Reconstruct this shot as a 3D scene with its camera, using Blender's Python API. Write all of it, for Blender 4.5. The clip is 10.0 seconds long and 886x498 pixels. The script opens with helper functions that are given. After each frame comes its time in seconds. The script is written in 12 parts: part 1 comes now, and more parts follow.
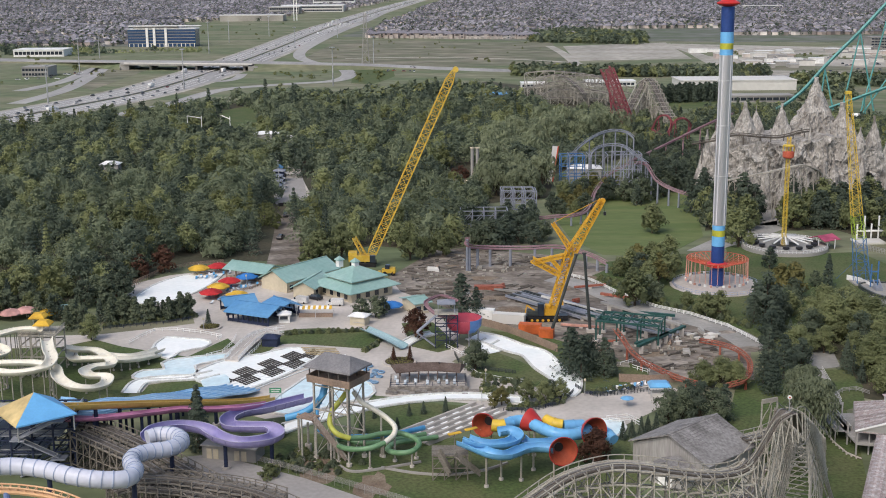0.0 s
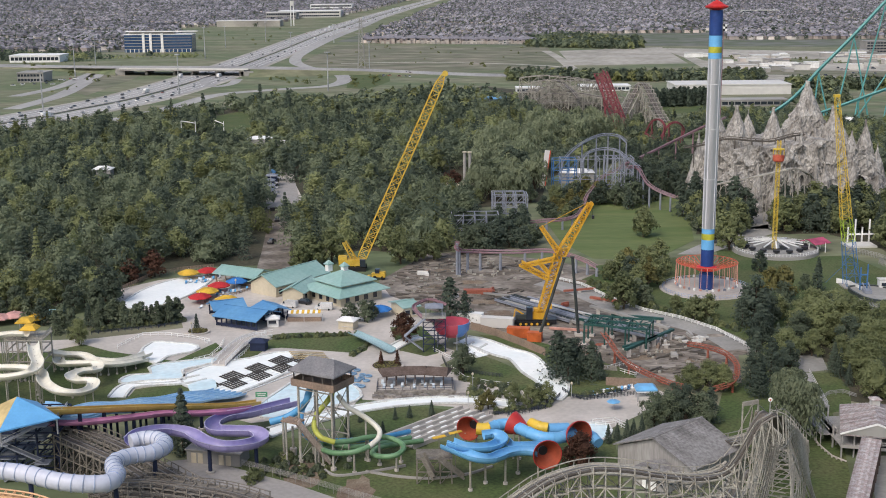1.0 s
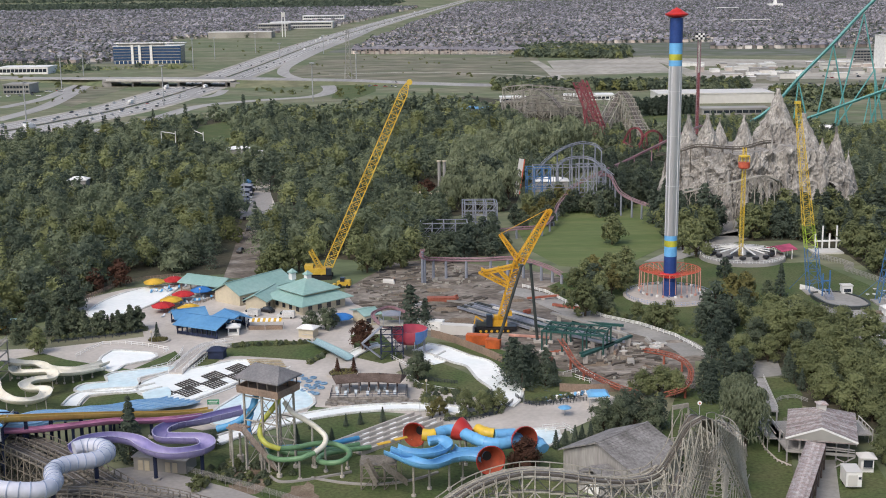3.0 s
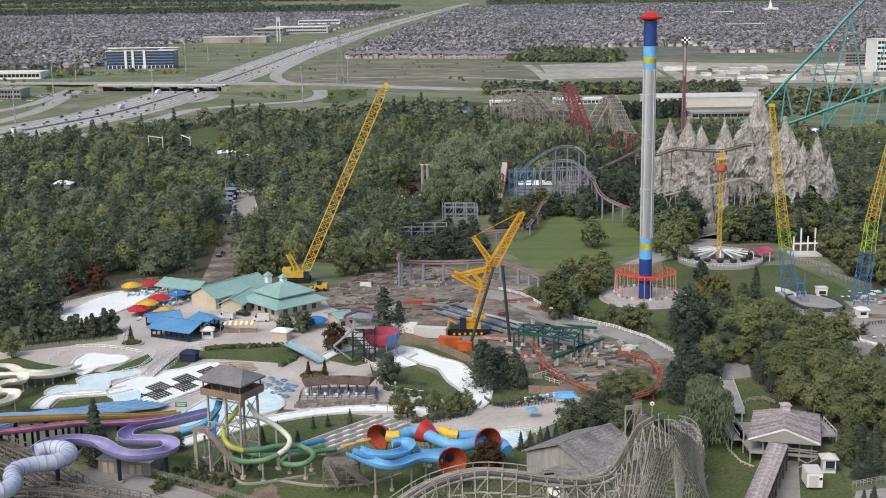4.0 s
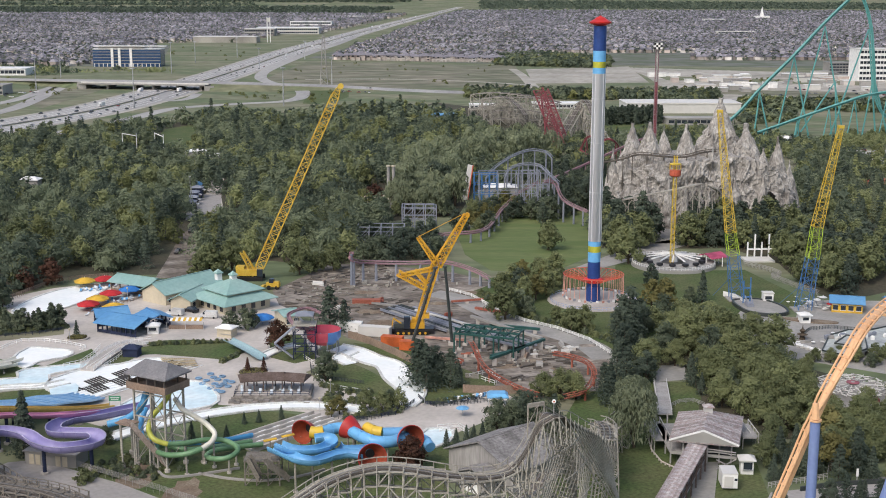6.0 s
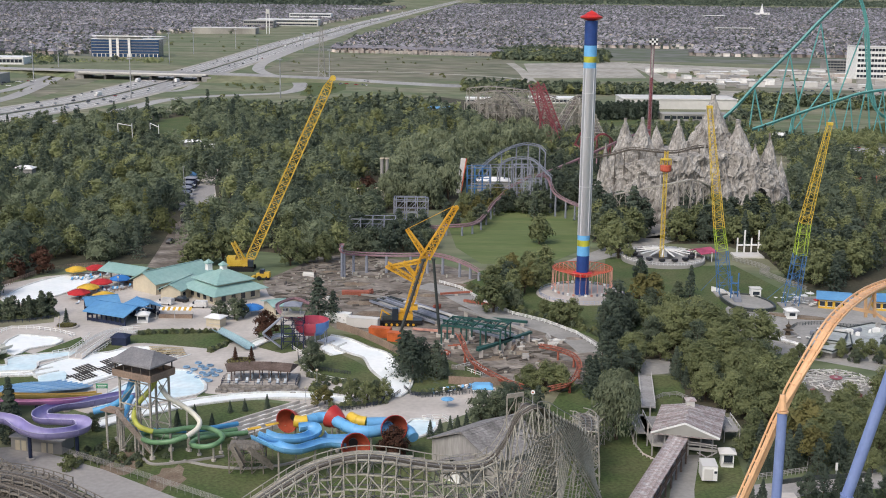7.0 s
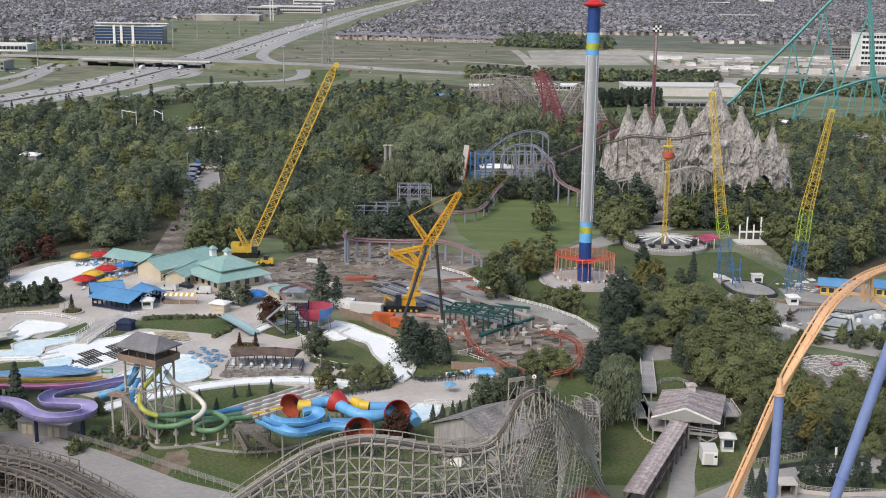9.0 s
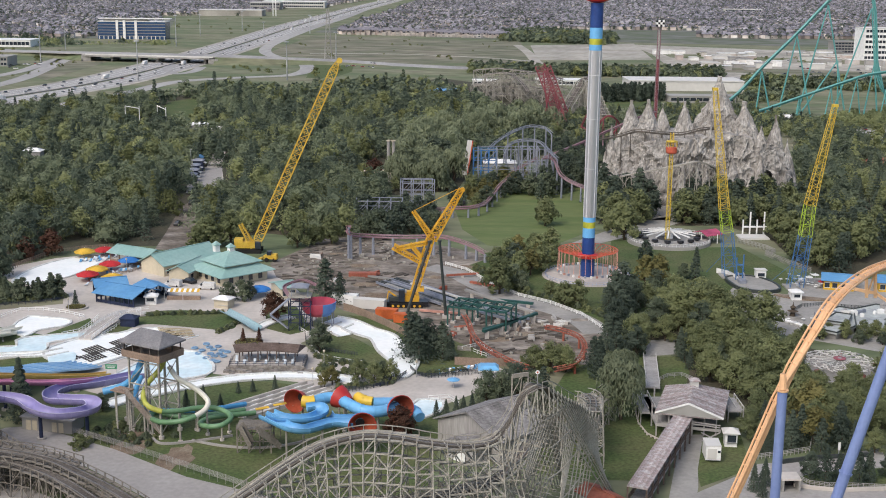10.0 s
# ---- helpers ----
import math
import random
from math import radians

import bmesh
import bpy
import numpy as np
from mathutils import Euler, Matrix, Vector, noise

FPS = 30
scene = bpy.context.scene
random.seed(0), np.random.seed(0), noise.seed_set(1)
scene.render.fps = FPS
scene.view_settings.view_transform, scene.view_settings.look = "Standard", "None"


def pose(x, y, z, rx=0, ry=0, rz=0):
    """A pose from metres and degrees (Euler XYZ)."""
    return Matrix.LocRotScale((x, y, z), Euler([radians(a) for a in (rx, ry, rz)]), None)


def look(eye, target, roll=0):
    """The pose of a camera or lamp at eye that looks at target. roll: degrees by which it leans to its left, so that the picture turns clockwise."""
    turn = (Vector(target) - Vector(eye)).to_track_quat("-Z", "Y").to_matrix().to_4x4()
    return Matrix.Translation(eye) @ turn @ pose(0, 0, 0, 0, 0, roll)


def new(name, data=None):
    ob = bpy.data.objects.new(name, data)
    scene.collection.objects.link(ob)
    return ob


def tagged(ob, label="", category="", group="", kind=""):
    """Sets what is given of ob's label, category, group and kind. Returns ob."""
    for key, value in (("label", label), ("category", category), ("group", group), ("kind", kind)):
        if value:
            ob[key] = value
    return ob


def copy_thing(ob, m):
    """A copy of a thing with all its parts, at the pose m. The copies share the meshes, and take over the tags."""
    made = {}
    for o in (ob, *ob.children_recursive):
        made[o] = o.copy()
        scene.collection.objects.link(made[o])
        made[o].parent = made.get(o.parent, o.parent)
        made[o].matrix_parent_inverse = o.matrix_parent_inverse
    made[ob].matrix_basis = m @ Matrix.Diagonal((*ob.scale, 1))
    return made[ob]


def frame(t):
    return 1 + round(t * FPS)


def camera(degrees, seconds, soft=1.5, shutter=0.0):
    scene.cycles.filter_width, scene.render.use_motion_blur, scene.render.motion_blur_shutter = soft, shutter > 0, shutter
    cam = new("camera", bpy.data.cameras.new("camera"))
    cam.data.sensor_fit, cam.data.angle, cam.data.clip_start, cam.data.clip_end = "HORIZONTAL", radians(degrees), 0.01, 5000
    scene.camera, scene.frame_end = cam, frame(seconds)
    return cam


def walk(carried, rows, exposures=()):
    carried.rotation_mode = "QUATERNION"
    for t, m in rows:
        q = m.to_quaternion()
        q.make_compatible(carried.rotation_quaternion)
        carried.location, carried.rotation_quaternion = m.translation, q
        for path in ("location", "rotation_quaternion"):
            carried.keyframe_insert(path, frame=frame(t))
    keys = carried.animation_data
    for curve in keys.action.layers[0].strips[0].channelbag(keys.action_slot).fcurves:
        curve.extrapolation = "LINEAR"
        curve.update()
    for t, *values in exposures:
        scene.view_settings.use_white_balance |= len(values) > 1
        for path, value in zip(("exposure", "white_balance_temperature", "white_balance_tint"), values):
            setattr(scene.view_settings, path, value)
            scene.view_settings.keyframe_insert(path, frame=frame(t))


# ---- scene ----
cam = camera(39.5, 10.0, soft=1.0)
PATH = [
    (0, (0.676, -0.961, 99.877), (0.686, 0.99, 99.438), -0.4),
    (0.5, (2.082, -0.954, 99.707), (2.092, 0.998, 99.27), -0.5),
    (1, (3.692, -0.95, 99.494), (3.704, 1.003, 99.063), -0.5),
    (1.5, (5.607, -1.176, 99.45), (5.621, 0.777, 99.023), -0.6),
    (2, (8.251, -1.407, 99.294), (8.266, 0.548, 98.87), -0.7),
    (2.5, (11.254, -1.682, 99.002), (11.27, 0.273, 98.583), -0.7),
    (4, (21.916, -2.966, 98.251), (21.935, -1.008, 97.844), -0.8),
    (4.5, (25.833, -3.591, 98.168), (25.854, -1.632, 97.763), -0.8),
    (5, (29.9, -4.368, 97.962), (29.922, -2.409, 97.56), -0.7),
    (5.5, (33.483, -5.141, 97.88), (33.509, -3.182, 97.479), -0.3),
    (7, (38.907, -7.903, 97.809), (38.939, -5.946, 97.397), 0.7),
    (7.5, (39.26, -8.6, 97.835), (39.293, -6.645, 97.415), 0.9),
    (8, (39.327, -9.112, 97.887), (39.358, -7.158, 97.462), 0.8),
    (8.5, (39.253, -9.617, 98.032), (39.282, -7.664, 97.602), 0.8),
    (9, (39.136, -9.742, 97.915), (39.162, -7.79, 97.483), 0.7),
    (9.5, (39.072, -9.813, 97.864), (39.094, -7.862, 97.428), 0.6),
    (10, (39.105, -9.866, 98.105), (39.126, -7.916, 97.665), 0.6),
]
walk(cam, [(t, look(eye, target, roll)) for t, eye, target, roll in PATH], [(0, 0.14), (3, 0.18), (6, 0.22), (10, 0.22)])

# ---- light ----
world = bpy.data.worlds.new("overcast_sky")
scene.world = world
world.use_nodes = True
wn, wl = world.node_tree.nodes, world.node_tree.links
sky = wn.new("ShaderNodeTexSky")
sky.sky_type = "NISHITA"
sky.sun_disc = False
sky.sun_elevation, sky.sun_rotation = radians(48), radians(215)
sky.dust_density = 4.0
soft_sky = wn.new("ShaderNodeHueSaturation")
soft_sky.inputs["Saturation"].default_value = 1.0
wl.new(sky.outputs[0], soft_sky.inputs["Color"])
wl.new(soft_sky.outputs[0], wn["Background"].inputs["Color"])
wn["Background"].inputs["Strength"].default_value = 0.15

sun_data = bpy.data.lights.new("sun", "SUN")
sun_data.energy, sun_data.angle, sun_data.color = 1.1, radians(25), (1.0, 0.975, 0.95)
sun = new("sun", sun_data)
sun.matrix_world = look((-300, -400, 560), (0, 0, 0))
scene.view_settings.exposure = 0.2

# ---- building blocks ----
class Geo:
    """Vertices and faces of one mesh."""

    def __init__(self):
        self.v, self.f = [], []

    def add(self, verts, faces):
        k = len(self.v)
        self.v.extend(tuple(p) for p in verts)
        self.f.extend(tuple(i + k for i in q) for q in faces)
        return self

    def box(self, cx, cy, z0, sx, sy, sz, rz=0.0):
        """A box standing on z0, turned by rz degrees."""
        c, s = math.cos(radians(rz)), math.sin(radians(rz))
        pts = []
        for z in (z0, z0 + sz):
            for u, w in ((-1, -1), (1, -1), (1, 1), (-1, 1)):
                a, b = u * sx / 2, w * sy / 2
                pts.append((cx + a * c - b * s, cy + a * s + b * c, z))
        return self.add(pts, [(3, 2, 1, 0), (4, 5, 6, 7), (0, 1, 5, 4), (1, 2, 6, 5), (2, 3, 7, 6), (3, 0, 4, 7)])

    def bar(self, a, b, w, h=None):
        """A square beam from a to b."""
        a, b = Vector(a), Vector(b)
        d = (b - a)
        if d.length < 1e-6:
            return self
        d.normalize()
        up = Vector((0, 0, 1)) if abs(d.z) < 0.95 else Vector((0, 1, 0))
        s = d.cross(up).normalized() * (w / 2)
        u = s.cross(d).normalized() * ((h or w) / 2)
        pts = [p + q for p in (a, b) for q in (-s - u, s - u, s + u, -s + u)]
        return self.add(pts, [(3, 2, 1, 0), (4, 5, 6, 7), (0, 1, 5, 4), (1, 2, 6, 5), (2, 3, 7, 6), (3, 0, 4, 7)])

    def cyl(self, a, b, r, r2=None, n=10, caps=True):
        a, b = Vector(a), Vector(b)
        r2 = r if r2 is None else r2
        d = (b - a).normalized()
        up = Vector((0, 0, 1)) if abs(d.z) < 0.95 else Vector((0, 1, 0))
        s = d.cross(up).normalized()
        u = s.cross(d)
        ring = [(math.cos(6.28318 * i / n), math.sin(6.28318 * i / n)) for i in range(n)]
        pts = [a + (s * x + u * y) * r for x, y in ring] + [b + (s * x + u * y) * r2 for x, y in ring]
        faces = [(i, (i + 1) % n, n + (i + 1) % n, n + i) for i in range(n)]
        if caps:
            faces += [tuple(range(n))[::-1], tuple(range(n, 2 * n))]
        return self.add(pts, faces)

    def poly(self, pts, z0, z1):
        """A slab with the outline pts between two heights."""
        n = len(pts)
        area = sum(pts[i][0] * pts[(i + 1) % n][1] - pts[(i + 1) % n][0] * pts[i][1] for i in range(n))
        if area < 0:
            pts = pts[::-1]
        v = [(p[0], p[1], z0) for p in pts] + [(p[0], p[1], z1) for p in pts]
        return self.add(v, [tuple(range(n, 2 * n))] + [(i, (i + 1) % n, n + (i + 1) % n, n + i) for i in range(n)])

    def lathe(self, c, prof, n=20):
        """A body of revolution round the upright through c; prof holds (radius, height)."""
        m = len(prof)
        pts = [(c[0] + r * math.cos(6.28318 * i / n), c[1] + r * math.sin(6.28318 * i / n), c[2] + z)
               for r, z in prof for i in range(n)]
        faces = [(j * n + i, j * n + (i + 1) % n, (j + 1) * n + (i + 1) % n, (j + 1) * n + i)
                 for j in range(m - 1) for i in range(n)]
        faces += [tuple(range(n))[::-1], tuple(range((m - 1) * n, m * n))]
        return self.add(pts, faces)

    def sweep(self, path, prof, closed=False, bank=None, roll_free=False):
        """A profile of (sideways, up) points carried along a path."""
        path = [Vector(p) for p in path]
        m, n = len(path), len(prof)
        pts = []
        for i, p in enumerate(path):
            d = path[min(i + 1, m - 1)] - path[max(i - 1, 0)]
            if d.length < 1e-9:
                d = Vector((0, 1, 0))
            d.normalize()
            flat = Vector((d.x, d.y, 0))
            if flat.length < 0.05:
                flat = Vector((0, 1, 0)) if i == 0 else last
            flat.normalize()
            last = flat
            s = flat.cross(Vector((0, 0, 1))).normalized()
            u = s.cross(d).normalized()
            if bank is not None:
                q = Matrix.Rotation(radians(bank[i]), 3, d)
                s, u = q @ s, q @ u
            pts += [p + s * a + u * b for a, b in prof]
        faces = []
        rng = n if closed else n - 1
        for i in range(m - 1):
            for j in range(rng):
                k = (j + 1) % n
                faces.append((i * n + j, i * n + k, (i + 1) * n + k, (i + 1) * n + j))
        if closed:
            faces += [tuple(range(n)), tuple(range((m - 1) * n, m * n))[::-1]]
        return self.add(pts, faces)

    def gable(self, c, sx, sy, z0, rise, rz=0.0, thick=0.25, over=0.0):
        """A gable roof with its ridge along its own x."""
        q = Matrix.Translation((c[0], c[1], z0)) @ Matrix.Rotation(radians(rz), 4, "Z")
        a, b = sx / 2 + over, sy / 2 + over
        pts = []
        for t in (0, -thick):
            pts += [(-a, -b, t), (a, -b, t), (a, 0, rise + t), (-a, 0, rise + t), (a, b, t), (-a, b, t)]
        f = [(0, 1, 2, 3), (3, 2, 4, 5), (9, 8, 7, 6), (11, 10, 8, 9), (0, 6, 7, 1), (5, 4, 10, 11),
             (1, 7, 8, 2), (2, 8, 10, 4), (0, 3, 9, 6), (3, 5, 11, 9)]
        return self.add([q @ Vector(p) for p in pts], f)

    def hip(self, c, sx, sy, z0, rise, top=(0.0, 0.0), rz=0.0, thick=0.25):
        """A hipped roof whose ridge or flat top measures top."""
        q = Matrix.Translation((c[0], c[1], z0)) @ Matrix.Rotation(radians(rz), 4, "Z")
        a, b, e, g = sx / 2, sy / 2, top[0] / 2, top[1] / 2
        pts = [(-a, -b, 0), (a, -b, 0), (a, b, 0), (-a, b, 0), (-e, -g, rise), (e, -g, rise), (e, g, rise), (-e, g, rise),
               (-a, -b, -thick), (a, -b, -thick), (a, b, -thick), (-a, b, -thick)]
        f = [(0, 1, 5, 4), (1, 2, 6, 5), (2, 3, 7, 6), (3, 0, 4, 7), (4, 5, 6, 7), (8, 9, 1, 0), (9, 10, 2, 1),
             (10, 11, 3, 2), (11, 8, 0, 3), (11, 10, 9, 8)]
        return self.add([q @ Vector(p) for p in pts], f)


def circle(r, n=12, start=0.0):
    return [(r * math.cos(start + 6.28318 * i / n), r * math.sin(start + 6.28318 * i / n)) for i in range(n)]


def trough(r, n=9, wall=0.12, open_deg=180):
    """An open half-pipe profile with thickness."""
    a0 = radians(270 - open_deg / 2)
    a1 = radians(270 + open_deg / 2)
    inner = [(r * math.cos(a0 + (a1 - a0) * i / n), r + r * math.sin(a0 + (a1 - a0) * i / n)) for i in range(n + 1)]
    q = r + wall
    outer = [(q * math.cos(a1 + (a0 - a1) * i / n), r + q * math.sin(a1 + (a0 - a1) * i / n)) for i in range(n + 1)]
    return inner + outer


def smooth_path(pts, per=8, closed=False):
    """A round curve through a few control points."""
    p = [Vector(q) for q in pts]
    out = []
    n = len(p)
    segs = n if closed else n - 1
    for i in range(segs):
        if closed:
            a, b, c, d = p[i - 1], p[i], p[(i + 1) % n], p[(i + 2) % n]
        else:
            a, b, c, d = p[max(i - 1, 0)], p[i], p[i + 1], p[min(i + 2, n - 1)]
        for k in range(per):
            t = k / per
            out.append(0.5 * ((2 * b) + (c - a) * t + (2 * a - 5 * b + 4 * c - d) * t * t + (3 * b - a - 3 * c + d) * t ** 3))
    if not closed:
        out.append(p[-1])
    return out


def round_xy(pts, per=6):
    """A rounded outline through ground points."""
    return [(q.x, q.y) for q in smooth_path([(x, y, 0) for x, y in pts], per, True)]


def base_of(ob):
    o = Vector((0, 0, 0))
    while ob is not None:
        o += ob.location
        ob = ob.parent
    return o


def thing(name, at, label="", category="", group="", kind=""):
    """An empty at the base of a thing."""
    ob = new(name)
    ob.empty_display_size = 0.5
    ob.location = at
    return tagged(ob, label, category, group, kind)


def part(name, geo, material, parent=None, label="", smooth=False, category="", group="", kind=""):
    """One mesh, under a thing or a part, or standing alone."""
    o = base_of(parent)
    me = bpy.data.meshes.new(name)
    me.from_pydata([(x - o.x, y - o.y, z - o.z) for x, y, z in geo.v], [], geo.f)
    me.materials.append(material)
    if smooth:
        me.polygons.foreach_set("use_smooth", [True] * len(me.polygons))
        me.set_sharp_from_angle(angle=radians(40))
    me.update()
    ob = new(name, me)
    if parent is not None:
        ob.parent = parent
    return tagged(ob, label, category, group, kind)


def mesh_from_arrays(name, verts, quads, material, tone=None):
    """A mesh from arrays; tone: a number for each vertex by which its tree differs."""
    me = bpy.data.meshes.new(name)
    me.vertices.add(len(verts))
    me.vertices.foreach_set("co", np.asarray(verts, dtype=np.float32).ravel())
    nq, sides = np.asarray(quads).shape
    me.loops.add(nq * sides)
    me.loops.foreach_set("vertex_index", np.asarray(quads, dtype=np.int32).ravel())
    me.polygons.add(nq)
    me.polygons.foreach_set("loop_start", np.arange(0, nq * sides, sides, dtype=np.int32))
    me.materials.append(material)
    me.update(calc_edges=True)
    me.validate()
    if tone is not None:
        me.attributes.new("tone", "FLOAT", "POINT").data.foreach_set("value", np.asarray(tone, dtype=np.float32))
    return me


# ---- materials ----
def mat(name, col, rough=0.75, var=0.18, scale=0.12, fine=2.5, bump=0.0, metal=0.0, second=None, island=0.0, spec=0.35, stretch=None):
    """A surface with broad stains and fine grain; second: the colour of its stains."""
    m = bpy.data.materials.new(name)
    m.use_nodes = True
    n, l = m.node_tree.nodes, m.node_tree.links
    b = n["Principled BSDF"]
    b.inputs["Roughness"].default_value = rough
    b.inputs["Metallic"].default_value = metal
    b.inputs["Specular IOR Level"].default_value = spec
    geo = n.new("ShaderNodeNewGeometry")
    where = geo.outputs["Position"]
    if stretch:
        mp = n.new("ShaderNodeMapping")
        mp.inputs["Scale"].default_value = stretch
        l.new(where, mp.inputs["Vector"])
        where = mp.outputs[0]
    big, small = n.new("ShaderNodeTexNoise"), n.new("ShaderNodeTexNoise")
    for t, s, d in ((big, scale, 4), (small, fine, 3)):
        t.inputs["Scale"].default_value = s
        t.inputs["Detail"].default_value = d
        l.new(where, t.inputs["Vector"])
    mix = n.new("ShaderNodeMix")
    mix.data_type = "RGBA"
    mix.inputs["A"].default_value = (*col, 1)
    mix.inputs["B"].default_value = (*(second or [c * 0.6 for c in col]), 1)
    ramp = n.new("ShaderNodeMapRange")
    ramp.inputs["From Min"].default_value, ramp.inputs["From Max"].default_value = 0.4, 0.68
    l.new(big.outputs[0], ramp.inputs["Value"])
    l.new(ramp.outputs[0], mix.inputs["Factor"])
    grain = n.new("ShaderNodeMapRange")
    grain.inputs["From Min"].default_value, grain.inputs["From Max"].default_value = 0.25, 0.75
    grain.inputs["To Min"].default_value, grain.inputs["To Max"].default_value = 1 - var, 1 + var
    l.new(small.outputs[0], grain.inputs["Value"])
    value = grain.outputs[0]
    if island:
        add = n.new("ShaderNodeMapRange")
        add.inputs["To Min"].default_value, add.inputs["To Max"].default_value = 1 - island, 1 + island
        l.new(geo.outputs["Random Per Island"], add.inputs["Value"])
        mul = n.new("ShaderNodeMath")
        mul.operation = "MULTIPLY"
        l.new(value, mul.inputs[0])
        l.new(add.outputs[0], mul.inputs[1])
        value = mul.outputs[0]
    hsv = n.new("ShaderNodeHueSaturation")
    l.new(mix.outputs["Result"], hsv.inputs["Color"])
    l.new(value, hsv.inputs["Value"])
    l.new(hsv.outputs[0], b.inputs["Base Color"])
    if bump:
        bp = n.new("ShaderNodeBump")
        bp.inputs["Strength"].default_value = bump
        bp.inputs["Distance"].default_value = 0.1
        l.new(small.outputs[0], bp.inputs["Height"])
        l.new(bp.outputs[0], b.inputs["Normal"])
    return m


def leaf_mat(name, dark, light, autumn=None, share=0.1):
    """Foliage: each clump its own green, each tree its own tone."""
    m = bpy.data.materials.new(name)
    m.use_nodes = True
    n, l = m.node_tree.nodes, m.node_tree.links
    b = n["Principled BSDF"]
    b.inputs["Roughness"].default_value = 0.7
    b.inputs["Specular IOR Level"].default_value = 0.2
    geo, info, pos = n.new("ShaderNodeNewGeometry"), n.new("ShaderNodeObjectInfo"), n.new("ShaderNodeTexNoise")
    pos.inputs["Scale"].default_value = 0.085
    pos.inputs["Detail"].default_value = 2
    l.new(geo.outputs["Position"], pos.inputs["Vector"])
    tone = n.new("ShaderNodeMath")
    tone.operation = "MULTIPLY_ADD"
    tone.inputs[1].default_value, tone.inputs[2].default_value = 0.16, 0.08
    l.new(geo.outputs["Random Per Island"], tone.inputs[0])
    rest = n.new("ShaderNodeMapRange")
    rest.inputs["From Min"].default_value, rest.inputs["From Max"].default_value = 0.35, 0.7
    rest.inputs["To Max"].default_value = 0.3
    l.new(pos.outputs[0], rest.inputs["Value"])
    add = n.new("ShaderNodeMath")
    l.new(tone.outputs[0], add.inputs[0])
    l.new(rest.outputs[0], add.inputs[1])
    own = n.new("ShaderNodeMath")
    own.operation = "MULTIPLY_ADD"
    own.inputs[1].default_value = 0.42
    l.new(info.outputs["Random"], own.inputs[0])
    l.new(add.outputs[0], own.inputs[2])
    kin, total = n.new("ShaderNodeAttribute"), n.new("ShaderNodeMath")
    kin.attribute_name = "tone"
    l.new(own.outputs[0], total.inputs[0])
    l.new(kin.outputs["Fac"], total.inputs[1])
    ramp = n.new("ShaderNodeValToRGB")
    ramp.color_ramp.elements[0].color, ramp.color_ramp.elements[1].color = (*dark, 1), (*light, 1)
    ramp.color_ramp.elements[1].position = 1.0
    if autumn:
        e = ramp.color_ramp.elements.new(1 - share)
        e.color = (*light, 1)
        ramp.color_ramp.elements[-1].color = (*autumn, 1)
    l.new(total.outputs[0], ramp.inputs[0])
    l.new(ramp.outputs[0], b.inputs["Base Color"])
    glow = n.new("ShaderNodeBsdfTranslucent")
    l.new(ramp.outputs[0], glow.inputs["Color"])
    mixed = n.new("ShaderNodeMixShader")
    mixed.inputs[0].default_value = 0.4
    l.new(b.outputs[0], mixed.inputs[1])
    l.new(glow.outputs[0], mixed.inputs[2])
    l.new(mixed.outputs[0], n["Material Output"].inputs["Surface"])
    return m


M_GRASS = mat("lawn_grass", (0.066, 0.098, 0.031), 0.9, 0.4, 0.09, 1.3, 0.3, second=(0.105, 0.115, 0.048))
M_ROUGH = mat("rough_grass", (0.115, 0.145, 0.075), 0.95, 0.35, 0.02, 0.14, 0.3, second=(0.21, 0.2, 0.135), stretch=(0.45, 1, 1))
M_FIELD = mat("dry_field", (0.125, 0.135, 0.085), 0.95, 0.45, 0.03, 0.11, second=(0.24, 0.215, 0.165), stretch=(0.4, 1, 1))
M_PATH = mat("worn_path_concrete", (0.33, 0.315, 0.3), 0.85, 0.12, 0.1, 0.9, 0.1, second=(0.3, 0.285, 0.27))
M_MULCH = mat("bare_mulch", (0.17, 0.125, 0.09), 0.95, 0.3, 0.3, 2.5, 0.4, second=(0.24, 0.2, 0.15))
M_CONC = mat("concrete_paving", (0.52, 0.48, 0.44), 0.85, 0.1, 0.07, 0.8, 0.1, second=(0.4, 0.37, 0.335))
M_CONC_D = mat("grey_concrete", (0.33, 0.32, 0.3), 0.85, 0.12, 0.1, 1.0, 0.1, second=(0.24, 0.235, 0.22))
M_ROADF = mat("highway_paving", (0.37, 0.36, 0.345), 0.9, 0.14, 0.02, 0.25, second=(0.27, 0.265, 0.26), stretch=(1, 0.12, 1))
M_DIRT = mat("churned_dirt", (0.125, 0.105, 0.086), 0.95, 0.5, 0.14, 0.9, 0.6, second=(0.3, 0.268, 0.232), stretch=(0.5, 1, 1))
M_SILVER = mat("silver_cladding", (0.62, 0.64, 0.69), 0.34, 0.1, 0.2, 0.6, metal=0.7, second=(0.52, 0.53, 0.57), stretch=(1, 1, 0.1))
M_STEELP = mat("pale_silver_rib", (0.68, 0.69, 0.73), 0.45, 0.05, 0.2, 1.0, second=(0.66, 0.67, 0.7))
M_BLUE = mat("royal_blue_paint", (0.022, 0.055, 0.21), 0.4, 0.1, 0.3, 1.2, second=(0.03, 0.075, 0.26))
M_SKYB = mat("light_blue_paint", (0.16, 0.45, 0.78), 0.4, 0.06, 0.3, 2, second=(0.14, 0.4, 0.72))
M_YELL = mat("signal_yellow_paint", (0.62, 0.46, 0.08), 0.45, 0.1, 0.3, 2, second=(0.6, 0.4, 0.03))
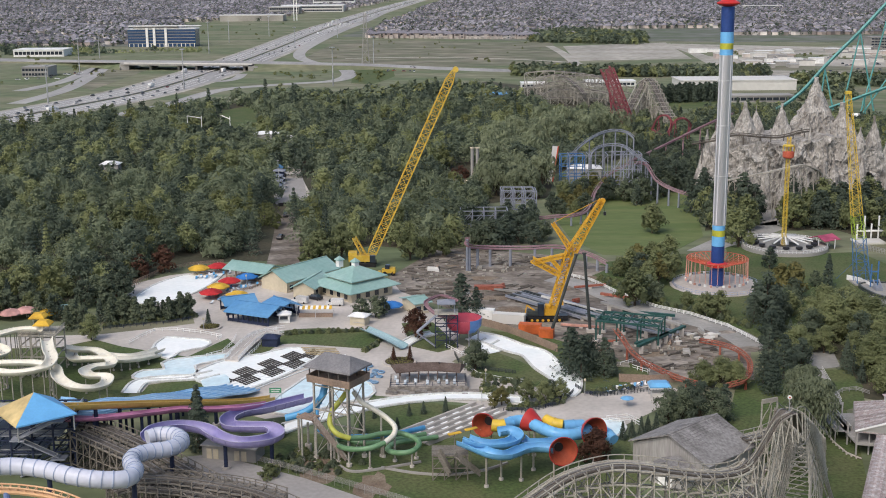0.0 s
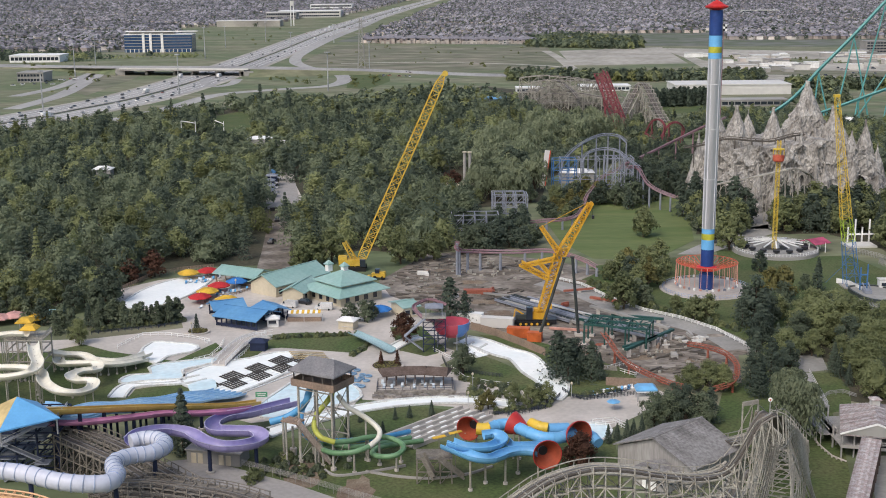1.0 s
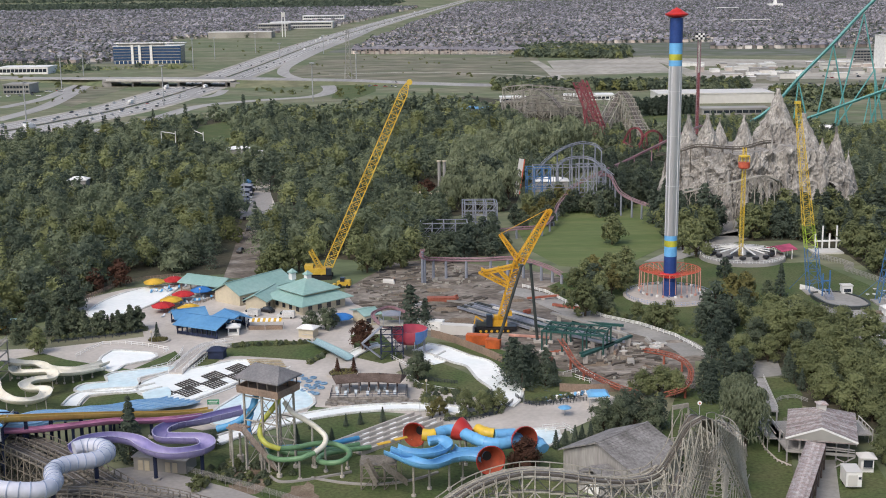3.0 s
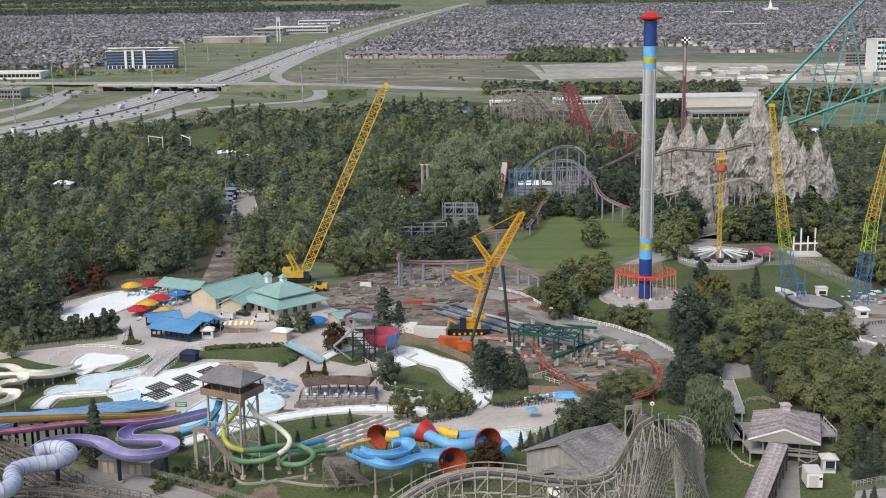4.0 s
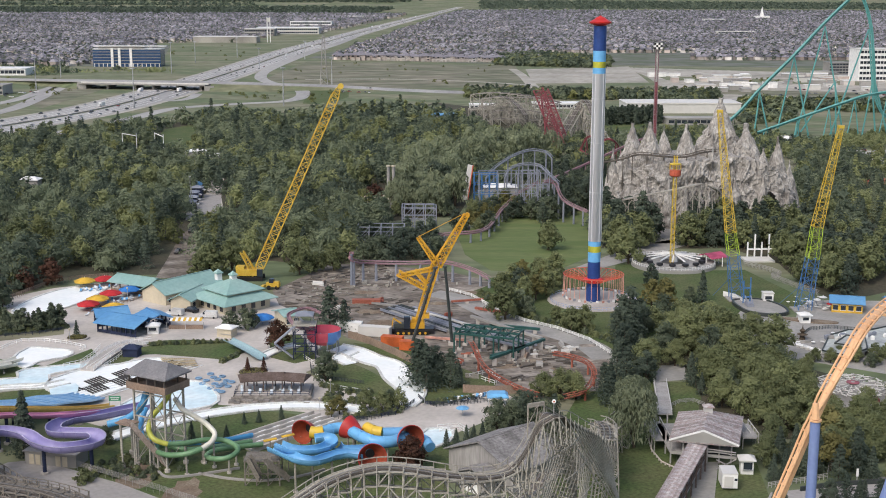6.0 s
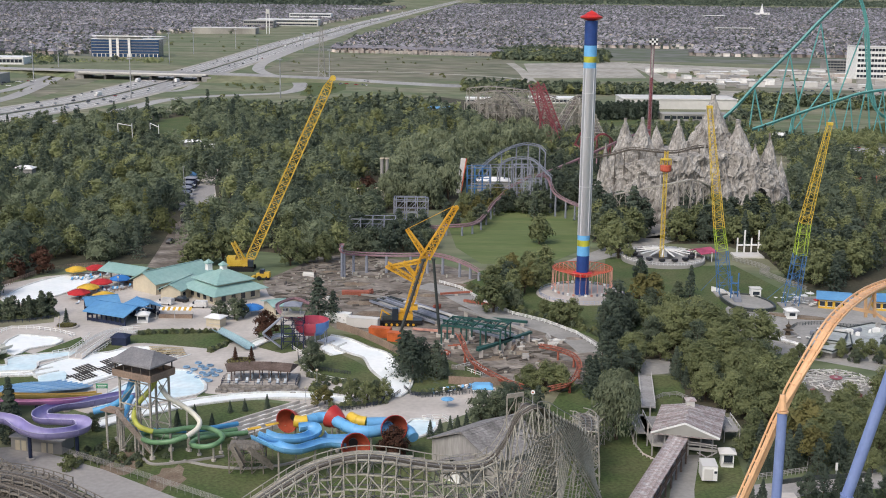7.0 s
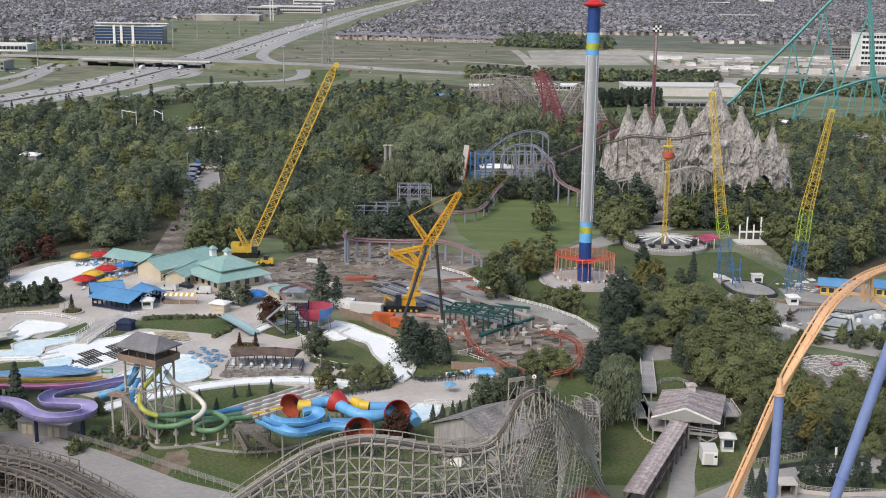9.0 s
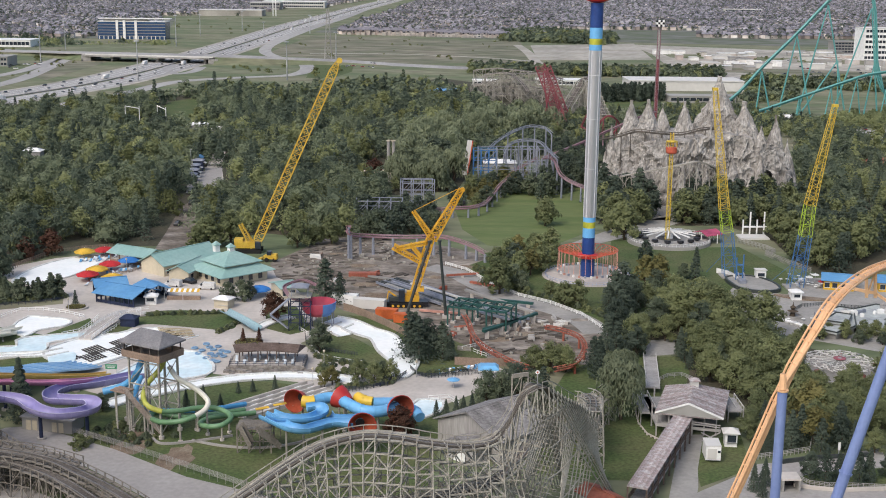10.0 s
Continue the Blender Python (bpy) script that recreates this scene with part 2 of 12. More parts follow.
M_BLUEL = mat("lattice_blue_paint", (0.06, 0.17, 0.36), 0.5, 0.1, 0.3, 2, second=(0.05, 0.14, 0.31))
M_LIMEY = mat("lime_yellow_paint", (0.5, 0.5, 0.06), 0.45, 0.1, 0.3, 2)
M_LIME = mat("lime_paint", (0.4, 0.55, 0.06), 0.5, 0.1, 0.3, 2)
M_RED = mat("red_paint", (0.55, 0.03, 0.025), 0.45, 0.1, 0.3, 2, second=(0.45, 0.03, 0.03))
M_REDOR = mat("orange_red_paint", (0.55, 0.13, 0.08), 0.5, 0.12, 0.3, 2, second=(0.5, 0.08, 0.04))
M_WHITE = mat("white_paint", (0.84, 0.84, 0.82), 0.5, 0.06, 0.3, 2, second=(0.68, 0.68, 0.66))
M_BARK = mat("bark", (0.09, 0.07, 0.05), 0.95, 0.3, 0.5, 5)
# The second colour paints dark dirt and the shade of cavities into the rock.
M_ROCK = mat("sculpted_rock", (0.37, 0.355, 0.33), 0.95, 0.42, 0.3, 1.6, 1.0, second=(0.19, 0.176, 0.16), stretch=(1, 1, 0.35))
# Leaf greens hold extra blue in place of distant haze.
M_LEAF = leaf_mat("leaves_mixed", (0.068, 0.089, 0.064), (0.222, 0.26, 0.162))
M_LEAF_L = leaf_mat("leaves_light", (0.1, 0.122, 0.062), (0.31, 0.338, 0.162))
M_LEAF_W = leaf_mat("willow_leaves", (0.105, 0.128, 0.082), (0.275, 0.31, 0.19))
M_LEAF_D = leaf_mat("leaves_dark", (0.05, 0.069, 0.054), (0.14, 0.174, 0.12))
M_NEEDLE = leaf_mat("spruce_needles", (0.052, 0.074, 0.058), (0.145, 0.18, 0.132))
M_LEAF_R = leaf_mat("red_leaves", (0.05, 0.028, 0.02), (0.145, 0.072, 0.048))
M_LEAF_Y = leaf_mat("yellowing_leaves", (0.12, 0.115, 0.045), (0.27, 0.25, 0.1))
M_SALMON = mat("salmon_paint", (0.68, 0.36, 0.28), 0.5, 0.1, 0.3, 2)
M_PINKR = mat("pink_roof_paint", (0.5, 0.09, 0.17), 0.6, 0.1, 0.3, 2)
M_TEAL = mat("teal_paint", (0.1, 0.31, 0.3), 0.45, 0.1, 0.1, 1, second=(0.13, 0.36, 0.35))
M_CRIM = mat("crimson_paint", (0.3, 0.085, 0.1), 0.5, 0.12, 0.1, 1)
M_PLUM = mat("plum_paint", (0.26, 0.15, 0.17), 0.5, 0.12, 0.1, 1, second=(0.32, 0.22, 0.24))
M_BLUGR = mat("blue_grey_paint", (0.21, 0.23, 0.275), 0.5, 0.12, 0.1, 1, second=(0.27, 0.285, 0.33))
M_TIMBER = mat("weathered_timber", (0.37, 0.355, 0.31), 0.9, 0.25, 0.2, 2.5, second=(0.27, 0.25, 0.215))
M_TIMBER_D = mat("dark_track_timber", (0.13, 0.115, 0.1), 0.9, 0.25, 0.2, 2.5)
M_TIMBER_B = mat("brown_weathered_timber", (0.22, 0.2, 0.172), 0.9, 0.25, 0.2, 2.5, second=(0.13, 0.118, 0.1))
M_RAILST = mat("running_steel", (0.3, 0.28, 0.26), 0.4, 0.1, 0.3, 2, metal=0.5)
M_CRANEY = mat("crane_yellow", (0.6, 0.42, 0.07), 0.5, 0.12, 0.3, 2, second=(0.5, 0.31, 0.03))
M_CRANEO = mat("crane_amber", (0.62, 0.36, 0.04), 0.5, 0.12, 0.3, 2, second=(0.54, 0.28, 0.02))
M_DGREEN = mat("dark_green_steel", (0.02, 0.075, 0.065), 0.5, 0.1, 0.3, 2, second=(0.03, 0.09, 0.08))
M_DSTEEL = mat("primed_dark_steel", (0.035, 0.045, 0.045), 0.5, 0.15, 0.3, 2, second=(0.06, 0.065, 0.06))
M_SKYG = mat("pale_blue_fence_paint", (0.35, 0.42, 0.58), 0.5, 0.08, 0.3, 2)
M_OCOAST = mat("pale_orange_paint", (0.74, 0.46, 0.26), 0.5, 0.08, 0.3, 2, second=(0.66, 0.38, 0.2))
M_PERI = mat("periwinkle_paint", (0.175, 0.235, 0.46), 0.45, 0.06, 0.3, 2, second=(0.205, 0.275, 0.5))

# ---- ground ----
def land(y):
    """Beyond 2500 m the ground is raised along the camera's sight lines, within clipping range."""
    if y < 2500:
        return 0.0
    u = (y - 2500) / 2300
    return 98 * (1 - y * (1 - u) / 2500)


g = Geo()
rows_y = [-300, 100, 600, 1200, 2500] + [2500 + 100 * k for k in range(1, 25)]
cols_x = [-2600, -1300, -600, 0, 600, 1300, 2600]
g.add([(x, y, land(y)) for y in rows_y for x in cols_x],
      [(j * 7 + i, j * 7 + i + 1, (j + 1) * 7 + i + 1, (j + 1) * 7 + i) for j in range(len(rows_y) - 1) for i in range(6)])
part("ground", g, M_ROUGH, label="rough green and brown grassland", category="ground", kind="structure")


def zone(name, material, pts, z, label, category="pavement", rounded=0, depth=0.05):
    """A flat patch of ground with its own surface."""
    if rounded:
        pts = round_xy(pts, rounded)
    geo = Geo().poly(pts, z - depth, z)
    return part(name, geo, material, label=label, category=category, kind="structure")


def ribbon(name, material, pts, width, z, label, category="road", per=10, kind="structure"):
    """A road or path of even width along a few points."""
    path = smooth_path([(p[0], p[1], 0) for p in pts], per)
    path = [(p.x, p.y, land(p.y) + z) for p in path]
    w = width / 2
    geo = Geo().sweep(path, [(-w, -0.1), (-w, 0), (w, 0), (w, -0.1)])
    return part(name, geo, material, label=label, category=category, kind=kind)

# ---- trees ----
rng = np.random.default_rng(7)


def cards(points, normals, size, rng, hang=False):
    """Small leaf clumps at points, facing roughly along normals; hanging ones are long and upright."""
    n = len(points)
    nor = normals + rng.normal(0, 0.38, (n, 3))
    nor /= np.linalg.norm(nor, axis=1)[:, None] + 1e-9
    ref = rng.normal(0, 1, (n, 3))
    if hang:
        ref = ref * 0.15 + np.array([0, 0, 1.0])
    u = np.cross(nor, ref)
    u /= np.linalg.norm(u, axis=1)[:, None] + 1e-9
    w = np.cross(nor, u)
    s = size * rng.uniform(0.65, 1.3, (n, 1))
    t = s * rng.uniform(0.7, 1.1, (n, 1))
    if hang:
        s, t = s * 0.55, s * 2.0
    v = np.stack([points - u * s - w * t * 0.6, points + u * s - w * t * 0.5 + nor * s * 0.2, points + w * t], axis=1).reshape(-1, 3)
    return v, np.arange(n * 3).reshape(n, 3)


def crown_round(rng, height, radius, base, count, size, lobes=9):
    """Leaf clumps over the many small tufts of a broad, egg-shaped crown."""
    mid = base + (height - base) * 0.47
    half = (height - base) * 0.53
    tufts = lobes + lobes // 2
    cs = []
    for k in range(tufts):
        h = 1 - 1.7 * (k + 0.5) / tufts
        a = 2.39996 * k + rng.uniform(-0.4, 0.4)
        rad = radius * rng.uniform(0.28, 0.46)
        out = max(0.0, radius * math.sqrt(1 - h * h) * (1 - 0.2 * h) * rng.uniform(0.82, 1.14) - rad * 0.7)
        cs.append((np.array([out * math.cos(a), out * math.sin(a), mid + h * half - rad * 0.75]), rad))
    cs.append((np.array([0, 0, mid - half * 0.1]), min(radius, half) * 0.72))
    share = np.array([r * r for c, r in cs])
    share[-1] *= 0.6
    share = share / share.sum() * count
    pts, nor = [], []
    mc = np.array([0, 0, mid - half * 0.3])
    for (c, r), m in zip(cs, share):
        each = max(2, int(m))
        d = rng.normal(0, 1, (each, 3))
        d[:, 2] = np.where(rng.uniform(0, 1, each) < 0.7, np.abs(d[:, 2]), d[:, 2])
        d /= np.linalg.norm(d, axis=1)[:, None]
        p = c + d * np.array([1.0, 1.0, 0.85]) * r * rng.uniform(0.6, 1.2, (each, 1))
        o = p - mc
        o /= np.linalg.norm(o, axis=1)[:, None] + 1e-9
        pts.append(p)
        nor.append(d * 0.35 + o * 0.7 + np.array([0, 0, 0.25]))
    return cards(np.concatenate(pts), np.concatenate(nor), size, rng), cs


def crown_spruce(rng, height, radius, base, count, size, ragged=0.18):
    """Tiers of drooping sprays round a straight stem."""
    k = rng.uniform(0, 1, count) ** 0.75 * 0.99
    tiers = 11
    k = (np.floor(k * tiers) + rng.uniform(0.0, 0.55, count)) / tiers
    a = rng.uniform(0, 6.283, count)
    lump = 1 + ragged * np.sin(a * 3 + np.floor(k * tiers) * 1.7)
    fr = rng.uniform(0.35, 1.0, count)
    r = radius * (1 - k) ** (0.75 if ragged > 0.3 else 1.0) * lump * fr + 0.1
    z = base + (height - base) * k - (0.18 * radius) * (fr ** 2) * (1 - k)
    p = np.stack([r * np.cos(a), r * np.sin(a), z], axis=1)
    nrm = np.stack([np.cos(a) * 0.6, np.sin(a) * 0.6, np.full(count, 0.8)], axis=1)
    return cards(p, nrm, size, rng)


def crown_willow(rng, height, radius, base, count, size):
    """Domes of twigs over a broad crown, each with a curtain that hangs below it."""
    cs = []
    for k in range(9):
        f = math.sqrt((k + 0.3) / 9)
        a = 2.4 * k + rng.uniform(-0.3, 0.3)
        rad = radius * rng.uniform(0.3, 0.42)
        cs.append((np.array([radius * 0.75 * f * math.cos(a), radius * 0.75 * f * math.sin(a), height - rad - (height - base) * 0.42 * f * f * rng.uniform(0.7, 1.2)]), rad))
    pts, nor = [], []
    for c, r in cs:
        m = count // 18
        d = rng.normal(0, 1, (m, 3))
        d[:, 2] = np.abs(d[:, 2])
        d /= np.linalg.norm(d, axis=1)[:, None]
        pts.append(c + d * r)
        nor.append(d)
        a = rng.uniform(0, 6.283, m)
        drop = rng.uniform(0, 1, m)
        e = np.stack([np.cos(a), np.sin(a), np.zeros(m)], axis=1)
        low = max(base * 0.5, c[2] - height * 0.42)
        q = c + e * r * (1 + 0.12 * np.sin(a * 7))[:, None]
        q[:, 2] = c[2] - (c[2] - low) * drop
        pts.append(q)
        nor.append(e + np.array([0, 0, 0.25]))
    return cards(np.concatenate(pts), np.concatenate(nor), size, rng, True), cs


def tree_proto(kind, height, radius, base, count, size, leaf, seed):
    """Meshes of one tree: trunk with limbs, and crown."""
    r = np.random.default_rng(seed)
    g = Geo()
    cs = []
    if kind in ("spruce", "pine"):
        v, q = crown_spruce(r, height, radius, base, count, size, 0.5 if kind == "pine" else 0.18)
        g.cyl((0, 0, -0.3), (0, 0, height * 0.95), 0.22 + height * 0.008, 0.04, 7)
    else:
        make = crown_willow if kind == "willow" else crown_round
        (v, q), cs = make(r, height, radius, base, count, size)
        g.cyl((0, 0, -0.3), (0.1, 0, base + 0.6), 0.2 + height * 0.015, 0.15 + height * 0.01, 8)
        for c, rad in cs:
            g.cyl((0.1, 0, base), tuple(c), 0.09 + height * 0.005, 0.04, 5)
        # a few larger leaf cards added inside keep the crown from being see-through
        for c, rad in cs:
            d = r.normal(0, 1, (4, 3))
            d /= np.linalg.norm(d, axis=1)[:, None]
            vv, qq = cards(c + d * rad * 0.5, d, rad * 0.7, r)
            q = np.concatenate([q, qq + len(v)])
            v = np.concatenate([v, vv])
    me_t = bpy.data.meshes.new("trunk")
    me_t.from_pydata(g.v, [], g.f)
    me_t.materials.append(M_BARK)
    return me_t, mesh_from_arrays("crown", v, q, leaf)


def protos(n, k):
    """One set of trees: n leaf clumps to a crown, k their size."""
    return {
        "maple": [tree_proto("round", 12, 5.0, 1.6, n, k, M_LEAF, 11), tree_proto("round", 11, 4.6, 1.3, n, k, M_LEAF, 12), tree_proto("round", 13, 4.6, 1.6, n, k, M_LEAF_D, 13)],
        "ash": [tree_proto("round", 12, 4.6, 1.6, n, k, M_LEAF_L, 14), tree_proto("round", 10, 4.4, 1.3, n, k, M_LEAF_L, 15)],
        "yellow": [tree_proto("round", 9, 3.4, 2.0, n // 2, k, M_LEAF_Y, 16)],
        "red": [tree_proto("round", 9, 3.6, 1.4, n * 2 // 3, k, M_LEAF_R, 17)],
        "spruce": [tree_proto("spruce", 12, 3.0, 0.5, n, k, M_NEEDLE, 18), tree_proto("spruce", 11, 3.1, 0.4, n, k, M_NEEDLE, 19)],
        "pine": [tree_proto("pine", 11.5, 4.0, 0.5, n, k, M_NEEDLE, 20), tree_proto("pine", 12.5, 3.8, 0.5, n, k, M_NEEDLE, 21), tree_proto("round", 11.5, 3.7, 0.8, n, k, M_NEEDLE, 29)],
        "cedar": [tree_proto("pine", 9, 2.7, 0.3, n, k, M_LEAF, 31), tree_proto("round", 8.5, 2.6, 0.3, n, k, M_LEAF, 32)],
        "willow": [tree_proto("willow", 13, 5.6, 2.2, n * 3 // 2, k, M_LEAF_W, 22)],
        "plum": [tree_proto("spruce", 9, 2.2, 0.8, n // 2, k, M_LEAF_R, 33)],
        "shrub": [tree_proto("round", 3, 1.8, 0.15, 380, 0.28, M_LEAF_L, 23), tree_proto("round", 2.6, 1.8, 0.15, 380, 0.28, M_LEAF, 24)],
    }


PROTO_NEAR, PROTO_FAR = protos(2700, 0.27), protos(900, 0.44)
TREE_LABEL = {"plum": "slim dark red conical tree in the flower bed", "maple": "dark green broad-leaved tree with a dense crown", "ash": "light green broad-leaved tree with a loose crown",
              "yellow": "small tree turning yellow in autumn", "red": "small tree with dark red autumn leaves",
              "spruce": "dark green spruce with tiered branches", "pine": "dark green pine with a bushy crown",
              "cedar": "small dense conical green tree", "willow": "large pale green willow with hanging twigs", "shrub": "low rounded green shrub"}
PROTO_H = {"plum": 9, "maple": 12, "ash": 11.5, "yellow": 9, "red": 9, "spruce": 12, "pine": 11.5, "cedar": 9, "willow": 13, "shrub": 2.8}
tree_count = 0


def tree(kind, x, y, height, wide=1.0, z=0.0):
    """One tree of a kind, at a place and of a height."""
    global tree_count
    tree_count += 1
    choice = (PROTO_NEAR if y < 345 else PROTO_FAR)[kind]
    me_t, me_c = choice[tree_count % len(choice)]
    name = {"shrub": "shrub"}.get(kind, kind + "_tree")
    s = height / PROTO_H[kind]
    if kind == "shrub":
        t = tagged(new(name, me_c), TREE_LABEL[kind], "shrub", "planted shrubs")
        t.location = (x, y, z)
    else:
        t = thing(name, (x, y, z), TREE_LABEL[kind], "tree", "park trees")
    t.rotation_euler = (0, 0, tree_count * 2.39996)
    t.scale = (s * wide, s * wide, s)
    for nm, me in () if kind == "shrub" else (("trunk", me_t), ("crown", me_c)):
        o = new(nm, me)
        o.parent = t
    return t


def inside(x, y, pts):
    ok = False
    n = len(pts)
    for i in range(n):
        (x0, y0), (x1, y1) = pts[i], pts[i - 1]
        if (y0 > y) != (y1 > y) and x < (x1 - x0) * (y - y0) / (y1 - y0) + x0:
            ok = not ok
    return ok


def wood(name, outline, spacing, label, keep_out=(), count=(800, 420, 80), hgt=(9, 16), leaf=None, seed=3, mix=0.0, far=False, hang=False):
    """A stand of many trees as masses of leaf clumps, one for each tone of green."""
    r = np.random.default_rng(seed)
    xs, ys = [p[0] for p in outline], [p[1] for p in outline]
    tones = [leaf] if leaf else [M_LEAF, M_LEAF_D, M_LEAF_L, M_NEEDLE, M_LEAF_O]
    share = [1.0] if leaf else [0.44, 0.24, 0.18, 0.09, 0.05]
    vs, qs, ks = [[] for _ in tones], [[] for _ in tones], [0] * len(tones)
    ts = [[] for _ in tones]
    y = min(ys)
    row = 0
    while y < max(ys):
        grow = 1.0 if y < 900 or far else 1.0 + (y - 900) / 900
        x = min(xs) + (row % 2) * spacing * grow / 2
        while x < max(xs):
            px, py = x + r.normal(0, spacing * 0.24), y + r.normal(0, spacing * 0.24)
            x += spacing * grow
            if not inside(px, py, outline) or any(inside(px, py, q) for q in keep_out):
                continue
            h = r.uniform(*hgt)
            rad = spacing * grow * r.uniform(0.4, 0.72)
            if far:
                n, size, lobes = 26, spacing * 0.16, 3
            elif py < 560:
                n, size, lobes = count[0], 0.44, 8
            elif py < 900:
                n, size, lobes = count[1], 0.64, 6
            else:
                n, size, lobes = count[2], 1.6 * grow ** 0.5, 4
            cs = ()
            b = int(r.choice(len(tones), p=share))
            if r.uniform() < mix or b == 3:
                v, q = crown_spruce(r, h * 1.12, rad * 0.62, 0.3, n, size * 0.9)
            elif hang:
                (v, q), cs = crown_willow(r, h, rad, h * 0.15, n, size)
            else:
                (v, q), cs = crown_round(r, h, rad, h * 0.12, n, size, lobes)
            for c, k in cs if not far else ():
                d = r.normal(0, 1, (2, 3))
                d /= np.linalg.norm(d, axis=1)[:, None]
                vv, qq = cards(c + d * k * 0.4, d, k * 0.75, r)
                q = np.concatenate([q, qq + len(v)])
                v = np.concatenate([v, vv])
            ts[b].append(np.full(len(v), r.uniform(0, 0.5)))
            vs[b].append(v + np.array([px, py, land(py)]))
            qs[b].append(q + ks[b])
            ks[b] += len(v)
        y += spacing * 0.88 * grow
        row += 1
    for b, m in enumerate(tones):
        if vs[b]:
            tagged(new(name, mesh_from_arrays(name, np.concatenate(vs[b]), np.concatenate(qs[b]), m, np.concatenate(ts[b]))), label, "woodland", kind="stuff")


# woods, stand by stand
M_LEAF_O = leaf_mat("olive_leaves", (0.1, 0.115, 0.05), (0.26, 0.275, 0.115))
# Dark soil colour, also standing in for shade between the crowns.
M_FLOOR = mat("forest_floor", (0.05, 0.052, 0.032), 0.95, 0.35, 0.05, 0.8, 0.3, second=(0.08, 0.068, 0.045))
PATH_GAP = [(-58.2, 416.1), (-60.7, 448.3), (-66.3, 497.5), (-71.8, 532.4), (-79.0, 580.3), (-80.0, 606.0), (-64.0, 606.0), (-55.7, 587.9), (-48.2, 530.3), (-61.2, 515.6), (-58.2, 490.9), (-46.9, 415.3)]
LANE_GAP = [(-70.4, 536.1), (-77.0, 575.0), (-82.0, 608.0), (-66.0, 608.0), (-55.5, 536.9)]
FAR_ROOF_GAP = [(-106, 706), (-112, 765), (-80, 765), (-78, 706)]
LAWN_GAP = [(-132.6, 751.3), (-148.3, 829.1), (-157.8, 916.9), (-139.9, 957.0), (-119.6, 852.4), (-108.0, 753.3)]
HUT_GAP = [(-167.7, 597.6), (-169.7, 617.6), (-156.7, 617.6), (-156.2, 597.6)]
HUT_GAP_EAST = [(-160.0, 770.0), (-165.4, 795.4), (-130.5, 798.4), (-124.0, 756.0)]
WOOD_EDGE = [(-273.5, 380.7), (-127.5, 374.1), (-110.4, 375.7), (-104.5, 385.3), (-99.7, 400.1), (-96.6, 416.2), (-92.4, 422.8), (-73.3, 426.7), (-61.4, 427.7), (-44.7, 437.5), (-33.4, 446.2), (-23.6, 453.4), (0.4, 443.6), (10.6, 450.8), (11.4, 509.5), (-5.2, 552.0), (8.3, 635.2), (21.6, 633.9), (51.0, 667.5), (72.4, 710.8), (109.5, 747.5)] + [(115.9, 736.0), (118.7, 801.2), (89.0, 837.0), (72.3, 915.8), (43.0, 1014.0), (13.7, 1067.0), (-31.8, 1015.5), (-65.7, 983.1), (-112.9, 996.7), (-144.8, 983.7), (-161.7, 945.9), (-176.8, 899.0), (-210.5, 858.1), (-247.2, 826.8), (-420.1, 600.0)]
wood("park_woodland", WOOD_EDGE, 11.2, "dense dark green mixed woodland in early autumn", keep_out=(PATH_GAP, LANE_GAP, LAWN_GAP, HUT_GAP, HUT_GAP_EAST, FAR_ROOF_GAP), mix=0.1, hgt=(8, 16))
# The blue-green needle colour stands in for haze over the far woods.
wood("skyline_woods", [(-1900, 3960), (-900, 3930), (-316.5, 3900), (-120, 4010), (-60, 4200), (-420, 4230), (-900, 4190), (-1900, 4240)], 24, "dark woods along the far skyline", hgt=(9, 14), seed=9, far=True, leaf=M_NEEDLE)
wood("skyline_woods_far", [(-1900, 4350), (-800, 4330), (-560, 4345), (-560, 4395), (-1900, 4420)], 26, "thin dark tree line between far fields", hgt=(9, 13), seed=29, far=True, leaf=M_NEEDLE)
wood("skyline_woods_far", [(-1900, 4540), (-80, 4480), (40, 4560), (-1900, 4700)], 26, "dark woods beyond the far fields", hgt=(9, 13), seed=30, far=True, leaf=M_NEEDLE)
wood("skyline_woods_east", [(218.1, 4195.4), (975.3, 4191.5), (1726.4, 4215.0), (1819.2, 4449.5), (234.1, 4558.2)], 24, "dark woods along the far skyline", hgt=(5, 8), seed=10, far=True, leaf=M_NEEDLE)
wood("field_tree_belt", [(136.8, 1778.1), (286.1, 1710.0), (326.4, 1919.1), (221.3, 2104.9), (155.0, 1969.4)], 7, "belt of dark trees at the field's edge", hgt=(8, 12), seed=11)
wood("hall_tree_belt", [(74.4, 1201.9), (233.0, 1179.5), (277.0, 1132.8), (319.2, 1177.1), (327.0, 1232.2), (247.9, 1232.7), (164.1, 1241.4), (79.8, 1265.0)], 6, "belt of dark trees before the halls", hgt=(7, 11), seed=12)
wood("spruce_belt", [(169.1, 941.7), (219.7, 955.3), (228.6, 991.6), (174.4, 981.3)], 5, "row of dark spruces before the warehouse", hgt=(9, 12), seed=14, mix=1.0, leaf=M_NEEDLE, count=(220, 170, 120))
wood("mountain_far_wood", [(315.9, 1101.6), (417.8, 1049.8), (512.9, 1012.4), (557.6, 1107.3), (405.0, 1110.0), (333.2, 1148.1)], 8, "trees behind the far coaster", hgt=(7, 11), seed=15)
wood("west_verge_trees", [(-555.8, 1571.6), (-418.3, 1562.8), (-418.9, 1617.4), (-435.8, 1679.8), (-475.4, 1739.2), (-619.9, 1747.9)], 14, "trees and bushes round the office block", hgt=(5, 9), seed=16, count=(110, 80, 30))
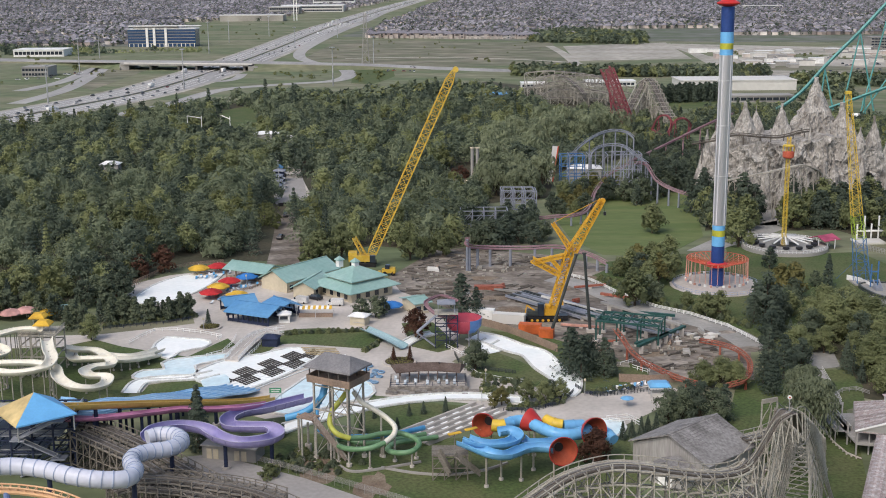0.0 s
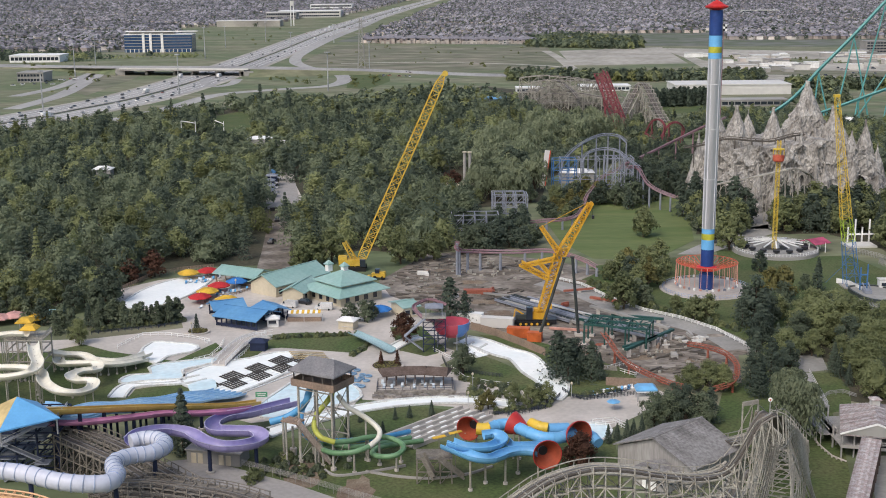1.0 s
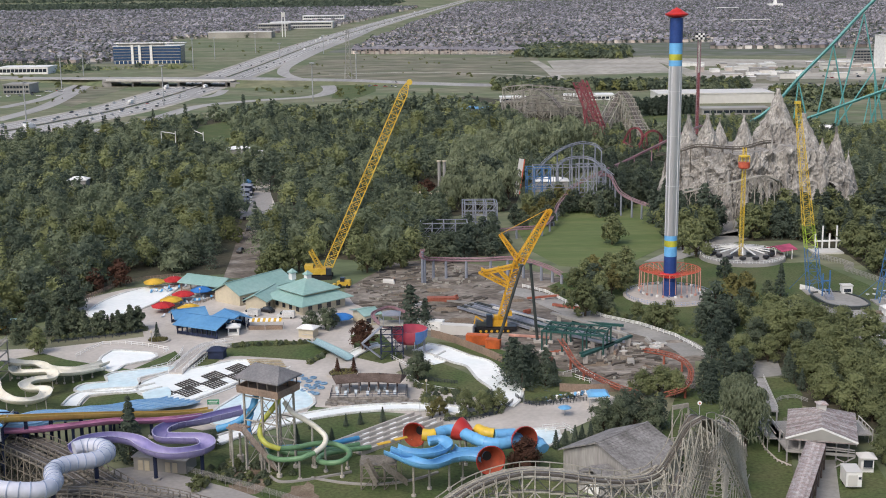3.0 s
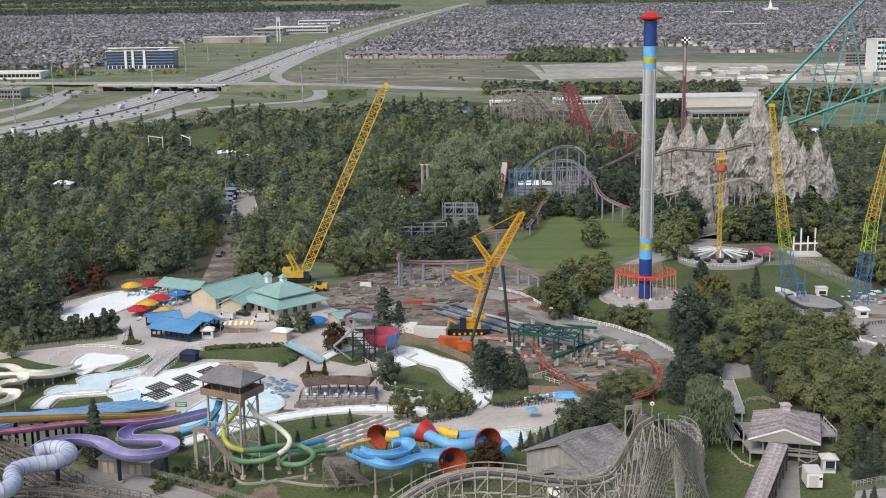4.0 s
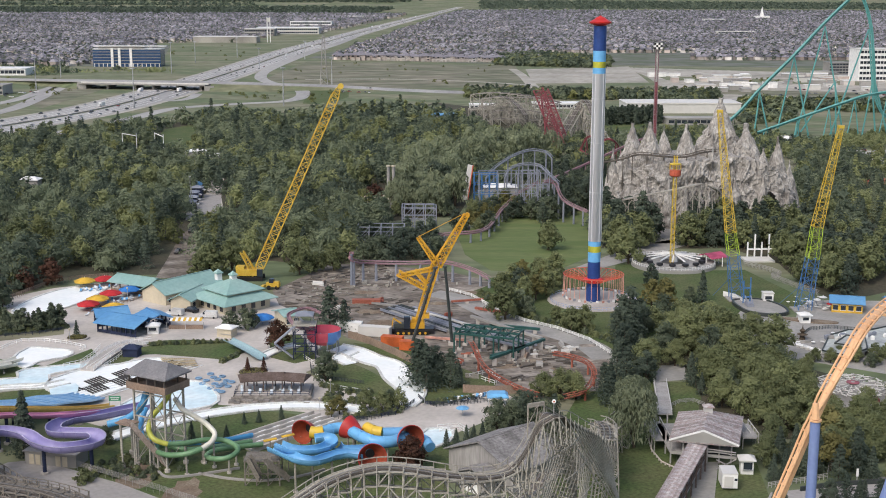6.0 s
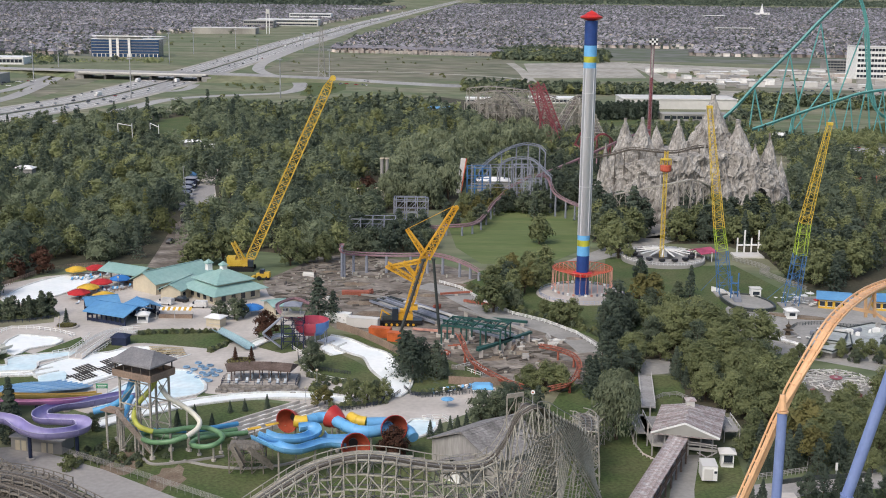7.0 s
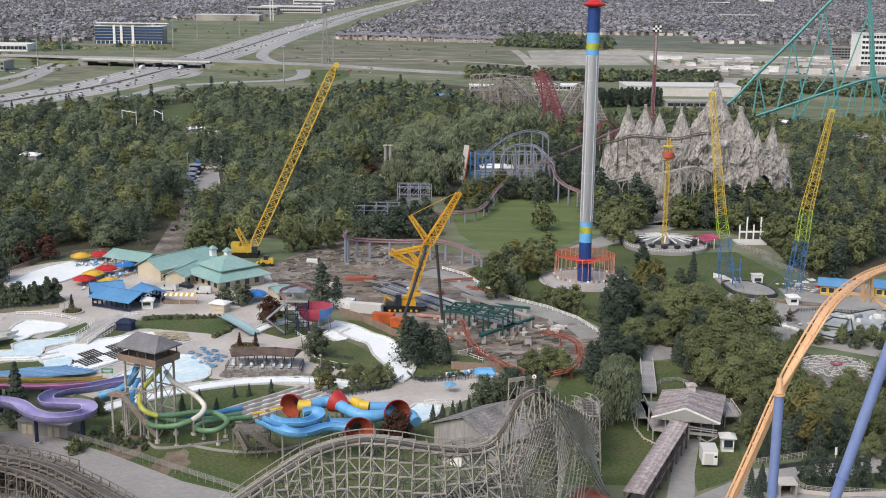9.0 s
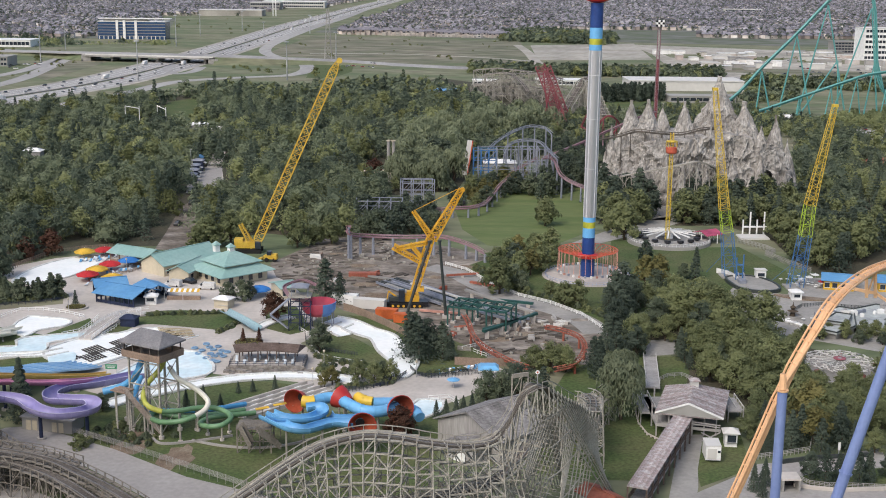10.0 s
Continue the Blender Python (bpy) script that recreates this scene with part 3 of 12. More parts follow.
zone("ground_woodland", M_FLOOR, [(-271.4, 377.8), (-126.5, 371.3), (-109.4, 372.9), (-103.6, 382.3), (-98.8, 397.0), (-95.6, 412.8), (-91.9, 421.0), (-72.9, 424.9), (-60.1, 425.8), (-44.2, 433.7), (-23.2, 449.4), (0.6, 439.8), (10.8, 446.8), (11.4, 509.5), (20.8, 532.5), (51.4, 546.8), (60.2, 611.2), (103.0, 688.5), (124.6, 785.4), (140.9, 952.2), (123.6, 1050.3), (48.5, 1148.3), (-2.2, 1070.8), (-51.8, 1078.8), (-105.7, 1036.0), (-163.7, 966.8), (-237.0, 869.9), (-264.8, 834.1), (-516.0, 710.3)], 0.03, "shaded brown forest floor", "ground")
zone("ground_grove", M_FLOOR, [(88.5, 300.3), (99.0, 329.3), (106.9, 346.6), (122.8, 356.5), (129.9, 348.3), (129.4, 321.9), (157.2, 288.1), (140.9, 249.8), (112.6, 258.3), (112.2, 269.6), (102.3, 277.4), (105.5, 295.6), (105.6, 307.6), (100.3, 310.4)], 0.05, "shaded ground under the grove", "ground")
zone("ground_mountain_trees", M_FLOOR, [(105.8, 471.9), (118.6, 519.8), (147.0, 513.3), (166.1, 514.3), (254.3, 610.1), (306.4, 604.7), (222.4, 417.6), (172.2, 383.8), (166.6, 400.1), (168.3, 442.7), (156.9, 471.1), (137.2, 470.5), (124.5, 476.0)], 0.05, "shaded ground under the mountain trees", "ground")
wood("willow_wood", [(24.3, 578.4), (24.1, 632.3), (29.2, 687.9), (48.9, 730.8), (75.7, 797.5), (119.3, 807.4), (114.3, 743.7), (74.5, 695.8), (54.5, 671.7), (50.5, 584.9), (36.3, 572.5)], 13, "pale green willows at the wood's edge", hgt=(14, 19), seed=17, leaf=M_LEAF_W, count=(900, 620, 150), hang=True)
wood("east_woods", [(214.6, 581.2), (256.3, 721.7), (283.6, 754.9), (286.2, 709.3), (348.1, 697.4), (258.7, 486.0), (219.5, 508.7), (215.6, 535.4)], 12.5, "dark mixed trees behind the slingshot", hgt=(7, 15), seed=18, mix=0.3)
wood("lot_trees", [(253.7, 804.0), (274.0, 837.6), (311.7, 809.0), (326.9, 855.8), (412.7, 910.9), (374.6, 814.5), (311.4, 785.1), (269.5, 767.4)], 17, "olive trees beyond the mountain", hgt=(6, 10), seed=19, leaf=M_LEAF_L)
wood("mountain_back_trees", [(158.8, 758.0), (173.9, 844.6), (213.4, 898.3), (269.6, 888.6), (283.4, 821.3), (302.9, 786.5), (293.7, 746.9), (226.7, 731.4), (187.0, 738.8)], 7.5, "trees behind the mountain", hgt=(5, 10), seed=20, mix=0.3, count=(300, 220, 60))
wood("coaster_back_trees", [(121.3, 771.8), (138.1, 858.5), (176.1, 872.7), (158.0, 752.5), (139.6, 695.8), (117.9, 676.1)], 8, "dark trees among the red coaster", hgt=(5, 9), seed=23, mix=0.3, count=(300, 220, 60))
wood("rise_trees", [(280.2, 948.7), (302.0, 1018.2), (351.9, 1043.3), (329.5, 966.4)], 8, "trees and bushes on the bank behind the mountain", hgt=(5, 9), seed=24, count=(300, 160, 60))
wood("office_trees", [(-402.5, 1588.9), (-296.7, 1634.5), (-309.7, 1698.6), (-422.6, 1662.1)], 24, "trees before the blue office block", hgt=(3, 6), seed=25)

wood("slope_trees", [(191.2, 494.2), (226.4, 594.7), (254.3, 610.1), (298.6, 587.5), (222.4, 417.6), (200.3, 438.2)], 12, "mixed trees beside the mountain", hgt=(6, 13), seed=38, mix=0.5)
wood("lawn_edge_trees", [(-0.1, 453.6), (-3.7, 523.8), (10.0, 565.7), (19.4, 549.7), (20.9, 508.6), (12.2, 473.8)], 9, "mixed trees between the coasters", hgt=(10, 15), seed=42)
wood("coaster_trees", [(55.4, 630.4), (64.8, 692.7), (111.7, 736.6), (103.6, 666.1), (75.8, 628.3)], 10, "mixed trees behind the blue ride", hgt=(8, 12), seed=44)
wood("bank_trees", [(212.9, 587.2), (232.5, 631.6), (308.9, 643.9), (281.8, 580.5), (218.3, 554.0)], 12, "mixed trees behind the slingshot", hgt=(9, 13), seed=45, mix=0.2)

# ---- far country: fields, highway, buildings, suburb ----
def shrink(y):
    """Scale that keeps things on the raised far land at their apparent size from the camera."""
    return 1.0 if y < 2500 else max(0.12, y * (1 - (y - 2500) / 2300) / 2500)


def road(name, material, pts, width, label, z=0.1, heights=None, per=10, kind="structure"):
    ctrl = [(p[0], p[1], heights[i] if heights else 0.0) for i, p in enumerate(pts)]
    path = smooth_path(ctrl, per)
    geo = Geo()
    v, f = [], []
    for i, p in enumerate(path):
        d = path[min(i + 1, len(path) - 1)] - path[max(i - 1, 0)]
        s = Vector((d.y, -d.x, 0)).normalized() * width / 2 * shrink(p.y)
        h = land(p.y) + z + p.z
        for k, dz in ((-1, -0.8), (-1, 0), (1, 0), (1, -0.8)):
            v.append((p.x + s.x * k, p.y + s.y * k, h + dz))
        if i:
            a = 4 * (i - 1)
            f += [(a + j, a + j + 4, a + j + 5, a + j + 1) for j in range(3)]
    geo.add(v, f)
    part(name, geo, material, label=label, category="road", kind=kind)
    return path


def shifted(pts, d):
    """The same line, moved sideways."""
    out = []
    for i, p in enumerate(pts):
        a, b = pts[max(i - 1, 0)], pts[min(i + 1, len(pts) - 1)]
        s = Vector((b[1] - a[1], -(b[0] - a[0]))).normalized() * d * shrink(p[1])
        out.append((p[0] + s.x, p[1] + s.y))
    return out


M_GRAVEL = mat("pale_gravel", (0.4, 0.375, 0.33), 0.95, 0.3, 0.012, 0.1, second=(0.27, 0.258, 0.22))
M_SUBG = mat("suburb_ground", (0.1, 0.12, 0.075), 0.95, 0.2, 0.02, 0.05, second=(0.17, 0.17, 0.16))
# Grey shingles with the blue tint of distant haze put into the colour.
M_ROOF = mat("shingle_roofs", (0.155, 0.151, 0.173), 0.9, 0.2, 0.006, 0.3, island=0.6, second=(0.225, 0.219, 0.24))
M_BRICKW = mat("brick_house_walls", (0.4, 0.34, 0.31), 0.9, 0.12, 0.02, 0.3, island=0.55, second=(0.6, 0.58, 0.55))
M_GLASSD = mat("dark_window_glass", (0.03, 0.04, 0.055), 0.15, 0.1, 0.05, 1.0, spec=0.6)
M_GLASSB = mat("blue_glass", (0.03, 0.075, 0.17), 0.15, 0.15, 0.02, 0.2, spec=0.6, second=(0.05, 0.1, 0.2))
M_CLAD = mat("pale_cladding", (0.62, 0.61, 0.58), 0.7, 0.06, 0.02, 0.3, second=(0.54, 0.53, 0.5))
M_CLADG = mat("grey_cladding", (0.36, 0.35, 0.33), 0.7, 0.08, 0.02, 0.3)
M_BEIGE = mat("beige_tilt_up_walls", (0.42, 0.4, 0.36), 0.8, 0.08, 0.02, 0.3)
M_GALV = mat("galvanised_steel", (0.5, 0.51, 0.52), 0.45, 0.08, 0.2, 2, metal=0.4)

zone("field_north", M_FIELD, [(-157.3, 1456.5), (-141.4, 1883.3), (166.1, 1770.3), (146.6, 1365.3), (3.7, 1326.6)], 0.06, "mown brown and green field beside the highway", "field")
zone("field_gravel", M_GRAVEL, [(173.1, 1684.4), (325.3, 1757.3), (295.4, 1426.4), (160.0, 1407.9)], 0.08, "bare pale gravel lot", "field")
zone("field_works", M_GRAVEL, [(328.1, 1727.3), (686.5, 1529.7), (533.9, 1111.6), (334.7, 1174.2), (293.3, 1317.8)], 0.06, "pale stripped building land", "field")
zone("field_strip", M_ROUGH, [(325.2, 1547.4), (555.0, 1438.4), (537.5, 1372.8), (323.9, 1470.6)], 0.1, "grassy strip between the building lots", "field")
zone("field_strip_far", M_FIELD, [(284.8, 1336.6), (496.1, 1276.2), (480.4, 1202.5), (306.3, 1266.7)], 0.1, "dry grass strip between the building lots", "field")
zone("field_office", M_ROUGH, [(-349.6, 1817.1), (-475.8, 2522.4), (-305.3, 2568.7), (-244.3, 2166.2), (-251.5, 1821.0)], 0.06, "green field behind the office block", "field")
zone("field_ramp", M_ROUGH, [(-180.8, 1201.2), (-201.6, 1401.6), (-136.3, 1388.4), (-99.6, 1299.4), (-97.1, 1186.4), (-136.3, 1155.8)], 0.06, "mown grass inside the ramp loop", "field")
zone("field_bank", M_FIELD, [(-337.4, 1142.3), (-365.0, 1382.9), (-342.4, 1430.2), (-304.5, 1315.4), (-302.0, 1092.4)], 0.06, "dry grass bank beside the highway", "field")
zone("field_bank_south", M_GRASS, [(-76.8, 1139.6), (-85.8, 1312.2), (-45.2, 1336.3), (-39.0, 1215.7), (-55.3, 1130.0)], 0.06, "grass bank by the service road", "field")
zone("field_sports", M_GRASS, [(324.3, 1176.1), (443.4, 1224.4), (455.2, 1151.8), (425.5, 1070.9), (320.7, 1100.8)], 0.06, "green playing field", "field")

HIGHWAY = [(-321.1, 822.6), (-280.4, 958.4), (-250.2, 1084.1), (-230.0, 1316.6), (-214.8, 1676.8), (-190.9, 2453.4), (-122.2, 3128.3), (1.4, 3745.5), (156.7, 4285.8)]
road("road_highway_north", M_ROADF, shifted(HIGHWAY, -17), 27, "wide pale grey highway carriageway")
road("road_highway_south", M_ROADF, shifted(HIGHWAY, 17), 27, "wide pale grey highway carriageway")
road("highway_median", M_CONC, HIGHWAY, 2.0, "concrete median barrier along the highway", z=1.0)
for off in (-24, -17, -10, 10, 17, 24):
    road("lane_line", M_WHITE, shifted(HIGHWAY, off), 0.5, "white painted lane line", z=0.12)
for off in (-33, 33):
    road("trim_shoulder", M_GRAVEL, shifted(HIGHWAY, off), 5, "gravel shoulder of the highway", z=0.08)
road("road_ramp_loop", M_ROADF, [(-245.0, 844.4), (-207.4, 964.7), (-186.0, 1084.5), (-133.8, 1137.4), (-95.2, 1167.1), (-85.4, 1238.0), (-103.3, 1339.7), (-139.4, 1415.6), (-166.1, 1528.4), (-173.8, 1718.1), (-161.0, 2225.7), (-117.4, 3023.9)], 15, "curving highway ramp", z=0.14)
road("road_ramp_outer", M_ROADF, [(-364.6, 1088.0), (-354.1, 1177.2), (-363.3, 1295.0), (-369.9, 1399.9), (-367.3, 1460.0)], 13, "curving highway ramp", z=0.14)
road("road_ramp_east", M_ROADF, [(-194.6, 1257.1), (-192.3, 1199.5), (-202.9, 1171.0), (-219.0, 1209.8), (-228.2, 1267.5), (-218.9, 1308.8)], 10, "tight curving highway ramp", z=0.14)
road("road_ramp_west", M_ROADF, [(-331.1, 978.2), (-326.5, 1091.0), (-342.2, 1229.6), (-363.5, 1366.1), (-390.6, 1440.0), (-441.5, 1478.0), (-535.9, 1516.8)], 15, "curving highway ramp", z=0.14)
ART = [(-768.5, 1516.7, 0.0), (-553.7, 1491.7, 0.0), (-424.3, 1423.1, 3.0), (-333.6, 1348.4, 7.0), (-256.9, 1332.6, 7.0), (-188.1, 1318.5, 7.0), (-139.6, 1314.2, 6.0), (-68.6, 1324.8, 3.0), (4.0, 1310.5, 0.0), (80.2, 1272.4, -0.0), (166.5, 1263.3, 0.0), (269.7, 1200.1, 0.0), (417.0, 1145.7, 0.0)]
road("road_arterial", M_ROADF, [p[:2] for p in ART], 34, "arterial road on an overpass", heights=[p[2] for p in ART], z=0.3)
for lo, hi in ((1, 4), (5, 9)):
    bank = smooth_path(ART[lo:hi], 6)
    v, f = [], []
    for i, p in enumerate(bank):
        for s, h in ((-1, 0), (-1, 1), (1, 1), (1, 0)):
            v.append((p.x, p.y + s * (17 + (1 - h) * p.z * 2.2), p.z * h - 0.1))
        if i:
            f += [(4 * i - 4 + k, 4 * i + k, 4 * i + 1 + k, 4 * i - 3 + k) for k in range(3)]
    part("embankment", Geo().add(v, f), M_ROUGH, label="grassy embankment of the overpass road", category="embankment", kind="structure")
road("road_works", M_GRAVEL, [(155.8, 1688.8), (158.5, 1541.3), (155.7, 1363.4), (158.0, 1265.0)], 12, "gravel track over the field", z=0.16)
road("road_dirt_east", M_GRAVEL, [(320.5, 1729.3), (316.9, 1504.4), (307.2, 1298.4)], 12, "gravel track over the field", z=0.16)
road("road_track_north", M_GRAVEL, [(-105.9, 1474.6), (-12.2, 1484.2), (87.5, 1442.6), (154.3, 1381.5)], 8, "gravel track along the field", z=0.16)
road("road_far_east", M_GRAVEL, [(373.6, 1301.3), (490.3, 1485.6), (593.4, 1529.0), (695.8, 1551.7)], 14, "gravel street of the building lots", z=0.16)

# overpass
br = thing("overpass_bridge", (-256.9, 1332.6, 7.0), "pale concrete overpass over the highway", "bridge")
a, b = Vector((-329.7, 1347.6, 7.0)), Vector((-189.3, 1318.8, 7.0))
part("deck", Geo().bar(a + Vector((0, -4, -1.0)), b + Vector((0, -4, -1.0)), 44, 2.0), M_CONC_D, br)
part("parapet", Geo().bar(a + Vector((0, -26.4, 0.3)), b + Vector((0, -26.4, 0.3)), 0.5, 1.5), M_CLAD, br)
for k in (0.2, 0.42, 0.56, 0.75, 0.93):
    p = a.lerp(b, k)
    part("pier", Geo().box(p.x, p.y - 4, 0, 2.4, 34, 5.2), M_CONC_D, br)
for k in (0.0, 1.0):
    p = a.lerp(b, k)
    part("abutment", Geo().box(p.x, p.y - 4, 0, 10, 43, 4.9), M_CONC_D, br)


# vehicles
def vehicle(name, paint, glass, length, width, height, label, cargo=None, wheels=True):
    t = thing(name, (0, 0, 0), label, "van" if "van" in name else "truck" if "truck" in name else "car")
    w = width / 2
    prof = [(-length / 2, 0.35), (length / 2, 0.35), (length / 2, height * 0.55), (length * 0.3, height * 0.62), (-length * 0.47, height * 0.62), (-length / 2, height * 0.5)]
    if cargo:
        prof = [(-length / 2, 0.6), (length / 2, 0.6), (length / 2, height * 0.6), (length * 0.42, height * 0.7), (length * 0.3, height * 0.7), (length * 0.3, 0.9), (-length / 2, 0.9)]
    elif "van" in name:
        prof = [(-length / 2, 0.35), (length / 2, 0.35), (length / 2, height * 0.48), (length * 0.32, height * 0.56), (length * 0.18, height), (-length * 0.48, height), (-length / 2, height * 0.9)]
    g = Geo()
    n = len(prof)
    g.add([(x, s * w, z) for s in (-1, 1) for x, z in prof],
          [tuple(range(n)), tuple(range(n, 2 * n))[::-1]] + [(i, n + i, n + (i + 1) % n, (i + 1) % n) for i in range(n)])
    part("body", g, paint, t)
    if cargo:
        part("cargo_box", Geo().box(-length * 0.12, 0, 0.95, length * 0.74, width, height - 0.95), cargo, t)
        part("windscreen", Geo().box(length * 0.46, 0, height * 0.45, length * 0.03, width * 0.9, height * 0.2), glass, t)
    elif "van" in name:
        part("windscreen", Geo().box(length * 0.25, 0, height * 0.6, length * 0.12, width * 1.01, height * 0.25), glass, t)
    else:
        part("cabin", Geo().hip((-length * 0.06, 0), length * 0.62, width * 0.94, height * 0.61, height * 0.39, (length * 0.38, width * 0.72)), glass, t)
    for x in (-0.32, 0.32) if wheels else ():
        for s in (-1, 1):
            part("wheel", Geo().cyl((x * length, s * (w - 0.15), 0.33), (x * length, s * (w + 0.03), 0.33), 0.33, n=10), M_TYRE, t)
    return t


M_TYRE = mat("tyre_rubber", (0.02, 0.02, 0.02), 0.9)
M_CARW = mat("white_car_paint", (0.75, 0.75, 0.74), 0.3)
M_CARG = mat("grey_car_paint", (0.22, 0.225, 0.23), 0.3)
M_CARK = mat("black_car_paint", (0.03, 0.03, 0.035), 0.3)
M_CARR = mat("red_car_paint", (0.3, 0.03, 0.025), 0.3)
CARS = [vehicle("car", M_CARW, M_GLASSD, 4.7, 1.85, 1.5, "white passenger car on the pale highway", wheels=False), vehicle("car", M_CARG, M_GLASSD, 4.7, 1.85, 1.5, "grey passenger car on the pale highway", wheels=False),
        vehicle("car", M_CARK, M_GLASSD, 4.8, 1.9, 1.6, "black passenger car on the pale highway", wheels=False), vehicle("car", M_CARR, M_GLASSD, 4.6, 1.8, 1.5, "red passenger car on the pale highway", wheels=False),
        vehicle("truck", M_CARW, M_GLASSD, 13, 2.5, 3.8, "white box truck on the pale highway", M_WHITE, wheels=False)]
r = random.Random(4)
line = smooth_path([(x, y, 0) for x, y in HIGHWAY], 14)
spots = []
for i in range(260):
    k = r.uniform(6, 100)
    i0 = int(k)
    p = line[i0].lerp(line[i0 + 1], k - i0)
    d = (line[i0 + 1] - line[i0]).normalized()
    lane = r.choice([-26, -20.5, -13.5, -7.5, 7.5, 13.5, 20.5, 26])
    s = Vector((d.y, -d.x, 0)) * lane * shrink(p.y)
    q = p + s
    if any((q - o).length < 14 for o in spots):
        continue
    spots.append(q)
    kind = r.choice([0, 0, 0, 0, 1, 1, 2, 3, 4] if i % 3 else [0, 0, 1, 2])
    m = Matrix.Translation((q.x, q.y, land(q.y) + 0.12)) @ Matrix.Rotation(math.atan2(d.y, d.x) + (0 if lane > 0 else math.pi), 4, "Z")
    proto = CARS[kind]
    if proto.get("placed") is None:
        proto["placed"] = 1
        proto.matrix_basis = m
        o = proto
    else:
        o = copy_thing(proto, m)
    if q.y > 2500:
        o.scale = [shrink(q.y) * 1.15] * 3
    tagged(o, group="highway traffic")
for proto in CARS:
    if "placed" in proto:
        del proto["placed"]
for o in list(scene.objects):
    if "placed" in o:
        del o["placed"]


# masts and poles
def light_mast(p, h, label="tall galvanised highway light mast"):
    t = thing("light_mast", p, label, "street lamp", "highway light masts")
    part("pole", Geo().cyl(p, (p[0], p[1], p[2] + h), 0.65, 0.4, 8), M_GALV, t)
    part("lamp_ring", Geo().lathe((p[0], p[1], p[2] + h - 0.6), [(0.4, 0), (2.4, 0.2), (2.4, 1.0), (0.4, 1.2)], 10), M_GALV, t)


light_mast((-221.6, 1095.5, 0.0), 34.7)
light_mast((-91.3, 1112.9, 0.0), 34.3)
light_mast((-372.6, 1305.5, 0.0), 34.1)
light_mast((-304.5, 974.4, 0.0), 30.1)
light_mast((-287.2, 1587.7, 0.0), 39.1)
light_mast((-68.3, 1392.1, 0.0), 29.5)
light_mast((-264.8, 2000.9, 0.0), 31.3)
light_mast((-405.4, 1509.0, 0.0), 33.9)
light_mast((-301.6, 1833.9, 0.0), 31.2)
light_mast((-193.1, 1722.9, 0.0), 26.2)
light_mast((-151.8, 1951.9, 0.0), 27.9)


def pylon(p, h):
    t = thing("power_pylon", p, "grey steel lattice power line pylon", "pylon")
    leg = Geo()
    for sx, sy in ((-1, -1), (1, -1), (1, 1), (-1, 1)):
        leg.bar((p[0] + sx * 4, p[1] + sy * 4, p[2]), (p[0] + sx, p[1] + sy, p[2] + h), 0.6)
    part("leg_frame", leg, M_CLADG, t, kind="stuff")
    br = Geo()
    for k in range(7):
        z0, z1 = h * k / 7, h * (k + 1) / 7
        w0, w1 = 4 - 3 * k / 7, 4 - 3 * (k + 1) / 7
        br.bar((p[0] - w0, p[1] - w0, z0), (p[0] + w1, p[1] - w1, z1), 0.35)
        br.bar((p[0] + w0, p[1] - w0, z0), (p[0] - w1, p[1] - w1, z1), 0.35)
    part("bracing", br, M_CLADG, t, kind="stuff")
    for k in (0.7, 0.82, 0.94):
        part("cross_arm", Geo().bar((p[0] - 6, p[1], h * k), (p[0] + 6, p[1], h * k), 0.5), M_CLADG, t)


pylon((-77.3, 1393.9, 0.0), 55.1)


# large far buildings
def block(name, p, w, d, h, wall, roof, label, storeys=0, bays=0, rz=0.0, trim=None):
    """A flat-roofed building: walls, roof slab, a band of windows for each storey, broken into panes."""
    t = thing(name, p, label, "building")
    x, y, z = p
    part("wall", Geo().box(x, y + d / 2, z, w, d, h), wall, t)
    part("roof", Geo().box(x, y + d / 2, z + h + 0.005, w + 1.0, d + 1.0, 0.8), roof, t)
    if storeys:
        step = h / storeys
        for s in range(storeys):
            win = part("window_band", Geo().box(x, y - 0.12, z + s * step + step * 0.3, w * 0.96, 0.3, step * 0.5), M_GLASSB if trim else M_GLASSD, t)
            g = Geo()
            for k in range(bays + 1):
                g.box(x - w * 0.48 + w * 0.96 * k / bays, y - 0.3, z + s * step + step * 0.3, 0.5, 0.3, step * 0.5)
            part("mullion_strip", g, wall, win, kind="stuff")
    return t


OX, OY, OZ = (-379.7, 1741.2, 0.0)
office = block("office_block", (OX, OY, 0), 94, 30, 24, M_GLASSB, M_WHITE, "dark blue glass office block with white fins", 6, 26, trim=True)
for k in (-24, -14, 2):
    part("fin", Geo().box(OX + k + 4, OY - 1.4, 0, 3.4, 1.4, 26), M_WHITE, office)
for k in range(5):
    part("spandrel", Geo().box(OX, OY - 0.35, 4.1 + 4.0 * k, 93, 0.25, 0.7), M_CLADG, office)
part("rooftop_plant", Geo().box(OX - 10, OY + 14, 24.85, 62, 14, 3), M_CLADG, office)
part("roof_canopy", Geo().box(OX + 4, OY + 8, 27.9, 100, 12, 0.9), M_WHITE, office)
for k in range(16):
    part("pillar", Geo().box(OX - 45 + 6.0 * k, OY - 1.0, 0, 0.8, 0.8, 4.5), M_WHITE, office)
block("factory", (-382.3, 2617.5, 0.6), 132, 60, 12, M_BEIGE, M_CLAD, "long low beige factory building")
block("factory", (-294.4, 3020.2, 6.4), 150, 80, 15, M_CLAD, M_WHITE, "white factory with a flat roof", 2, 30)
block("factory", (-351.6, 2934.5, 4.7), 70, 60, 16, M_CLADG, M_CLAD, "grey and white factory hall", 2, 16)
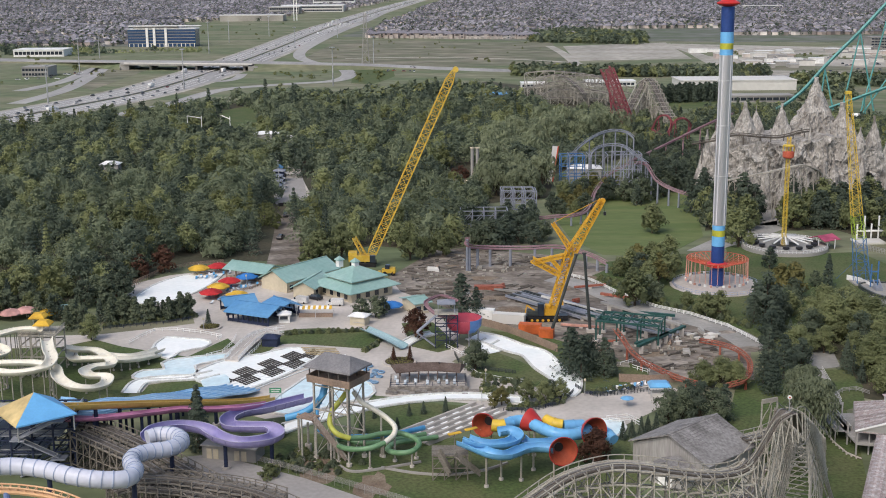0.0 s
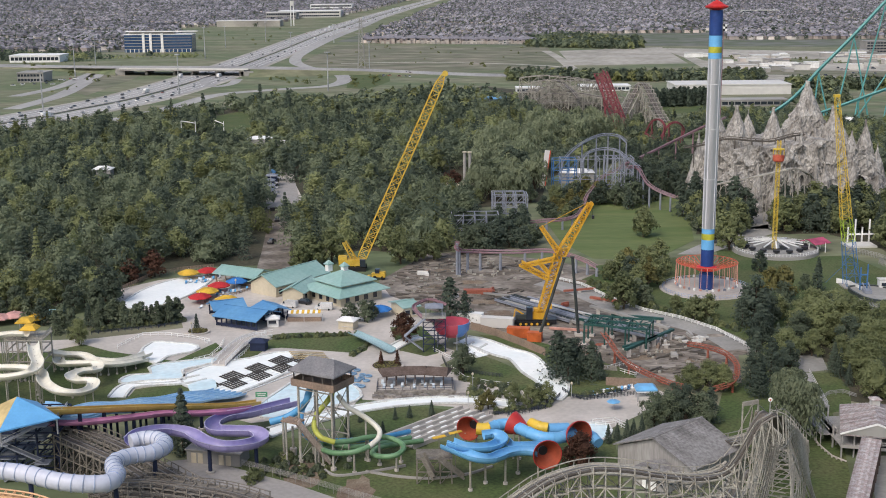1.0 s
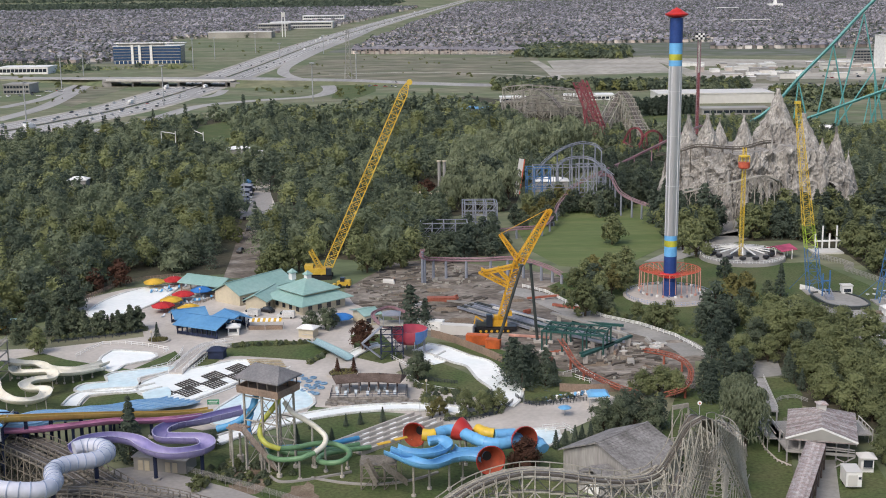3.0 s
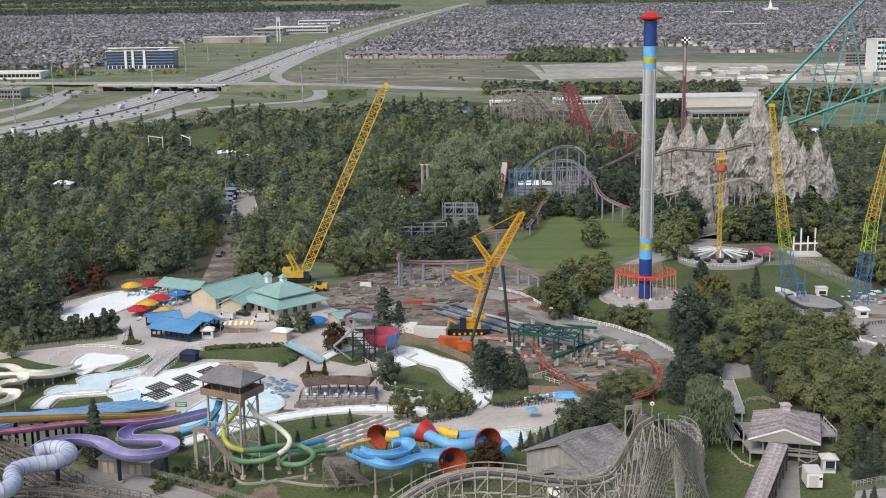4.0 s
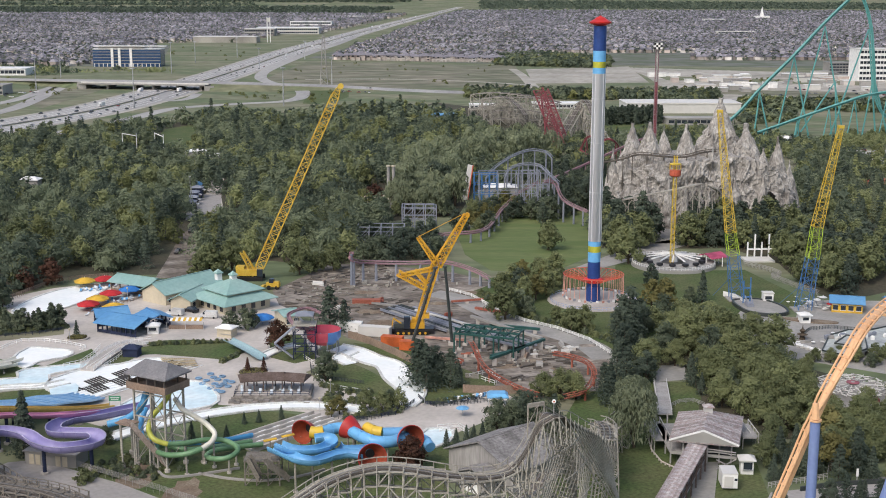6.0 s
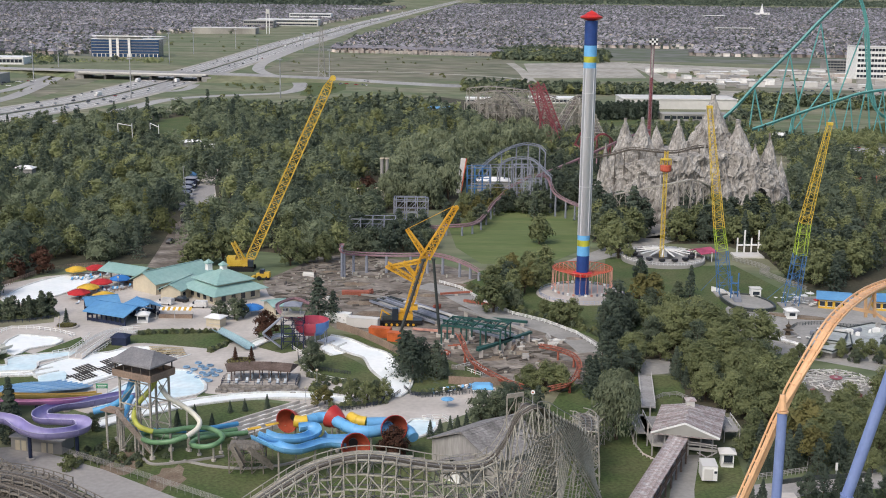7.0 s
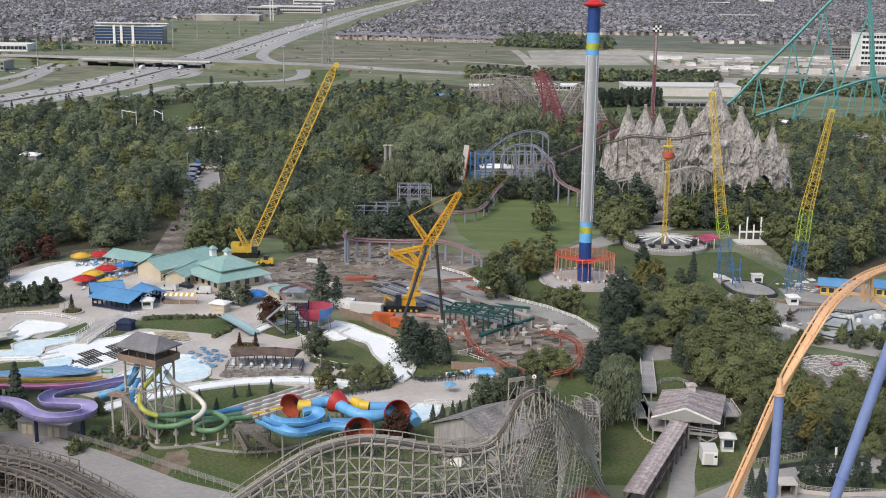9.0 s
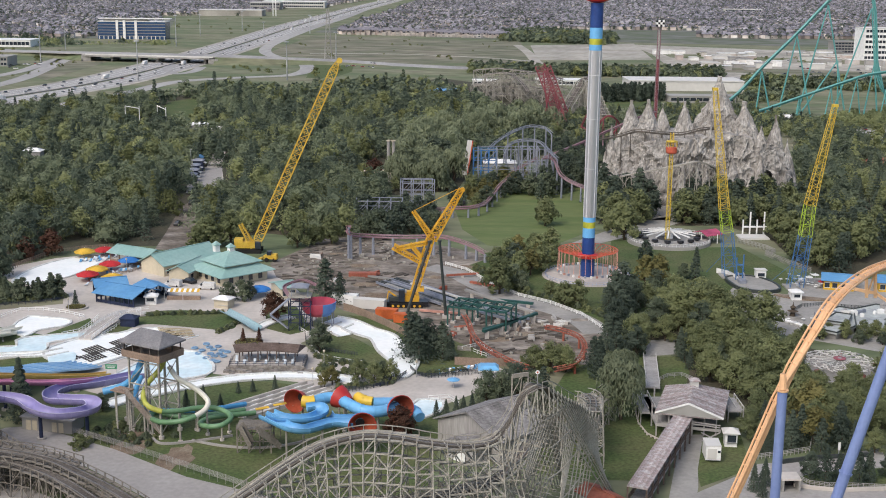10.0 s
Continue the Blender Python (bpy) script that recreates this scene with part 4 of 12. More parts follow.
block("factory", (-265.5, 3318.0, 14.2), 110, 60, 16, M_WHITE, M_WHITE, "white factory hall with a flat roof", 2, 20)
block("warehouse", (-169.9, 3731.1, 30.0), 60, 40, 8, M_CLAD, M_WHITE, "low white warehouse with a flat roof", 1, 12)
block("warehouse", (-491.0, 1547.3, 0.0), 62, 40, 8, M_WHITE, M_WHITE, "low white warehouse by the highway ramp", 1, 12)
block("warehouse", (-398.5, 1239.6, 0.0), 26, 30, 9, M_CLADG, M_CLADG, "low grey industrial building", 2, 8)
block("warehouse", (256.7, 1044.3, 0.0), 98, 40, 8, M_CLAD, M_CLAD, "long white warehouse behind the spruces")
block("warehouse", (250.0, 948.9, 0.0), 52, 16, 4.5, M_CLADG, M_CLADG, "low grey service building", 1, 10)
block("warehouse", (154.7, 1088.7, 0.0), 44, 20, 4, M_WHITE, M_WHITE, "low white hall behind the coasters", 1, 12)
block("warehouse", (86.6, 1077.8, 0.0), 22, 14, 4, M_WHITE, M_WHITE, "small white hall at the edge of the wood", 1, 6)
block("school", (866.6, 3574.2, 23.3), 60, 30, 10, M_WHITE, M_WHITE, "white school on the raised far land", 2, 14)
block("school", (783.2, 2984.5, 5.7), 90, 30, 9, M_CLAD, M_CLAD, "pale school among the houses", 2, 16)
block("apartment_block", (572.0, 1452.2, 0.0), 50, 36, 36.8, M_WHITE, M_CLAD, "white concrete apartment block with rows of windows", 6, 12)
block("apartment_block", (567.9, 1584.2, 0.0), 26, 26, 14, M_CLADG, M_CLADG, "grey concrete building frame", 4, 6)
sp = thing("church", (1035.0, 3699.9, 28.6), "white church with a pointed spire", "church")
cx, cy, cz = (1035.0, 3699.9, 28.6)
k = shrink(cy)
part("nave", Geo().box(cx, cy, cz, 60 * k, 30 * k, 18 * k), M_WHITE, sp)
part("spire", Geo().hip((cx, cy), 14 * k, 14 * k, cz + 18 * k, 40 * k), M_WHITE, sp)
sg = thing("sign_pylon", (-292.9, 2640.5, 0.8), "white twin-legged advertising pylon", "sign")
sx_, sy_, sz_ = (-292.9, 2640.5, 0.8)
for k in (-3, 3):
    part("leg", Geo().box(sx_ + k, sy_, sz_, 1.6, 1.6, 52), M_WHITE, sg)
part("board", Geo().box(sx_, sy_ - 0.6, sz_ + 42, 7.2, 3, 9), M_CLAD, sg)


# the suburb
def house(p, rz, s, k):
    t = thing("house", p, "brown-roofed brick suburban house facing the field", "house", "row of houses")
    x, y, z = p
    part("wall", Geo().box(x, y, z, 11 * s, 10 * s, 6.2 * s, rz).box(x - 3 * s, y - 6.5 * s, z, 5 * s, 3 * s, 4 * s, rz), M_BRICKW, t)
    part("roof", Geo().hip((x, y), 12.4 * s, 11.4 * s, z + 6.2 * s + 0.26, 3.4 * s, (3.5 * s, 0.2), rz).gable((x - 3 * s, y - 6 * s), 5 * s, 5.6 * s, z + 4.3 * s, 2.2 * s, 90 + rz), M_ROOF, t)
    for dx, dz in ((-3, 4.6), (3, 4.6), (3.2, 1.6)):
        part("window", Geo().box(x + dx * s, y - 5.05 * s, z + dz * s, 2.2 * s, 0.15, 1.4 * s, rz), M_GLASSD, t)
    part("garage_door", Geo().box(x - 3 * s, y - 8.05 * s, z + 0.1, 3.6 * s, 0.15, 2.4 * s, rz), M_BEIGE, t)


r = random.Random(8)
for k in range(34):
    u = k / 33
    a, b = Vector((-100.4, 1937.6, 0.0)), Vector((152.5, 1867.0, 0.0))
    p = a.lerp(b, u)
    house((p.x + r.uniform(-1, 1), p.y + r.uniform(-9, 9), 0), r.uniform(-9, 9), r.uniform(1.0, 1.3), k)

zone("suburb_ground", M_SUBG, [(-150.3, 1986.1), (-95.7, 2553.4), (908.8, 2051.2), (747.0, 1671.7), (368.9, 1775.5), (168.4, 1799.6)], 0.05, "streets and gardens of the suburb", "ground")
zone("suburb_ground_west", M_SUBG, [(-1036.3, 1873.6), (-1655.8, 2983.4), (-349.0, 2632.3), (-457.7, 2516.8), (-323.7, 1810.6), (-475.4, 1739.2), (-654.5, 1756.1)], 0.05, "streets and gardens of the suburb", "ground")
walls, roofs, wv, wq = Geo(), Geo(), [], []
wk = 0
r = random.Random(21)
rs = np.random.default_rng(5)
far_d = 1765.0
hx = [p[0] for p in HIGHWAY]
hy = [p[1] for p in HIGHWAY]
row = 0
while far_d < 7700:
    d = far_d if far_d < 2500 else 2500 + 2300 * (1 - 2500 / far_d)
    s = shrink(d)
    big = 1.0 if far_d < 3200 else (far_d / 3200) ** 0.8
    h0 = float(np.interp(d, hy, hx))
    x = -d * 0.40 - 20
    while x < d * 0.40 + 60:
        x += (12.5 + r.uniform(0, 5)) * s * big
        if math.sin(x / s / 71.0 + row // 2) > 0.88 or abs(x - h0) < 75 * s + 20:
            continue
        px = x / d
        if x < h0 and (far_d > 6500 or (far_d < 2640 and x > -332 - (d - 1696) * 0.209)):
            continue
        if (far_d < 3300 and -180 < x - h0 < 0) or (far_d < 2150 and 0.115 < px < 0.235) or (x > h0 and far_d < 1905):
            continue
        if far_d < 2100 and abs(x - OX) < 62:
            continue
        hs = s * r.uniform(0.74, 0.98) * big
        yy = d + r.uniform(-5, 5) * s
        z = land(yy)
        c, sn = math.cos(x / 160.0), math.sin(r.choice((0, 1.57)) + x / 160.0 + r.uniform(-0.2, 0.2))
        c = math.copysign(math.sqrt(max(0.0, 1 - sn * sn)), c)
        q = lambda u, w, h: (x + (u * c - w * sn) * hs, yy + (u * sn + w * c) * hs, z + h * hs)
        walls.add([q(-5.2, -5.5, 0), q(5.2, -5.5, 0), q(5.2, 5.5, 0), q(-5.2, 5.5, 0), q(-5.2, -5.5, 6.3), q(5.2, -5.5, 6.3), q(5.2, 5.5, 6.3), q(-5.2, 5.5, 6.3)],
                  [(0, 1, 5, 4), (1, 2, 6, 5), (2, 3, 7, 6), (3, 0, 4, 7)])
        e, top = r.uniform(0.2, 2.4), r.uniform(9.0, 10.4)
        roofs.add([q(-6, -6.3, 6.1), q(6, -6.3, 6.1), q(6, 6.3, 6.1), q(-6, 6.3, 6.1), q(-e, 0, top), q(e, 0, top)],
                  [(0, 1, 5, 4), (1, 2, 5), (2, 3, 4, 5), (3, 0, 4)])
        if far_d < 4600 and r.random() < 0.75:
            o, wide, peak = r.uniform(-2.2, 2.2), r.uniform(2.0, 3.0), r.uniform(8.2, 9.6)
            walls.add([q(o - wide, -7.4, 0), q(o + wide, -7.4, 0), q(o + wide, -7.4, 6.0), q(o, -7.4, peak), q(o - wide, -7.4, 6.0)], [(0, 1, 2, 3, 4)])
            roofs.add([q(o - wide - 0.5, -7.9, 5.7), q(o, -7.9, peak + 0.35), q(o, 0, peak + 0.35), q(o - wide - 0.5, 0, 5.7), q(o + wide + 0.5, -7.9, 5.7), q(o + wide + 0.5, 0, 5.7)],
                      [(0, 1, 2, 3), (1, 4, 5, 2)])
        for extra in range(1 if r.random() < 0.3 else 2):
            (v, qd), cs = crown_round(rs, r.uniform(8, 14) * hs, r.uniform(2.8, 5.0) * hs, 1.0 * hs, 14 if far_d < 3000 else 8, 2.0 * hs, 2)
            wv.append(v + np.array([x + r.uniform(-8, 8) * hs, yy + r.choice((-9, 9)) * hs, z]))
            wq.append(qd + wk)
            wk += len(v)
    far_d += (19 if row % 2 else 44) * big
    row += 1
part("suburb_walls", walls, M_BRICKW, label="brick walls of many far suburban houses", category="houses", kind="stuff")
part("suburb_roofs", roofs, M_ROOF, label="grey shingle roofs of far houses, tinted blue for haze", category="roofs", kind="stuff")
tagged(new("suburb_trees", mesh_from_arrays("suburb_trees", np.concatenate(wv), np.concatenate(wq), M_LEAF_D)), "garden trees between the far houses", "trees", kind="stuff")

# parked cars and signs on the far lots, low buildings
r = random.Random(77)
for c, n, sx, sy in (((-40.5, 1303.5, 0.0), 16, 22, 40), ((-383.6, 1237.0, 0.0), 14, 28, 40), ((318.4, 763.1, 0.0), 16, 22, 22), ((452.1, 1285.2, 0.0), 18, 60, 60), ((425.6, 1378.6, 0.0), 14, 60, 60)):
    for k in range(n):
        o = copy_thing(CARS[r.choice((0, 0, 1, 2, 3))], Matrix.Translation((c[0] + r.uniform(-sx, sx), c[1] + r.uniform(-sy, sy), 0.2)) @ Matrix.Rotation(r.choice((0, 1.57)), 4, "Z"))
        tagged(o, "parked passenger car on a gravel lot", group="parked cars")
for k in range(60):
    c = Vector((314.2, 1422.2, 0.0)).lerp(Vector((602.7, 1459.0, 0.0)), r.random()) + Vector((0, r.uniform(-150, 120), 0))
    t = thing("site_hut", (c.x, c.y, 0), "pale low hut on the building land", "hut", "far site huts")
    w, d, h = r.uniform(6, 22), r.uniform(6, 16), r.uniform(3, 6)
    part("wall", Geo().box(c.x, c.y, 0, w, d, h), r.choice((M_CLAD, M_CLADG, M_WHITE, M_BRICKW)), t)
    part("roof", Geo().box(c.x, c.y, h + 0.005, w + 0.8, d + 0.8, 0.4), r.choice((M_CLAD, M_WHITE, M_CLADG)), t)
zone("pavement_lot", M_ROADF, [(284.2, 723.8), (300.0, 772.7), (369.6, 801.8), (334.4, 712.9)], 0.1, "grey parking lot behind the woods")
road("road_lot", M_ROADF, [(265.5, 850.2), (280.7, 806.4), (303.8, 784.5), (360.0, 777.7)], 8, "grey service road behind the mountain", z=0.2)


# scrub and bushes scattered over the fields and banks
rs = np.random.default_rng(91)
sv, sq, sk = [], [], 0
for outline, n in (([(-157.3, 1456.5), (-138.6, 1851.3), (165.0, 1756.0), (148.1, 1382.8), (3.2, 1360.1)], 26), ([(-636.6, 1528.0), (-517.5, 1584.4), (-412.1, 1540.6), (-342.4, 1430.2), (-308.7, 1115.1), (-340.6, 979.5)], 34), ([(-173.0, 1187.0), (-195.5, 1383.1), (-135.3, 1379.5), (-99.6, 1299.4), (-97.1, 1186.4)], 14), ([(-349.6, 1817.1), (-465.1, 2467.9), (-298.6, 2516.4), (-244.3, 2166.2), (-251.5, 1821.0)], 12), ([(325.2, 1547.4), (555.0, 1438.4), (537.5, 1372.8), (323.9, 1470.6)], 20), ([(-76.8, 1139.6), (-84.5, 1296.5), (-44.3, 1320.0), (-39.0, 1215.7), (-55.3, 1130.0)], 12)):
    xs, ys = [p[0] for p in outline], [p[1] for p in outline]
    while n:
        x, y = rs.uniform(min(xs), max(xs)), rs.uniform(min(ys), max(ys))
        if not inside(x, y, outline):
            continue
        n -= 1
        h = rs.uniform(1.2, 4.2) * (1.6 if rs.uniform() < 0.12 else 1.0)
        (v, q), cs = crown_round(rs, h, h * rs.uniform(0.6, 1.3), 0.1, 26, h * 0.3, 3)
        sv.append(v + np.array([x, y, land(y)]))
        sq.append(q + sk)
        sk += len(v)
tagged(new("field_scrub", mesh_from_arrays("field_scrub", np.concatenate(sv), np.concatenate(sq), M_LEAF_O)), "olive scrub and bushes scattered over the fields", "scrub", kind="stuff")

# ---- swing tower ----
TX, TY = 91.2, 386.2
swing = thing("swing_tower_ride", (TX, TY, 0), "tall silver and blue tower ride with red swing ring", "tower ride")
part("base_column", Geo().lathe((TX, TY, 0), [(2.3, 0), (2.3, 4.9), (2.05, 4.95), (2.05, 13.2)], 24), M_BLUE, swing, "royal blue column foot")
for nm, y0, y1, m in (("lower_band", 13.2, 16.4, M_SKYB), ("lower_ring", 16.4, 18.4, M_LIMEY), ("lower_collar", 18.4, 20.0, M_SKYB),
                      ("shaft", 20.0, 73.9, M_SILVER), ("upper_collar", 73.9, 75.7, M_SKYB), ("upper_ring", 75.7, 77.6, M_LIMEY),
                      ("upper_band", 77.6, 81.0, M_SKYB), ("upper_column", 81.0, 88.7, M_BLUE)):
    part(nm, Geo().lathe((TX, TY, 0), [(2.05, y0), (2.05, y1)], 24), m, swing, smooth=True)
for a in (-165, -128, -52, -15, 60, 120):
    x, y = TX + 2.08 * math.cos(radians(a)), TY + 2.08 * math.sin(radians(a))
    part("rib", Geo().box(x, y, 20.0, 0.28, 0.16, 53.9, a + 90), M_STEELP, swing)
for z in (36.0, 52.0, 66.0):
    part("flange", Geo().lathe((TX, TY, 0), [(2.05, z - 0.1), (2.16, z - 0.08), (2.16, z + 0.08), (2.05, z + 0.1)], 24), M_STEELP, swing)
part("neck", Geo().lathe((TX, TY, 0), [(1.0, 86.5), (1.0, 90)], 16), M_WHITE, swing)
part("crown_cap", Geo().lathe((TX, TY, 0), [(1.1, 88.7), (2.0, 88.9), (3.5, 89.5), (3.6, 89.9), (2.2, 90.6), (1.3, 91.3), (0.5, 91.6), (0.12, 91.9)], 24), M_RED, swing)
part("hub_ring", Geo().lathe((TX, TY, 0), [(2.6, 6.2), (3.3, 6.5), (3.3, 7.3), (2.6, 7.7)], 24), M_RED, swing)
N_ARM = 32
for k in range(N_ARM):
    a = 6.28318 * k / N_ARM
    c, s = math.cos(a), math.sin(a)
    arm = Geo().bar((TX + 3.8 * c, TY + 3.8 * s, 7.0), (TX + 9.8 * c, TY + 9.8 * s, 9.0), 0.17).bar((TX + 3.2 * c, TY + 3.2 * s, 6.4), (TX + 6.5 * c, TY + 6.5 * s, 7.9), 0.12)
    ob = part("arm", arm, M_REDOR, swing)
    part("hanger", Geo().bar((TX + 9.7 * c, TY + 9.7 * s, 9.0), (TX + 9.9 * c, TY + 9.9 * s, 2.6), 0.16), M_SALMON, ob)
    part("seat", Geo().box(TX + 9.9 * c, TY + 9.9 * s, 1.6, 0.45, 0.7, 0.7, math.degrees(a)), (M_WHITE, M_SALMON, M_BLUGR)[k % 3], ob)
ring = Geo().sweep([(TX + 9.8 * math.cos(6.28318 * k / 48), TY + 9.8 * math.sin(6.28318 * k / 48), 9.0) for k in range(49)], circle(0.12, 6), True)
part("outer_ring", ring, M_REDOR, swing)
zone("pavement_swing", M_CONC, [(TX + 15 * math.cos(k * 0.2618), TY + 15 * math.sin(k * 0.2618)) for k in range(24)], 0.1, "round pale paving under the swing tower")


def fence(name, pts, h, m, label, step=2.5, rails=2, post=0.1, z=0.0):
    """A post-and-rail fence along ground points."""
    t = thing(name, (pts[0][0], pts[0][1], z), label, "fence")
    line = [Vector((p[0], p[1], z)) for p in pts]
    posts, bars = Geo(), Geo()
    for a, b in zip(line, line[1:]):
        n = max(1, round((b - a).length / step))
        for k in range(n):
            p = a.lerp(b, k / n)
            posts.box(p.x, p.y, z, post, post, h)
        for q in range(rails):
            hh = Vector((0, 0, h * (0.45 + 0.5 * q / max(1, rails - 1)) if rails > 1 else h * 0.95))
            bars.bar(a + hh, b + hh, post * 0.6, post * 0.9)
    part("posting", posts, m, t, kind="stuff")
    part("rail_run", bars, m, t, kind="stuff")
    return t


def mesh_fence(name, pts, h, m, label, z=0.0):
    """A close-boarded or mesh fence: panels between posts."""
    t = thing(name, (pts[0][0], pts[0][1], z), label, "fence")
    for a, b in zip(pts, pts[1:]):
        d = Vector((b[0] - a[0], b[1] - a[1], 0))
        n = max(1, round(d.length / 3))
        for k in range(n):
            p, q = Vector((*a[:2], z)) + d * (k / n), Vector((*a[:2], z)) + d * ((k + 1) / n)
            part("panel", Geo().bar(p + Vector((0, 0, h / 2)), q + Vector((0, 0, h / 2)), 0.06, h), m, t)
    return t


fence("safety_fence", [(TX + 14 * math.cos(k * 0.2618), TY + 14 * math.sin(k * 0.2618)) for k in range(25)], 1.2, M_SKYG, "pale blue safety fence round the swing tower", 1.2)


def lattice(a, b, w0, w1, m, parent, names=("chord", "lacing"), bays=None, chord=0.22, lace=0.1):
    """A square lattice girder from a to b; chords are parts, the lacing one part."""
    a, b = Vector(a), Vector(b)
    d = (b - a).normalized()
    s = d.cross(Vector((0, 1, 0))).normalized()
    u = s.cross(d).normalized()
    n = bays or max(2, round((b - a).length / (0.9 * (w0 + w1) / 2)))
    corner = lambda k, i, j: a.lerp(b, k / n) + (s * i + u * j) * (w0 + (w1 - w0) * k / n) / 2
    for i, j in ((-1, -1), (1, -1), (1, 1), (-1, 1)):
        part(names[0], Geo().bar(corner(0, i, j), corner(n, i, j), chord), m, parent)
    g = Geo()
    cs = ((-1, -1), (1, -1), (1, 1), (-1, 1))
    for k in range(n):
        for q in range(4):
            p0, p1 = cs[q], cs[(q + 1) % 4]
            if k % 2:
                p0, p1 = p1, p0
            g.bar(corner(k, *p0), corner(k + 1, *p1), lace)
            g.bar(corner(k, *p0), corner(k, *p1), lace)
    return part(names[1], g, m, parent, kind="stuff")


# ---- slingshot ride ----
for foot, lime0, lime1, top in (((138.7, 386.8, -0.0), (136.8, 386.8, 15.2), (135.5, 386.8, 22.7), (130.2, 386.8, 61.9)),
                                ((156.2, 372.8, 0.0), (158.3, 372.8, 17.0), (159.1, 372.8, 27.0), (164.6, 372.8, 58.4))):
    t = thing("slingshot_mast", (foot[0], foot[1], 0), "leaning lattice mast painted blue, lime and yellow", "ride mast", "slingshot masts")
    lattice((foot[0], foot[1], 0), lime0, 4.2, 3.4, M_BLUEL, t, ("blue_chord", "blue_lacing"), None, 0.2, 0.1)
    lattice(lime0, lime1, 3.4, 3.0, M_LIME, t, ("lime_chord", "lime_lacing"), None, 0.18, 0.09)
    lattice(lime1, top, 3.0, 1.3, M_YELL, t, ("yellow_chord", "yellow_lacing"), None, 0.17, 0.085)
    part("head", Geo().box(top[0], top[1], top[2] - 0.4, 1.7, 1.7, 0.9), M_YELL, t)
    part("footing", Geo().box(foot[0], foot[1], 0, 6.5, 6.5, 0.5), M_CONC_D, t)
    for dx in (-3, 3):
        part("stay", Geo().bar((foot[0] + dx * 2.2, foot[1] + 6, 0), Vector(foot).lerp(Vector(lime0), 0.6), 0.12), M_BLUEL, t)
st = thing("slingshot_deck", (145.4, 370.5, 0.0), "grey loading deck between the slingshot masts", "platform")
dx_, dy_, dz_ = (145.2, 373.4, 0.0)
DECK = round_xy([(136.6, 383.0), (136.4, 373.5), (138.6, 367.2), (143.5, 364.8), (148.6, 366.0), (150.6, 370.5), (149.6, 378.0), (145.0, 384.5)], 4)
part("deck", Geo().poly(DECK, 0, 0.8), M_CONC_D, st)
part("kerb", Geo().sweep([(x, y, 0.0) for x, y in DECK + DECK[:1]], [(-0.35, 0), (-0.35, 1.15), (0.35, 1.15), (0.35, 0)], True), M_DSTEEL, st)
part("winch_frame", Geo().box(dx_ - 6.4, dy_ + 6, 0.8, 0.35, 0.35, 7.4).box(dx_ - 4.2, dy_ + 6, 0.8, 0.35, 0.35, 8.4).box(dx_ - 5.3, dy_ + 6, 5.6, 2.6, 0.4, 0.4).box(dx_ - 5.3, dy_ + 6, 2.6, 2.6, 0.4, 0.4), M_BLUEL, st)
part("launch_cradle", Geo().box(dx_ - 5.3, dy_ + 2.5, 0.8, 2.2, 3.4, 1.0).bar((dx_ - 6.2, dy_ + 1.4, 1.8), (dx_ - 6.2, dy_ + 4.4, 3.6), 0.3).bar((dx_ - 4.4, dy_ + 1.4, 1.8), (dx_ - 4.4, dy_ + 4.4, 3.6), 0.3), M_BLUGR, st)
# Box, roof and window stand in for a small white truck.
wv = thing("control_booth", (dx_ + 2.6, dy_ + 10, 0.0), "small white truck reduced to a box with a dark window", "booth")
part("body", Geo().box(dx_ + 2.6, dy_ + 10, 0, 3.2, 2.6, 3.2), M_WHITE, wv)
part("roof", Geo().box(dx_ + 2.6, dy_ + 10, 3.2, 3.7, 3.1, 0.3), M_CLAD, wv)
part("window", Geo().box(dx_ + 2.6, dy_ + 8.66, 1.3, 2.2, 0.08, 1.1), M_GLASSD, wv)
part("planting_bed", Geo().poly(round_xy([(147.2, 363.2), (148.6, 360.0), (154.4, 356.4), (161.0, 355.6), (162.0, 357.6), (155.6, 360.4)], 3), 0.0, 0.45), M_MULCH, label="low planted bed of brown earth round the kiosk", category="flower bed")
k2 = thing("ticket_kiosk", (152.3, 358.2, 0.0), "small white ticket kiosk with a pale roof", "kiosk")
kx, ky, kz = (152.3, 358.2, 0.0)
part("wall", Geo().box(kx, ky, 0, 3, 3, 2.4), M_WHITE, k2)
part("roof", Geo().hip((kx, ky), 4, 4, 2.66, 0.8), M_WHITE, k2)
part("hatch", Geo().box(kx, ky - 1.53, 1.0, 1.8, 0.1, 0.9), M_GLASSD, k2)

# ---- star flyer with its round platform ----
FX, FY, FZ = (127.2, 438.0, 0.0)
fly = thing("gyro_tower_ride", (FX, FY, 0), "yellow lattice tower ride with a raised red cab", "tower ride")
top_z = 41.2
lattice((FX, FY, 0), (FX, FY, top_z), 1.3, 1.1, M_YELL, fly, ("chord", "lacing"), None, 0.16, 0.08)
part("cab", Geo().lathe((FX, FY, 0), [(1.6, 33.6), (2.0, 34.0), (2.1, 35.9), (1.0, 36.1)], 16), M_REDOR, fly)
part("cab_roof", Geo().lathe((FX, FY, 0), [(2.0, 37.9), (2.0, 38.3), (0.5, 38.6)], 16), M_YELL, fly)
for k in range(8):
    c, s = math.cos(k * 0.785), math.sin(k * 0.785)
    part("cab_post", Geo().bar((FX + 2.1 * c, FY + 2.0 * s, 36.1), (FX + 2.0 * c, FY + 2.0 * s, 38.2), 0.16), M_YELL, fly)
FLX, FLY, _f = (128.2, 440.0, 0.0)
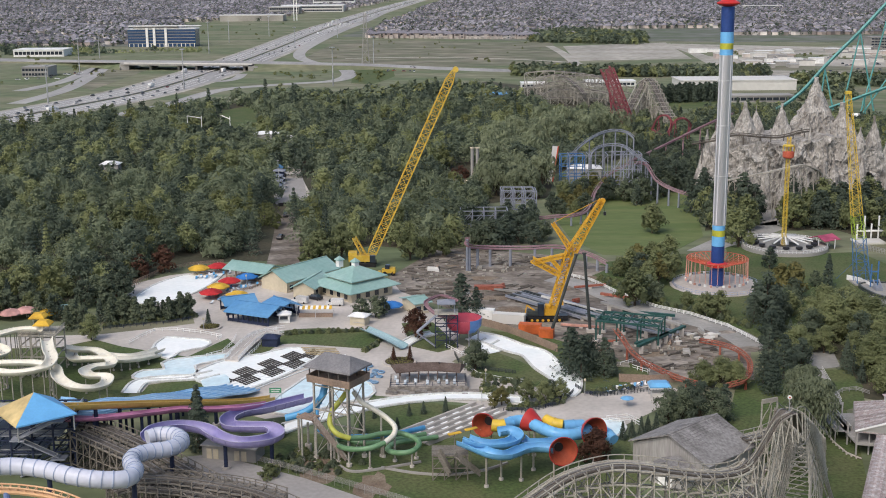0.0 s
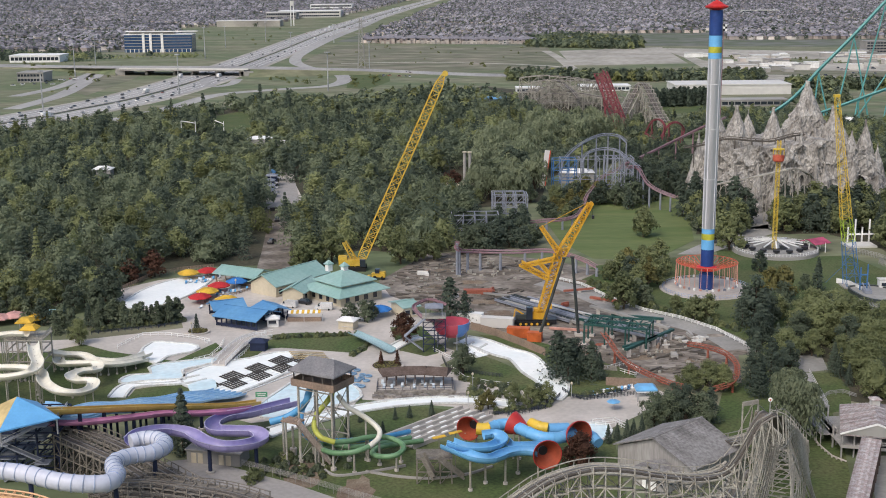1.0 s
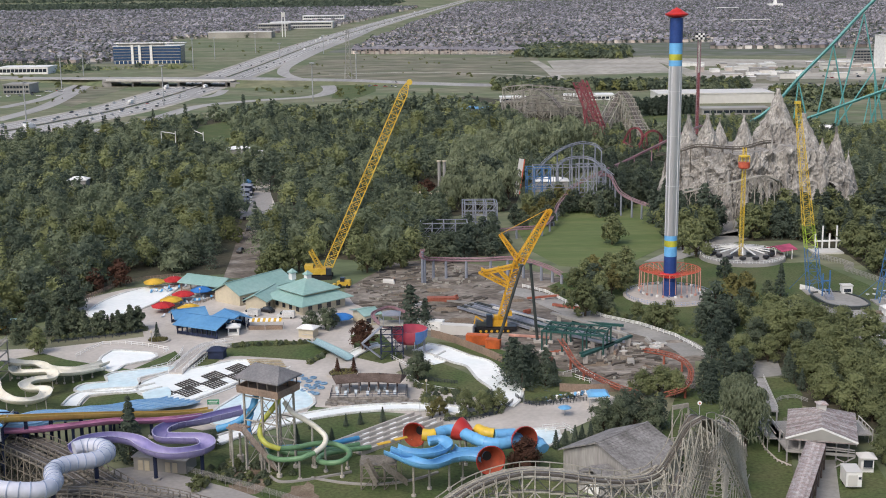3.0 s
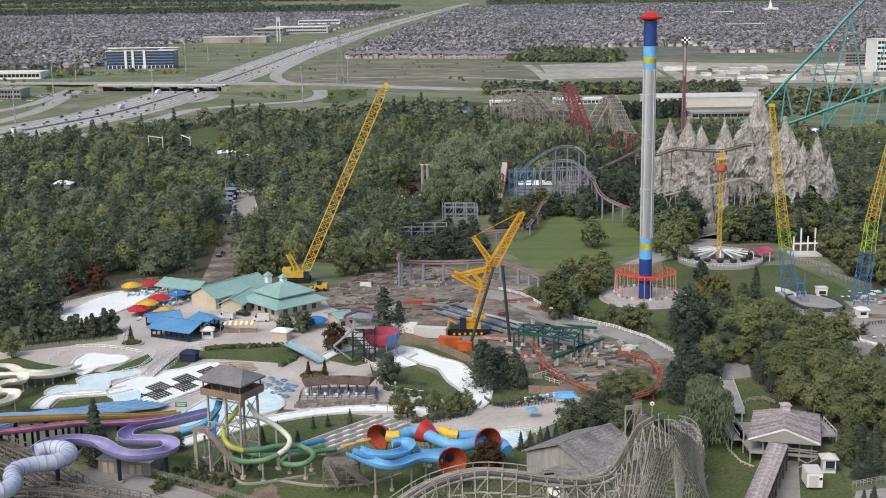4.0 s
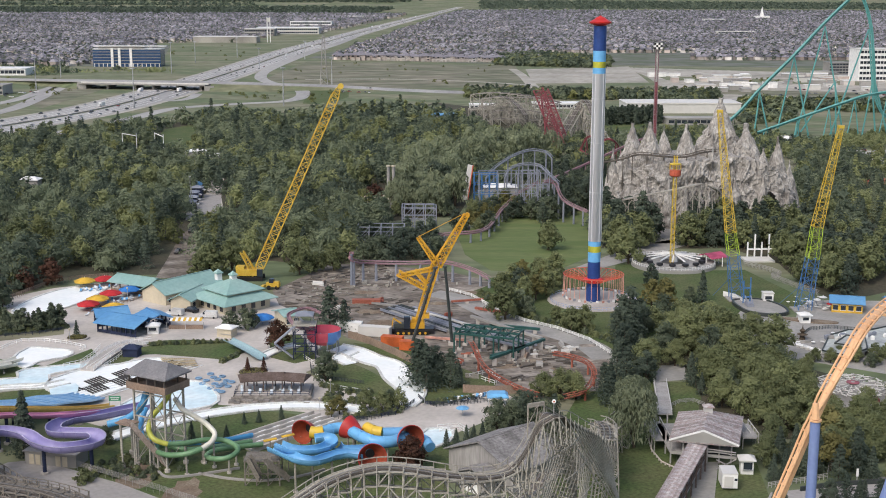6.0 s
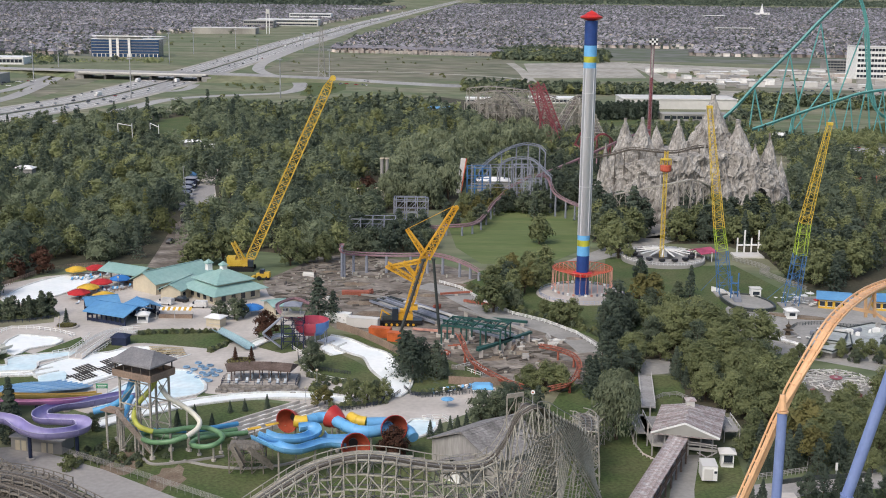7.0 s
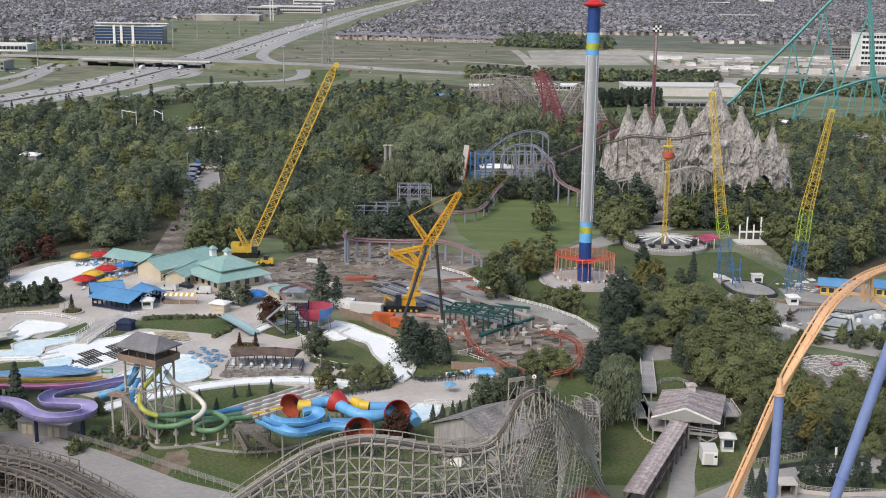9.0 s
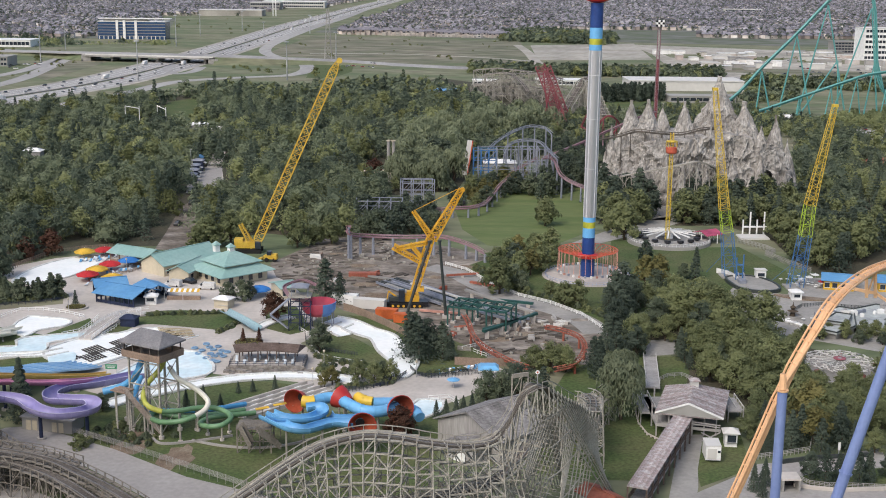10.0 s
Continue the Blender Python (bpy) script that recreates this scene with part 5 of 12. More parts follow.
disk = thing("round_ride_platform", (FLX, FLY, 0), "round white spinning ride with dark cars on arms", "fairground ride")
part("platform", Geo().lathe((FLX, FLY, 0), [(15.5, 0.05), (15.5, 1.2), (15.0, 1.4), (5, 1.4)], 40), M_CLADG, disk)
# Flat black disc on the platform marks its dark centre.
part("pit", Geo().lathe((FLX, FLY, 0), [(4.6, 1.45), (4.6, 1.5), (0.5, 1.52)], 24), M_CARK, disk)
for k in range(14):
    a = 0.4488 * k
    c, s = math.cos(a), math.sin(a)
    arm = part("arm", Geo().bar((FLX + 1.0 * c, FLY + 1.0 * s, 4.6), (FLX + 10 * c, FLY + 10 * s, 3.4), 0.5, 0.35), M_WHITE, disk)
    part("car", Geo().lathe((FLX + 10.6 * c, FLY + 10.6 * s, 1.6), [(0.6, 0), (1.3, 0.5), (1.2, 1.2), (0.7, 1.3)], 10), M_CARK, arm)
part("hub", Geo().lathe((FLX, FLY, 0), [(1.6, 1.4), (1.2, 4.8), (0.4, 5.6)], 16), M_WHITE, disk)
fence("platform_fence", [(FLX + 15.2 * math.cos(k * 0.2618), FLY + 15.2 * math.sin(k * 0.2618)) for k in range(25)], 1.2, M_WHITE, "white railing round the ride platform", 1.5, 2, 0.1, 1.2)
booth = thing("ride_queue_shelter", (144.2, 447.5, 0.0), "queue shelter with a pink sloping roof", "shelter")
bx, by, bz = (142.9, 440.6, 0.0)
part("roof", Geo().gable((bx, by), 8, 8, 3.4, 1.4, 30), M_PINKR, booth)
for u in (-3, 3):
    for w in (-3, 3):
        part("post", Geo().box(bx + u, by + w, 0, 0.25, 0.25, 3.6), M_WHITE, booth)


# ---- drop tower and lamp mast ----
dt = thing("drop_tower", (168.4, 704.7, 0.0), "tall thin red and grey drop tower with a checkered head", "tower ride")
ddx, ddy, _d = (179.0, 758.4, 0.0)
part("shaft_red", Geo().cyl((ddx, ddy, 0), (ddx, ddy, 46), 0.9, 0.85, 10), M_CRIM, dt)
lattice((ddx, ddy, 2), (ddx, ddy, 66), 1.9, 1.7, M_PLUM, dt, ("chord", "lacing"))
part("shaft_core", Geo().cyl((ddx, ddy, 46), (ddx, ddy, 66), 0.6, 0.6, 8), M_CLAD, dt)
for i in range(4):
    for j in range(3):
        part("checker", Geo().box(ddx - 1.95 + i * 1.3, ddy - 1.2, 66 + j * 1.3, 1.28, 2.4, 1.28), M_WHITE if (i + j) % 2 else M_CARK, dt)


# ---- rock mountain ----
def crag(g, cx, cy, z0, top, ax, ay, power, na, nz, taper, seed, rough, hollow=()):
    """A fluted rock mass: a rounded plan drawn in towards its top, cut by upright creases; hollow names arched openings (x, width, height)."""
    v, f = [], []
    for k in range(nz + 1):
        u = k / nz
        for i in range(na):
            a = 6.28318 * i / na
            c, s_ = math.cos(a), math.sin(a)
            r = (abs(c / ax) ** power + abs(s_ / ay) ** power) ** (-1 / power)
            x, y = r * c, r * s_
            z = z0 + (top(cx + x) - z0) * u
            m = taper(u)
            at = Vector((cx + x * m, cy + y * m, z * 0.55 + seed))
            crease = abs(noise.noise(at * 0.12)) * 1.5 + abs(noise.noise(at * 0.3)) * 1.1 + abs(noise.noise(at * 0.8)) * 0.75
            out = max(0.12, m * r - rough * (crease - 0.55) * (0.3 + 0.7 * m)) / r
            v.append((cx + x * out, cy + y * out, z + rough * 0.3 * noise.noise(at * 0.35) * min(1, 3 * u)))
    for k in range(nz):
        for i in range(na):
            j = (i + 1) % na
            p = v[k * na + i]
            if any(p[1] < cy and abs(p[0] - hx) < hw * math.sqrt(max(0.0, 1 - (p[2] / hh) ** 2)) for hx, hw, hh in hollow):
                continue
            f.append((k * na + i, k * na + j, (k + 1) * na + j, (k + 1) * na + i))
    f.append(tuple(range(nz * na, nz * na + na)))
    return g.add(v, f)


rock = Geo()
level = lambda x: float(np.interp(x, [112, 117, 124, 137, 150, 160, 171, 181, 190, 197, 204], [12, 22, 26, 28, 28.5, 28.5, 30, 28.5, 26, 20, 9])) + 2.0 * noise.noise(Vector((x * 0.2, 2.2, 0)))
crag(rock, 160, 537, -0.5, level, 43.0, 22, 2.6, 520, 40, lambda u: 1.0 - 0.1 * u ** 2, 1.3, 3.6, ((184.5, 4.6, 15.0), (131.0, 2.6, 8.0)))
r = random.Random(3)
# cones on the terrace, then turrets along its front edge
for px, py, h, rad, z0 in ((119.5, 536, 32.0, 5.0, 10), (124.5, 531, 33.0, 5.0, 14), (134.7, 532, 44.0, 9.6, 20), (129.5, 547, 42.0, 8.0, 20), (151.0, 534, 43.0, 8.4, 20), (144.9, 553, 40.0, 7.0, 20), (139.5, 525, 31.5, 3.6, 16),
                           (166.9, 540, 53.5, 17.0, 18), (162.5, 533, 39.0, 8.0, 18), (177.6, 535, 43.0, 13.0, 16), (160.5, 523, 33.5, 3.6, 14), (172.0, 524, 34.5, 4.6, 14), (184.5, 530, 33.0, 8.0, 12), (191.8, 535, 37.0, 8.5, 10), (197.5, 534, 27.0, 6.0, 4)):
    crag(rock, px, py, z0, lambda x: h, rad, rad, 2.0, 130, 60, lambda u: max(0.07, (1 - u) ** 1.02), r.uniform(0, 50), 0.7 + rad * 0.13)
for k in range(13):
    px = 121 + 6.2 * k + r.uniform(-2, 2)
    h = level(px) * r.uniform(0.4, 0.8)
    rad = r.uniform(2.4, 4.4)
    crag(rock, px, 514 + 8 * ((px - 157) / 45) ** 2 + r.uniform(-1.0, 1.5), -0.5, lambda x: h, rad, rad, 2.0, 54, 34, lambda u: max(0.08, 1 - u ** 1.6), r.uniform(0, 50), 1.3)
part("rock_mountain", rock, M_ROCK, label="grey-brown sculpted rock mountain with sharp peaks", category="artificial mountain")


# ---- tracks ----
def trestle(name, path, label, m, track_m, width=2.4, bent=4.0, post=0.22, tiers=5.0, rail=True, parent_cat="roller coaster", brace=0.14, side=1.6, sway=0.06, cross=False):
    """A timber coaster: running track on bents with posts, ledgers and cross braces."""
    t = thing(name, (path[0][0], path[0][1], 0), label, parent_cat)
    path = [Vector(p) for p in path]
    w = width / 2
    part("track_bed", Geo().sweep(path, [(-w * 0.8, -0.25), (-w * 0.8, 0), (w * 0.8, 0), (w * 0.8, -0.25)], True), track_m, t)
    for s in (-1, 1):
        part("rail", Geo().sweep([p for p in path], [(s * w * 0.45 - 0.12, 0.02), (s * w * 0.45 - 0.12, 0.18), (s * w * 0.45 + 0.12, 0.18), (s * w * 0.45 + 0.12, 0.02)], True), M_RAILST, t)
        if rail:
            part("handrail", Geo().sweep(path, [(s * (w + 0.5) - 0.06, 0.95), (s * (w + 0.5) - 0.06, 1.1), (s * (w + 0.5) + 0.06, 1.1), (s * (w + 0.5) + 0.06, 0.95)], True), m, t)
            part("walkway", Geo().sweep(path, [(s * (w + 0.1), -0.2), (s * (w + 0.1), -0.1), (s * (w + 0.7), -0.1), (s * (w + 0.7), -0.2)], True), m, t)
    ledgers, braces = Geo(), Geo()
    dist, nxt, prev = 0.0, 0.0, None
    for i in range(len(path) - 1):
        a, b = path[i], path[i + 1]
        seg = (b - a).length
        while nxt <= dist + seg and seg > 0:
            p = a.lerp(b, (nxt - dist) / seg)
            d = (b - a).normalized()
            sd = Vector((d.y, -d.x, 0)).normalized()
            nxt += bent
            foot = []
            for s in (-1, 1):
                top = p + sd * s * side
                base = Vector((top.x, top.y, -0.3)) + sd * s * (sway * p.z)
                if rail:
                    part("post", Geo().bar(base, top + Vector((0, 0, 1.0)), post), m, t)
                else:
                    ledgers.bar(base, top, post)
                foot.append((base, top))
            nt = max(1, int(p.z / tiers))
            for k in range(nt + 1):
                f = k / nt if nt else 1
                l0, l1 = foot[0][0].lerp(foot[0][1], f), foot[1][0].lerp(foot[1][1], f)
                if k:
                    ledgers.bar(l0 - sd * -0.0, l1, brace * 1.2)
                    q0, q1 = foot[0][0].lerp(foot[0][1], (k - 1) / nt), foot[1][0].lerp(foot[1][1], (k - 1) / nt)
                    braces.bar(q0, l1, brace) if k % 2 else braces.bar(q1, l0, brace)
                if prev:
                    for e in (0, 1):
                        mm = prev[e][0].lerp(prev[e][1], min(1, f * p.z / max(0.1, prev[e][1].z))) if prev[e][1].z > f * p.z else prev[e][1]
                        here = foot[e][0].lerp(foot[e][1], f)
                        if k:
                            ledgers.bar(mm, here, brace * 1.35)
                            lo = prev[e][0].lerp(prev[e][1], (k - 1) / nt)
                            if cross:
                                braces.bar(lo, here, brace)
                                braces.bar(foot[e][0].lerp(foot[e][1], (k - 1) / nt), mm, brace)
                            elif int(nxt / bent + 0.5) % 2:
                                braces.bar(lo, here, brace)
                            elif k % 2:
                                braces.bar(foot[e][0].lerp(foot[e][1], (k - 1) / nt), mm, brace)
            prev = foot
        dist += seg
    part("ledger_work", ledgers, m, t, kind="stuff")
    part("brace_work", braces, m, t, kind="stuff")
    return t


def steel_coaster(name, path, label, rail_m, col_m, gauge=1.1, spine=0.35, cols=None, col_r=0.35, tie=1.6, bank=None, rail_r=0.14, skew=0.0, spine_drop=0.9):
    """A tubular steel coaster: two rails, a spine, ties and columns."""
    t = thing(name, (path[0][0], path[0][1], 0), label, "roller coaster")
    path = [Vector(p) for p in path]
    for s in (-1, 1):
        part("rail", Geo().sweep(path, [(x + s * gauge / 2, y) for x, y in circle(rail_r, 6)], True, bank), rail_m, t)
    if spine:
        part("spine", Geo().sweep(path, [(x, y - spine_drop) for x, y in circle(spine, 8)], True, bank), rail_m, t)
    g, dist = Geo(), 0.0
    for i in range(len(path) - 1):
        a, b = path[i], path[i + 1]
        dist += (b - a).length
        if dist >= tie:
            dist = 0.0
            d = (b - a).normalized()
            sd = Vector((d.y, -d.x, 0)).normalized()
            u = sd.cross(d)
            if bank is not None:
                q = Matrix.Rotation(radians(bank[i]), 3, d)
                sd, u = q @ sd, q @ u
            lo = a - u * spine_drop
            g.bar(a - sd * gauge / 2, lo, 0.12).bar(a + sd * gauge / 2, lo, 0.12).bar(a - sd * gauge / 2, a + sd * gauge / 2, 0.12)
    part("tie_work", g, rail_m, t, kind="stuff")
    for k in cols or ():
        p = path[min(len(path) - 1, int(k * (len(path) - 1)))]
        part("column", Geo().cyl((p.x + skew * p.z, p.y, 0), (p.x, p.y, p.z - spine_drop), col_r * 1.15, col_r, 10), col_m, t)
    return t


# teal coaster far behind the mountain
def far_steel(name, pts, label, m, w, cols, col_r, splay=0.1):
    path = smooth_path(pts, 8)
    t = thing(name, (pts[0][0], pts[0][1], 0), label, "roller coaster")
    for s in (-1, 1):
        part("rail", Geo().sweep(path, [(x + s * w / 2, y + 0.8) for x, y in circle(w * 0.22, 6)], True), m, t)
    part("spine", Geo().sweep(path, circle(w * 0.34, 6), True), m, t)
    g = Geo()
    for i in range(0, len(path) - 1, 1):
        a = path[i]
        g.box(a.x, a.y, a.z, w, w * 0.4, 0.7)
    part("tie_work", g, m, t, kind="stuff")
    for k in cols:
        p = path[int(k * (len(path) - 1))]
        for s in (-1, 1):
            part("column", Geo().cyl((p.x + s * splay * p.z, p.y + 2 * s, 0), p, col_r * 1.1, col_r, 8), m, t)
        if p.z > 30:
            for f in (0.35, 0.65):
                part("strut", Geo().bar((p.x - splay * p.z * (1 - f), p.y, p.z * f), (p.x + splay * p.z * (1 - f), p.y, p.z * f), col_r), m, t)
    return t


far_steel("teal_coaster", [(209.5, 855.5, -2.5), (233.2, 855.5, 2.5), (252.4, 855.5, 14.6), (271.0, 855.5, 35.3), (293.1, 855.5, 58.2), (311.3, 855.5, 78.5), (325.9, 855.5, 93.2), (333.2, 855.5, 99.4), (338.3, 855.5, 94.1), (344.1, 855.5, 76.9), (347.7, 855.5, 51.8), (350.9, 855.5, 28.3), (360.0, 855.5, 14.6), (376.4, 855.5, 10.8)],
          "very tall teal steel roller coaster hill", M_TEAL, 2.2, (), 0.5)
teal = thing("teal_coaster_supports", (297.2, 855.5, 0.0), "slender teal steel legs of the tall coaster", "steel frame")
for top, f0, f1 in (((269.6, 855.5, 32.2), (267.0, 855.5, 9.6), (278.1, 855.5, -0.2)), ((292.5, 855.5, 56.6), (282.4, 855.5, 7.0), (306.0, 855.5, 0.1)),
                    ((312.6, 855.5, 77.7), (296.0, 855.5, 6.0), (330.7, 855.5, 1.1)), ((343.0, 855.5, 75.8), (320.1, 855.5, 5.0), (353.1, 855.5, 2.6)),
                    ((348.8, 855.5, 44.0), (343.1, 855.5, 2.5), (361.9, 855.5, 2.7)), ((322.2, 855.5, 39.8), (297.0, 855.5, 3.2), (325.1, 855.5, 2.3))):
    for f in (f0, f1):
        part("leg", Geo().cyl((f[0], f[1], 0), top, 0.62, 0.5, 8), M_TEAL, teal)
far_steel("teal_coaster", [(257.6, 841.7, 2.8), (273.0, 841.7, 7.6), (299.8, 841.7, 17.3), (322.7, 841.7, 25.3), (341.8, 841.7, 31.3), (369.0, 841.7, 34.3), (400.3, 841.7, 33.9)],
          "low sweeping teal steel roller coaster track", M_TEAL, 2.0, (0.15, 0.3, 0.45, 0.6, 0.75), 0.4, 0.18)

# red coaster and far wooden coaster
red = thing("red_coaster", (119.7, 792.1, 0.0), "steep red steel coaster drop in a lattice frame", "roller coaster")
lattice((125.6, 792.1, -1.0), (109.0, 792.1, 39.1), 6, 6, M_CRIM, red, ("chord", "lacing"), 16, 0.6, 0.3)
lattice((131.1, 823.5, 0.1), (116.3, 823.5, 36.0), 5, 5, M_CRIM, red, ("chord", "lacing"), 16, 0.5, 0.3)
for top, foot in (((112.7, 807.5, 33.5), (117.4, 807.5, -0.0)), ((117.5, 807.5, 22.4), (113.6, 807.5, -0.1)), ((122.7, 807.5, 11.3), (120.4, 807.5, -0.0))):
    part("column", Geo().cyl((foot[0], foot[1], 0), top, 0.6, 0.5, 8), M_CRIM, red)
far_steel("red_coaster", smooth_path([(136.7, 721.1, 5.0), (141.5, 720.9, 13.0), (145.4, 714.5, 15.0), (151.3, 725.1, 9.0), (145.4, 717.4, 4.0), (137.3, 721.0, 5.0)], 3), "red steel coaster loop", M_CRIM, 0.75, (0.2, 0.5), 0.22)
far_steel("red_coaster", smooth_path([(130.3, 735.7, 6.0), (133.3, 730.9, 14.0), (136.1, 718.6, 16.0), (138.8, 718.3, 10.0), (135.4, 723.9, 4.0), (130.6, 735.6, 6.0)], 3), "red steel coaster loop", M_CRIM, 0.75, (0.2, 0.5), 0.22)
far_steel("red_coaster", smooth_path([(97.0, 609.5, 6.0), (114.2, 631.4, 9.0), (131.1, 645.7, 14.0), (147.5, 654.0, 20.0), (164.4, 677.9, 22.0)], 4), "dark red coaster track climbing to the mountain", M_PLUM, 0.85, (0.05, 0.2, 0.35, 0.5, 0.65, 0.8), 0.3, 0.04)
for y0, z0 in ((160, 20), (168, 18), (178, 15)):
    trestle("far_wooden_coaster", smooth_path([(75.0, 1019.3, 18.0), (92.4, 1014.0, 20.0), (110.7, 1011.5, 19.0), (130.2, 998.3, 17.0), (143.6, 976.1, 15.0)] if y0 == 160 else [(82.1, 996.9, 16.0), (100.0, 991.3, 18.0), (107.9, 951.1, 15.0), (112.6, 930.8, 9.0)] if y0 == 168 else [(71.8, 974.1, 10.0), (94.5, 977.9, 12.0), (114.9, 955.7, 11.0), (134.6, 936.4, 9.0)], 8), "weathered grey timber coaster far off", M_TIMBER, M_TIMBER_D, 4, 8, 0.5, 6, False, brace=0.35, side=4)
trestle("far_wooden_coaster", smooth_path([(130.0, 829.8, 6.0), (140.5, 851.4, 18.0), (147.3, 862.0, 26.0), (149.7, 848.1, 24.0), (152.5, 814.1, 10.0), (153.5, 784.8, 4.0)], 8), "weathered grey timber coaster hill", M_TIMBER, M_TIMBER_D, 5, 6, 0.6, 6, False, brace=0.4, side=4)
for z0, dy in ((155, 0), (165, 6), (176, 12), (188, 16)):
    ends = [(82.4, 978.6, 15.0), (92.2, 978.6, 19.6), (108.0, 978.6, 18.9), (126.0, 978.6, 18.2), (144.2, 978.6, 13.0), (160.2, 978.6, 7.8)]
    trestle("far_wooden_coaster", smooth_path([(p[0], p[1] - 14 * dy / 6, max(3.0, p[2] - (z0 - 155) * 0.42)) for p in ends], 6), "weathered grey timber coaster far off", M_TIMBER, M_TIMBER_D, 4, 6, 0.28, 5, False, brace=0.17, side=3)
# pale-legged track before the mountain
mine = thing("mine_train_coaster", (147.8, 509.1, 0.0), "grey coaster track on pale timber legs before the rock", "roller coaster")
line = smooth_path([((118.0, 501.5, 18.7)[0], 497, 15), ((126.2, 501.5, 21.0)[0], 496, 17), ((135.6, 501.5, 23.2)[0], 495, 19), ((145.0, 501.5, 25.4)[0], 495, 21), ((150.8, 501.5, 26.0)[0], 497, 21.5), ((156.9, 501.5, 23.2)[0], 500, 19), ((160.0, 501.5, 19.6)[0], 504, 16)], 6)
part("track", Geo().sweep(line, [(-1.0, 0), (1.0, 0), (1.0, 0.5), (-1.0, 0.5)], True), M_TIMBER, mine)
for k in range(0, len(line), 3):
    p = line[k]
    for sx in (-1, 1):
        part("leg", Geo().bar((p.x + sx * 2.4, p.y - 1.5, 0), (p.x + sx * 0.9, p.y, p.z), 0.26), M_TIMBER, mine)
    if k + 3 < len(line):
        q = line[k + 3]
        part("brace", Geo().bar((p.x, p.y - 0.6, p.z - 6), (q.x, q.y - 0.6, q.z - 0.4), 0.22), M_TIMBER, mine)
        part("brace", Geo().bar((q.x, q.y - 0.6, q.z - 6), (p.x, p.y - 0.6, p.z - 0.4), 0.22), M_TIMBER, mine)
steel_coaster("grey_coaster", smooth_path([(114.0, 541.0, 25.5), (121.0, 527.0, 29.0), (129.0, 524.5, 31.5), (139.0, 522.0, 31.0), (148.0, 523.0, 30.6), (156.0, 524.0, 32.4), (163.0, 527.5, 32.6)], 6), "dark brown coaster track winding between the peaks", M_TIMBER_D, M_TIMBER_D, 1.2, 0.4, [0.1, 0.2, 0.3, 0.4, 0.5, 0.6, 0.7, 0.8, 0.9], 0.22, 2.0)
# blue-grey coaster with loops of supports beyond the lawn
steel_coaster("violet_coaster", smooth_path([(11.0, 407.6, 12.1), (11.7, 407.6, 9.5), (17.7, 414.4, 7.4), (31.4, 414.4, 7.1), (43.2, 414.4, 7.3), (52.6, 408.5, 5.9), (58.1, 404.3, 3.8)], 8),
              "violet-red coaster track on grey-blue columns", M_PLUM, M_BLUGR, 1.3, 0.4, [k / 11 for k in range(12)], 0.45, 2.0)
steel_coaster("violet_coaster", smooth_path([(34.0, 489.0, 4.6), (41.6, 484.0, 3.8), (48.2, 482.5, 4.6), (56.5, 484.0, 4.8), (62.2, 494.0, 4.8), (66.5, 512.0, 5.6), (69.8, 528.0, 6.2), (74.7, 545.3, 7.0), (80.0, 556.0, 10.0), (88.0, 552.0, 15.0)], 8),
              "violet-red coaster track climbing on grey-blue columns", M_PLUM, M_BLUGR, 1.3, 0.4, [k / 13 for k in range(14)], 0.4, 2.0)
steel_coaster("violet_coaster", smooth_path([(89.7, 546.4, 16.0), (95.1, 549.1, 15.0), (96.6, 530.4, 11.0), (102.9, 522.3, 8.0), (110.0, 513.1, 7.0), (113.6, 512.8, 7.0)], 8),
              "violet-red coaster curve on grey-blue columns", M_PLUM, M_BLUGR, 1.3, 0.4, [k / 9 for k in range(10)], 0.4, 2.0)
steel_coaster("grey_coaster", smooth_path([(66.4, 600.0, 10.5), (73.0, 615.7, 14.0), (82.4, 626.6, 18.0), (91.2, 631.3, 20.0), (98.6, 631.8, 19.0), (101.5, 624.0, 17.0)], 8),
              "blue-grey coaster track on tall columns", M_BLUGR, M_BLUGR, 1.1, 0.35, [k / 6 for k in range(7)], 0.35, 2.4)
steel_coaster("grey_coaster", smooth_path([(75.0, 590.0, 11.5), (77.0, 596.5, 14.0), (81.3, 600.3, 16.0), (87.5, 602.0, 16.6), (93.1, 599.2, 16.0), (96.4, 580.9, 14.0), (98.5, 563.0, 13.0)], 8),
              "blue-grey coaster arch on tall columns", M_BLUGR, M_BLUGR, 1.1, 0.35, [k / 8 for k in range(9)], 0.35, 2.4)


def frame_tower(name, c, w, d, h, nx, nz, m, label, bar=0.35):
    """An open steel support frame of posts, beams and braces."""
    t = thing(name, (c[0], c[1], 0), label, "steel frame")
    for i in range(nx + 1):
        for s in (-1, 1):
            x, y = c[0] - w / 2 + w * i / nx, c[1] + s * d / 2
            part("post", Geo().bar((x, y, 0), (x, y, h), bar), m, t)
    for k in range(1, nz + 1):
        z = h * k / nz
        for s in (-1, 1):
            part("beam", Geo().bar((c[0] - w / 2, c[1] + s * d / 2, z), (c[0] + w / 2, c[1] + s * d / 2, z), bar * 0.8), m, t)
        for i in range(nx + 1):
            x = c[0] - w / 2 + w * i / nx
            part("cross_beam", Geo().bar((x, c[1] - d / 2, z), (x, c[1] + d / 2, z), bar * 0.8), m, t)
            if i < nx:
                part("brace", Geo().bar((x, c[1] - d / 2, z - h / nz), (x + w / nx, c[1] - d / 2, z), bar * 0.5), m, t)
    return t


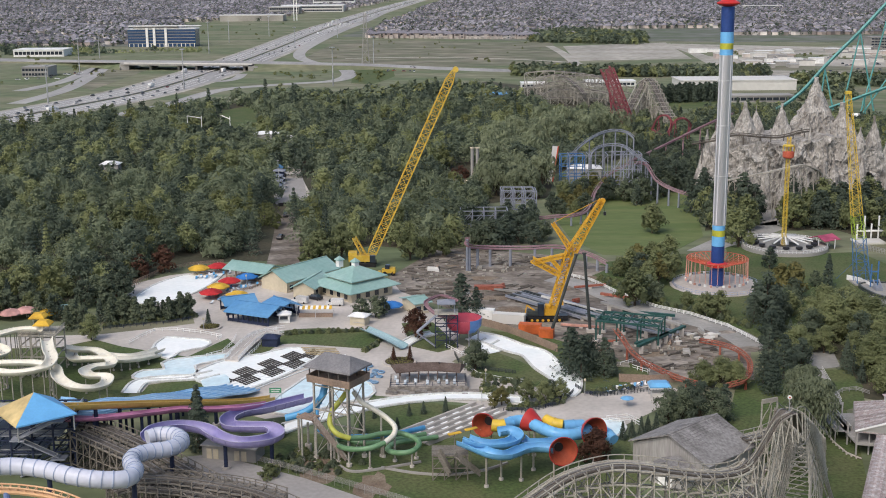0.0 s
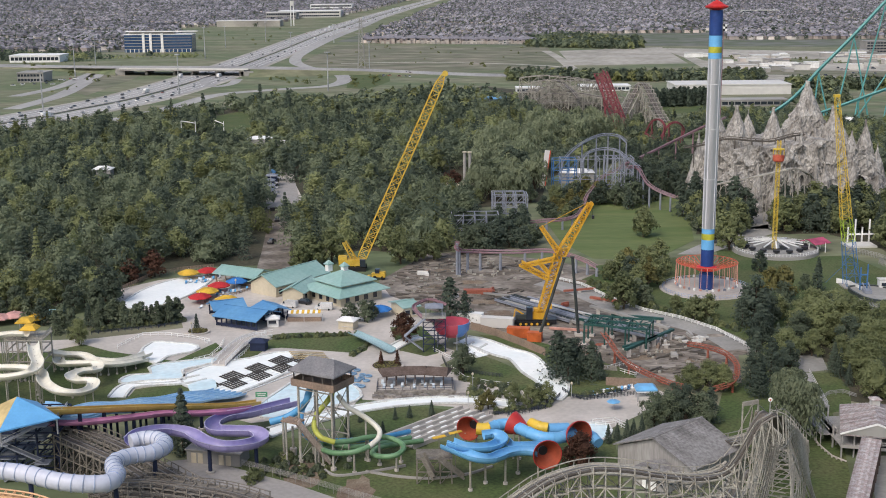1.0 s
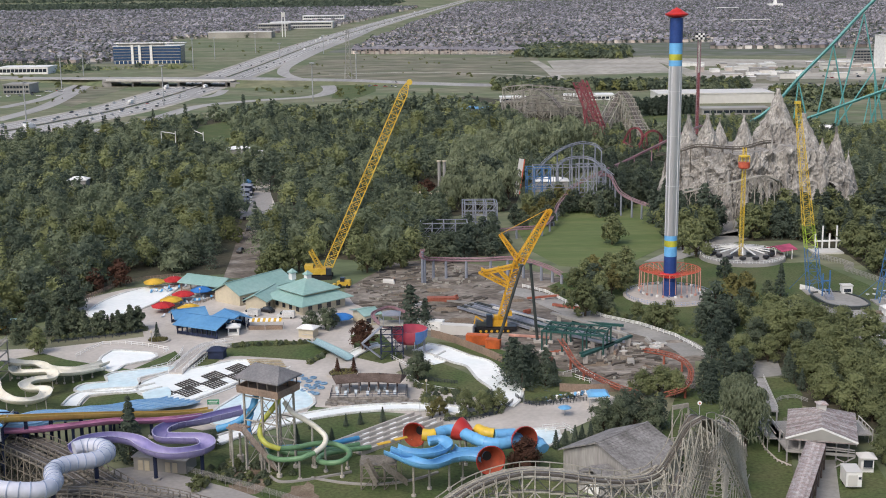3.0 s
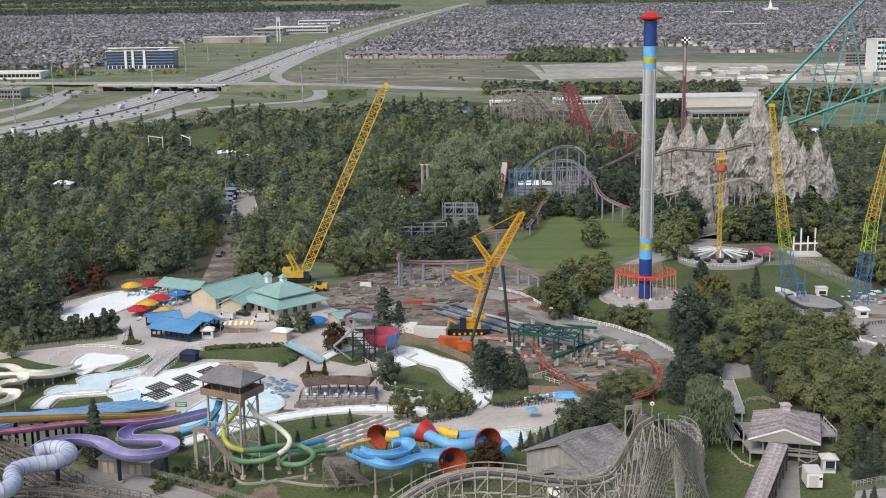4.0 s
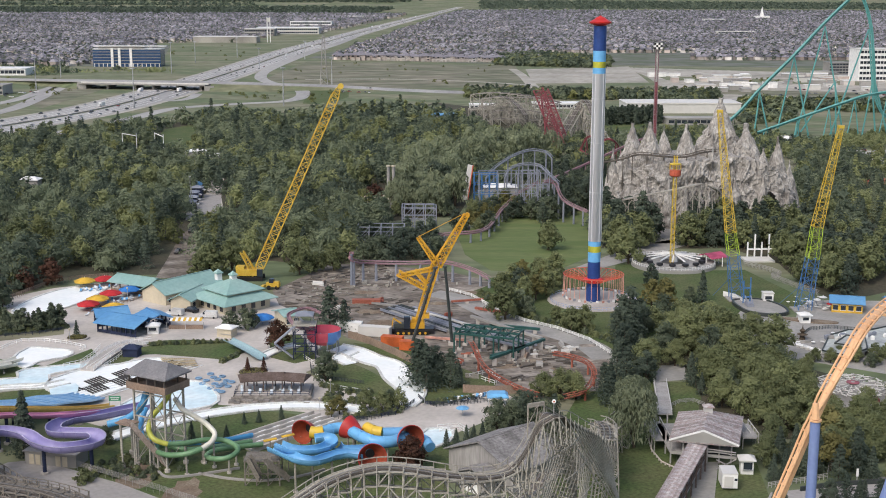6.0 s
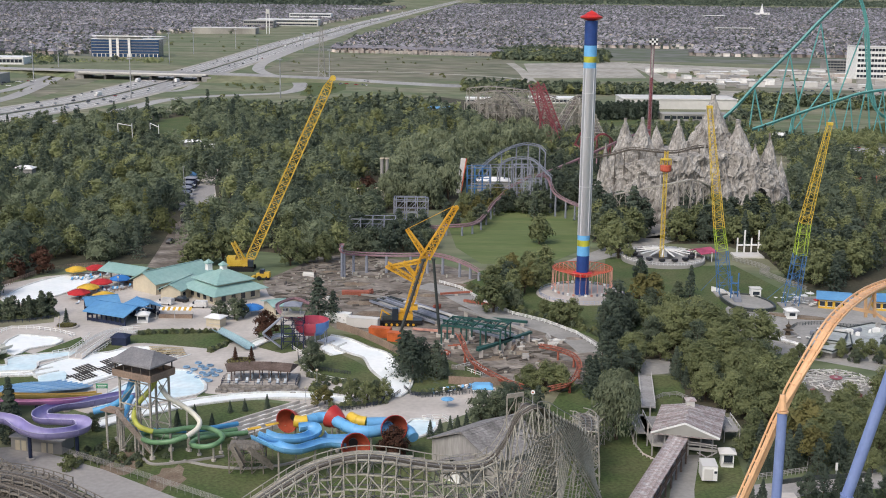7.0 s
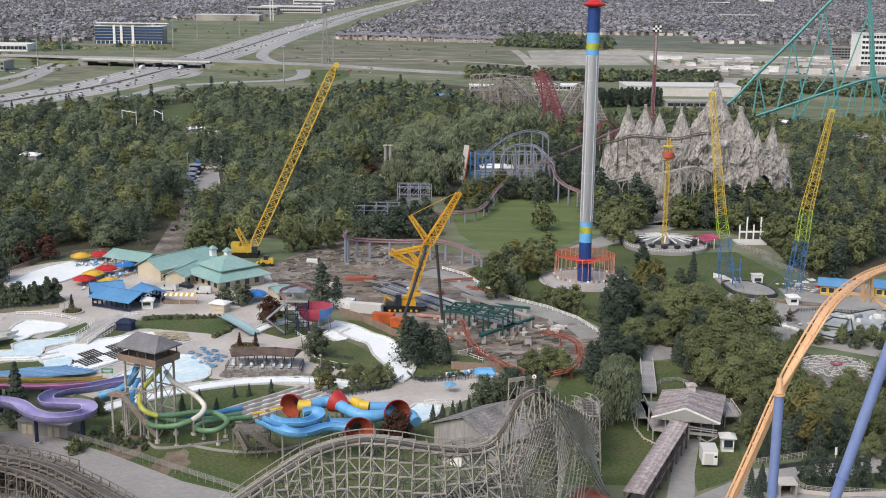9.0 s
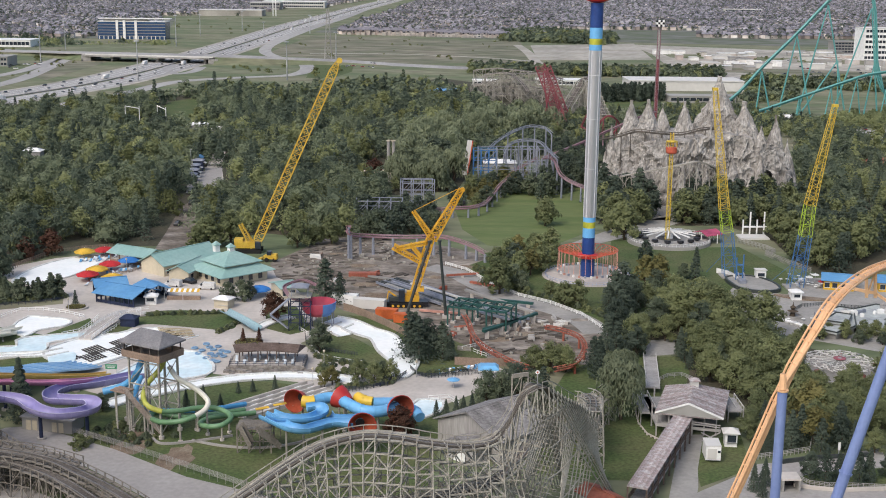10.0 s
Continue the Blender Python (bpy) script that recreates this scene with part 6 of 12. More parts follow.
frame_tower("coaster_support_frame", (34.2, 489.2, 0.0), 13, 10, 13.8, 3, 3, M_BLUGR, "blue-grey open steel coaster support frame")
frame_tower("coaster_support_frame", (19.0, 467.8, 0.0), 18, 8, 10.1, 4, 2, M_BLUGR, "low blue-grey steel coaster frame among trees")
frame_tower("coaster_support_frame", (74.0, 556.7, 0.0), 26, 10, 18.4, 3, 2, M_BLUGR, "tall blue-grey steel coaster frame", 0.3)
frame_tower("coaster_support_frame", (86.0, 546.6, 0.0), 12, 10, 20.1, 3, 3, M_BLUGR, "blue-grey steel columns of the coaster")
frame_tower("thrill_ride", (65.2, 579.7, 0.0), 11, 8, 14.5, 3, 3, M_BLUEL, "dark blue steel ride frame", 0.4)
arm_ = thing("pendulum_ride", (56.4, 593.9, 0.0), "pale upright pendulum ride with a red edge", "fairground ride")
ax, ay, az = (55.7, 590.6, 0.0)
part("arm", Geo().bar((ax, ay, 0), (ax + 2.5, ay, 17.2), 2.4, 1.2), M_CLAD, arm_)
part("edge", Geo().bar((ax + 1.4, ay - 0.7, 0), (ax + 3.9, ay - 0.7, 17.2), 0.5, 0.3), M_REDOR, arm_)

# ---- cranes ----
C1 = (-25.0, 418.0, 0.0)
crane = thing("lattice_boom_crane", C1, "yellow crawler crane with a long raised lattice boom", "crane")
foot, tip = (-23.2, 418.0, 1.6), (6.9, 418.0, 67.2)
mid0 = Vector(foot).lerp(Vector(tip), 0.05)
mid1 = Vector(foot).lerp(Vector(tip), 0.95)
lattice(foot, mid0, 1.2, 3.0, M_CRANEY, crane, ("boom_foot_chord", "boom_foot_lacing"), 2, 0.3, 0.14)
lattice(mid0, mid1, 3.0, 2.7, M_CRANEY, crane, ("boom_chord", "boom_lacing"), None, 0.36, 0.17)
lattice(mid1, tip, 2.7, 1.0, M_CRANEY, crane, ("boom_head_chord", "boom_head_lacing"), 3, 0.3, 0.14)
part("boom_sheave", Geo().cyl((tip[0] + 0.6, tip[1] - 0.5, tip[2] + 0.4), (tip[0] + 0.6, tip[1] + 0.5, tip[2] + 0.4), 1.0, n=14), M_CRANEY, crane)
part("upper_body", Geo().box(C1[0] - 0.5, C1[1], 1.7, 9, 4, 2.2).box(C1[0] - 3.6, C1[1], 3.9, 3, 3.6, 1.0), M_CRANEY, crane)
part("cab", Geo().box(C1[0] + 3.4, C1[1] - 2.4, 1.7, 2, 1.6, 2.4), M_GLASSD, crane)
for s in (-2.6, 2.6):
    part("crawler_track", Geo().box(C1[0], C1[1] + s, 0, 9, 1.2, 1.4), M_TYRE, crane)
lattice((-23.6, 418.0, 1.6), (-28.0, 418.0, 10.0), 1.8, 1.2, M_CRANEY, crane, ("mast_chord", "mast_lacing"), 5, 0.3, 0.14)
part("pendant", Geo().bar((-28.0, 418.0, 10.0), (-25.9, 418.0, 4.1), 0.15), M_CRANEY, crane)

C2 = (33.2, 346.9, 0.0)
crane = thing("tower_crane_on_crawlers", C2, "orange-yellow crawler crane with a folded luffing jib", "crane")
part("carrier", Geo().box(C2[0] - 1, C2[1], 0.5, 13, 3.2, 1.2), M_CARK, crane)
for s in (-1.9, 1.9):
    part("crawler_track", Geo().box(C2[0] - 1, C2[1] + s, 0, 10, 1.0, 1.3), M_TYRE, crane)
part("upper_body", Geo().box(C2[0] + 0.6, C2[1], 1.75, 4.4, 2.8, 1.9).box(C2[0] + 0.2, C2[1] + 0.4, 3.65, 2.4, 2.0, 1.0), M_CRANEO, crane)
part("counterweight", Geo().box(C2[0] - 4.6, C2[1] + 0.3, 1.75, 3.2, 2.8, 1.3), M_DSTEEL, crane)
part("bracket", Geo().bar((C2[0] - 3, C2[1], 2.2), (C2[0] - 6.4, C2[1], 4.6), 0.5, 0.4).bar((C2[0] - 6.4, C2[1], 4.6), (C2[0] - 7.0, C2[1], 1.4), 0.3), M_CRANEO, crane)
for k in range(6):
    part("roller", Geo().cyl((C2[0] - 5 + 1.6 * k, C2[1] - 2.45, 0.62), (C2[0] - 5 + 1.6 * k, C2[1] - 2.38, 0.62), 0.4, n=10), M_CRANEO, crane)
for k in range(3):
    part("guard_rail", Geo().bar((C2[0] - 1.4, C2[1] - 1.45, 3.9 + 0.4 * k), (C2[0] + 2.8, C2[1] - 1.45, 3.9 + 0.4 * k), 0.07), M_CRANEO, crane)
part("cab", Geo().box(C2[0] - 2.4, C2[1] - 1.0, 1.75, 1.8, 1.8, 3.6), M_GLASSD, crane)
part("engine_hood", Geo().box(C2[0] + 3.2, C2[1], 4.8, 2.0, 2.6, 1.2), M_CRANEO, crane)
for nm, a, b, w0, w1 in (("mast", (33.7, 346.9, 1.7), (39.2, 346.9, 20.7), 1.9, 2.2), ("jib", (39.7, 346.9, 20.7), (48.2, 346.9, 35.6), 2.6, 1.3),
                         ("strut", (39.6, 346.9, 21.0), (34.1, 346.9, 29.0), 1.5, 0.8), ("back_strut", (39.1, 346.9, 19.7), (29.2, 346.9, 17.6), 1.0, 0.9),
                         ("back_leg", (36.4, 346.9, 13.6), (28.2, 346.9, 18.3), 1.1, 1.5), ("tie_leg", (36.7, 346.9, 15.0), (33.1, 346.9, 19.1), 0.8, 0.8)):
    lattice(a, b, w0, w1, M_CRANEO, crane, (nm + "_chord", nm + "_lacing"), None, 0.4, 0.2)
part("jib_sheave", Geo().cyl((48.5, 346.9, 35.4), Vector((48.5, 346.9, 35.4)) + Vector((0, 1, 0)), 0.7, n=12), M_CRANEO, crane)
part("hoist_rope", Geo().bar((48.5, 346.9, 35.1), (49.0, 346.9, 31.6), 0.1), M_TYRE, crane)
part("hook_block", Geo().box(*(49.0, 346.9, 31.2), 0.7, 0.7, 1.0), M_CARK, crane)
part("jib_pendant", Geo().bar((34.1, 346.9, 29.0), (47.5, 346.9, 35.9), 0.14), M_CRANEO, crane)
for a, b in (((31.9, 329.4, 0.0), (39.0, 329.4, 23.6)), ((43.9, 334.3, 0.0), (41.8, 334.3, 22.8))):
    t = thing("new_coaster_column", a, "dark grey steel coaster column standing unfinished", "steel column", "unfinished coaster columns")
    part("shaft", Geo().cyl(a, b, 0.46, 0.4, 12), M_DSTEEL, t)
    part("flange", Geo().cyl((b[0], b[1], b[2] - 0.1), (b[0], b[1], b[2] + 0.25), 0.62, n=12), M_DSTEEL, t)
    part("footing", Geo().box(a[0], a[1], 0, 2.2, 2.2, 0.9), M_CONC, t)

frame_tower("coaster_support_frame", (16.5, 469.6, 0.0), 14, 9, 8, 3, 2, M_BLUGR, "low violet-grey steel coaster frame", 0.3)
frame_tower("coaster_support_frame", (33.3, 490.9, 0.0), 13, 9, 14, 3, 3, M_BLUGR, "square violet-grey steel coaster tower", 0.32)
for p, w in (((5.1, 568.4, -0.0), 12), ((19.2, 573.5, 0.0), 14), ((11.1, 558.7, 0.0), 8)):
    t = thing("flat_roof_pavilion", p, "low pale flat-roofed pavilion among trees", "pavilion")
    part("roof", Geo().hip((p[0], p[1]), w, 6, 3.0, 0.6, (w * 0.7, 3)), M_CLAD, t)
    for u in (-0.42, 0.42):
        for v in (-2.4, 2.4):
            part("post", Geo().box(p[0] + u * w, p[1] + v, 0, 0.25, 0.25, 2.9), M_TIMBER, t)
    part("counter", Geo().box(p[0], p[1], 0, w * 0.6, 2.4, 1.2), M_TIMBER_B, t)

# ---- paving, lawns and basins of the water park ----
zone("pavement_plaza", M_CONC, [(-152.9, 330.2), (-122.6, 333.6), (-94.7, 336.1), (-82.6, 340.9), (-70.2, 346.3), (-73.0, 356.8), (-80.6, 360.8), (-93.1, 370.4), (-100.1, 380.2), (-101.0, 392.6), (-89.9, 405.4), (-76.0, 413.0), (-55.7, 406.6), (-13.0, 393.4), (-0.0, 358.3), (9.8, 342.8), (4.7, 326.1), (10.7, 318.1), (4.4, 308.4), (8.7, 301.2), (19.5, 300.9), (27.0, 294.9), (32.0, 281.2), (41.3, 285.0), (52.8, 296.0), (59.2, 284.6), (52.8, 272.0), (41.7, 259.8), (29.0, 258.7), (14.2, 265.4), (9.3, 275.8), (-15.1, 282.4), (-17.3, 274.5), (-38.9, 266.8), (-64.3, 282.8), (-73.5, 287.2), (-86.6, 310.9), (-99.7, 320.3), (-115.1, 311.7), (-142.2, 305.4)], 0.05, "pale beige concrete paving of the water park")
zone("lawn_slides", M_GRASS, [(-158.6, 321.9), (-103.7, 323.5), (-94.8, 330.6), (-86.1, 324.0), (-66.3, 314.3), (-73.5, 287.2), (-77.0, 274.1), (-134.7, 269.9)], 0.09, "green lawn under the cream slides", "lawn")
zone("lawn_bank", M_GRASS, [(-69.3, 309.2), (-65.7, 314.9), (-58.0, 330.9), (-55.0, 324.7), (-58.1, 317.5), (-66.2, 311.0)], 0.12, "green lawn strip between the pools", "lawn")
zone("lawn_middle", M_GRASS, [(-50.0, 316.0), (-47.8, 330.8), (-44.3, 337.4), (-33.5, 340.2), (-18.7, 337.0), (-15.6, 328.9), (-16.8, 320.3), (-30.8, 323.3), (-42.0, 325.0), (-46.6, 313.8)], 0.1, "green lawn with low hedges", "lawn", 3)
zone("lawn_bowl", M_GRASS, [(-9.8, 344.7), (-0.6, 345.3), (6.6, 321.1), (0.8, 316.2), (-6.4, 321.8)], 0.1, "green lawn beside the bowl slide", "lawn")
zone("lawn_river", M_GRASS, [(7.2, 308.8), (14.5, 316.4), (22.2, 307.9), (29.6, 290.7), (22.3, 287.6), (15.1, 294.2), (9.4, 300.0)], 0.1, "green lawn inside the lazy river bend", "lawn", 3)
zone("lawn_river_east", M_GRASS, [(15.5, 336.1), (28.3, 319.8), (31.0, 305.5), (35.8, 294.8), (36.1, 283.8), (53.6, 293.9), (51.6, 304.3), (39.0, 319.2), (31.5, 329.4)], 0.08, "green lawn between river and works", "lawn", 2)
zone("lawn_pool", M_GRASS, [(-71.6, 284.8), (-71.2, 291.4), (-67.6, 293.0), (-62.8, 293.9), (-55.4, 295.3), (-56.4, 290.1), (-62.2, 286.1)], 0.12, "green lawn behind the blue slide", "lawn")
zone("lawn_tower", M_GRASS, [(-18.8, 272.5), (-13.7, 274.6), (-0.5, 276.3), (10.4, 273.3), (-0.1, 256.1), (-10.8, 251.8), (-18.4, 261.2)], 0.1, "green lawn behind the green slides", "lawn")
zone("lawn_hut", M_GRASS, [(-20.8, 286.9), (-15.6, 289.6), (-14.3, 281.1), (-19.7, 278.9)], 0.12, "small green lawn by the pool", "lawn")
zone("lawn_south", M_GRASS, [(-34.0, 224.4), (-39.5, 247.9), (-33.1, 258.4), (-17.3, 254.2), (0.1, 253.3), (17.5, 255.9), (42.5, 254.7), (40.3, 221.1), (36.0, 200.0), (-28.0, 200.0)], 0.04, "sloping green lawn below the slides", "lawn")
zone("lawn_station", M_GRASS, [(79.4, 271.3), (93.6, 287.2), (97.1, 278.5), (91.2, 248.8), (83.6, 217.8), (67.4, 218.5)], 0.04, "mown green lawn beside the coaster station", "lawn")
zone("lawn_barn", M_GRASS, [(60.0, 222.0), (62.0, 250.0), (68.0, 268.0), (73.0, 284.0), (84.0, 299.5), (92.0, 314.0), (97.0, 300.0), (93.6, 287.2), (79.4, 271.3), (67.4, 218.5)], 0.03, "green lawn between the barn and the station", "lawn")
zone("lawn_station_east", M_GRASS, [(97.1, 239.6), (107.1, 243.1), (104.8, 224.3), (92.5, 215.1), (93.5, 224.1)], 0.05, "small green lawn beside the white truck", "lawn")
zone("lawn_great", mat("striped_lawn", (0.1, 0.14, 0.045), 0.9, 0.2, 0.05, 0.6, 0.2, second=(0.145, 0.17, 0.066), stretch=(0.3, 2.2, 1)), [(49.6, 498.7), (61.7, 528.9), (77.4, 550.4), (118.7, 558.7), (102.9, 461.2), (87.6, 437.1), (71.2, 428.8), (60.2, 431.5), (51.6, 459.9)], 0.06, "large mown green lawn with faint stripes", "lawn")
zone("lawn_rides", M_GRASS, [(107.7, 445.3), (125.3, 429.5), (152.7, 432.1), (159.7, 396.5), (157.7, 373.6), (135.6, 371.5), (116.9, 391.5), (101.3, 408.9)], 0.06, "green lawn under the slingshot masts", "lawn")
zone("lawn_road", M_GRASS, [(46, 402), (53, 393), (60, 375), (68, 360), (78, 350), (86, 338), (91, 318), (95, 302), (106, 330), (121, 354), (131, 361), (135.6, 371.5), (116.9, 391.5), (101.3, 408.9), (90, 432), (72, 427), (60, 420)], 0.03, "shaded green lawn between the road and the swing tower", "lawn")
zone("lawn_wood", M_GRASS, LAWN_GAP, 0.05, "small green clearing in the wood", "lawn")
zone("lawn_mountain", M_GRASS, [(162.8, 907.5), (177.5, 1006.3), (226.4, 984.3), (205.6, 901.3)], 0.05, "green lawn behind the mountain", "lawn")
zone("yard_works", M_DIRT, [(-15.5, 400.7), (0.5, 441.7), (12.9, 444.6), (45.8, 428.9), (60.6, 411.8), (49.9, 396.1), (61.5, 360.5), (78.9, 338.0), (84.8, 316.5), (79.7, 291.5), (59.0, 290.4), (49.3, 293.2), (38.8, 313.0), (31.5, 327.2), (13.8, 340.9), (4.7, 359.5), (-11.0, 381.3)], 0.07, "churned brown dirt of the building site", "ground")
zone("yard_track", M_DIRT, [(-59.1, 420.4), (-61.1, 448.3), (-65.9, 503.5), (-62.3, 522.2), (-55.0, 490.6), (-50.4, 447.5), (-47.0, 419.6)], 0.05, "brown dirt service track through the wood", "ground")
zone("pavement_lane", M_PATH, LANE_GAP, 0.075, "grey paved yard in the wood")
zone("pavement_wood", M_CONC, [(-70.3, 535.0), (-71.3, 582.8), (-85.4, 709.4), (-79.4, 708.7), (-66.0, 605.8), (-53.8, 541.9)], 0.07, "grey paved lane through the wood")
zone("pavement_east", M_CONC_D, [(131.0, 361.3), (139.4, 378.5), (146.3, 365.8), (184.1, 351.3), (163.1, 301.8), (130.2, 324.6), (126.5, 342.3)], 0.07, "grey asphalt plaza by the slingshot")
zone("pavement_slingshot", M_CONC_D, [(91.7, 436.7), (120.0, 476.4), (141.7, 492.2), (143.5, 480.2), (120.2, 454.6), (101.9, 436.0)], 0.08, "grey path to the round ride")
zone("pavement_mountain", M_CONC_D, [(126.7, 481.6), (141.8, 531.5), (149.2, 530.9), (136.8, 480.8)], 0.08, "grey path to the mountain")
zone("pavement_back", M_CONC_D, [(95.4, 298.7), (98.7, 312.9), (106.6, 315.3), (104.1, 300.9)], 0.08, "grey paving behind the station")
zone("pavement_queue", M_PATH, [(-51.7, 237.0), (-49.1, 243.7), (-36.7, 238.9), (-26.7, 232.7), (-8.6, 218.3), (13.8, 206.7), (14.9, 197.0), (-8.7, 202.6), (-19.7, 213.5), (-36.4, 229.5)], 0.08, "pale concrete path along the mesh fence")
zone("pavement_queue_west", M_PATH, [(-57.0, 238.1), (-53.0, 244.4), (-47.4, 245.7), (-36.2, 238.9), (-23.3, 226.7), (-31.4, 222.9), (-44.4, 230.4)], 0.06, "pale concrete path under the purple slide")
zone("pavement_corner", M_PATH, [(-49.0, 216.3), (-39.2, 213.2), (-30.9, 207.3), (-31.8, 196.4), (-41.8, 196.2)], 0.08, "pale concrete path at the corner")
zone("pavement_station", M_CONC_D, [(84.0, 205.1), (94.1, 242.9), (99.0, 243.0), (93.8, 224.1), (92.0, 215.1), (89.3, 205.2)], 0.08, "grey path beside the covered ramp")
zone("pavement_station_south", M_CONC_D, [(83.7, 203.9), (92.0, 213.0), (100.3, 220.0), (116.8, 229.9), (135.3, 235.5), (129.0, 205.8)], 0.06, "pale concrete paving by the orange coaster")
ribbon("road_site_curve", M_CONC_D, [(38.6, 396.9), (47.6, 388.5), (55.5, 371.8), (64.5, 355.7), (75.0, 345.5), (82.9, 333.1), (87.1, 316.4)], 9, 0.12, "curved grey road round the building site", per=6)
fence("road_rail", shifted([(44.4, 399.7), (51.5, 391.3), (58.3, 373.8), (66.5, 358.8), (75.6, 349.9), (83.6, 337.2), (88.6, 320.5)], 0), 1.3, M_WHITE, "white railing along the curved road", 2.5, 3, 0.16)

M_POOL = mat("pale_aqua_basin", (0.58, 0.73, 0.78), 0.5, 0.12, 0.1, 0.6, second=(0.74, 0.83, 0.85))
M_POOLW = mat("white_basin_paint", (0.9, 0.92, 0.9), 0.5, 0.05, 0.08, 0.7, second=(0.8, 0.85, 0.84))


level_no = []


M_POOLK = mat("worn_white_kerb", (0.66, 0.68, 0.66), 0.7, 0.2, 0.4, 2.0, second=(0.5, 0.49, 0.46))


def basin(name, pts, m, label, rim=0.25, rounded=4):
    """A shallow drained pool: floor and a raised rim."""
    o = round_xy(pts, rounded) if rounded else pts
    t = thing(name, (o[0][0], o[0][1], 0), label, "pool")
    level_no.append(0)
    dz = 0.006 * len(level_no)
    part("floor", Geo().poly(o, 0.02, 0.14 + dz), m, t)
    part("rim", Geo().sweep([(x, y, 0.1) for x, y in o + o[:1]], [(-0.35, 0), (-0.35, rim), (0.35, rim), (0.35, 0)], True), M_POOLK, t)


basin("wave_pool", [(-94.3, 373.6), (-92.7, 390.7), (-85.4, 404.9), (-73.7, 409.8), (-72.4, 400.9), (-75.5, 385.3), (-81.3, 372.9), (-88.8, 367.9)], M_POOLW, "drained white wave pool with a pale rim")
basin("splash_pool", [(-77.0, 320.2), (-76.0, 331.9), (-70.0, 331.0), (-62.7, 328.4), (-62.8, 322.5), (-68.9, 318.2), (-70.6, 311.7)], M_POOLW, "drained white landing pool of the cream slides", 0.3, 2)
basin("lazy_pool", [(-71.7, 308.3), (-69.4, 311.6), (-62.5, 314.2), (-55.8, 316.4), (-54.5, 313.3), (-58.4, 309.5), (-62.5, 305.9), (-60.2, 298.3), (-66.3, 295.5), (-74.8, 295.5), (-76.8, 298.3), (-75.2, 302.4), (-70.0, 303.5)], M_POOL, "drained pale blue pool with an island rim", 0.3, 2)
basin("checker_pool", [(-59.6, 293.8), (-60.8, 303.0), (-53.6, 312.2), (-46.3, 315.8), (-40.4, 320.7), (-30.1, 319.0), (-35.5, 302.5), (-41.5, 292.8), (-48.8, 285.4)], M_POOLW, "white landing pool under the striped mats", 0.3, 2)
basin("hut_pool", [(-39.6, 274.3), (-35.0, 289.6), (-30.3, 299.1), (-21.7, 299.8), (-15.3, 288.2), (-15.7, 280.8), (-22.8, 276.2), (-32.6, 268.5)], M_POOL, "drained pale blue pool behind the slide tower", 0.3, 2)
basin("cone_pool", [(34.0, 255.1), (36.6, 263.6), (42.4, 262.5), (41.2, 254.7), (35.5, 250.9)], M_POOL, "pale blue landing pool of the tube slides", 0.4, 2)


def channel(name, pts, width, m, label, depth=0.4, per=8):
    level_no.append(0)
    path = smooth_path([(x, y, 0.09 + 0.006 * len(level_no)) for x, y in pts], per)
    w = width / 2
    t = thing(name, (pts[0][0], pts[0][1], 0), label, "water channel")
    part("floor", Geo().sweep(path, [(-w, 0), (-w, 0.1), (w, 0.1), (w, 0)], True), m, t)
    for s in (-1, 1):
        part("kerb", Geo().sweep(path, [(s * w - 0.3, 0), (s * w - 0.3, depth), (s * w + 0.3, depth), (s * w + 0.3, 0)], True), M_POOLK, t)


channel("lazy_river", [(10.6, 330.7), (15.8, 327.0), (21.3, 319.2), (26.4, 313.7), (29.2, 302.2), (32.5, 293.2), (31.7, 285.3), (30.0, 281.2)], 7.6, M_POOLW, "drained white lazy river in a wide bend")
channel("river_branch", [(16.0, 315.3), (12.8, 320.7), (15.8, 327.0)], 4, M_POOLW, "short white branch of the lazy river")
channel("white_channel", [(-19.3, 271.7), (-13.8, 275.4), (-4.8, 278.9), (6.0, 280.4), (15.6, 279.1), (21.0, 276.4)], 4.5, M_POOLW, "drained white channel before the lawn")
channel("white_channel", [(-34.9, 258.5), (-30.3, 263.7), (-20.0, 271.8)], 4.5, M_POOLW, "drained white channel under the slide tower")
channel("white_channel", [(-74.3, 285.1), (-73.7, 292.8), (-69.0, 295.2), (-60.9, 296.5), (-56.0, 299.9)], 4.0, M_POOLW, "drained white channel round the small lawn")
channel("white_channel", [(-8.9, 322.0), (-4.9, 329.9), (-0.4, 333.6)], 3.5, M_POOLW, "drained white channel by the bowl slide")

# striped mats on the white landing
M_MAT = mat("charcoal_mat", (0.06, 0.055, 0.05), 0.8, 0.2, 0.3, 2)
LANE = Vector((-31.4, 322.1, 0.0)) - Vector((-56.0, 289.1, -0.0))
for k in range(7):
    a = Vector((-56.0, 289.1, -0.0)).lerp(Vector((-46.8, 283.8, 0.0)), k / 6)
    t = thing("landing_lane_divider", a, "low white divider between landing lanes", "lane divider", "landing lane dividers")
    part("bar", Geo().bar(a + Vector((0, 0, 0.25)), a + LANE * 0.93 + Vector((0, 0, 0.16)), 0.2, 0.2), M_POOLW, t)
for p in [(-53.7, 293.5), (-47.3, 294.4), (-41.9, 300.8), (-36.4, 306.6), (-48.4, 300.3), (-42.9, 306.9), (-37.6, 313.2), (-32.3, 314.3)]:
    t = thing("mat_rack", (p[0], p[1], 0.15), "block of dark mats lying in the white basin", "mats", "striped mats")
    for k in range(6):
        q = Vector((p[0] + -0.52 * (k - 2.5), p[1] + -0.82 * (k - 2.5), 0.28))
        part("strip", Geo().bar(q - Vector((2.1, -2.3, 0)), q + Vector((2.1, -2.3, 0)), 0.56, 0.16), M_MAT, t)


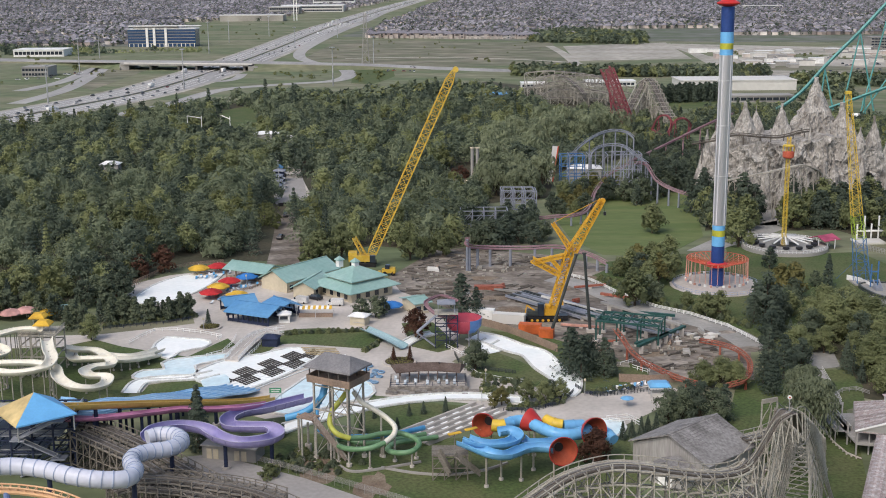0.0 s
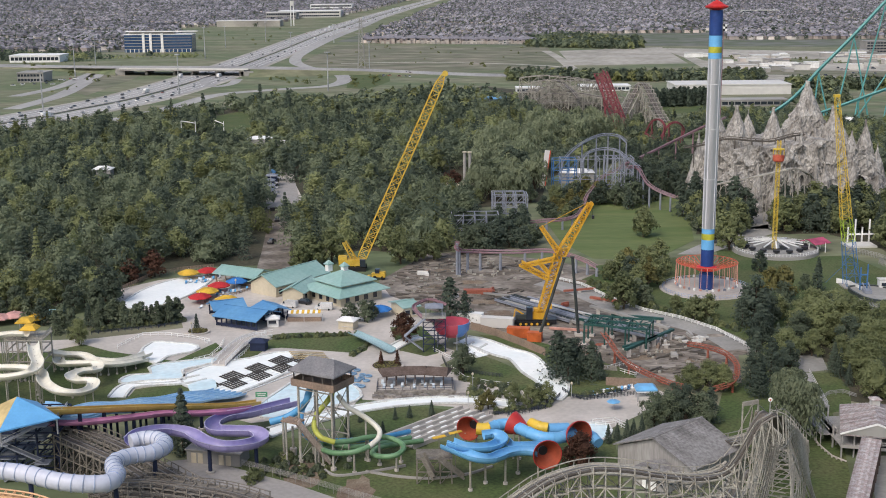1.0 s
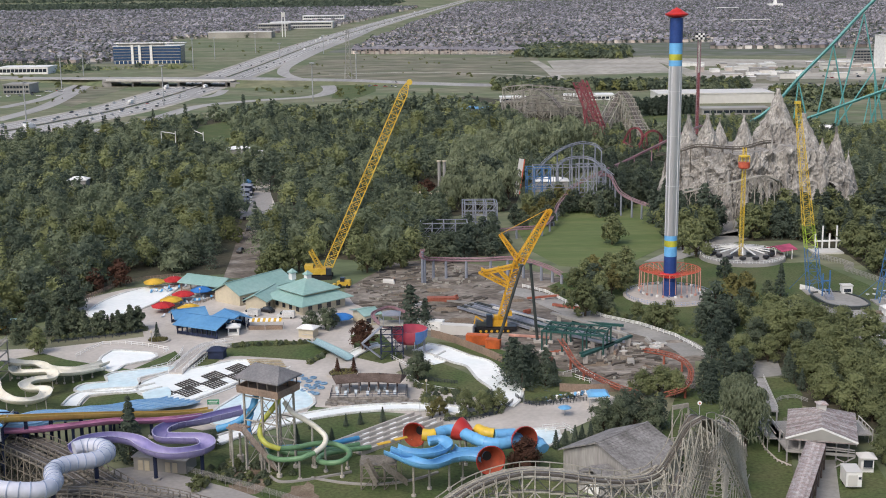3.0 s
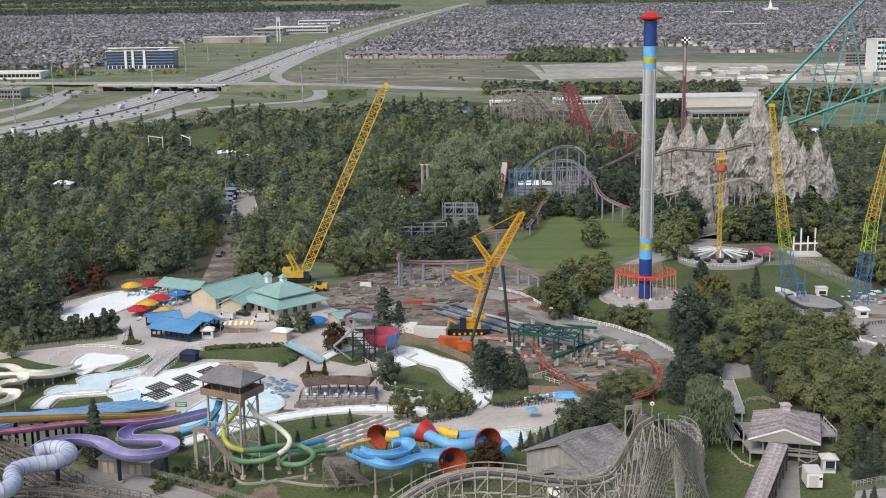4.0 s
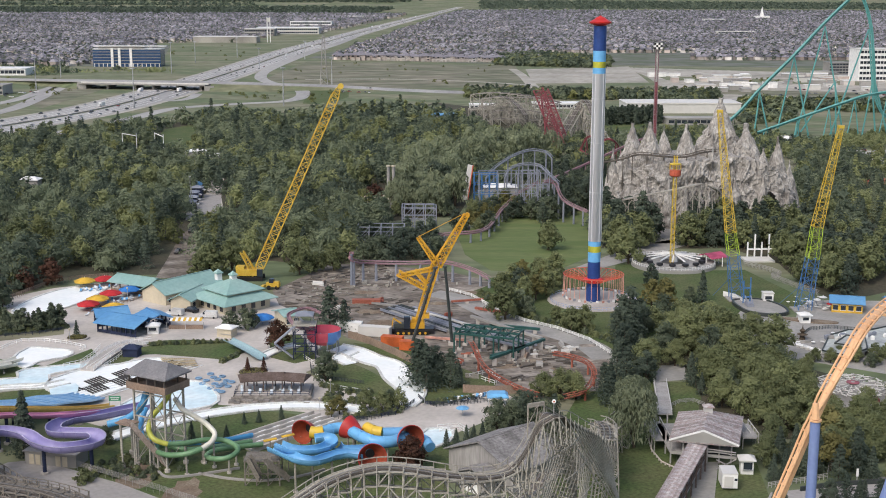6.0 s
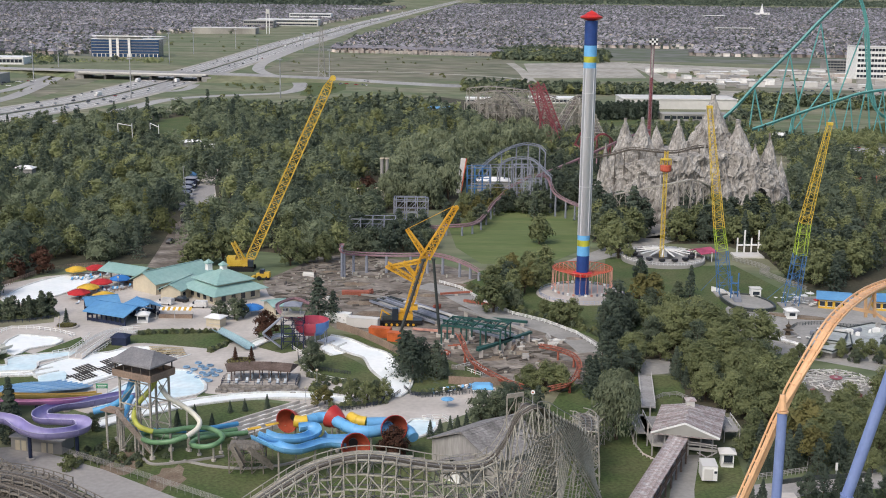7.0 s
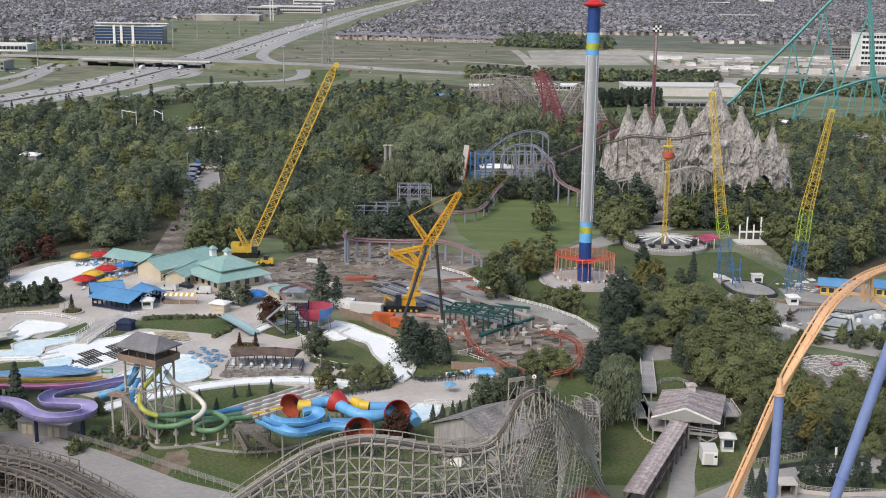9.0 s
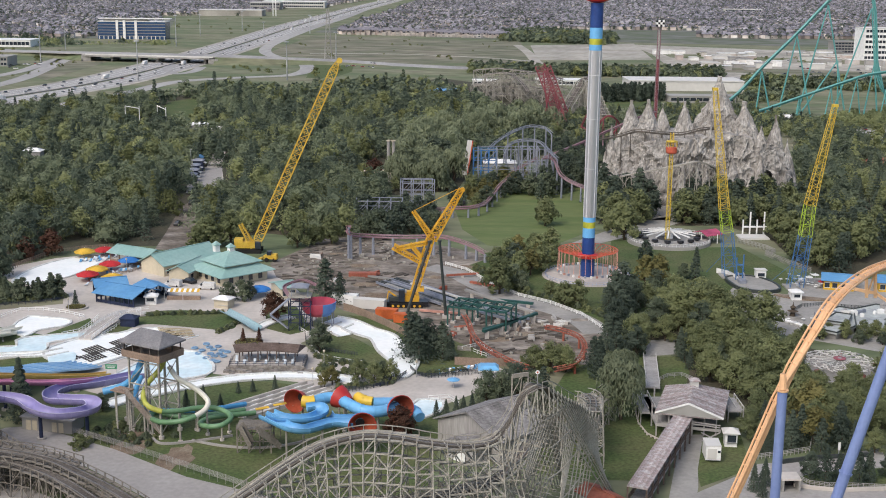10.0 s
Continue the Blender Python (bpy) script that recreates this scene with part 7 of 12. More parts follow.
# ---- buildings of the water park ----
M_TEALR = mat("sea_green_metal_roof", (0.24, 0.39, 0.36), 0.5, 0.1, 0.12, 0.9, second=(0.3, 0.44, 0.41))
M_BLUER = mat("blue_metal_roof", (0.09, 0.25, 0.47), 0.5, 0.1, 0.1, 1.0, second=(0.13, 0.31, 0.52))
M_CREAM = mat("cream_stucco", (0.55, 0.49, 0.37), 0.85, 0.08, 0.1, 1.0, second=(0.47, 0.42, 0.32))
M_SHING = mat("grey_shingle_roof", (0.17, 0.17, 0.18), 0.9, 0.2, 0.3, 2.5, 0.2, second=(0.22, 0.215, 0.22))
M_BROWNR = mat("brown_shingle_roof", (0.095, 0.068, 0.056), 0.9, 0.3, 0.4, 2.0, 0.2, second=(0.14, 0.105, 0.09))
M_NAVY = mat("navy_timber", (0.02, 0.03, 0.07), 0.7, 0.15, 0.3, 2)
M_WOOD = mat("tan_timber", (0.28, 0.205, 0.155), 0.85, 0.2, 0.3, 2.5, second=(0.21, 0.16, 0.125))
M_STONE = mat("stone_wall", (0.27, 0.25, 0.225), 0.9, 0.4, 0.5, 1.6, 0.6, second=(0.16, 0.145, 0.13))


def gable_house(name, a, b, width, eave, label, wall, roof, category="building", over=0.8, posts=0, wins=0):
    """A building whose ridge runs from a to b."""
    a, b = Vector(a), Vector(b)
    d = b - a
    rz = math.degrees(math.atan2(d.y, d.x))
    c = (a + b) / 2
    length = Vector((d.x, d.y, 0)).length
    t = thing(name, (c.x, c.y, 0), label, category)
    rise = c.z - eave
    q = Matrix.Translation((c.x, c.y, 0)) @ Matrix.Rotation(radians(rz), 4, "Z")
    rf = part("roof", Geo().gable((c.x, c.y), length, width, eave + 0.3, rise, rz, 0.25, over), roof, t)
    part("ridge_cap", Geo().bar(q @ Vector((-length / 2 - over, 0, eave + rise + 0.36)), q @ Vector((length / 2 + over, 0, eave + rise + 0.36)), 0.5, 0.12), roof, rf)
    if posts:
        for k in range(posts + 1):
            for s in (-1, 1):
                p = q @ Vector((-length / 2 + length * k / posts, s * width * 0.46, 0))
                part("post", Geo().box(p.x, p.y, 0, 0.35, 0.35, eave, rz), wall, t)
        for s in (-1, 1):
            part("balustrade", Geo().bar(q @ Vector((-length / 2, s * width * 0.46, 0.6)), q @ Vector((length / 2, s * width * 0.46, 0.6)), 0.1, 1.0), wall, t)
        part("floor_slab", Geo().box(c.x, c.y, 0.06, length, width, 0.12, rz), M_CONC_D, t)
    else:
        h, w, e = length / 2, width / 2, rise * 0.96
        pts = [(-h, -w, 0), (h, -w, 0), (h, w, 0), (-h, w, 0), (-h, -w, eave), (h, -w, eave), (h, w, eave), (-h, w, eave), (-h, 0, eave + e), (h, 0, eave + e)]
        g = Geo().add([q @ Vector(p) for p in pts], [(0, 1, 5, 4), (2, 3, 7, 6), (1, 2, 6, 9, 5), (3, 0, 4, 8, 7)])
        part("wall", g, wall, t)
        for k in range(wins):
            u = -length / 2 + length * (k + 0.5) / wins
            p = q @ Vector((u, -width / 2 - 0.03, 0))
            win = part("window", Geo().box(p.x, p.y, 0.9, 1.5, 0.12, 1.5, rz), M_GLASSD, t)
            part("frame", Geo().box(p.x, p.y, 0.75, 1.9, 0.08, 0.14, rz).box(p.x, p.y, 2.42, 1.9, 0.08, 0.14, rz), M_WHITE, win)
    return t


gh = gable_house("bath_house_wing", (-51.7, 383.8, 6.6), (-36.9, 402.4, 6.6), 11.5, 3.4, "cream stucco bath house wing with sea-green roof", M_CREAM, M_TEALR, wins=6)
gx = Vector((-55.0, 394.0, 0.0))
part("door", Geo().box(gx.x + 0.4, gx.y - 0.3, 0, 2.4, 0.2, 2.6, -35), M_WOOD, gh)
gable_house("bath_house_porch", (-41.3, 374.5, 5.0), (-37.1, 387.9, 5.0), 7, 3.0, "cream stucco porch with sea-green gable roof", M_CREAM, M_TEALR, wins=3)
bc = Vector((-25.2, 379.3, 0.0))
bath = thing("bath_house", (bc.x, bc.y, 0), "cream bath house with a two-tier sea-green hipped roof", "building")
part("wall", Geo().box(bc.x, bc.y, 0, 16.5, 16.5, 3.4, 42), M_CREAM, bath)
part("lower_roof", Geo().hip((bc.x, bc.y), 20.5, 20.5, 3.4, 2.0, (13, 13), 42), M_TEALR, bath)
part("clerestory", Geo().box(bc.x, bc.y, 5.2, 12.4, 12.4, 0.9, 42), M_CREAM, bath)
part("upper_roof", Geo().hip((bc.x, bc.y), 14.6, 14.6, 6.2, 3.2, (1.5, 0.3), 42), M_TEALR, bath)
for k in range(4):
    for j in (-5.5, -1.8, 1.8, 5.5):
        p = Matrix.Rotation(radians(42 + 90 * k), 4, "Z") @ Vector((j, -8.3, 0))
        part("window", Geo().box(bc.x + p.x, bc.y + p.y, 0.8, 1.5, 0.14, 1.8, 42 + 90 * k), M_GLASSD, bath)
for u, v in ((0.0, 0.0), (-5.2, 3.0)):
    cup = part("cupola", Geo().box(bc.x + u, bc.y + v, 8.2, 1.7, 1.7, 2.2, 42), M_WHITE, bath)
    part("cupola_roof", Geo().hip((bc.x + u, bc.y + v), 2.4, 2.4, 10.6, 1.2, (0, 0), 42), M_TEALR, cup)
gable_house("shade_shelter", (-67.9, 404.8, 5.0), (-53.9, 397.1, 5.0), 9, 3.2, "open shelter with a sea-green roof", M_WOOD, M_TEALR, "shelter", posts=4)
gable_house("snack_shelter", (-7.9, 357.2, 4.2), (-3.8, 359.6, 4.2), 8, 3.2, "small cream hut with a sea-green roof", M_CREAM, M_TEALR, wins=2)
gable_house("blue_pavilion", (-58.4, 353.2, 4.9), (-45.8, 346.6, 4.9), 11, 2.9, "open navy timber pavilion with bright blue roof", M_NAVY, M_BLUER, "pavilion", posts=8)
gable_house("blue_pavilion_wing", (-63.6, 358.0, 4.6), (-55.5, 361.5, 4.6), 8, 2.9, "navy timber pavilion wing with bright blue roof", M_NAVY, M_BLUER, "pavilion", posts=5)
gable_house("blue_pavilion_wing", (-48.2, 359.1, 4.4), (-43.2, 352.1, 4.4), 7, 2.9, "navy timber pavilion wing with bright blue roof", M_NAVY, M_BLUER, "pavilion", posts=3)


def umbrella(p, m, r, label, h=3.4):
    t = thing("parasol", p, label, "parasol", "large parasols")
    x, y, z = p
    part("pole", Geo().cyl((x, y, 0), (x, y, h), 0.09, n=6), M_GALV, t)
    g = Geo()
    n = 8
    rim = [(x + r * math.cos(0.785 * k), y + r * math.sin(0.785 * k), h - 0.32 * r) for k in range(n)]
    mid = [(x + r * 0.5 * math.cos(0.785 * k), y + r * 0.5 * math.sin(0.785 * k), h - 0.1 * r) for k in range(n)]
    g.add(rim + mid + [(x, y, h)], [(k, (k + 1) % n, n + (k + 1) % n, n + k) for k in range(n)] + [(n + k, n + (k + 1) % n, 2 * n) for k in range(n)])
    low = [(a, b, c - 0.08 * r) for a, b, c in rim]
    g.add(rim + low, [(k, n + k, n + (k + 1) % n, (k + 1) % n) for k in range(n)])
    part("canopy", g, m, t)
    part("finial", Geo().cyl((x, y, h), (x, y, h + 0.3), 0.1, 0.04, 6), M_WHITE, t)


M_CLOTHY = mat("yellow_canvas", (0.68, 0.42, 0.05), 0.8, 0.06, 0.3, 2)
M_CLOTHR = mat("red_canvas", (0.5, 0.03, 0.035), 0.8, 0.06, 0.3, 2)
M_CLOTHB = mat("blue_canvas", (0.04, 0.2, 0.55), 0.8, 0.06, 0.3, 2)
M_CLOTHP = mat("pink_canvas", (0.6, 0.33, 0.3), 0.8, 0.06, 0.3, 2)
for p, m, c in (((-80.2, 406.8, 0.0), M_CLOTHY, "yellow"), ((-74.1, 409.6, 0.0), M_CLOTHR, "red"), ((-66.9, 388.7, 0.0), M_CLOTHR, "red"), ((-69.3, 381.5, 0.0), M_CLOTHY, "yellow"),
                ((-70.4, 374.5, 0.0), M_CLOTHR, "red"), ((-61.9, 394.4, 0.0), M_CLOTHB, "blue"), ((-61.6, 371.2, 0.0), M_CLOTHY, "yellow"), ((-13.3, 357.4, 0.0), M_CLOTHB, "blue"), ((-121.9, 354.6, 0.0), M_CLOTHP, "pink"), ((-115.2, 351.9, 0.0), M_CLOTHY, "yellow"), ((-125.7, 352.2, 0.0), M_CLOTHP, "pink")):
    umbrella(p, m, 3.7, "large open " + c + " canvas parasol on the paving")


def kiosk(p, w, d, h, rz, label, wall=None, roof=None):
    t = thing("kiosk", p, label, "kiosk")
    x, y, z = p
    part("wall", Geo().box(x, y, 0, w, d, h, rz), wall or M_WHITE, t)
    part("roof", Geo().hip((x, y), w + 1.0, d + 1.0, h + 0.26, 0.8, (w * 0.3, 0.1), rz), roof or M_WHITE, t)
    part("counter", Geo().box(x, y - d / 2 - 0.15, 1.0, w * 0.8, 0.4, 0.1, rz), M_GALV, t)
    part("hatch", Geo().box(x, y - d / 2 - 0.02, 1.15, w * 0.7, 0.1, h - 1.5, rz), M_GLASSD, t)


kiosk((-44.1, 347.4, 0.0), 3.2, 2.6, 2.4, 5, "small white drinks kiosk on the paving")
kiosk((-21.9, 344.2, 0.0), 4.6, 3.6, 2.6, -20, "white kiosk with a pale sloping roof", M_CREAM)
kiosk((-110.7, 355.5, 0.0), 5, 4, 2.6, 0, "small hut with a green roof", M_CREAM, M_TEALR)
aw = thing("striped_awning", (-35.4, 352.4, 0.0), "yellow and white striped awning over a counter", "awning")
ax, ay, az = (-35.4, 352.4, 0.0)
for k in range(12):
    part("stripe", Geo().bar((ax - 4.4 + k * 0.8, ay - 0.8, 2.6), (ax - 4.4 + k * 0.8, ay + 1.4, 3.1), 0.78, 0.1), M_CLOTHY if k % 2 else M_WHITE, aw)
for u in (-5.5, 0, 5.5):
    part("post", Geo().box(ax + u, ay - 1.4, 0, 0.15, 0.15, 2.5), M_GALV, aw)
part("counter", Geo().box(ax, ay, 0, 10, 1.2, 1.1), M_WOOD, aw)
for p, rz in (((-41.8, 368.5, 0.0), 160), ((-30.8, 365.1, 0.0), 175), ((-44.6, 362.7, 0.0), 150)):
    v = vehicle("van", M_CARW, M_GLASSD, 5.4, 2.0, 2.2, "white delivery van parked on the paving")
    v.matrix_basis = Matrix.Translation(p) @ Matrix.Rotation(radians(rz), 4, "Z")
v = vehicle("pickup_truck", M_CARK, M_GLASSD, 5.2, 1.9, 1.8, "dark pickup parked beside the bath house")
v.matrix_basis = Matrix.Translation((-37.7, 372.4, 0.0)) @ Matrix.Rotation(radians(150), 4, "Z")

# roofed terrace
pa = Vector((-1.7, 287.1, 0.0))
pav = thing("terrace_pavilion", (pa.x, pa.y, 0), "open pavilion with a brown shingle roof on a stone terrace", "pavilion")
for u, w, rz in ((-5.6, 3.0, 14), (0.0, 3.8, 0), (5.6, 3.0, -14)):
    part("roof", Geo().hip((pa.x + u, pa.y + w), 6.1, 6.2, 4.4, 1.1, (5.2, 0.3), rz), M_BROWNR, pav)
for k in range(7):
    for w in (1.0, 6.0):
        part("post", Geo().box(pa.x - 7 + k * 2.33, pa.y + w, 1.2, 0.25, 0.25, 3.2), M_BROWNR, pav)
part("terrace", Geo().box(pa.x, pa.y + 3, 0, 19, 10, 1.2), M_STONE, pav)
part("terrace_floor", Geo().box(pa.x, pa.y + 3, 1.2, 18, 9, 0.05), M_CONC, pav)
for k in range(16):
    part("lower_wall", Geo().box(pa.x - 9.6 + 1.42 * k, pa.y - 3.6 - 0.5 * math.sin(k * 2.1), 0, 1.46, 1.6, 0.6 + 0.18 * math.sin(k * 4.3), 4 * math.sin(k * 1.7)), M_STONE, pav)
for k in range(14):
    part("upper_wall", Geo().box(pa.x - 9.2 + 1.42 * k, pa.y - 2.15, 0, 1.44, 0.5, 0.95 + 0.14 * math.sin(k * 3.1), 3 * math.sin(k * 2.7)), M_STONE, pav)
fence("terrace_rail", [(pa.x - 9.2, pa.y + 3), (pa.x - 9.2, pa.y - 1.7), (pa.x + 9.2, pa.y - 1.7), (pa.x + 9.2, pa.y + 3)], 1.1, M_NAVY, "dark railing along the terrace edge", 2.0, 2, 0.1, 1.2)
M_LOUNGE = mat("white_lounger_fabric", (0.55, 0.62, 0.68), 0.7, 0.1, 0.3, 2)
for k in range(14):
    x, y = pa.x - 7.6 + (k % 7) * 2.4 + 0.5 * math.sin(k * 5.1), pa.y - 0.4 + (k // 7) * 2.6 + 0.6 * math.sin(k * 3.7)
    t = thing("sun_lounger", (x, y, 1.25), "white and blue sun lounger on the terrace", "lounger", "terrace loungers")
    part("seat", Geo().box(x, y, 1.5, 0.65, 1.2, 0.08), M_LOUNGE, t)
    part("backrest", Geo().bar((x, y + 0.6, 1.55), (x, y + 1.0, 2.2), 0.65, 0.08), M_LOUNGE, t)
    for s in (-0.25, 0.25):
        part("leg", Geo().box(x + s, y, 1.25, 0.06, 0.9, 0.25), M_GALV, t)


def planter(p, rx, ry):
    t = thing("flower_bed", p, "oval flower bed with a pale kerb and yellow flowers", "flower bed")
    x, y, z = p
    o = [(x + rx * math.cos(0.3927 * k), y + ry * math.sin(0.3927 * k)) for k in range(16)]
    part("soil", Geo().poly(o, 0, 0.4), M_BARK, t)
    part("kerb", Geo().sweep([(a, b, 0) for a, b in o + o[:1]], [(-0.3, 0), (-0.3, 0.5), (0.3, 0.5), (0.3, 0)], True), M_CONC, t)
    r2 = np.random.default_rng(int(abs(x)))
    pts = np.stack([x + rx * 0.8 * r2.uniform(-1, 1, 260), y + ry * 0.75 * r2.uniform(-1, 1, 260), r2.uniform(0.45, 0.9, 260)], 1)
    keep = ((pts[:, 0] - x) / rx) ** 2 + ((pts[:, 1] - y) / ry) ** 2 < 0.8
    v, q = cards(pts[keep], np.tile([0, 0, 1.0], (keep.sum(), 1)), 0.28, r2)
    o2 = new("planting", mesh_from_arrays("planting", v - np.array([x, y, 0]), q, M_LEAF_Y))
    o2.parent = t
    tagged(o2, "yellow and rust flowers", kind="stuff")


planter((-65.0, 341.5, 0.0), 3.2, 3.0)
planter((-9.3, 307.7, 0.0), 4.2, 4.2)

# bowl slide with its tower
BX, BY, _b = (8.0, 325.3, 0.0)
bowl = thing("bowl_slide", (BX, BY, 0), "red and blue fibreglass bowl slide on steel legs", "water slide")
M_FIBRED = mat("dusty_red_fibreglass", (0.42, 0.06, 0.1), 0.35, 0.08, 0.2, 1, second=(0.5, 0.1, 0.13))
M_FIBBLU = mat("blue_fibreglass", (0.08, 0.2, 0.5), 0.35, 0.08, 0.2, 1, second=(0.1, 0.25, 0.55))
for k in range(10):
    a0, a1 = 0.62832 * k, 0.62832 * (k + 1)
    v, f = [], []
    for a in (a0, (a0 + a1) / 2, a1):
        for rr, zz in ((1.0, 3.2), (3.2, 3.7), (4.4, 5.0), (4.7, 7.2), (4.9, 7.2), (4.65, 4.9), (3.4, 3.4), (1.0, 2.9)):
            v.append((BX + rr * math.cos(a), BY + rr * math.sin(a), zz))
    for j in range(2):
        f += [(8 * j + i, 8 * j + i + 1, 8 * j + i + 9, 8 * j + i + 8) for i in range(7)]
    part("bowl_segment", Geo().add(v, f), M_FIBBLU if k in (8, 9) else M_FIBRED, bowl, smooth=True)
for k in range(8):
    c, s = math.cos(0.785 * k + 0.3), math.sin(0.785 * k + 0.3)
    part("leg", Geo().cyl((BX + 4.2 * c, BY + 4.2 * s, 0), (BX + 4.2 * c, BY + 4.2 * s, 5), 0.14, n=6), M_BLUGR, bowl)
frame_tower("slide_stair_tower", (3.1, 322.3, 0.0), 6, 5, 9.5, 2, 4, M_NAVY, "dark steel stair tower of the bowl slide", 0.25)
sx0, sy0, _s = (3.1, 322.3, 0.0)
st2 = thing("slide_platform", (sx0, sy0, 9.5), "grey launch platform with a railing", "platform")
part("deck", Geo().box(sx0, sy0, 9.5, 6.4, 5.4, 0.25), M_TIMBER, st2)
part("canopy", Geo().hip((sx0, sy0), 5, 4.6, 12.4, 0.9), M_BLUGR, st2)
for u in (-2.2, 2.2):
    for w in (-2, 2):
        part("post", Geo().box(sx0 + u, sy0 + w, 9.75, 0.15, 0.15, 2.5), M_BLUGR, st2)
part("stair", Geo().bar((sx0 - 3.2, sy0 - 3, 1), (sx0 - 8, sy0 - 3.6, 5), 1.4, 0.3).bar((sx0 - 8, sy0 - 3.6, 5), (sx0 - 2.5, sy0 - 2.6, 9.6), 1.4, 0.3), M_BLUGR, st2)

# ---- water slides ----
def slide(name, pts, r, m, label, closed=False, legs=(), leg_m=None, per=8, leg_r=0.22, joints=2.6, wall=0.12, open_deg=190, joint_m=None, lip_m=None):
    """A fibreglass flume: a tube or an open trough along a few points, with joint flanges and legs."""
    path = smooth_path(pts, per)
    t = thing(name, (pts[0][0], pts[0][1], 0), label, "water slide")
    prof = [(x, y + r) for x, y in circle(r, 14)] if closed else trough(r, 10, wall, open_deg)
    part("flume", Geo().sweep(path, prof, True), m, t, smooth=True)
    dist = 0.0
    jp = [(x * 1.07, (y - r) * 1.07 + r) for x, y in prof] if closed else trough(r * 1.06, 10, wall * 1.3, open_deg)
    for i in range(len(path) - 1):
        dist += (path[i + 1] - path[i]).length
        if dist > joints:
            dist = 0.0
            a = path[i]
            d = (path[i + 1] - path[i]).normalized()
            ring = [a - d * 0.07, a + d * 0.07]
            part("flange", Geo().sweep(ring, jp, True), joint_m or m, t)
    if not closed:
        for s in (-1, 1):
            e = radians(open_deg / 2 - 90)
            u, w = s * (r * math.cos(e) + wall / 2), r + r * math.sin(e)
            part("lip", Geo().sweep(path, [(u - 0.1, w), (u - 0.1, w + 0.1), (u + 0.1, w + 0.1), (u + 0.1, w)], True), lip_m or m, t)
    for k in legs:
        p = path[min(len(path) - 1, int(k * (len(path) - 1)))]
        leg = part("leg", Geo().cyl((p.x, p.y, 0), (p.x, p.y, p.z + 0.1), leg_r, n=8), leg_m or M_GALV, t)
        part("footing", Geo().cyl((p.x, p.y, 0), (p.x, p.y, 0.5), leg_r * 2.2, n=10), M_CONC, leg)
    return t


M_PURP = mat("violet_fibreglass", (0.25, 0.225, 0.45), 0.35, 0.1, 0.2, 1, second=(0.32, 0.29, 0.5))
M_LAV = mat("lavender_fibreglass", (0.5, 0.47, 0.66), 0.35, 0.05, 0.2, 1)
M_TUBEW = mat("white_fibreglass", (0.57, 0.59, 0.68), 0.35, 0.08, 0.3, 1.2, second=(0.5, 0.53, 0.62))
M_CREAMF = mat("cream_fibreglass", (0.74, 0.72, 0.63), 0.4, 0.08, 0.3, 1, second=(0.66, 0.63, 0.53))
M_GREENF = mat("green_fibreglass", (0.12, 0.235, 0.12), 0.4, 0.15, 0.2, 1, second=(0.17, 0.3, 0.17))
M_OLIVEF = mat("yellow_green_fibreglass", (0.42, 0.42, 0.08), 0.35, 0.08, 0.2, 1, second=(0.3, 0.36, 0.09))
M_BLUEF = mat("sky_blue_fibreglass", (0.15, 0.37, 0.62), 0.3, 0.06, 0.2, 1, second=(0.16, 0.44, 0.74))
M_RACER = mat("pale_blue_lane_paint", (0.3, 0.52, 0.74), 0.35, 0.08, 0.1, 0.6, second=(0.5, 0.68, 0.82), stretch=(0.4, 3, 1))
M_BLUEF2 = mat("pool_blue_fibreglass", (0.08, 0.3, 0.55), 0.35, 0.06, 0.2, 1, second=(0.12, 0.36, 0.6))
M_GOLDF = mat("golden_fibreglass", (0.62, 0.43, 0.13), 0.4, 0.1, 0.2, 1, second=(0.52, 0.35, 0.1))
M_PINKF = mat("pink_fibreglass", (0.6, 0.26, 0.42), 0.4, 0.06, 0.2, 1)
M_REDF = mat("red_fibreglass", (0.4, 0.03, 0.03), 0.35, 0.08, 0.2, 1, second=(0.5, 0.06, 0.05))
M_YELF = mat("yellow_fibreglass", (0.7, 0.48, 0.06), 0.35, 0.06, 0.2, 1)

# purple trough fed by the white tube
slide("purple_flume", [(-29.6, 271.8, 2.2), (-34.2, 266.5, 2.8), (-38.1, 261.6, 3.4), (-42.6, 257.9, 3.9), (-44.8, 252.4, 4.4), (-43.7, 247.8, 4.6), (-39.7, 247.0, 4.6), (-35.0, 246.3, 4.6), (-33.1, 242.3, 4.6), (-35.0, 238.7, 4.8), (-39.9, 236.8, 5.1), (-44.2, 238.4, 5.5), (-48.2, 241.5, 6.3), (-52.8, 241.2, 7.2), (-56.5, 236.8, 8.2), (-57.1, 231.0, 8.8)], 1.55, M_PURP, "violet open fibreglass flume winding on dark columns", lip_m=M_LAV, legs=(0.58, 0.72), leg_m=M_NAVY, leg_r=0.42)
slide("white_tube", [(-56.8, 229.2, 8.8), (-54.5, 230.4, 9.0), (-51.1, 229.0, 9.3), (-49.1, 224.4, 9.7), (-50.5, 219.8, 10.2), (-53.9, 216.7, 10.8), (-55.7, 213.1, 11.2), (-55.0, 209.2, 11.5), (-53.5, 205.4, 11.8), (-53.9, 201.0, 12.2), (-57.8, 199.2, 12.8), (-62.7, 199.4, 13.4), (-68.2, 201.6, 13.8), (-74.4, 202.2, 14.2), (-81.2, 199.5, 14.6)], 1.55, M_TUBEW, "white closed fibreglass tube slide with dark joints", True, legs=(0.28, 0.6, 0.85), leg_m=M_NAVY, leg_r=0.45, joints=1.7, joint_m=M_SKYG)
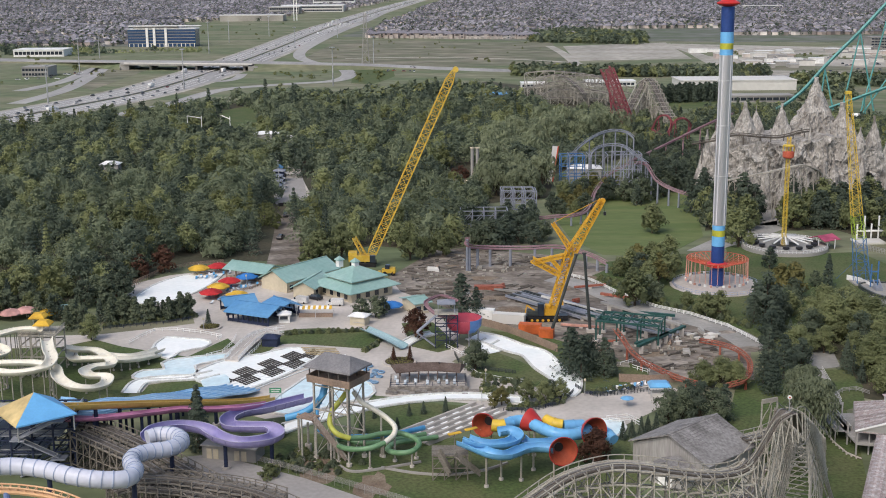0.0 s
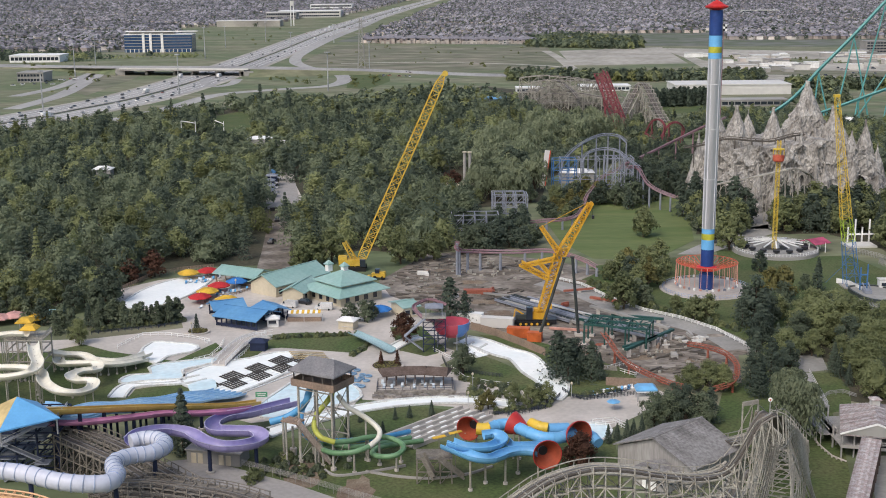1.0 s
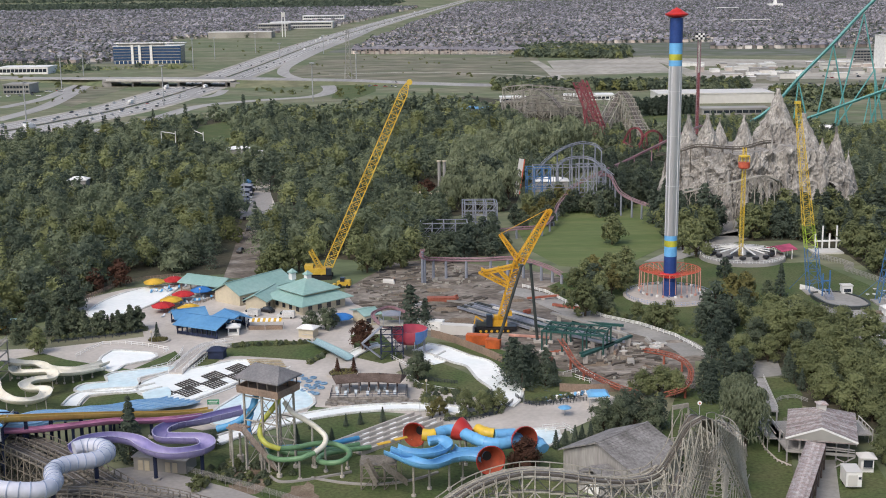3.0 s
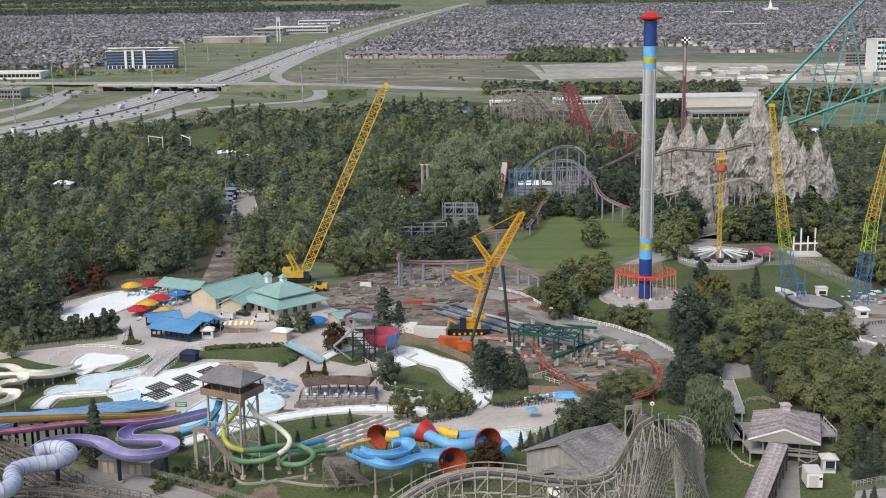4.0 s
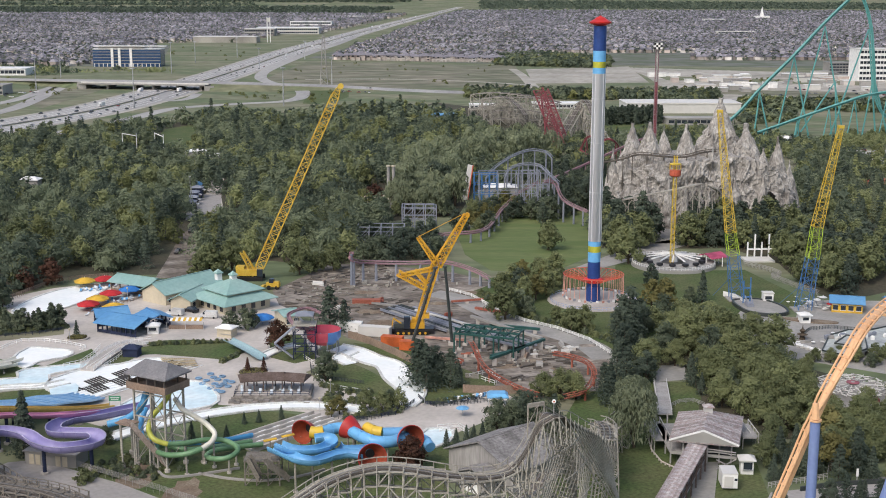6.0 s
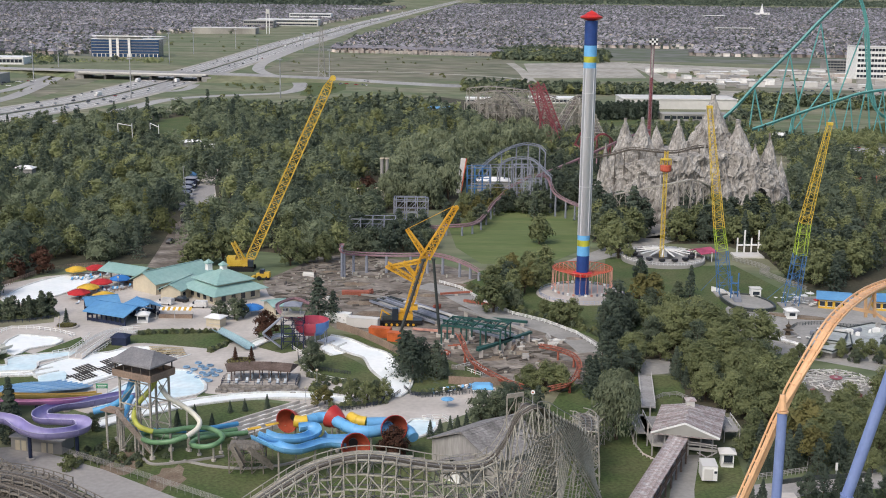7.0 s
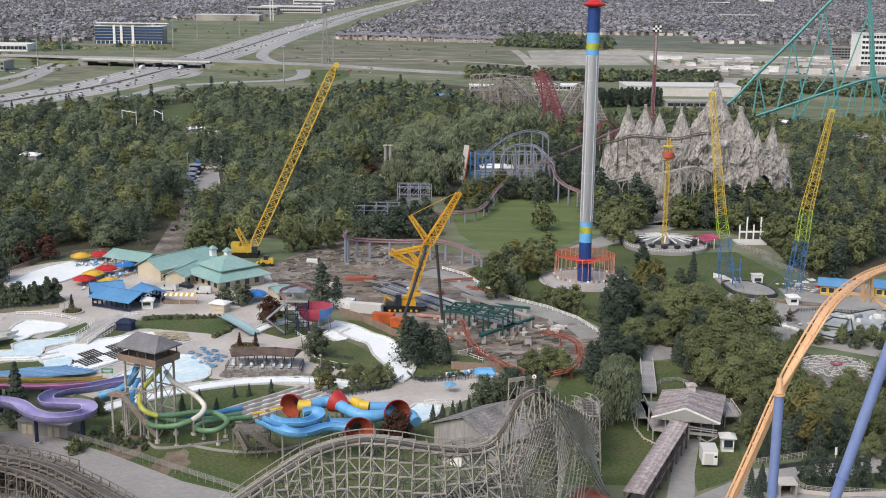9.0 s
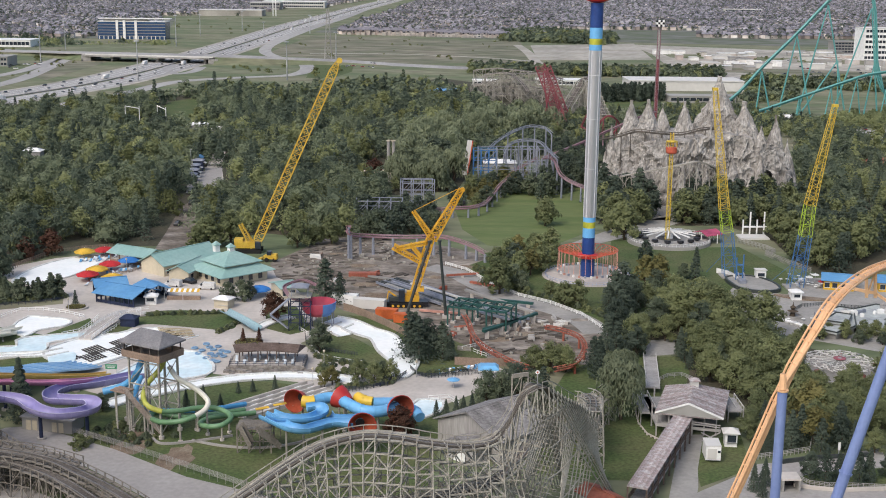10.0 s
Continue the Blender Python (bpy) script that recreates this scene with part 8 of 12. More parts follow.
# straight slides from the blue and gold roofed tower
slide("gold_flume", [(-75.6, 236.0, 13.7), (-66.4, 245.6, 10.7), (-56.7, 255.6, 7.4), (-47.5, 265.2, 4.0), (-42.0, 271.2, 2.2), (-38.4, 275.0, 1.4)], 0.95, M_GOLDF, "straight golden-yellow open flume", legs=(0.06, 0.14, 0.22, 0.32, 0.42, 0.55, 0.7), leg_m=M_NAVY, leg_r=0.42, joints=6, open_deg=200)
slide("pink_flume", [(-80.8, 237.8, 10.8), (-69.1, 241.2, 9.6), (-60.2, 247.9, 8.2), (-55.1, 252.5, 7.2), (-48.4, 255.6, 6.0), (-42.8, 259.6, 5.0), (-38.0, 266.0, 3.4)], 0.95, M_PINKF, "pink open flume under the golden one", legs=(0.15, 0.3, 0.45, 0.6), leg_m=M_NAVY, leg_r=0.35, joints=6, open_deg=170)
path = smooth_path([(-79.7, 244.4, 11.6), (-75.5, 244.6, 11.2), (-71.9, 246.7, 10.0), (-68.9, 251.1, 9.4), (-64.2, 256.4, 7.8), (-59.7, 264.0, 6.2), (-56.2, 271.5, 4.0), (-52.6, 276.8, 3.0), (-49.0, 282.7, 1.4), (-47.0, 287.1, 0.6)], 8)
racer = thing("mat_racer_slide", (path[0].x, path[0].y, 0), "sky blue multi-lane wavy mat racing slide", "water slide")
for k in range(6):
    c = -4.0 + 1.6 * k
    part("lane", Geo().sweep(path, [(c - 0.78, 0), (c - 0.78, 0.45), (c - 0.66, 0.45), (c - 0.6, 0.08), (c + 0.6, 0.08), (c + 0.66, 0.45), (c + 0.78, 0.45), (c + 0.78, 0)], True), M_RACER, racer)
for f in (0.1, 0.2, 0.3, 0.4, 0.5, 0.6, 0.75):
    p = path[int(f * (len(path) - 1))]
    for s in (-2.5, 2.5):
        part("leg", Geo().cyl((p.x, p.y + s, 0), (p.x, p.y + s, max(0.3, p.z - 1.2)), 0.3, n=8), M_NAVY, racer)
part("runout", Geo().poly(round_xy([(-58.5, 292.8), (-53.3, 297.9), (-51.0, 289.8), (-53.8, 285.7)], 3), 0.1, 0.5), M_POOL, racer)

# start tower at the tents
TWX, TWY, _t = (-86.2, 242.6, 6.0)
frame_tower("slide_start_tower", (TWX, TWY - 2), 26, 10, 12.5, 6, 5, M_NAVY, "dark steel start tower with stairs for the slides", 0.34)
tw = thing("start_platform", (TWX, TWY, 12.5), "timber start platform with grey railings", "platform")
part("deck", Geo().box(TWX, TWY - 3, 12.5, 26, 8, 0.3), M_TIMBER, tw)
for z, w, u in ((4.2, 18, -3), (8.2, 22, -1)):
    part("landing_deck", Geo().box(TWX + u, TWY - 2, z, w, 9.5, 0.25), M_BLUGR, tw)
    part("deck_rail", Geo().bar((TWX + u - w / 2, TWY - 6.6, z + 1.2), (TWX + u + w / 2, TWY - 6.6, z + 1.2), 0.1).bar((TWX + u - w / 2, TWY - 6.6, z + 0.7), (TWX + u + w / 2, TWY - 6.6, z + 0.7), 0.08), M_GALV, tw)
for k in range(3):
    z0 = k * 4.0
    part("stair_flight", Geo().bar((TWX + 2 + (k % 2) * 8, TWY - 8, z0 + 0.3), (TWX + 10 - (k % 2) * 8, TWY - 8, z0 + 4.2), 1.6, 0.3), M_BLUGR, tw)
    part("landing", Geo().box(TWX + 10 - (k % 2) * 8, TWY - 8, z0 + 4.0, 3.0, 2.6, 0.25), M_BLUGR, tw)
    part("stair_rail", Geo().bar((TWX + 2 + (k % 2) * 8, TWY - 8.9, z0 + 1.3), (TWX + 10 - (k % 2) * 8, TWY - 8.9, z0 + 5.2), 0.1), M_GALV, tw)
fence("platform_rail", [(TWX - 13, TWY - 7), (TWX + 13, TWY - 7), (TWX + 13, TWY + 0.8)], 1.1, M_GALV, "grey railing round the start platform", 1.2, 3, 0.09, 12.8)
M_CANOPY = mat("faded_yellow_canvas", (0.72, 0.56, 0.27), 0.8, 0.08, 0.2, 1)
ax, ay, az = (-78.3, 228.6, 17.0)
can = thing("tower_canopy", (ax, ay, 12.8), "pyramid canopy of blue and yellow fabric", "canopy")
hw = 6.0
for k in range(4):
    q = Matrix.Translation((ax, ay, 0)) @ Matrix.Rotation(radians(90 * k + 38), 4, "Z")
    part("canopy_panel", Geo().add([q @ Vector(p) for p in ((-hw, -hw, 16.2), (hw, -hw, 16.2), (0, 0, 20.2), (-hw, -hw, 15.9), (hw, -hw, 15.9), (0, 0, 19.9))],
                                   [(0, 1, 2), (5, 4, 3), (0, 3, 4, 1), (1, 4, 5, 2), (2, 5, 3, 0)]), M_SKYB if k in (0, 1) else M_CANOPY, can)
    p = q @ Vector((-hw + 0.5, -hw + 0.5, 0))
    part("post", Geo().cyl((p.x, p.y, 12.8), (p.x, p.y, 16.2), 0.15, n=8), M_GALV, can)

# cream slides and their tower
slide("cream_flume", [(-96.4, 293.5, 11.0), (-93.9, 286.8, 10.0), (-91.7, 282.0, 9.4), (-91.9, 277.3, 8.8), (-96.9, 276.1, 8.0), (-102.9, 278.1, 7.4), (-110.2, 283.3, 7.0)], 1.4, M_CREAMF, "cream open fibreglass flume curving from its tower", legs=[k / 13 for k in range(1, 13)], leg_m=M_TIMBER, leg_r=0.13, open_deg=150)
slide("cream_flume", [(-109.8, 282.4, 8.0), (-103.3, 283.1, 8.0), (-96.4, 282.9, 8.0), (-91.0, 280.5, 7.6), (-87.7, 273.9, 7.0), (-83.3, 269.9, 6.4), (-79.0, 270.7, 5.8), (-77.3, 275.3, 5.3), (-78.8, 281.2, 5.0), (-83.0, 282.7, 4.8), (-85.6, 287.1, 4.5), (-84.3, 291.5, 4.2), (-81.0, 293.8, 4.0), (-83.0, 299.4, 3.7), (-87.9, 300.4, 3.4), (-92.2, 301.2, 3.2), (-94.4, 306.9, 2.9), (-92.3, 310.8, 2.6), (-85.4, 307.0, 2.2), (-79.6, 307.1, 1.8), (-75.9, 311.5, 1.3), (-73.6, 316.6, 0.9)], 1.4, M_CREAMF, "cream open fibreglass flume in tight serpentine bends", legs=[k / 13 for k in range(1, 13)], leg_m=M_TIMBER, leg_r=0.13, open_deg=150)
slide("cream_flume", [(-97.2, 307.8, 4.2), (-92.8, 307.6, 3.6), (-88.5, 307.8, 3.2), (-82.8, 302.8, 2.6), (-77.5, 304.5, 2.0), (-73.0, 310.7, 1.2)], 1.4, M_CREAMF, "cream open fibreglass flume to the landing pool", legs=[k / 13 for k in range(1, 13)], leg_m=M_TIMBER, leg_r=0.13, open_deg=150)
slide("cream_flume", [(-99.2, 298.1, 12.0), (-104.3, 299.6, 11.6), (-108.1, 298.1, 11.2), (-112.5, 294.3, 10.6)], 1.4, M_CREAMF, "cream open fibreglass flume leaving the tower top", legs=[k / 13 for k in range(1, 13)], leg_m=M_TIMBER, leg_r=0.13, open_deg=150)
slide("cream_flume", [(-114.6, 296.1, 9.5), (-107.8, 292.7, 9.0), (-105.6, 289.3, 8.6), (-108.6, 286.8, 8.0)], 1.4, M_CREAMF, "cream open fibreglass flume bend", legs=[k / 13 for k in range(1, 13)], leg_m=M_TIMBER, leg_r=0.13, open_deg=150)
cx_, cy_, _c = (-100.2, 301.9, -0.0)
frame_tower("cream_slide_tower", (cx_, cy_), 9, 8, 11, 3, 4, M_TIMBER, "weathered timber tower of the cream slides", 0.3)
ct = thing("cream_tower_platform", (cx_, cy_, 11), "timber platform under two small yellow roofs", "platform")
part("deck", Geo().box(cx_, cy_, 11, 9.6, 8.6, 0.25), M_TIMBER, ct)
for u, w, z in ((-1.5, 3, 14.2), (1.0, -1.5, 13.6)):
    part("yellow_roof", Geo().hip((cx_ + u, cy_ + w), 4.2, 4.0, z, 0.9, (2.2, 2.0)), M_CLOTHY, ct)
    for a in (-1.5, 1.5):
        part("roof_post", Geo().box(cx_ + u + a, cy_ + w, 11.25, 0.15, 0.15, z - 11.3), M_GALV, ct)
fence("tower_rail", [(cx_ - 4.7, cy_ - 4.2), (cx_ + 4.7, cy_ - 4.2), (cx_ + 4.7, cy_ + 4.2)], 1.1, M_TIMBER, "timber railing round the tower platform", 1.0, 3, 0.1, 11.25)

# Colour lightened to offset the shade on the stair's near side.
M_STAIR = mat("lightened_stair_timber", (0.44, 0.36, 0.31), 0.9, 0.25, 0.4, 3, second=(0.33, 0.265, 0.225))
# ---- slide tower with the grey roof ----
HX, HY, _h = (-20.0, 243.1, 0.0)
HR = -30
hut = thing("slide_tower", (HX, HY, 0), "timber slide tower with a grey hipped roof on tall posts", "slide tower")
Q = Matrix.Translation((HX, HY, 0)) @ Matrix.Rotation(radians(HR), 4, "Z")
part("roof", Geo().hip((HX, HY), 11.4, 8.4, 20.6, 2.3, (6.4, 0.3), HR, 0.3), M_SHING, hut)
part("deck", Geo().box(HX, HY, 17.2, 10.6, 7.6, 0.45, HR), M_WOOD, hut)
for s in (-1, 1):
    part("balustrade", Geo().bar(Q @ Vector((-5.3, s * 3.8, 18.2)), Q @ Vector((5.3, s * 3.8, 18.2)), 0.12, 1.1), M_WOOD, hut)
    part("balustrade", Geo().bar(Q @ Vector((s * 5.3, -3.8, 18.2)), Q @ Vector((s * 5.3, 3.8, 18.2)), 0.12, 1.1), M_WOOD, hut)
for k in range(5):
    for s in (-1, 1):
        p = Q @ Vector((-4.8 + 2.4 * k, s * 3.4, 0))
        part("roof_post", Geo().box(p.x, p.y, 17.6, 0.22, 0.22, 2.9, HR), M_TIMBER_D, hut)
for u in (-4.2, 0.5, 4.2):
    for w in (-2.9, 2.9):
        p = Q @ Vector((u, w, 0))
        leg = part("leg", Geo().box(p.x, p.y, 0, 0.38, 0.38, 17.3, HR), M_TIMBER, hut)
        part("footing", Geo().cyl((p.x, p.y, 0), (p.x, p.y, 0.7), 0.6, n=10), M_CONC, leg)
g = Geo()
for k in range(3):
    z0, z1 = 1 + 5.2 * k, 6 + 5.2 * k
    for w in (-2.9, 2.9):
        g.bar(Q @ Vector((-4.2, w, z0)), Q @ Vector((0.5, w, z1)), 0.13).bar(Q @ Vector((4.2, w, z0)), Q @ Vector((0.5, w, z1)), 0.13)
        g.bar(Q @ Vector((-4.2, w, z1)), Q @ Vector((4.2, w, z1)), 0.25)
    for u in (-4.2, 4.2):
        g.bar(Q @ Vector((u, -2.9, z0)), Q @ Vector((u, 2.9, z1)), 0.13)
part("bracing", g, M_TIMBER, hut, kind="stuff")


def stair(name, a, b, width, m, label, parent=None):
    """A straight flight: stringers, treads and closed handrails."""
    a, b = Vector(a), Vector(b)
    d = b - a
    sd = Vector((d.y, -d.x, 0)).normalized() * width / 2
    t = parent or thing(name, a, label, "stair")
    for s in (-1, 1):
        part("stringer", Geo().bar(a + sd * s, b + sd * s, 0.15, 0.5), m, t)
        part("side_panel", Geo().bar(a + sd * s + Vector((0, 0, 0.7)), b + sd * s + Vector((0, 0, 0.7)), 0.1, 0.75), m, t)
    g = Geo()
    n = max(3, int(abs(d.z) / 0.18))
    for k in range(n):
        p = a.lerp(b, (k + 0.5) / n)
        g.bar(p - sd, p + sd, 0.3, 0.06)
    part("tread_run", g, m, t, kind="stuff")
    return t


stair("tower_stair", (-19.2, 242.0, 0.3), (-25.2, 238.4, 10.6), 2.0, M_STAIR, "long tan timber stair up to the slide tower")
ld = Vector((-26.1, 239.8, 10.6))
lt = thing("stair_landing", (ld.x, ld.y, 0), "tan timber stair landing on posts", "platform")
part("deck", Geo().box(ld.x, ld.y, 10.4, 4.0, 3.0, 0.25, HR), M_WOOD, lt)
for u, w in ((1.6, -1.2), (-1.6, 1.2)):
    leg = part("post", Geo().cyl((ld.x + u, ld.y + w, 0), (ld.x + u, ld.y + w, 10.4), 0.2, n=8), M_TIMBER, lt)
    part("footing", Geo().cyl((ld.x + u, ld.y + w, 0), (ld.x + u, ld.y + w, 1.1), 0.55, n=10), M_CONC, leg)
for p, h in (((-28.7, 244.5, 0.0), 9.5), ((-27.1, 247.3, 0.0), 6.5)):
    t = thing("slide_support_post", p, "tall timber post on a concrete footing", "post", "slide support posts")
    part("shaft", Geo().cyl(p, (p[0], p[1], h), 0.27, 0.25, 10), M_TIMBER, t)
    part("footing", Geo().cyl(p, (p[0], p[1], 1.6), 0.75, n=12), M_CONC, t)

slide("blue_tube", [(-22.9, 246.2, 15.8), (-23.0, 245.3, 14.2), (-23.6, 244.5, 12.0), (-25.4, 245.6, 9.8), (-28.1, 245.6, 8.3), (-31.4, 245.2, 7.5)], 0.75, M_BLUEF2, "blue closed tube slide from the tower", True, legs=(0.6,), leg_m=M_TIMBER)
slide("olive_tube", [(-17.5, 244.6, 15.6), (-18.3, 243.7, 13.8), (-19.8, 242.5, 12.0), (-21.3, 242.0, 10.0), (-21.7, 240.1, 8.2), (-20.2, 238.2, 6.8), (-17.6, 238.1, 5.8)], 0.56, M_OLIVEF, "yellow-green closed tube slide curling down", True, legs=(0.7,), leg_m=M_TIMBER)
slide("green_tube", [(-17.6, 238.1, 5.8), (-14.4, 240.2, 5.2), (-11.3, 243.0, 4.8), (-7.9, 244.5, 4.4), (-4.8, 243.1, 4.0), (-3.3, 240.5, 3.5), (-4.8, 237.7, 3.0), (-7.8, 237.9, 2.6), (-9.9, 240.6, 2.3), (-8.6, 244.6, 2.0), (-4.7, 247.4, 1.6), (0.4, 250.7, 1.0)], 0.56, M_GREENF, "dark green closed tube slide in low loops", True, legs=(0.2, 0.4, 0.55), leg_m=M_TIMBER)
slide("white_flume", [(-17.2, 245.3, 13.5), (-15.2, 243.4, 11.6), (-12.9, 243.6, 10.0), (-10.4, 243.6, 8.2), (-8.5, 242.4, 6.6), (-8.6, 240.4, 5.6), (-10.3, 238.1, 4.8)], 0.56, M_CREAMF, "cream closed tube slide sweeping round", True, legs=(0.45, 0.8), leg_m=M_TIMBER)
slide("green_tube", [(-10.3, 238.1, 4.8), (-13.4, 236.6, 4.2), (-17.6, 237.7, 3.6), (-20.6, 241.4, 3.2), (-20.1, 245.3, 2.8), (-14.5, 244.1, 2.3), (-8.9, 247.1, 1.8), (-2.2, 252.5, 1.0)], 0.56, M_GREENF, "dark green closed tube slide near the ground", True, legs=(0.15, 0.4), leg_m=M_TIMBER)
slide("teal_tube", [(-25.4, 254.2, 8.0), (-25.4, 249.1, 6.6), (-23.7, 244.1, 4.6), (-20.0, 244.9, 3.6), (-14.9, 246.7, 2.8), (-9.3, 249.9, 2.0), (-2.5, 255.8, 1.2)], 0.56, M_BLUEF2, "blue-green tube slide behind the tower", True, legs=(0.4,), leg_m=M_TIMBER)

# ---- runout steps and lanes ----
run = thing("slide_runout", (3.4, 260.1, 0.0), "grey and white tiled runout lanes of the tube slides", "runout")
a, b = Vector((-4.8, 252.9, 0.0)), Vector((12.9, 271.6, 0.0))
dd = (b - a)
sd = Vector((dd.y, -dd.x, 0)).normalized()
for k in range(5):
    off = sd * (k * 2.3 - 4.6)
    part("lane_wall", Geo().bar(a + off + Vector((0, 0, 0.5)), b + off + Vector((0, 0, 0.5)), 0.5, 1.0), M_CONC, run)
    if k < 4:
        for j in range(12):
            p0, p1 = a.lerp(b, j / 12) + off + sd * 1.15, a.lerp(b, (j + 0.94) / 12) + off + sd * 1.15
            part("lane_tile", Geo().bar(p0 + Vector((0, 0, 0.2)), p1 + Vector((0, 0, 0.2)), 1.7, 0.3), M_CONC_D if (j + k) % 2 else M_POOLW, run)

# ---- tube slides with red funnels ----
M_FUNIN = mat("dark_orange_fibreglass", (0.34, 0.075, 0.04), 0.4, 0.15, 0.4, 1.5, second=(0.24, 0.06, 0.035))


def funnel(c, way, r0, r1, length, label):
    """A wide red funnel opening along a direction, with an orange inside and a black disc for the throat's shade."""
    c, way = Vector(c), Vector(way).normalized()
    t = thing("funnel_slide", (c.x, c.y, 0), label, "water slide")
    n = 24
    up = Vector((0, 0, 1))
    s = way.cross(up).normalized()
    u = s.cross(way)
    prof = [(r1, 0.0), (r1 * 1.5, length * 0.3), (r0 * 0.92, length * 0.75), (r0, length), (r0 * 0.95, length), (r0 * 0.86, length * 0.75), (r1 * 1.38, length * 0.28), (r1 * 0.8, 0.1)]
    v = [c + way * l + (s * math.cos(6.28318 * i / n) + u * math.sin(6.28318 * i / n)) * r for r, l in prof for i in range(n)]
    f = lambda j0, j1: [(j * n + i, j * n + (i + 1) % n, (j + 1) * n + (i + 1) % n, (j + 1) * n + i) for j in range(j0, j1) for i in range(n)]
    part("shell", Geo().add(v[:5 * n], f(0, 4)), M_REDF, t, smooth=True)
    part("lining", Geo().add(v[4 * n:], f(0, 3)), M_FUNIN, t, "orange-brown funnel lining", smooth=True)
    # Black disc painted in for the shade down the tube.
    part("throat", Geo().cyl(c + way * 0.25, c + way * 0.3, r1 * 0.82, n=16), M_CARK, t)
    for e in (-1, 1):
        p = c + way * length * 0.6 + s * e * r0 * 0.5
        part("leg", Geo().cyl((p.x, p.y, 0), (p.x, p.y, p.z - r0 * 0.6), 0.2, n=8), M_TIMBER, t)
    return t


def throat(mouth, way, length):
    return Vector(mouth) - Vector(way).normalized() * length


for mouth, way, r0, text in (((10.1, 242.8, 7.2), (-0.4, -0.9, 0.05), 2.6, "red funnel with an orange throat facing the lawn"),
                             ((25.5, 229.3, 6.6), (0.2, -0.95, 0.08), 3.0, "red funnel with an orange throat and yellow ring"),
                             ((19.3, 245.4, 7.5), (-0.75, 0.5, 0.25), 2.6, "red funnel seen from behind"),
                             ((33.1, 240.4, 6.4), (0.4, -0.85, 0.05), 3.1, "red funnel half hidden by a pine")):
    funnel(throat(mouth, way, 3.4), way, r0, 1.15, 3.4, text)
slide("blue_raft_flume", [(4.8, 230.9, 7.5), (7.5, 229.2, 7.0), (11.0, 226.9, 6.4), (14.3, 227.1, 6.0), (17.6, 230.7, 5.7), (20.4, 232.1, 5.6), (23.8, 231.5, 5.5)], 1.25, M_BLUEF, "sky blue open raft flume into the red funnel", legs=(0.3, 0.65), leg_m=M_TIMBER)
slide("blue_raft_flume", [(6.2, 232.1, 7.5), (8.8, 230.4, 7.2), (12.0, 230.4, 6.9), (15.1, 232.1, 6.7), (16.7, 235.7, 6.5), (15.7, 239.2, 6.4), (13.2, 238.9, 6.3)], 1.25, M_BLUEF, "sky blue open raft flume in a tight bend", legs=(0.4,), leg_m=M_TIMBER)
slide("blue_raft_tube", [(14.1, 242.3, 6.0), (17.2, 244.9, 6.0), (19.8, 244.3, 5.9), (22.6, 241.3, 5.5), (25.5, 239.4, 5.1), (29.1, 240.0, 4.8), (32.1, 243.1, 4.6)], 1.25, M_BLUEF, "sky blue closed raft tube arching between funnels", True, legs=(0.4, 0.8), leg_m=M_TIMBER)
slide("yellow_raft_tube", [(11.8, 242.2, 6.1), (13.2, 242.0, 6.0), (14.4, 242.3, 6.0)], 1.32, M_YELF, "yellow closed raft tube behind the funnel", True)
slide("yellow_raft_tube", [(23.4, 246.4, 5.6), (25.0, 244.7, 5.4), (26.8, 244.2, 5.2)], 1.28, M_YELF, "yellow closed raft tube joining the red funnel", True)
slide("blue_raft_tube", [(26.8, 244.1, 5.1), (29.2, 244.8, 4.9), (31.3, 245.3, 4.8)], 1.25, M_BLUEF, "sky blue closed raft tube to the third funnel", True)
slide("blue_raft_flume", [(17.4, 237.8, 5.4), (18.6, 235.7, 5.2), (22.0, 235.9, 5.0), (26.7, 237.5, 4.7)], 1.2, M_BLUEF, "sky blue open flume under the arch", legs=(0.5,), leg_m=M_TIMBER)
slide("blue_raft_tube", [(34.1, 244.0, 4.3), (36.0, 243.4, 3.7), (37.1, 241.5, 3.1)], 1.2, M_BLUEF, "sky blue tube down to the landing pool", True)
stair("raft_stair", (2.9, 228.2, 2.4), (0.8, 228.4, 6.6), 2.0, M_TIMBER_B, "weathered timber stair to the raft slides")
stair("raft_stair", (8.5, 228.5, 2.4), (4.4, 226.6, 6.4), 2.0, M_TIMBER_B, "weathered timber stair along the raft slides")
rx, ry, _r = (3.0, 233.4, 0.0)
frame_tower("raft_slide_deck", (rx, ry), 7, 5, 5.2, 3, 2, M_TIMBER_B, "weathered timber deck of the raft slides", 0.25)
rd = thing("raft_platform", (rx, ry, 5.2), "timber start platform with yellow shade roofs", "platform")
part("deck", Geo().box(rx, ry, 5.2, 7.4, 5.4, 0.25), M_TIMBER_B, rd)
for u, w in ((1.0, 3.5), (4.4, 6.0)):
    part("shade_roof", Geo().bar((rx + u - 1.3, ry + w - 0.5, 7.6), (rx + u + 1.3, ry + w + 0.5, 7.8), 1.1, 0.12), M_CLOTHY, rd)
    part("shade_post", Geo().box(rx + u, ry + w, 0, 0.15, 0.15, 7.7), M_TIMBER_B, rd)
fence("raft_rail", [(rx - 3.6, ry - 2.6), (rx + 3.6, ry - 2.6), (rx + 3.6, ry + 2.6)], 1.1, M_TIMBER_B, "timber railing round the raft platform", 0.8, 3, 0.09, 5.4)

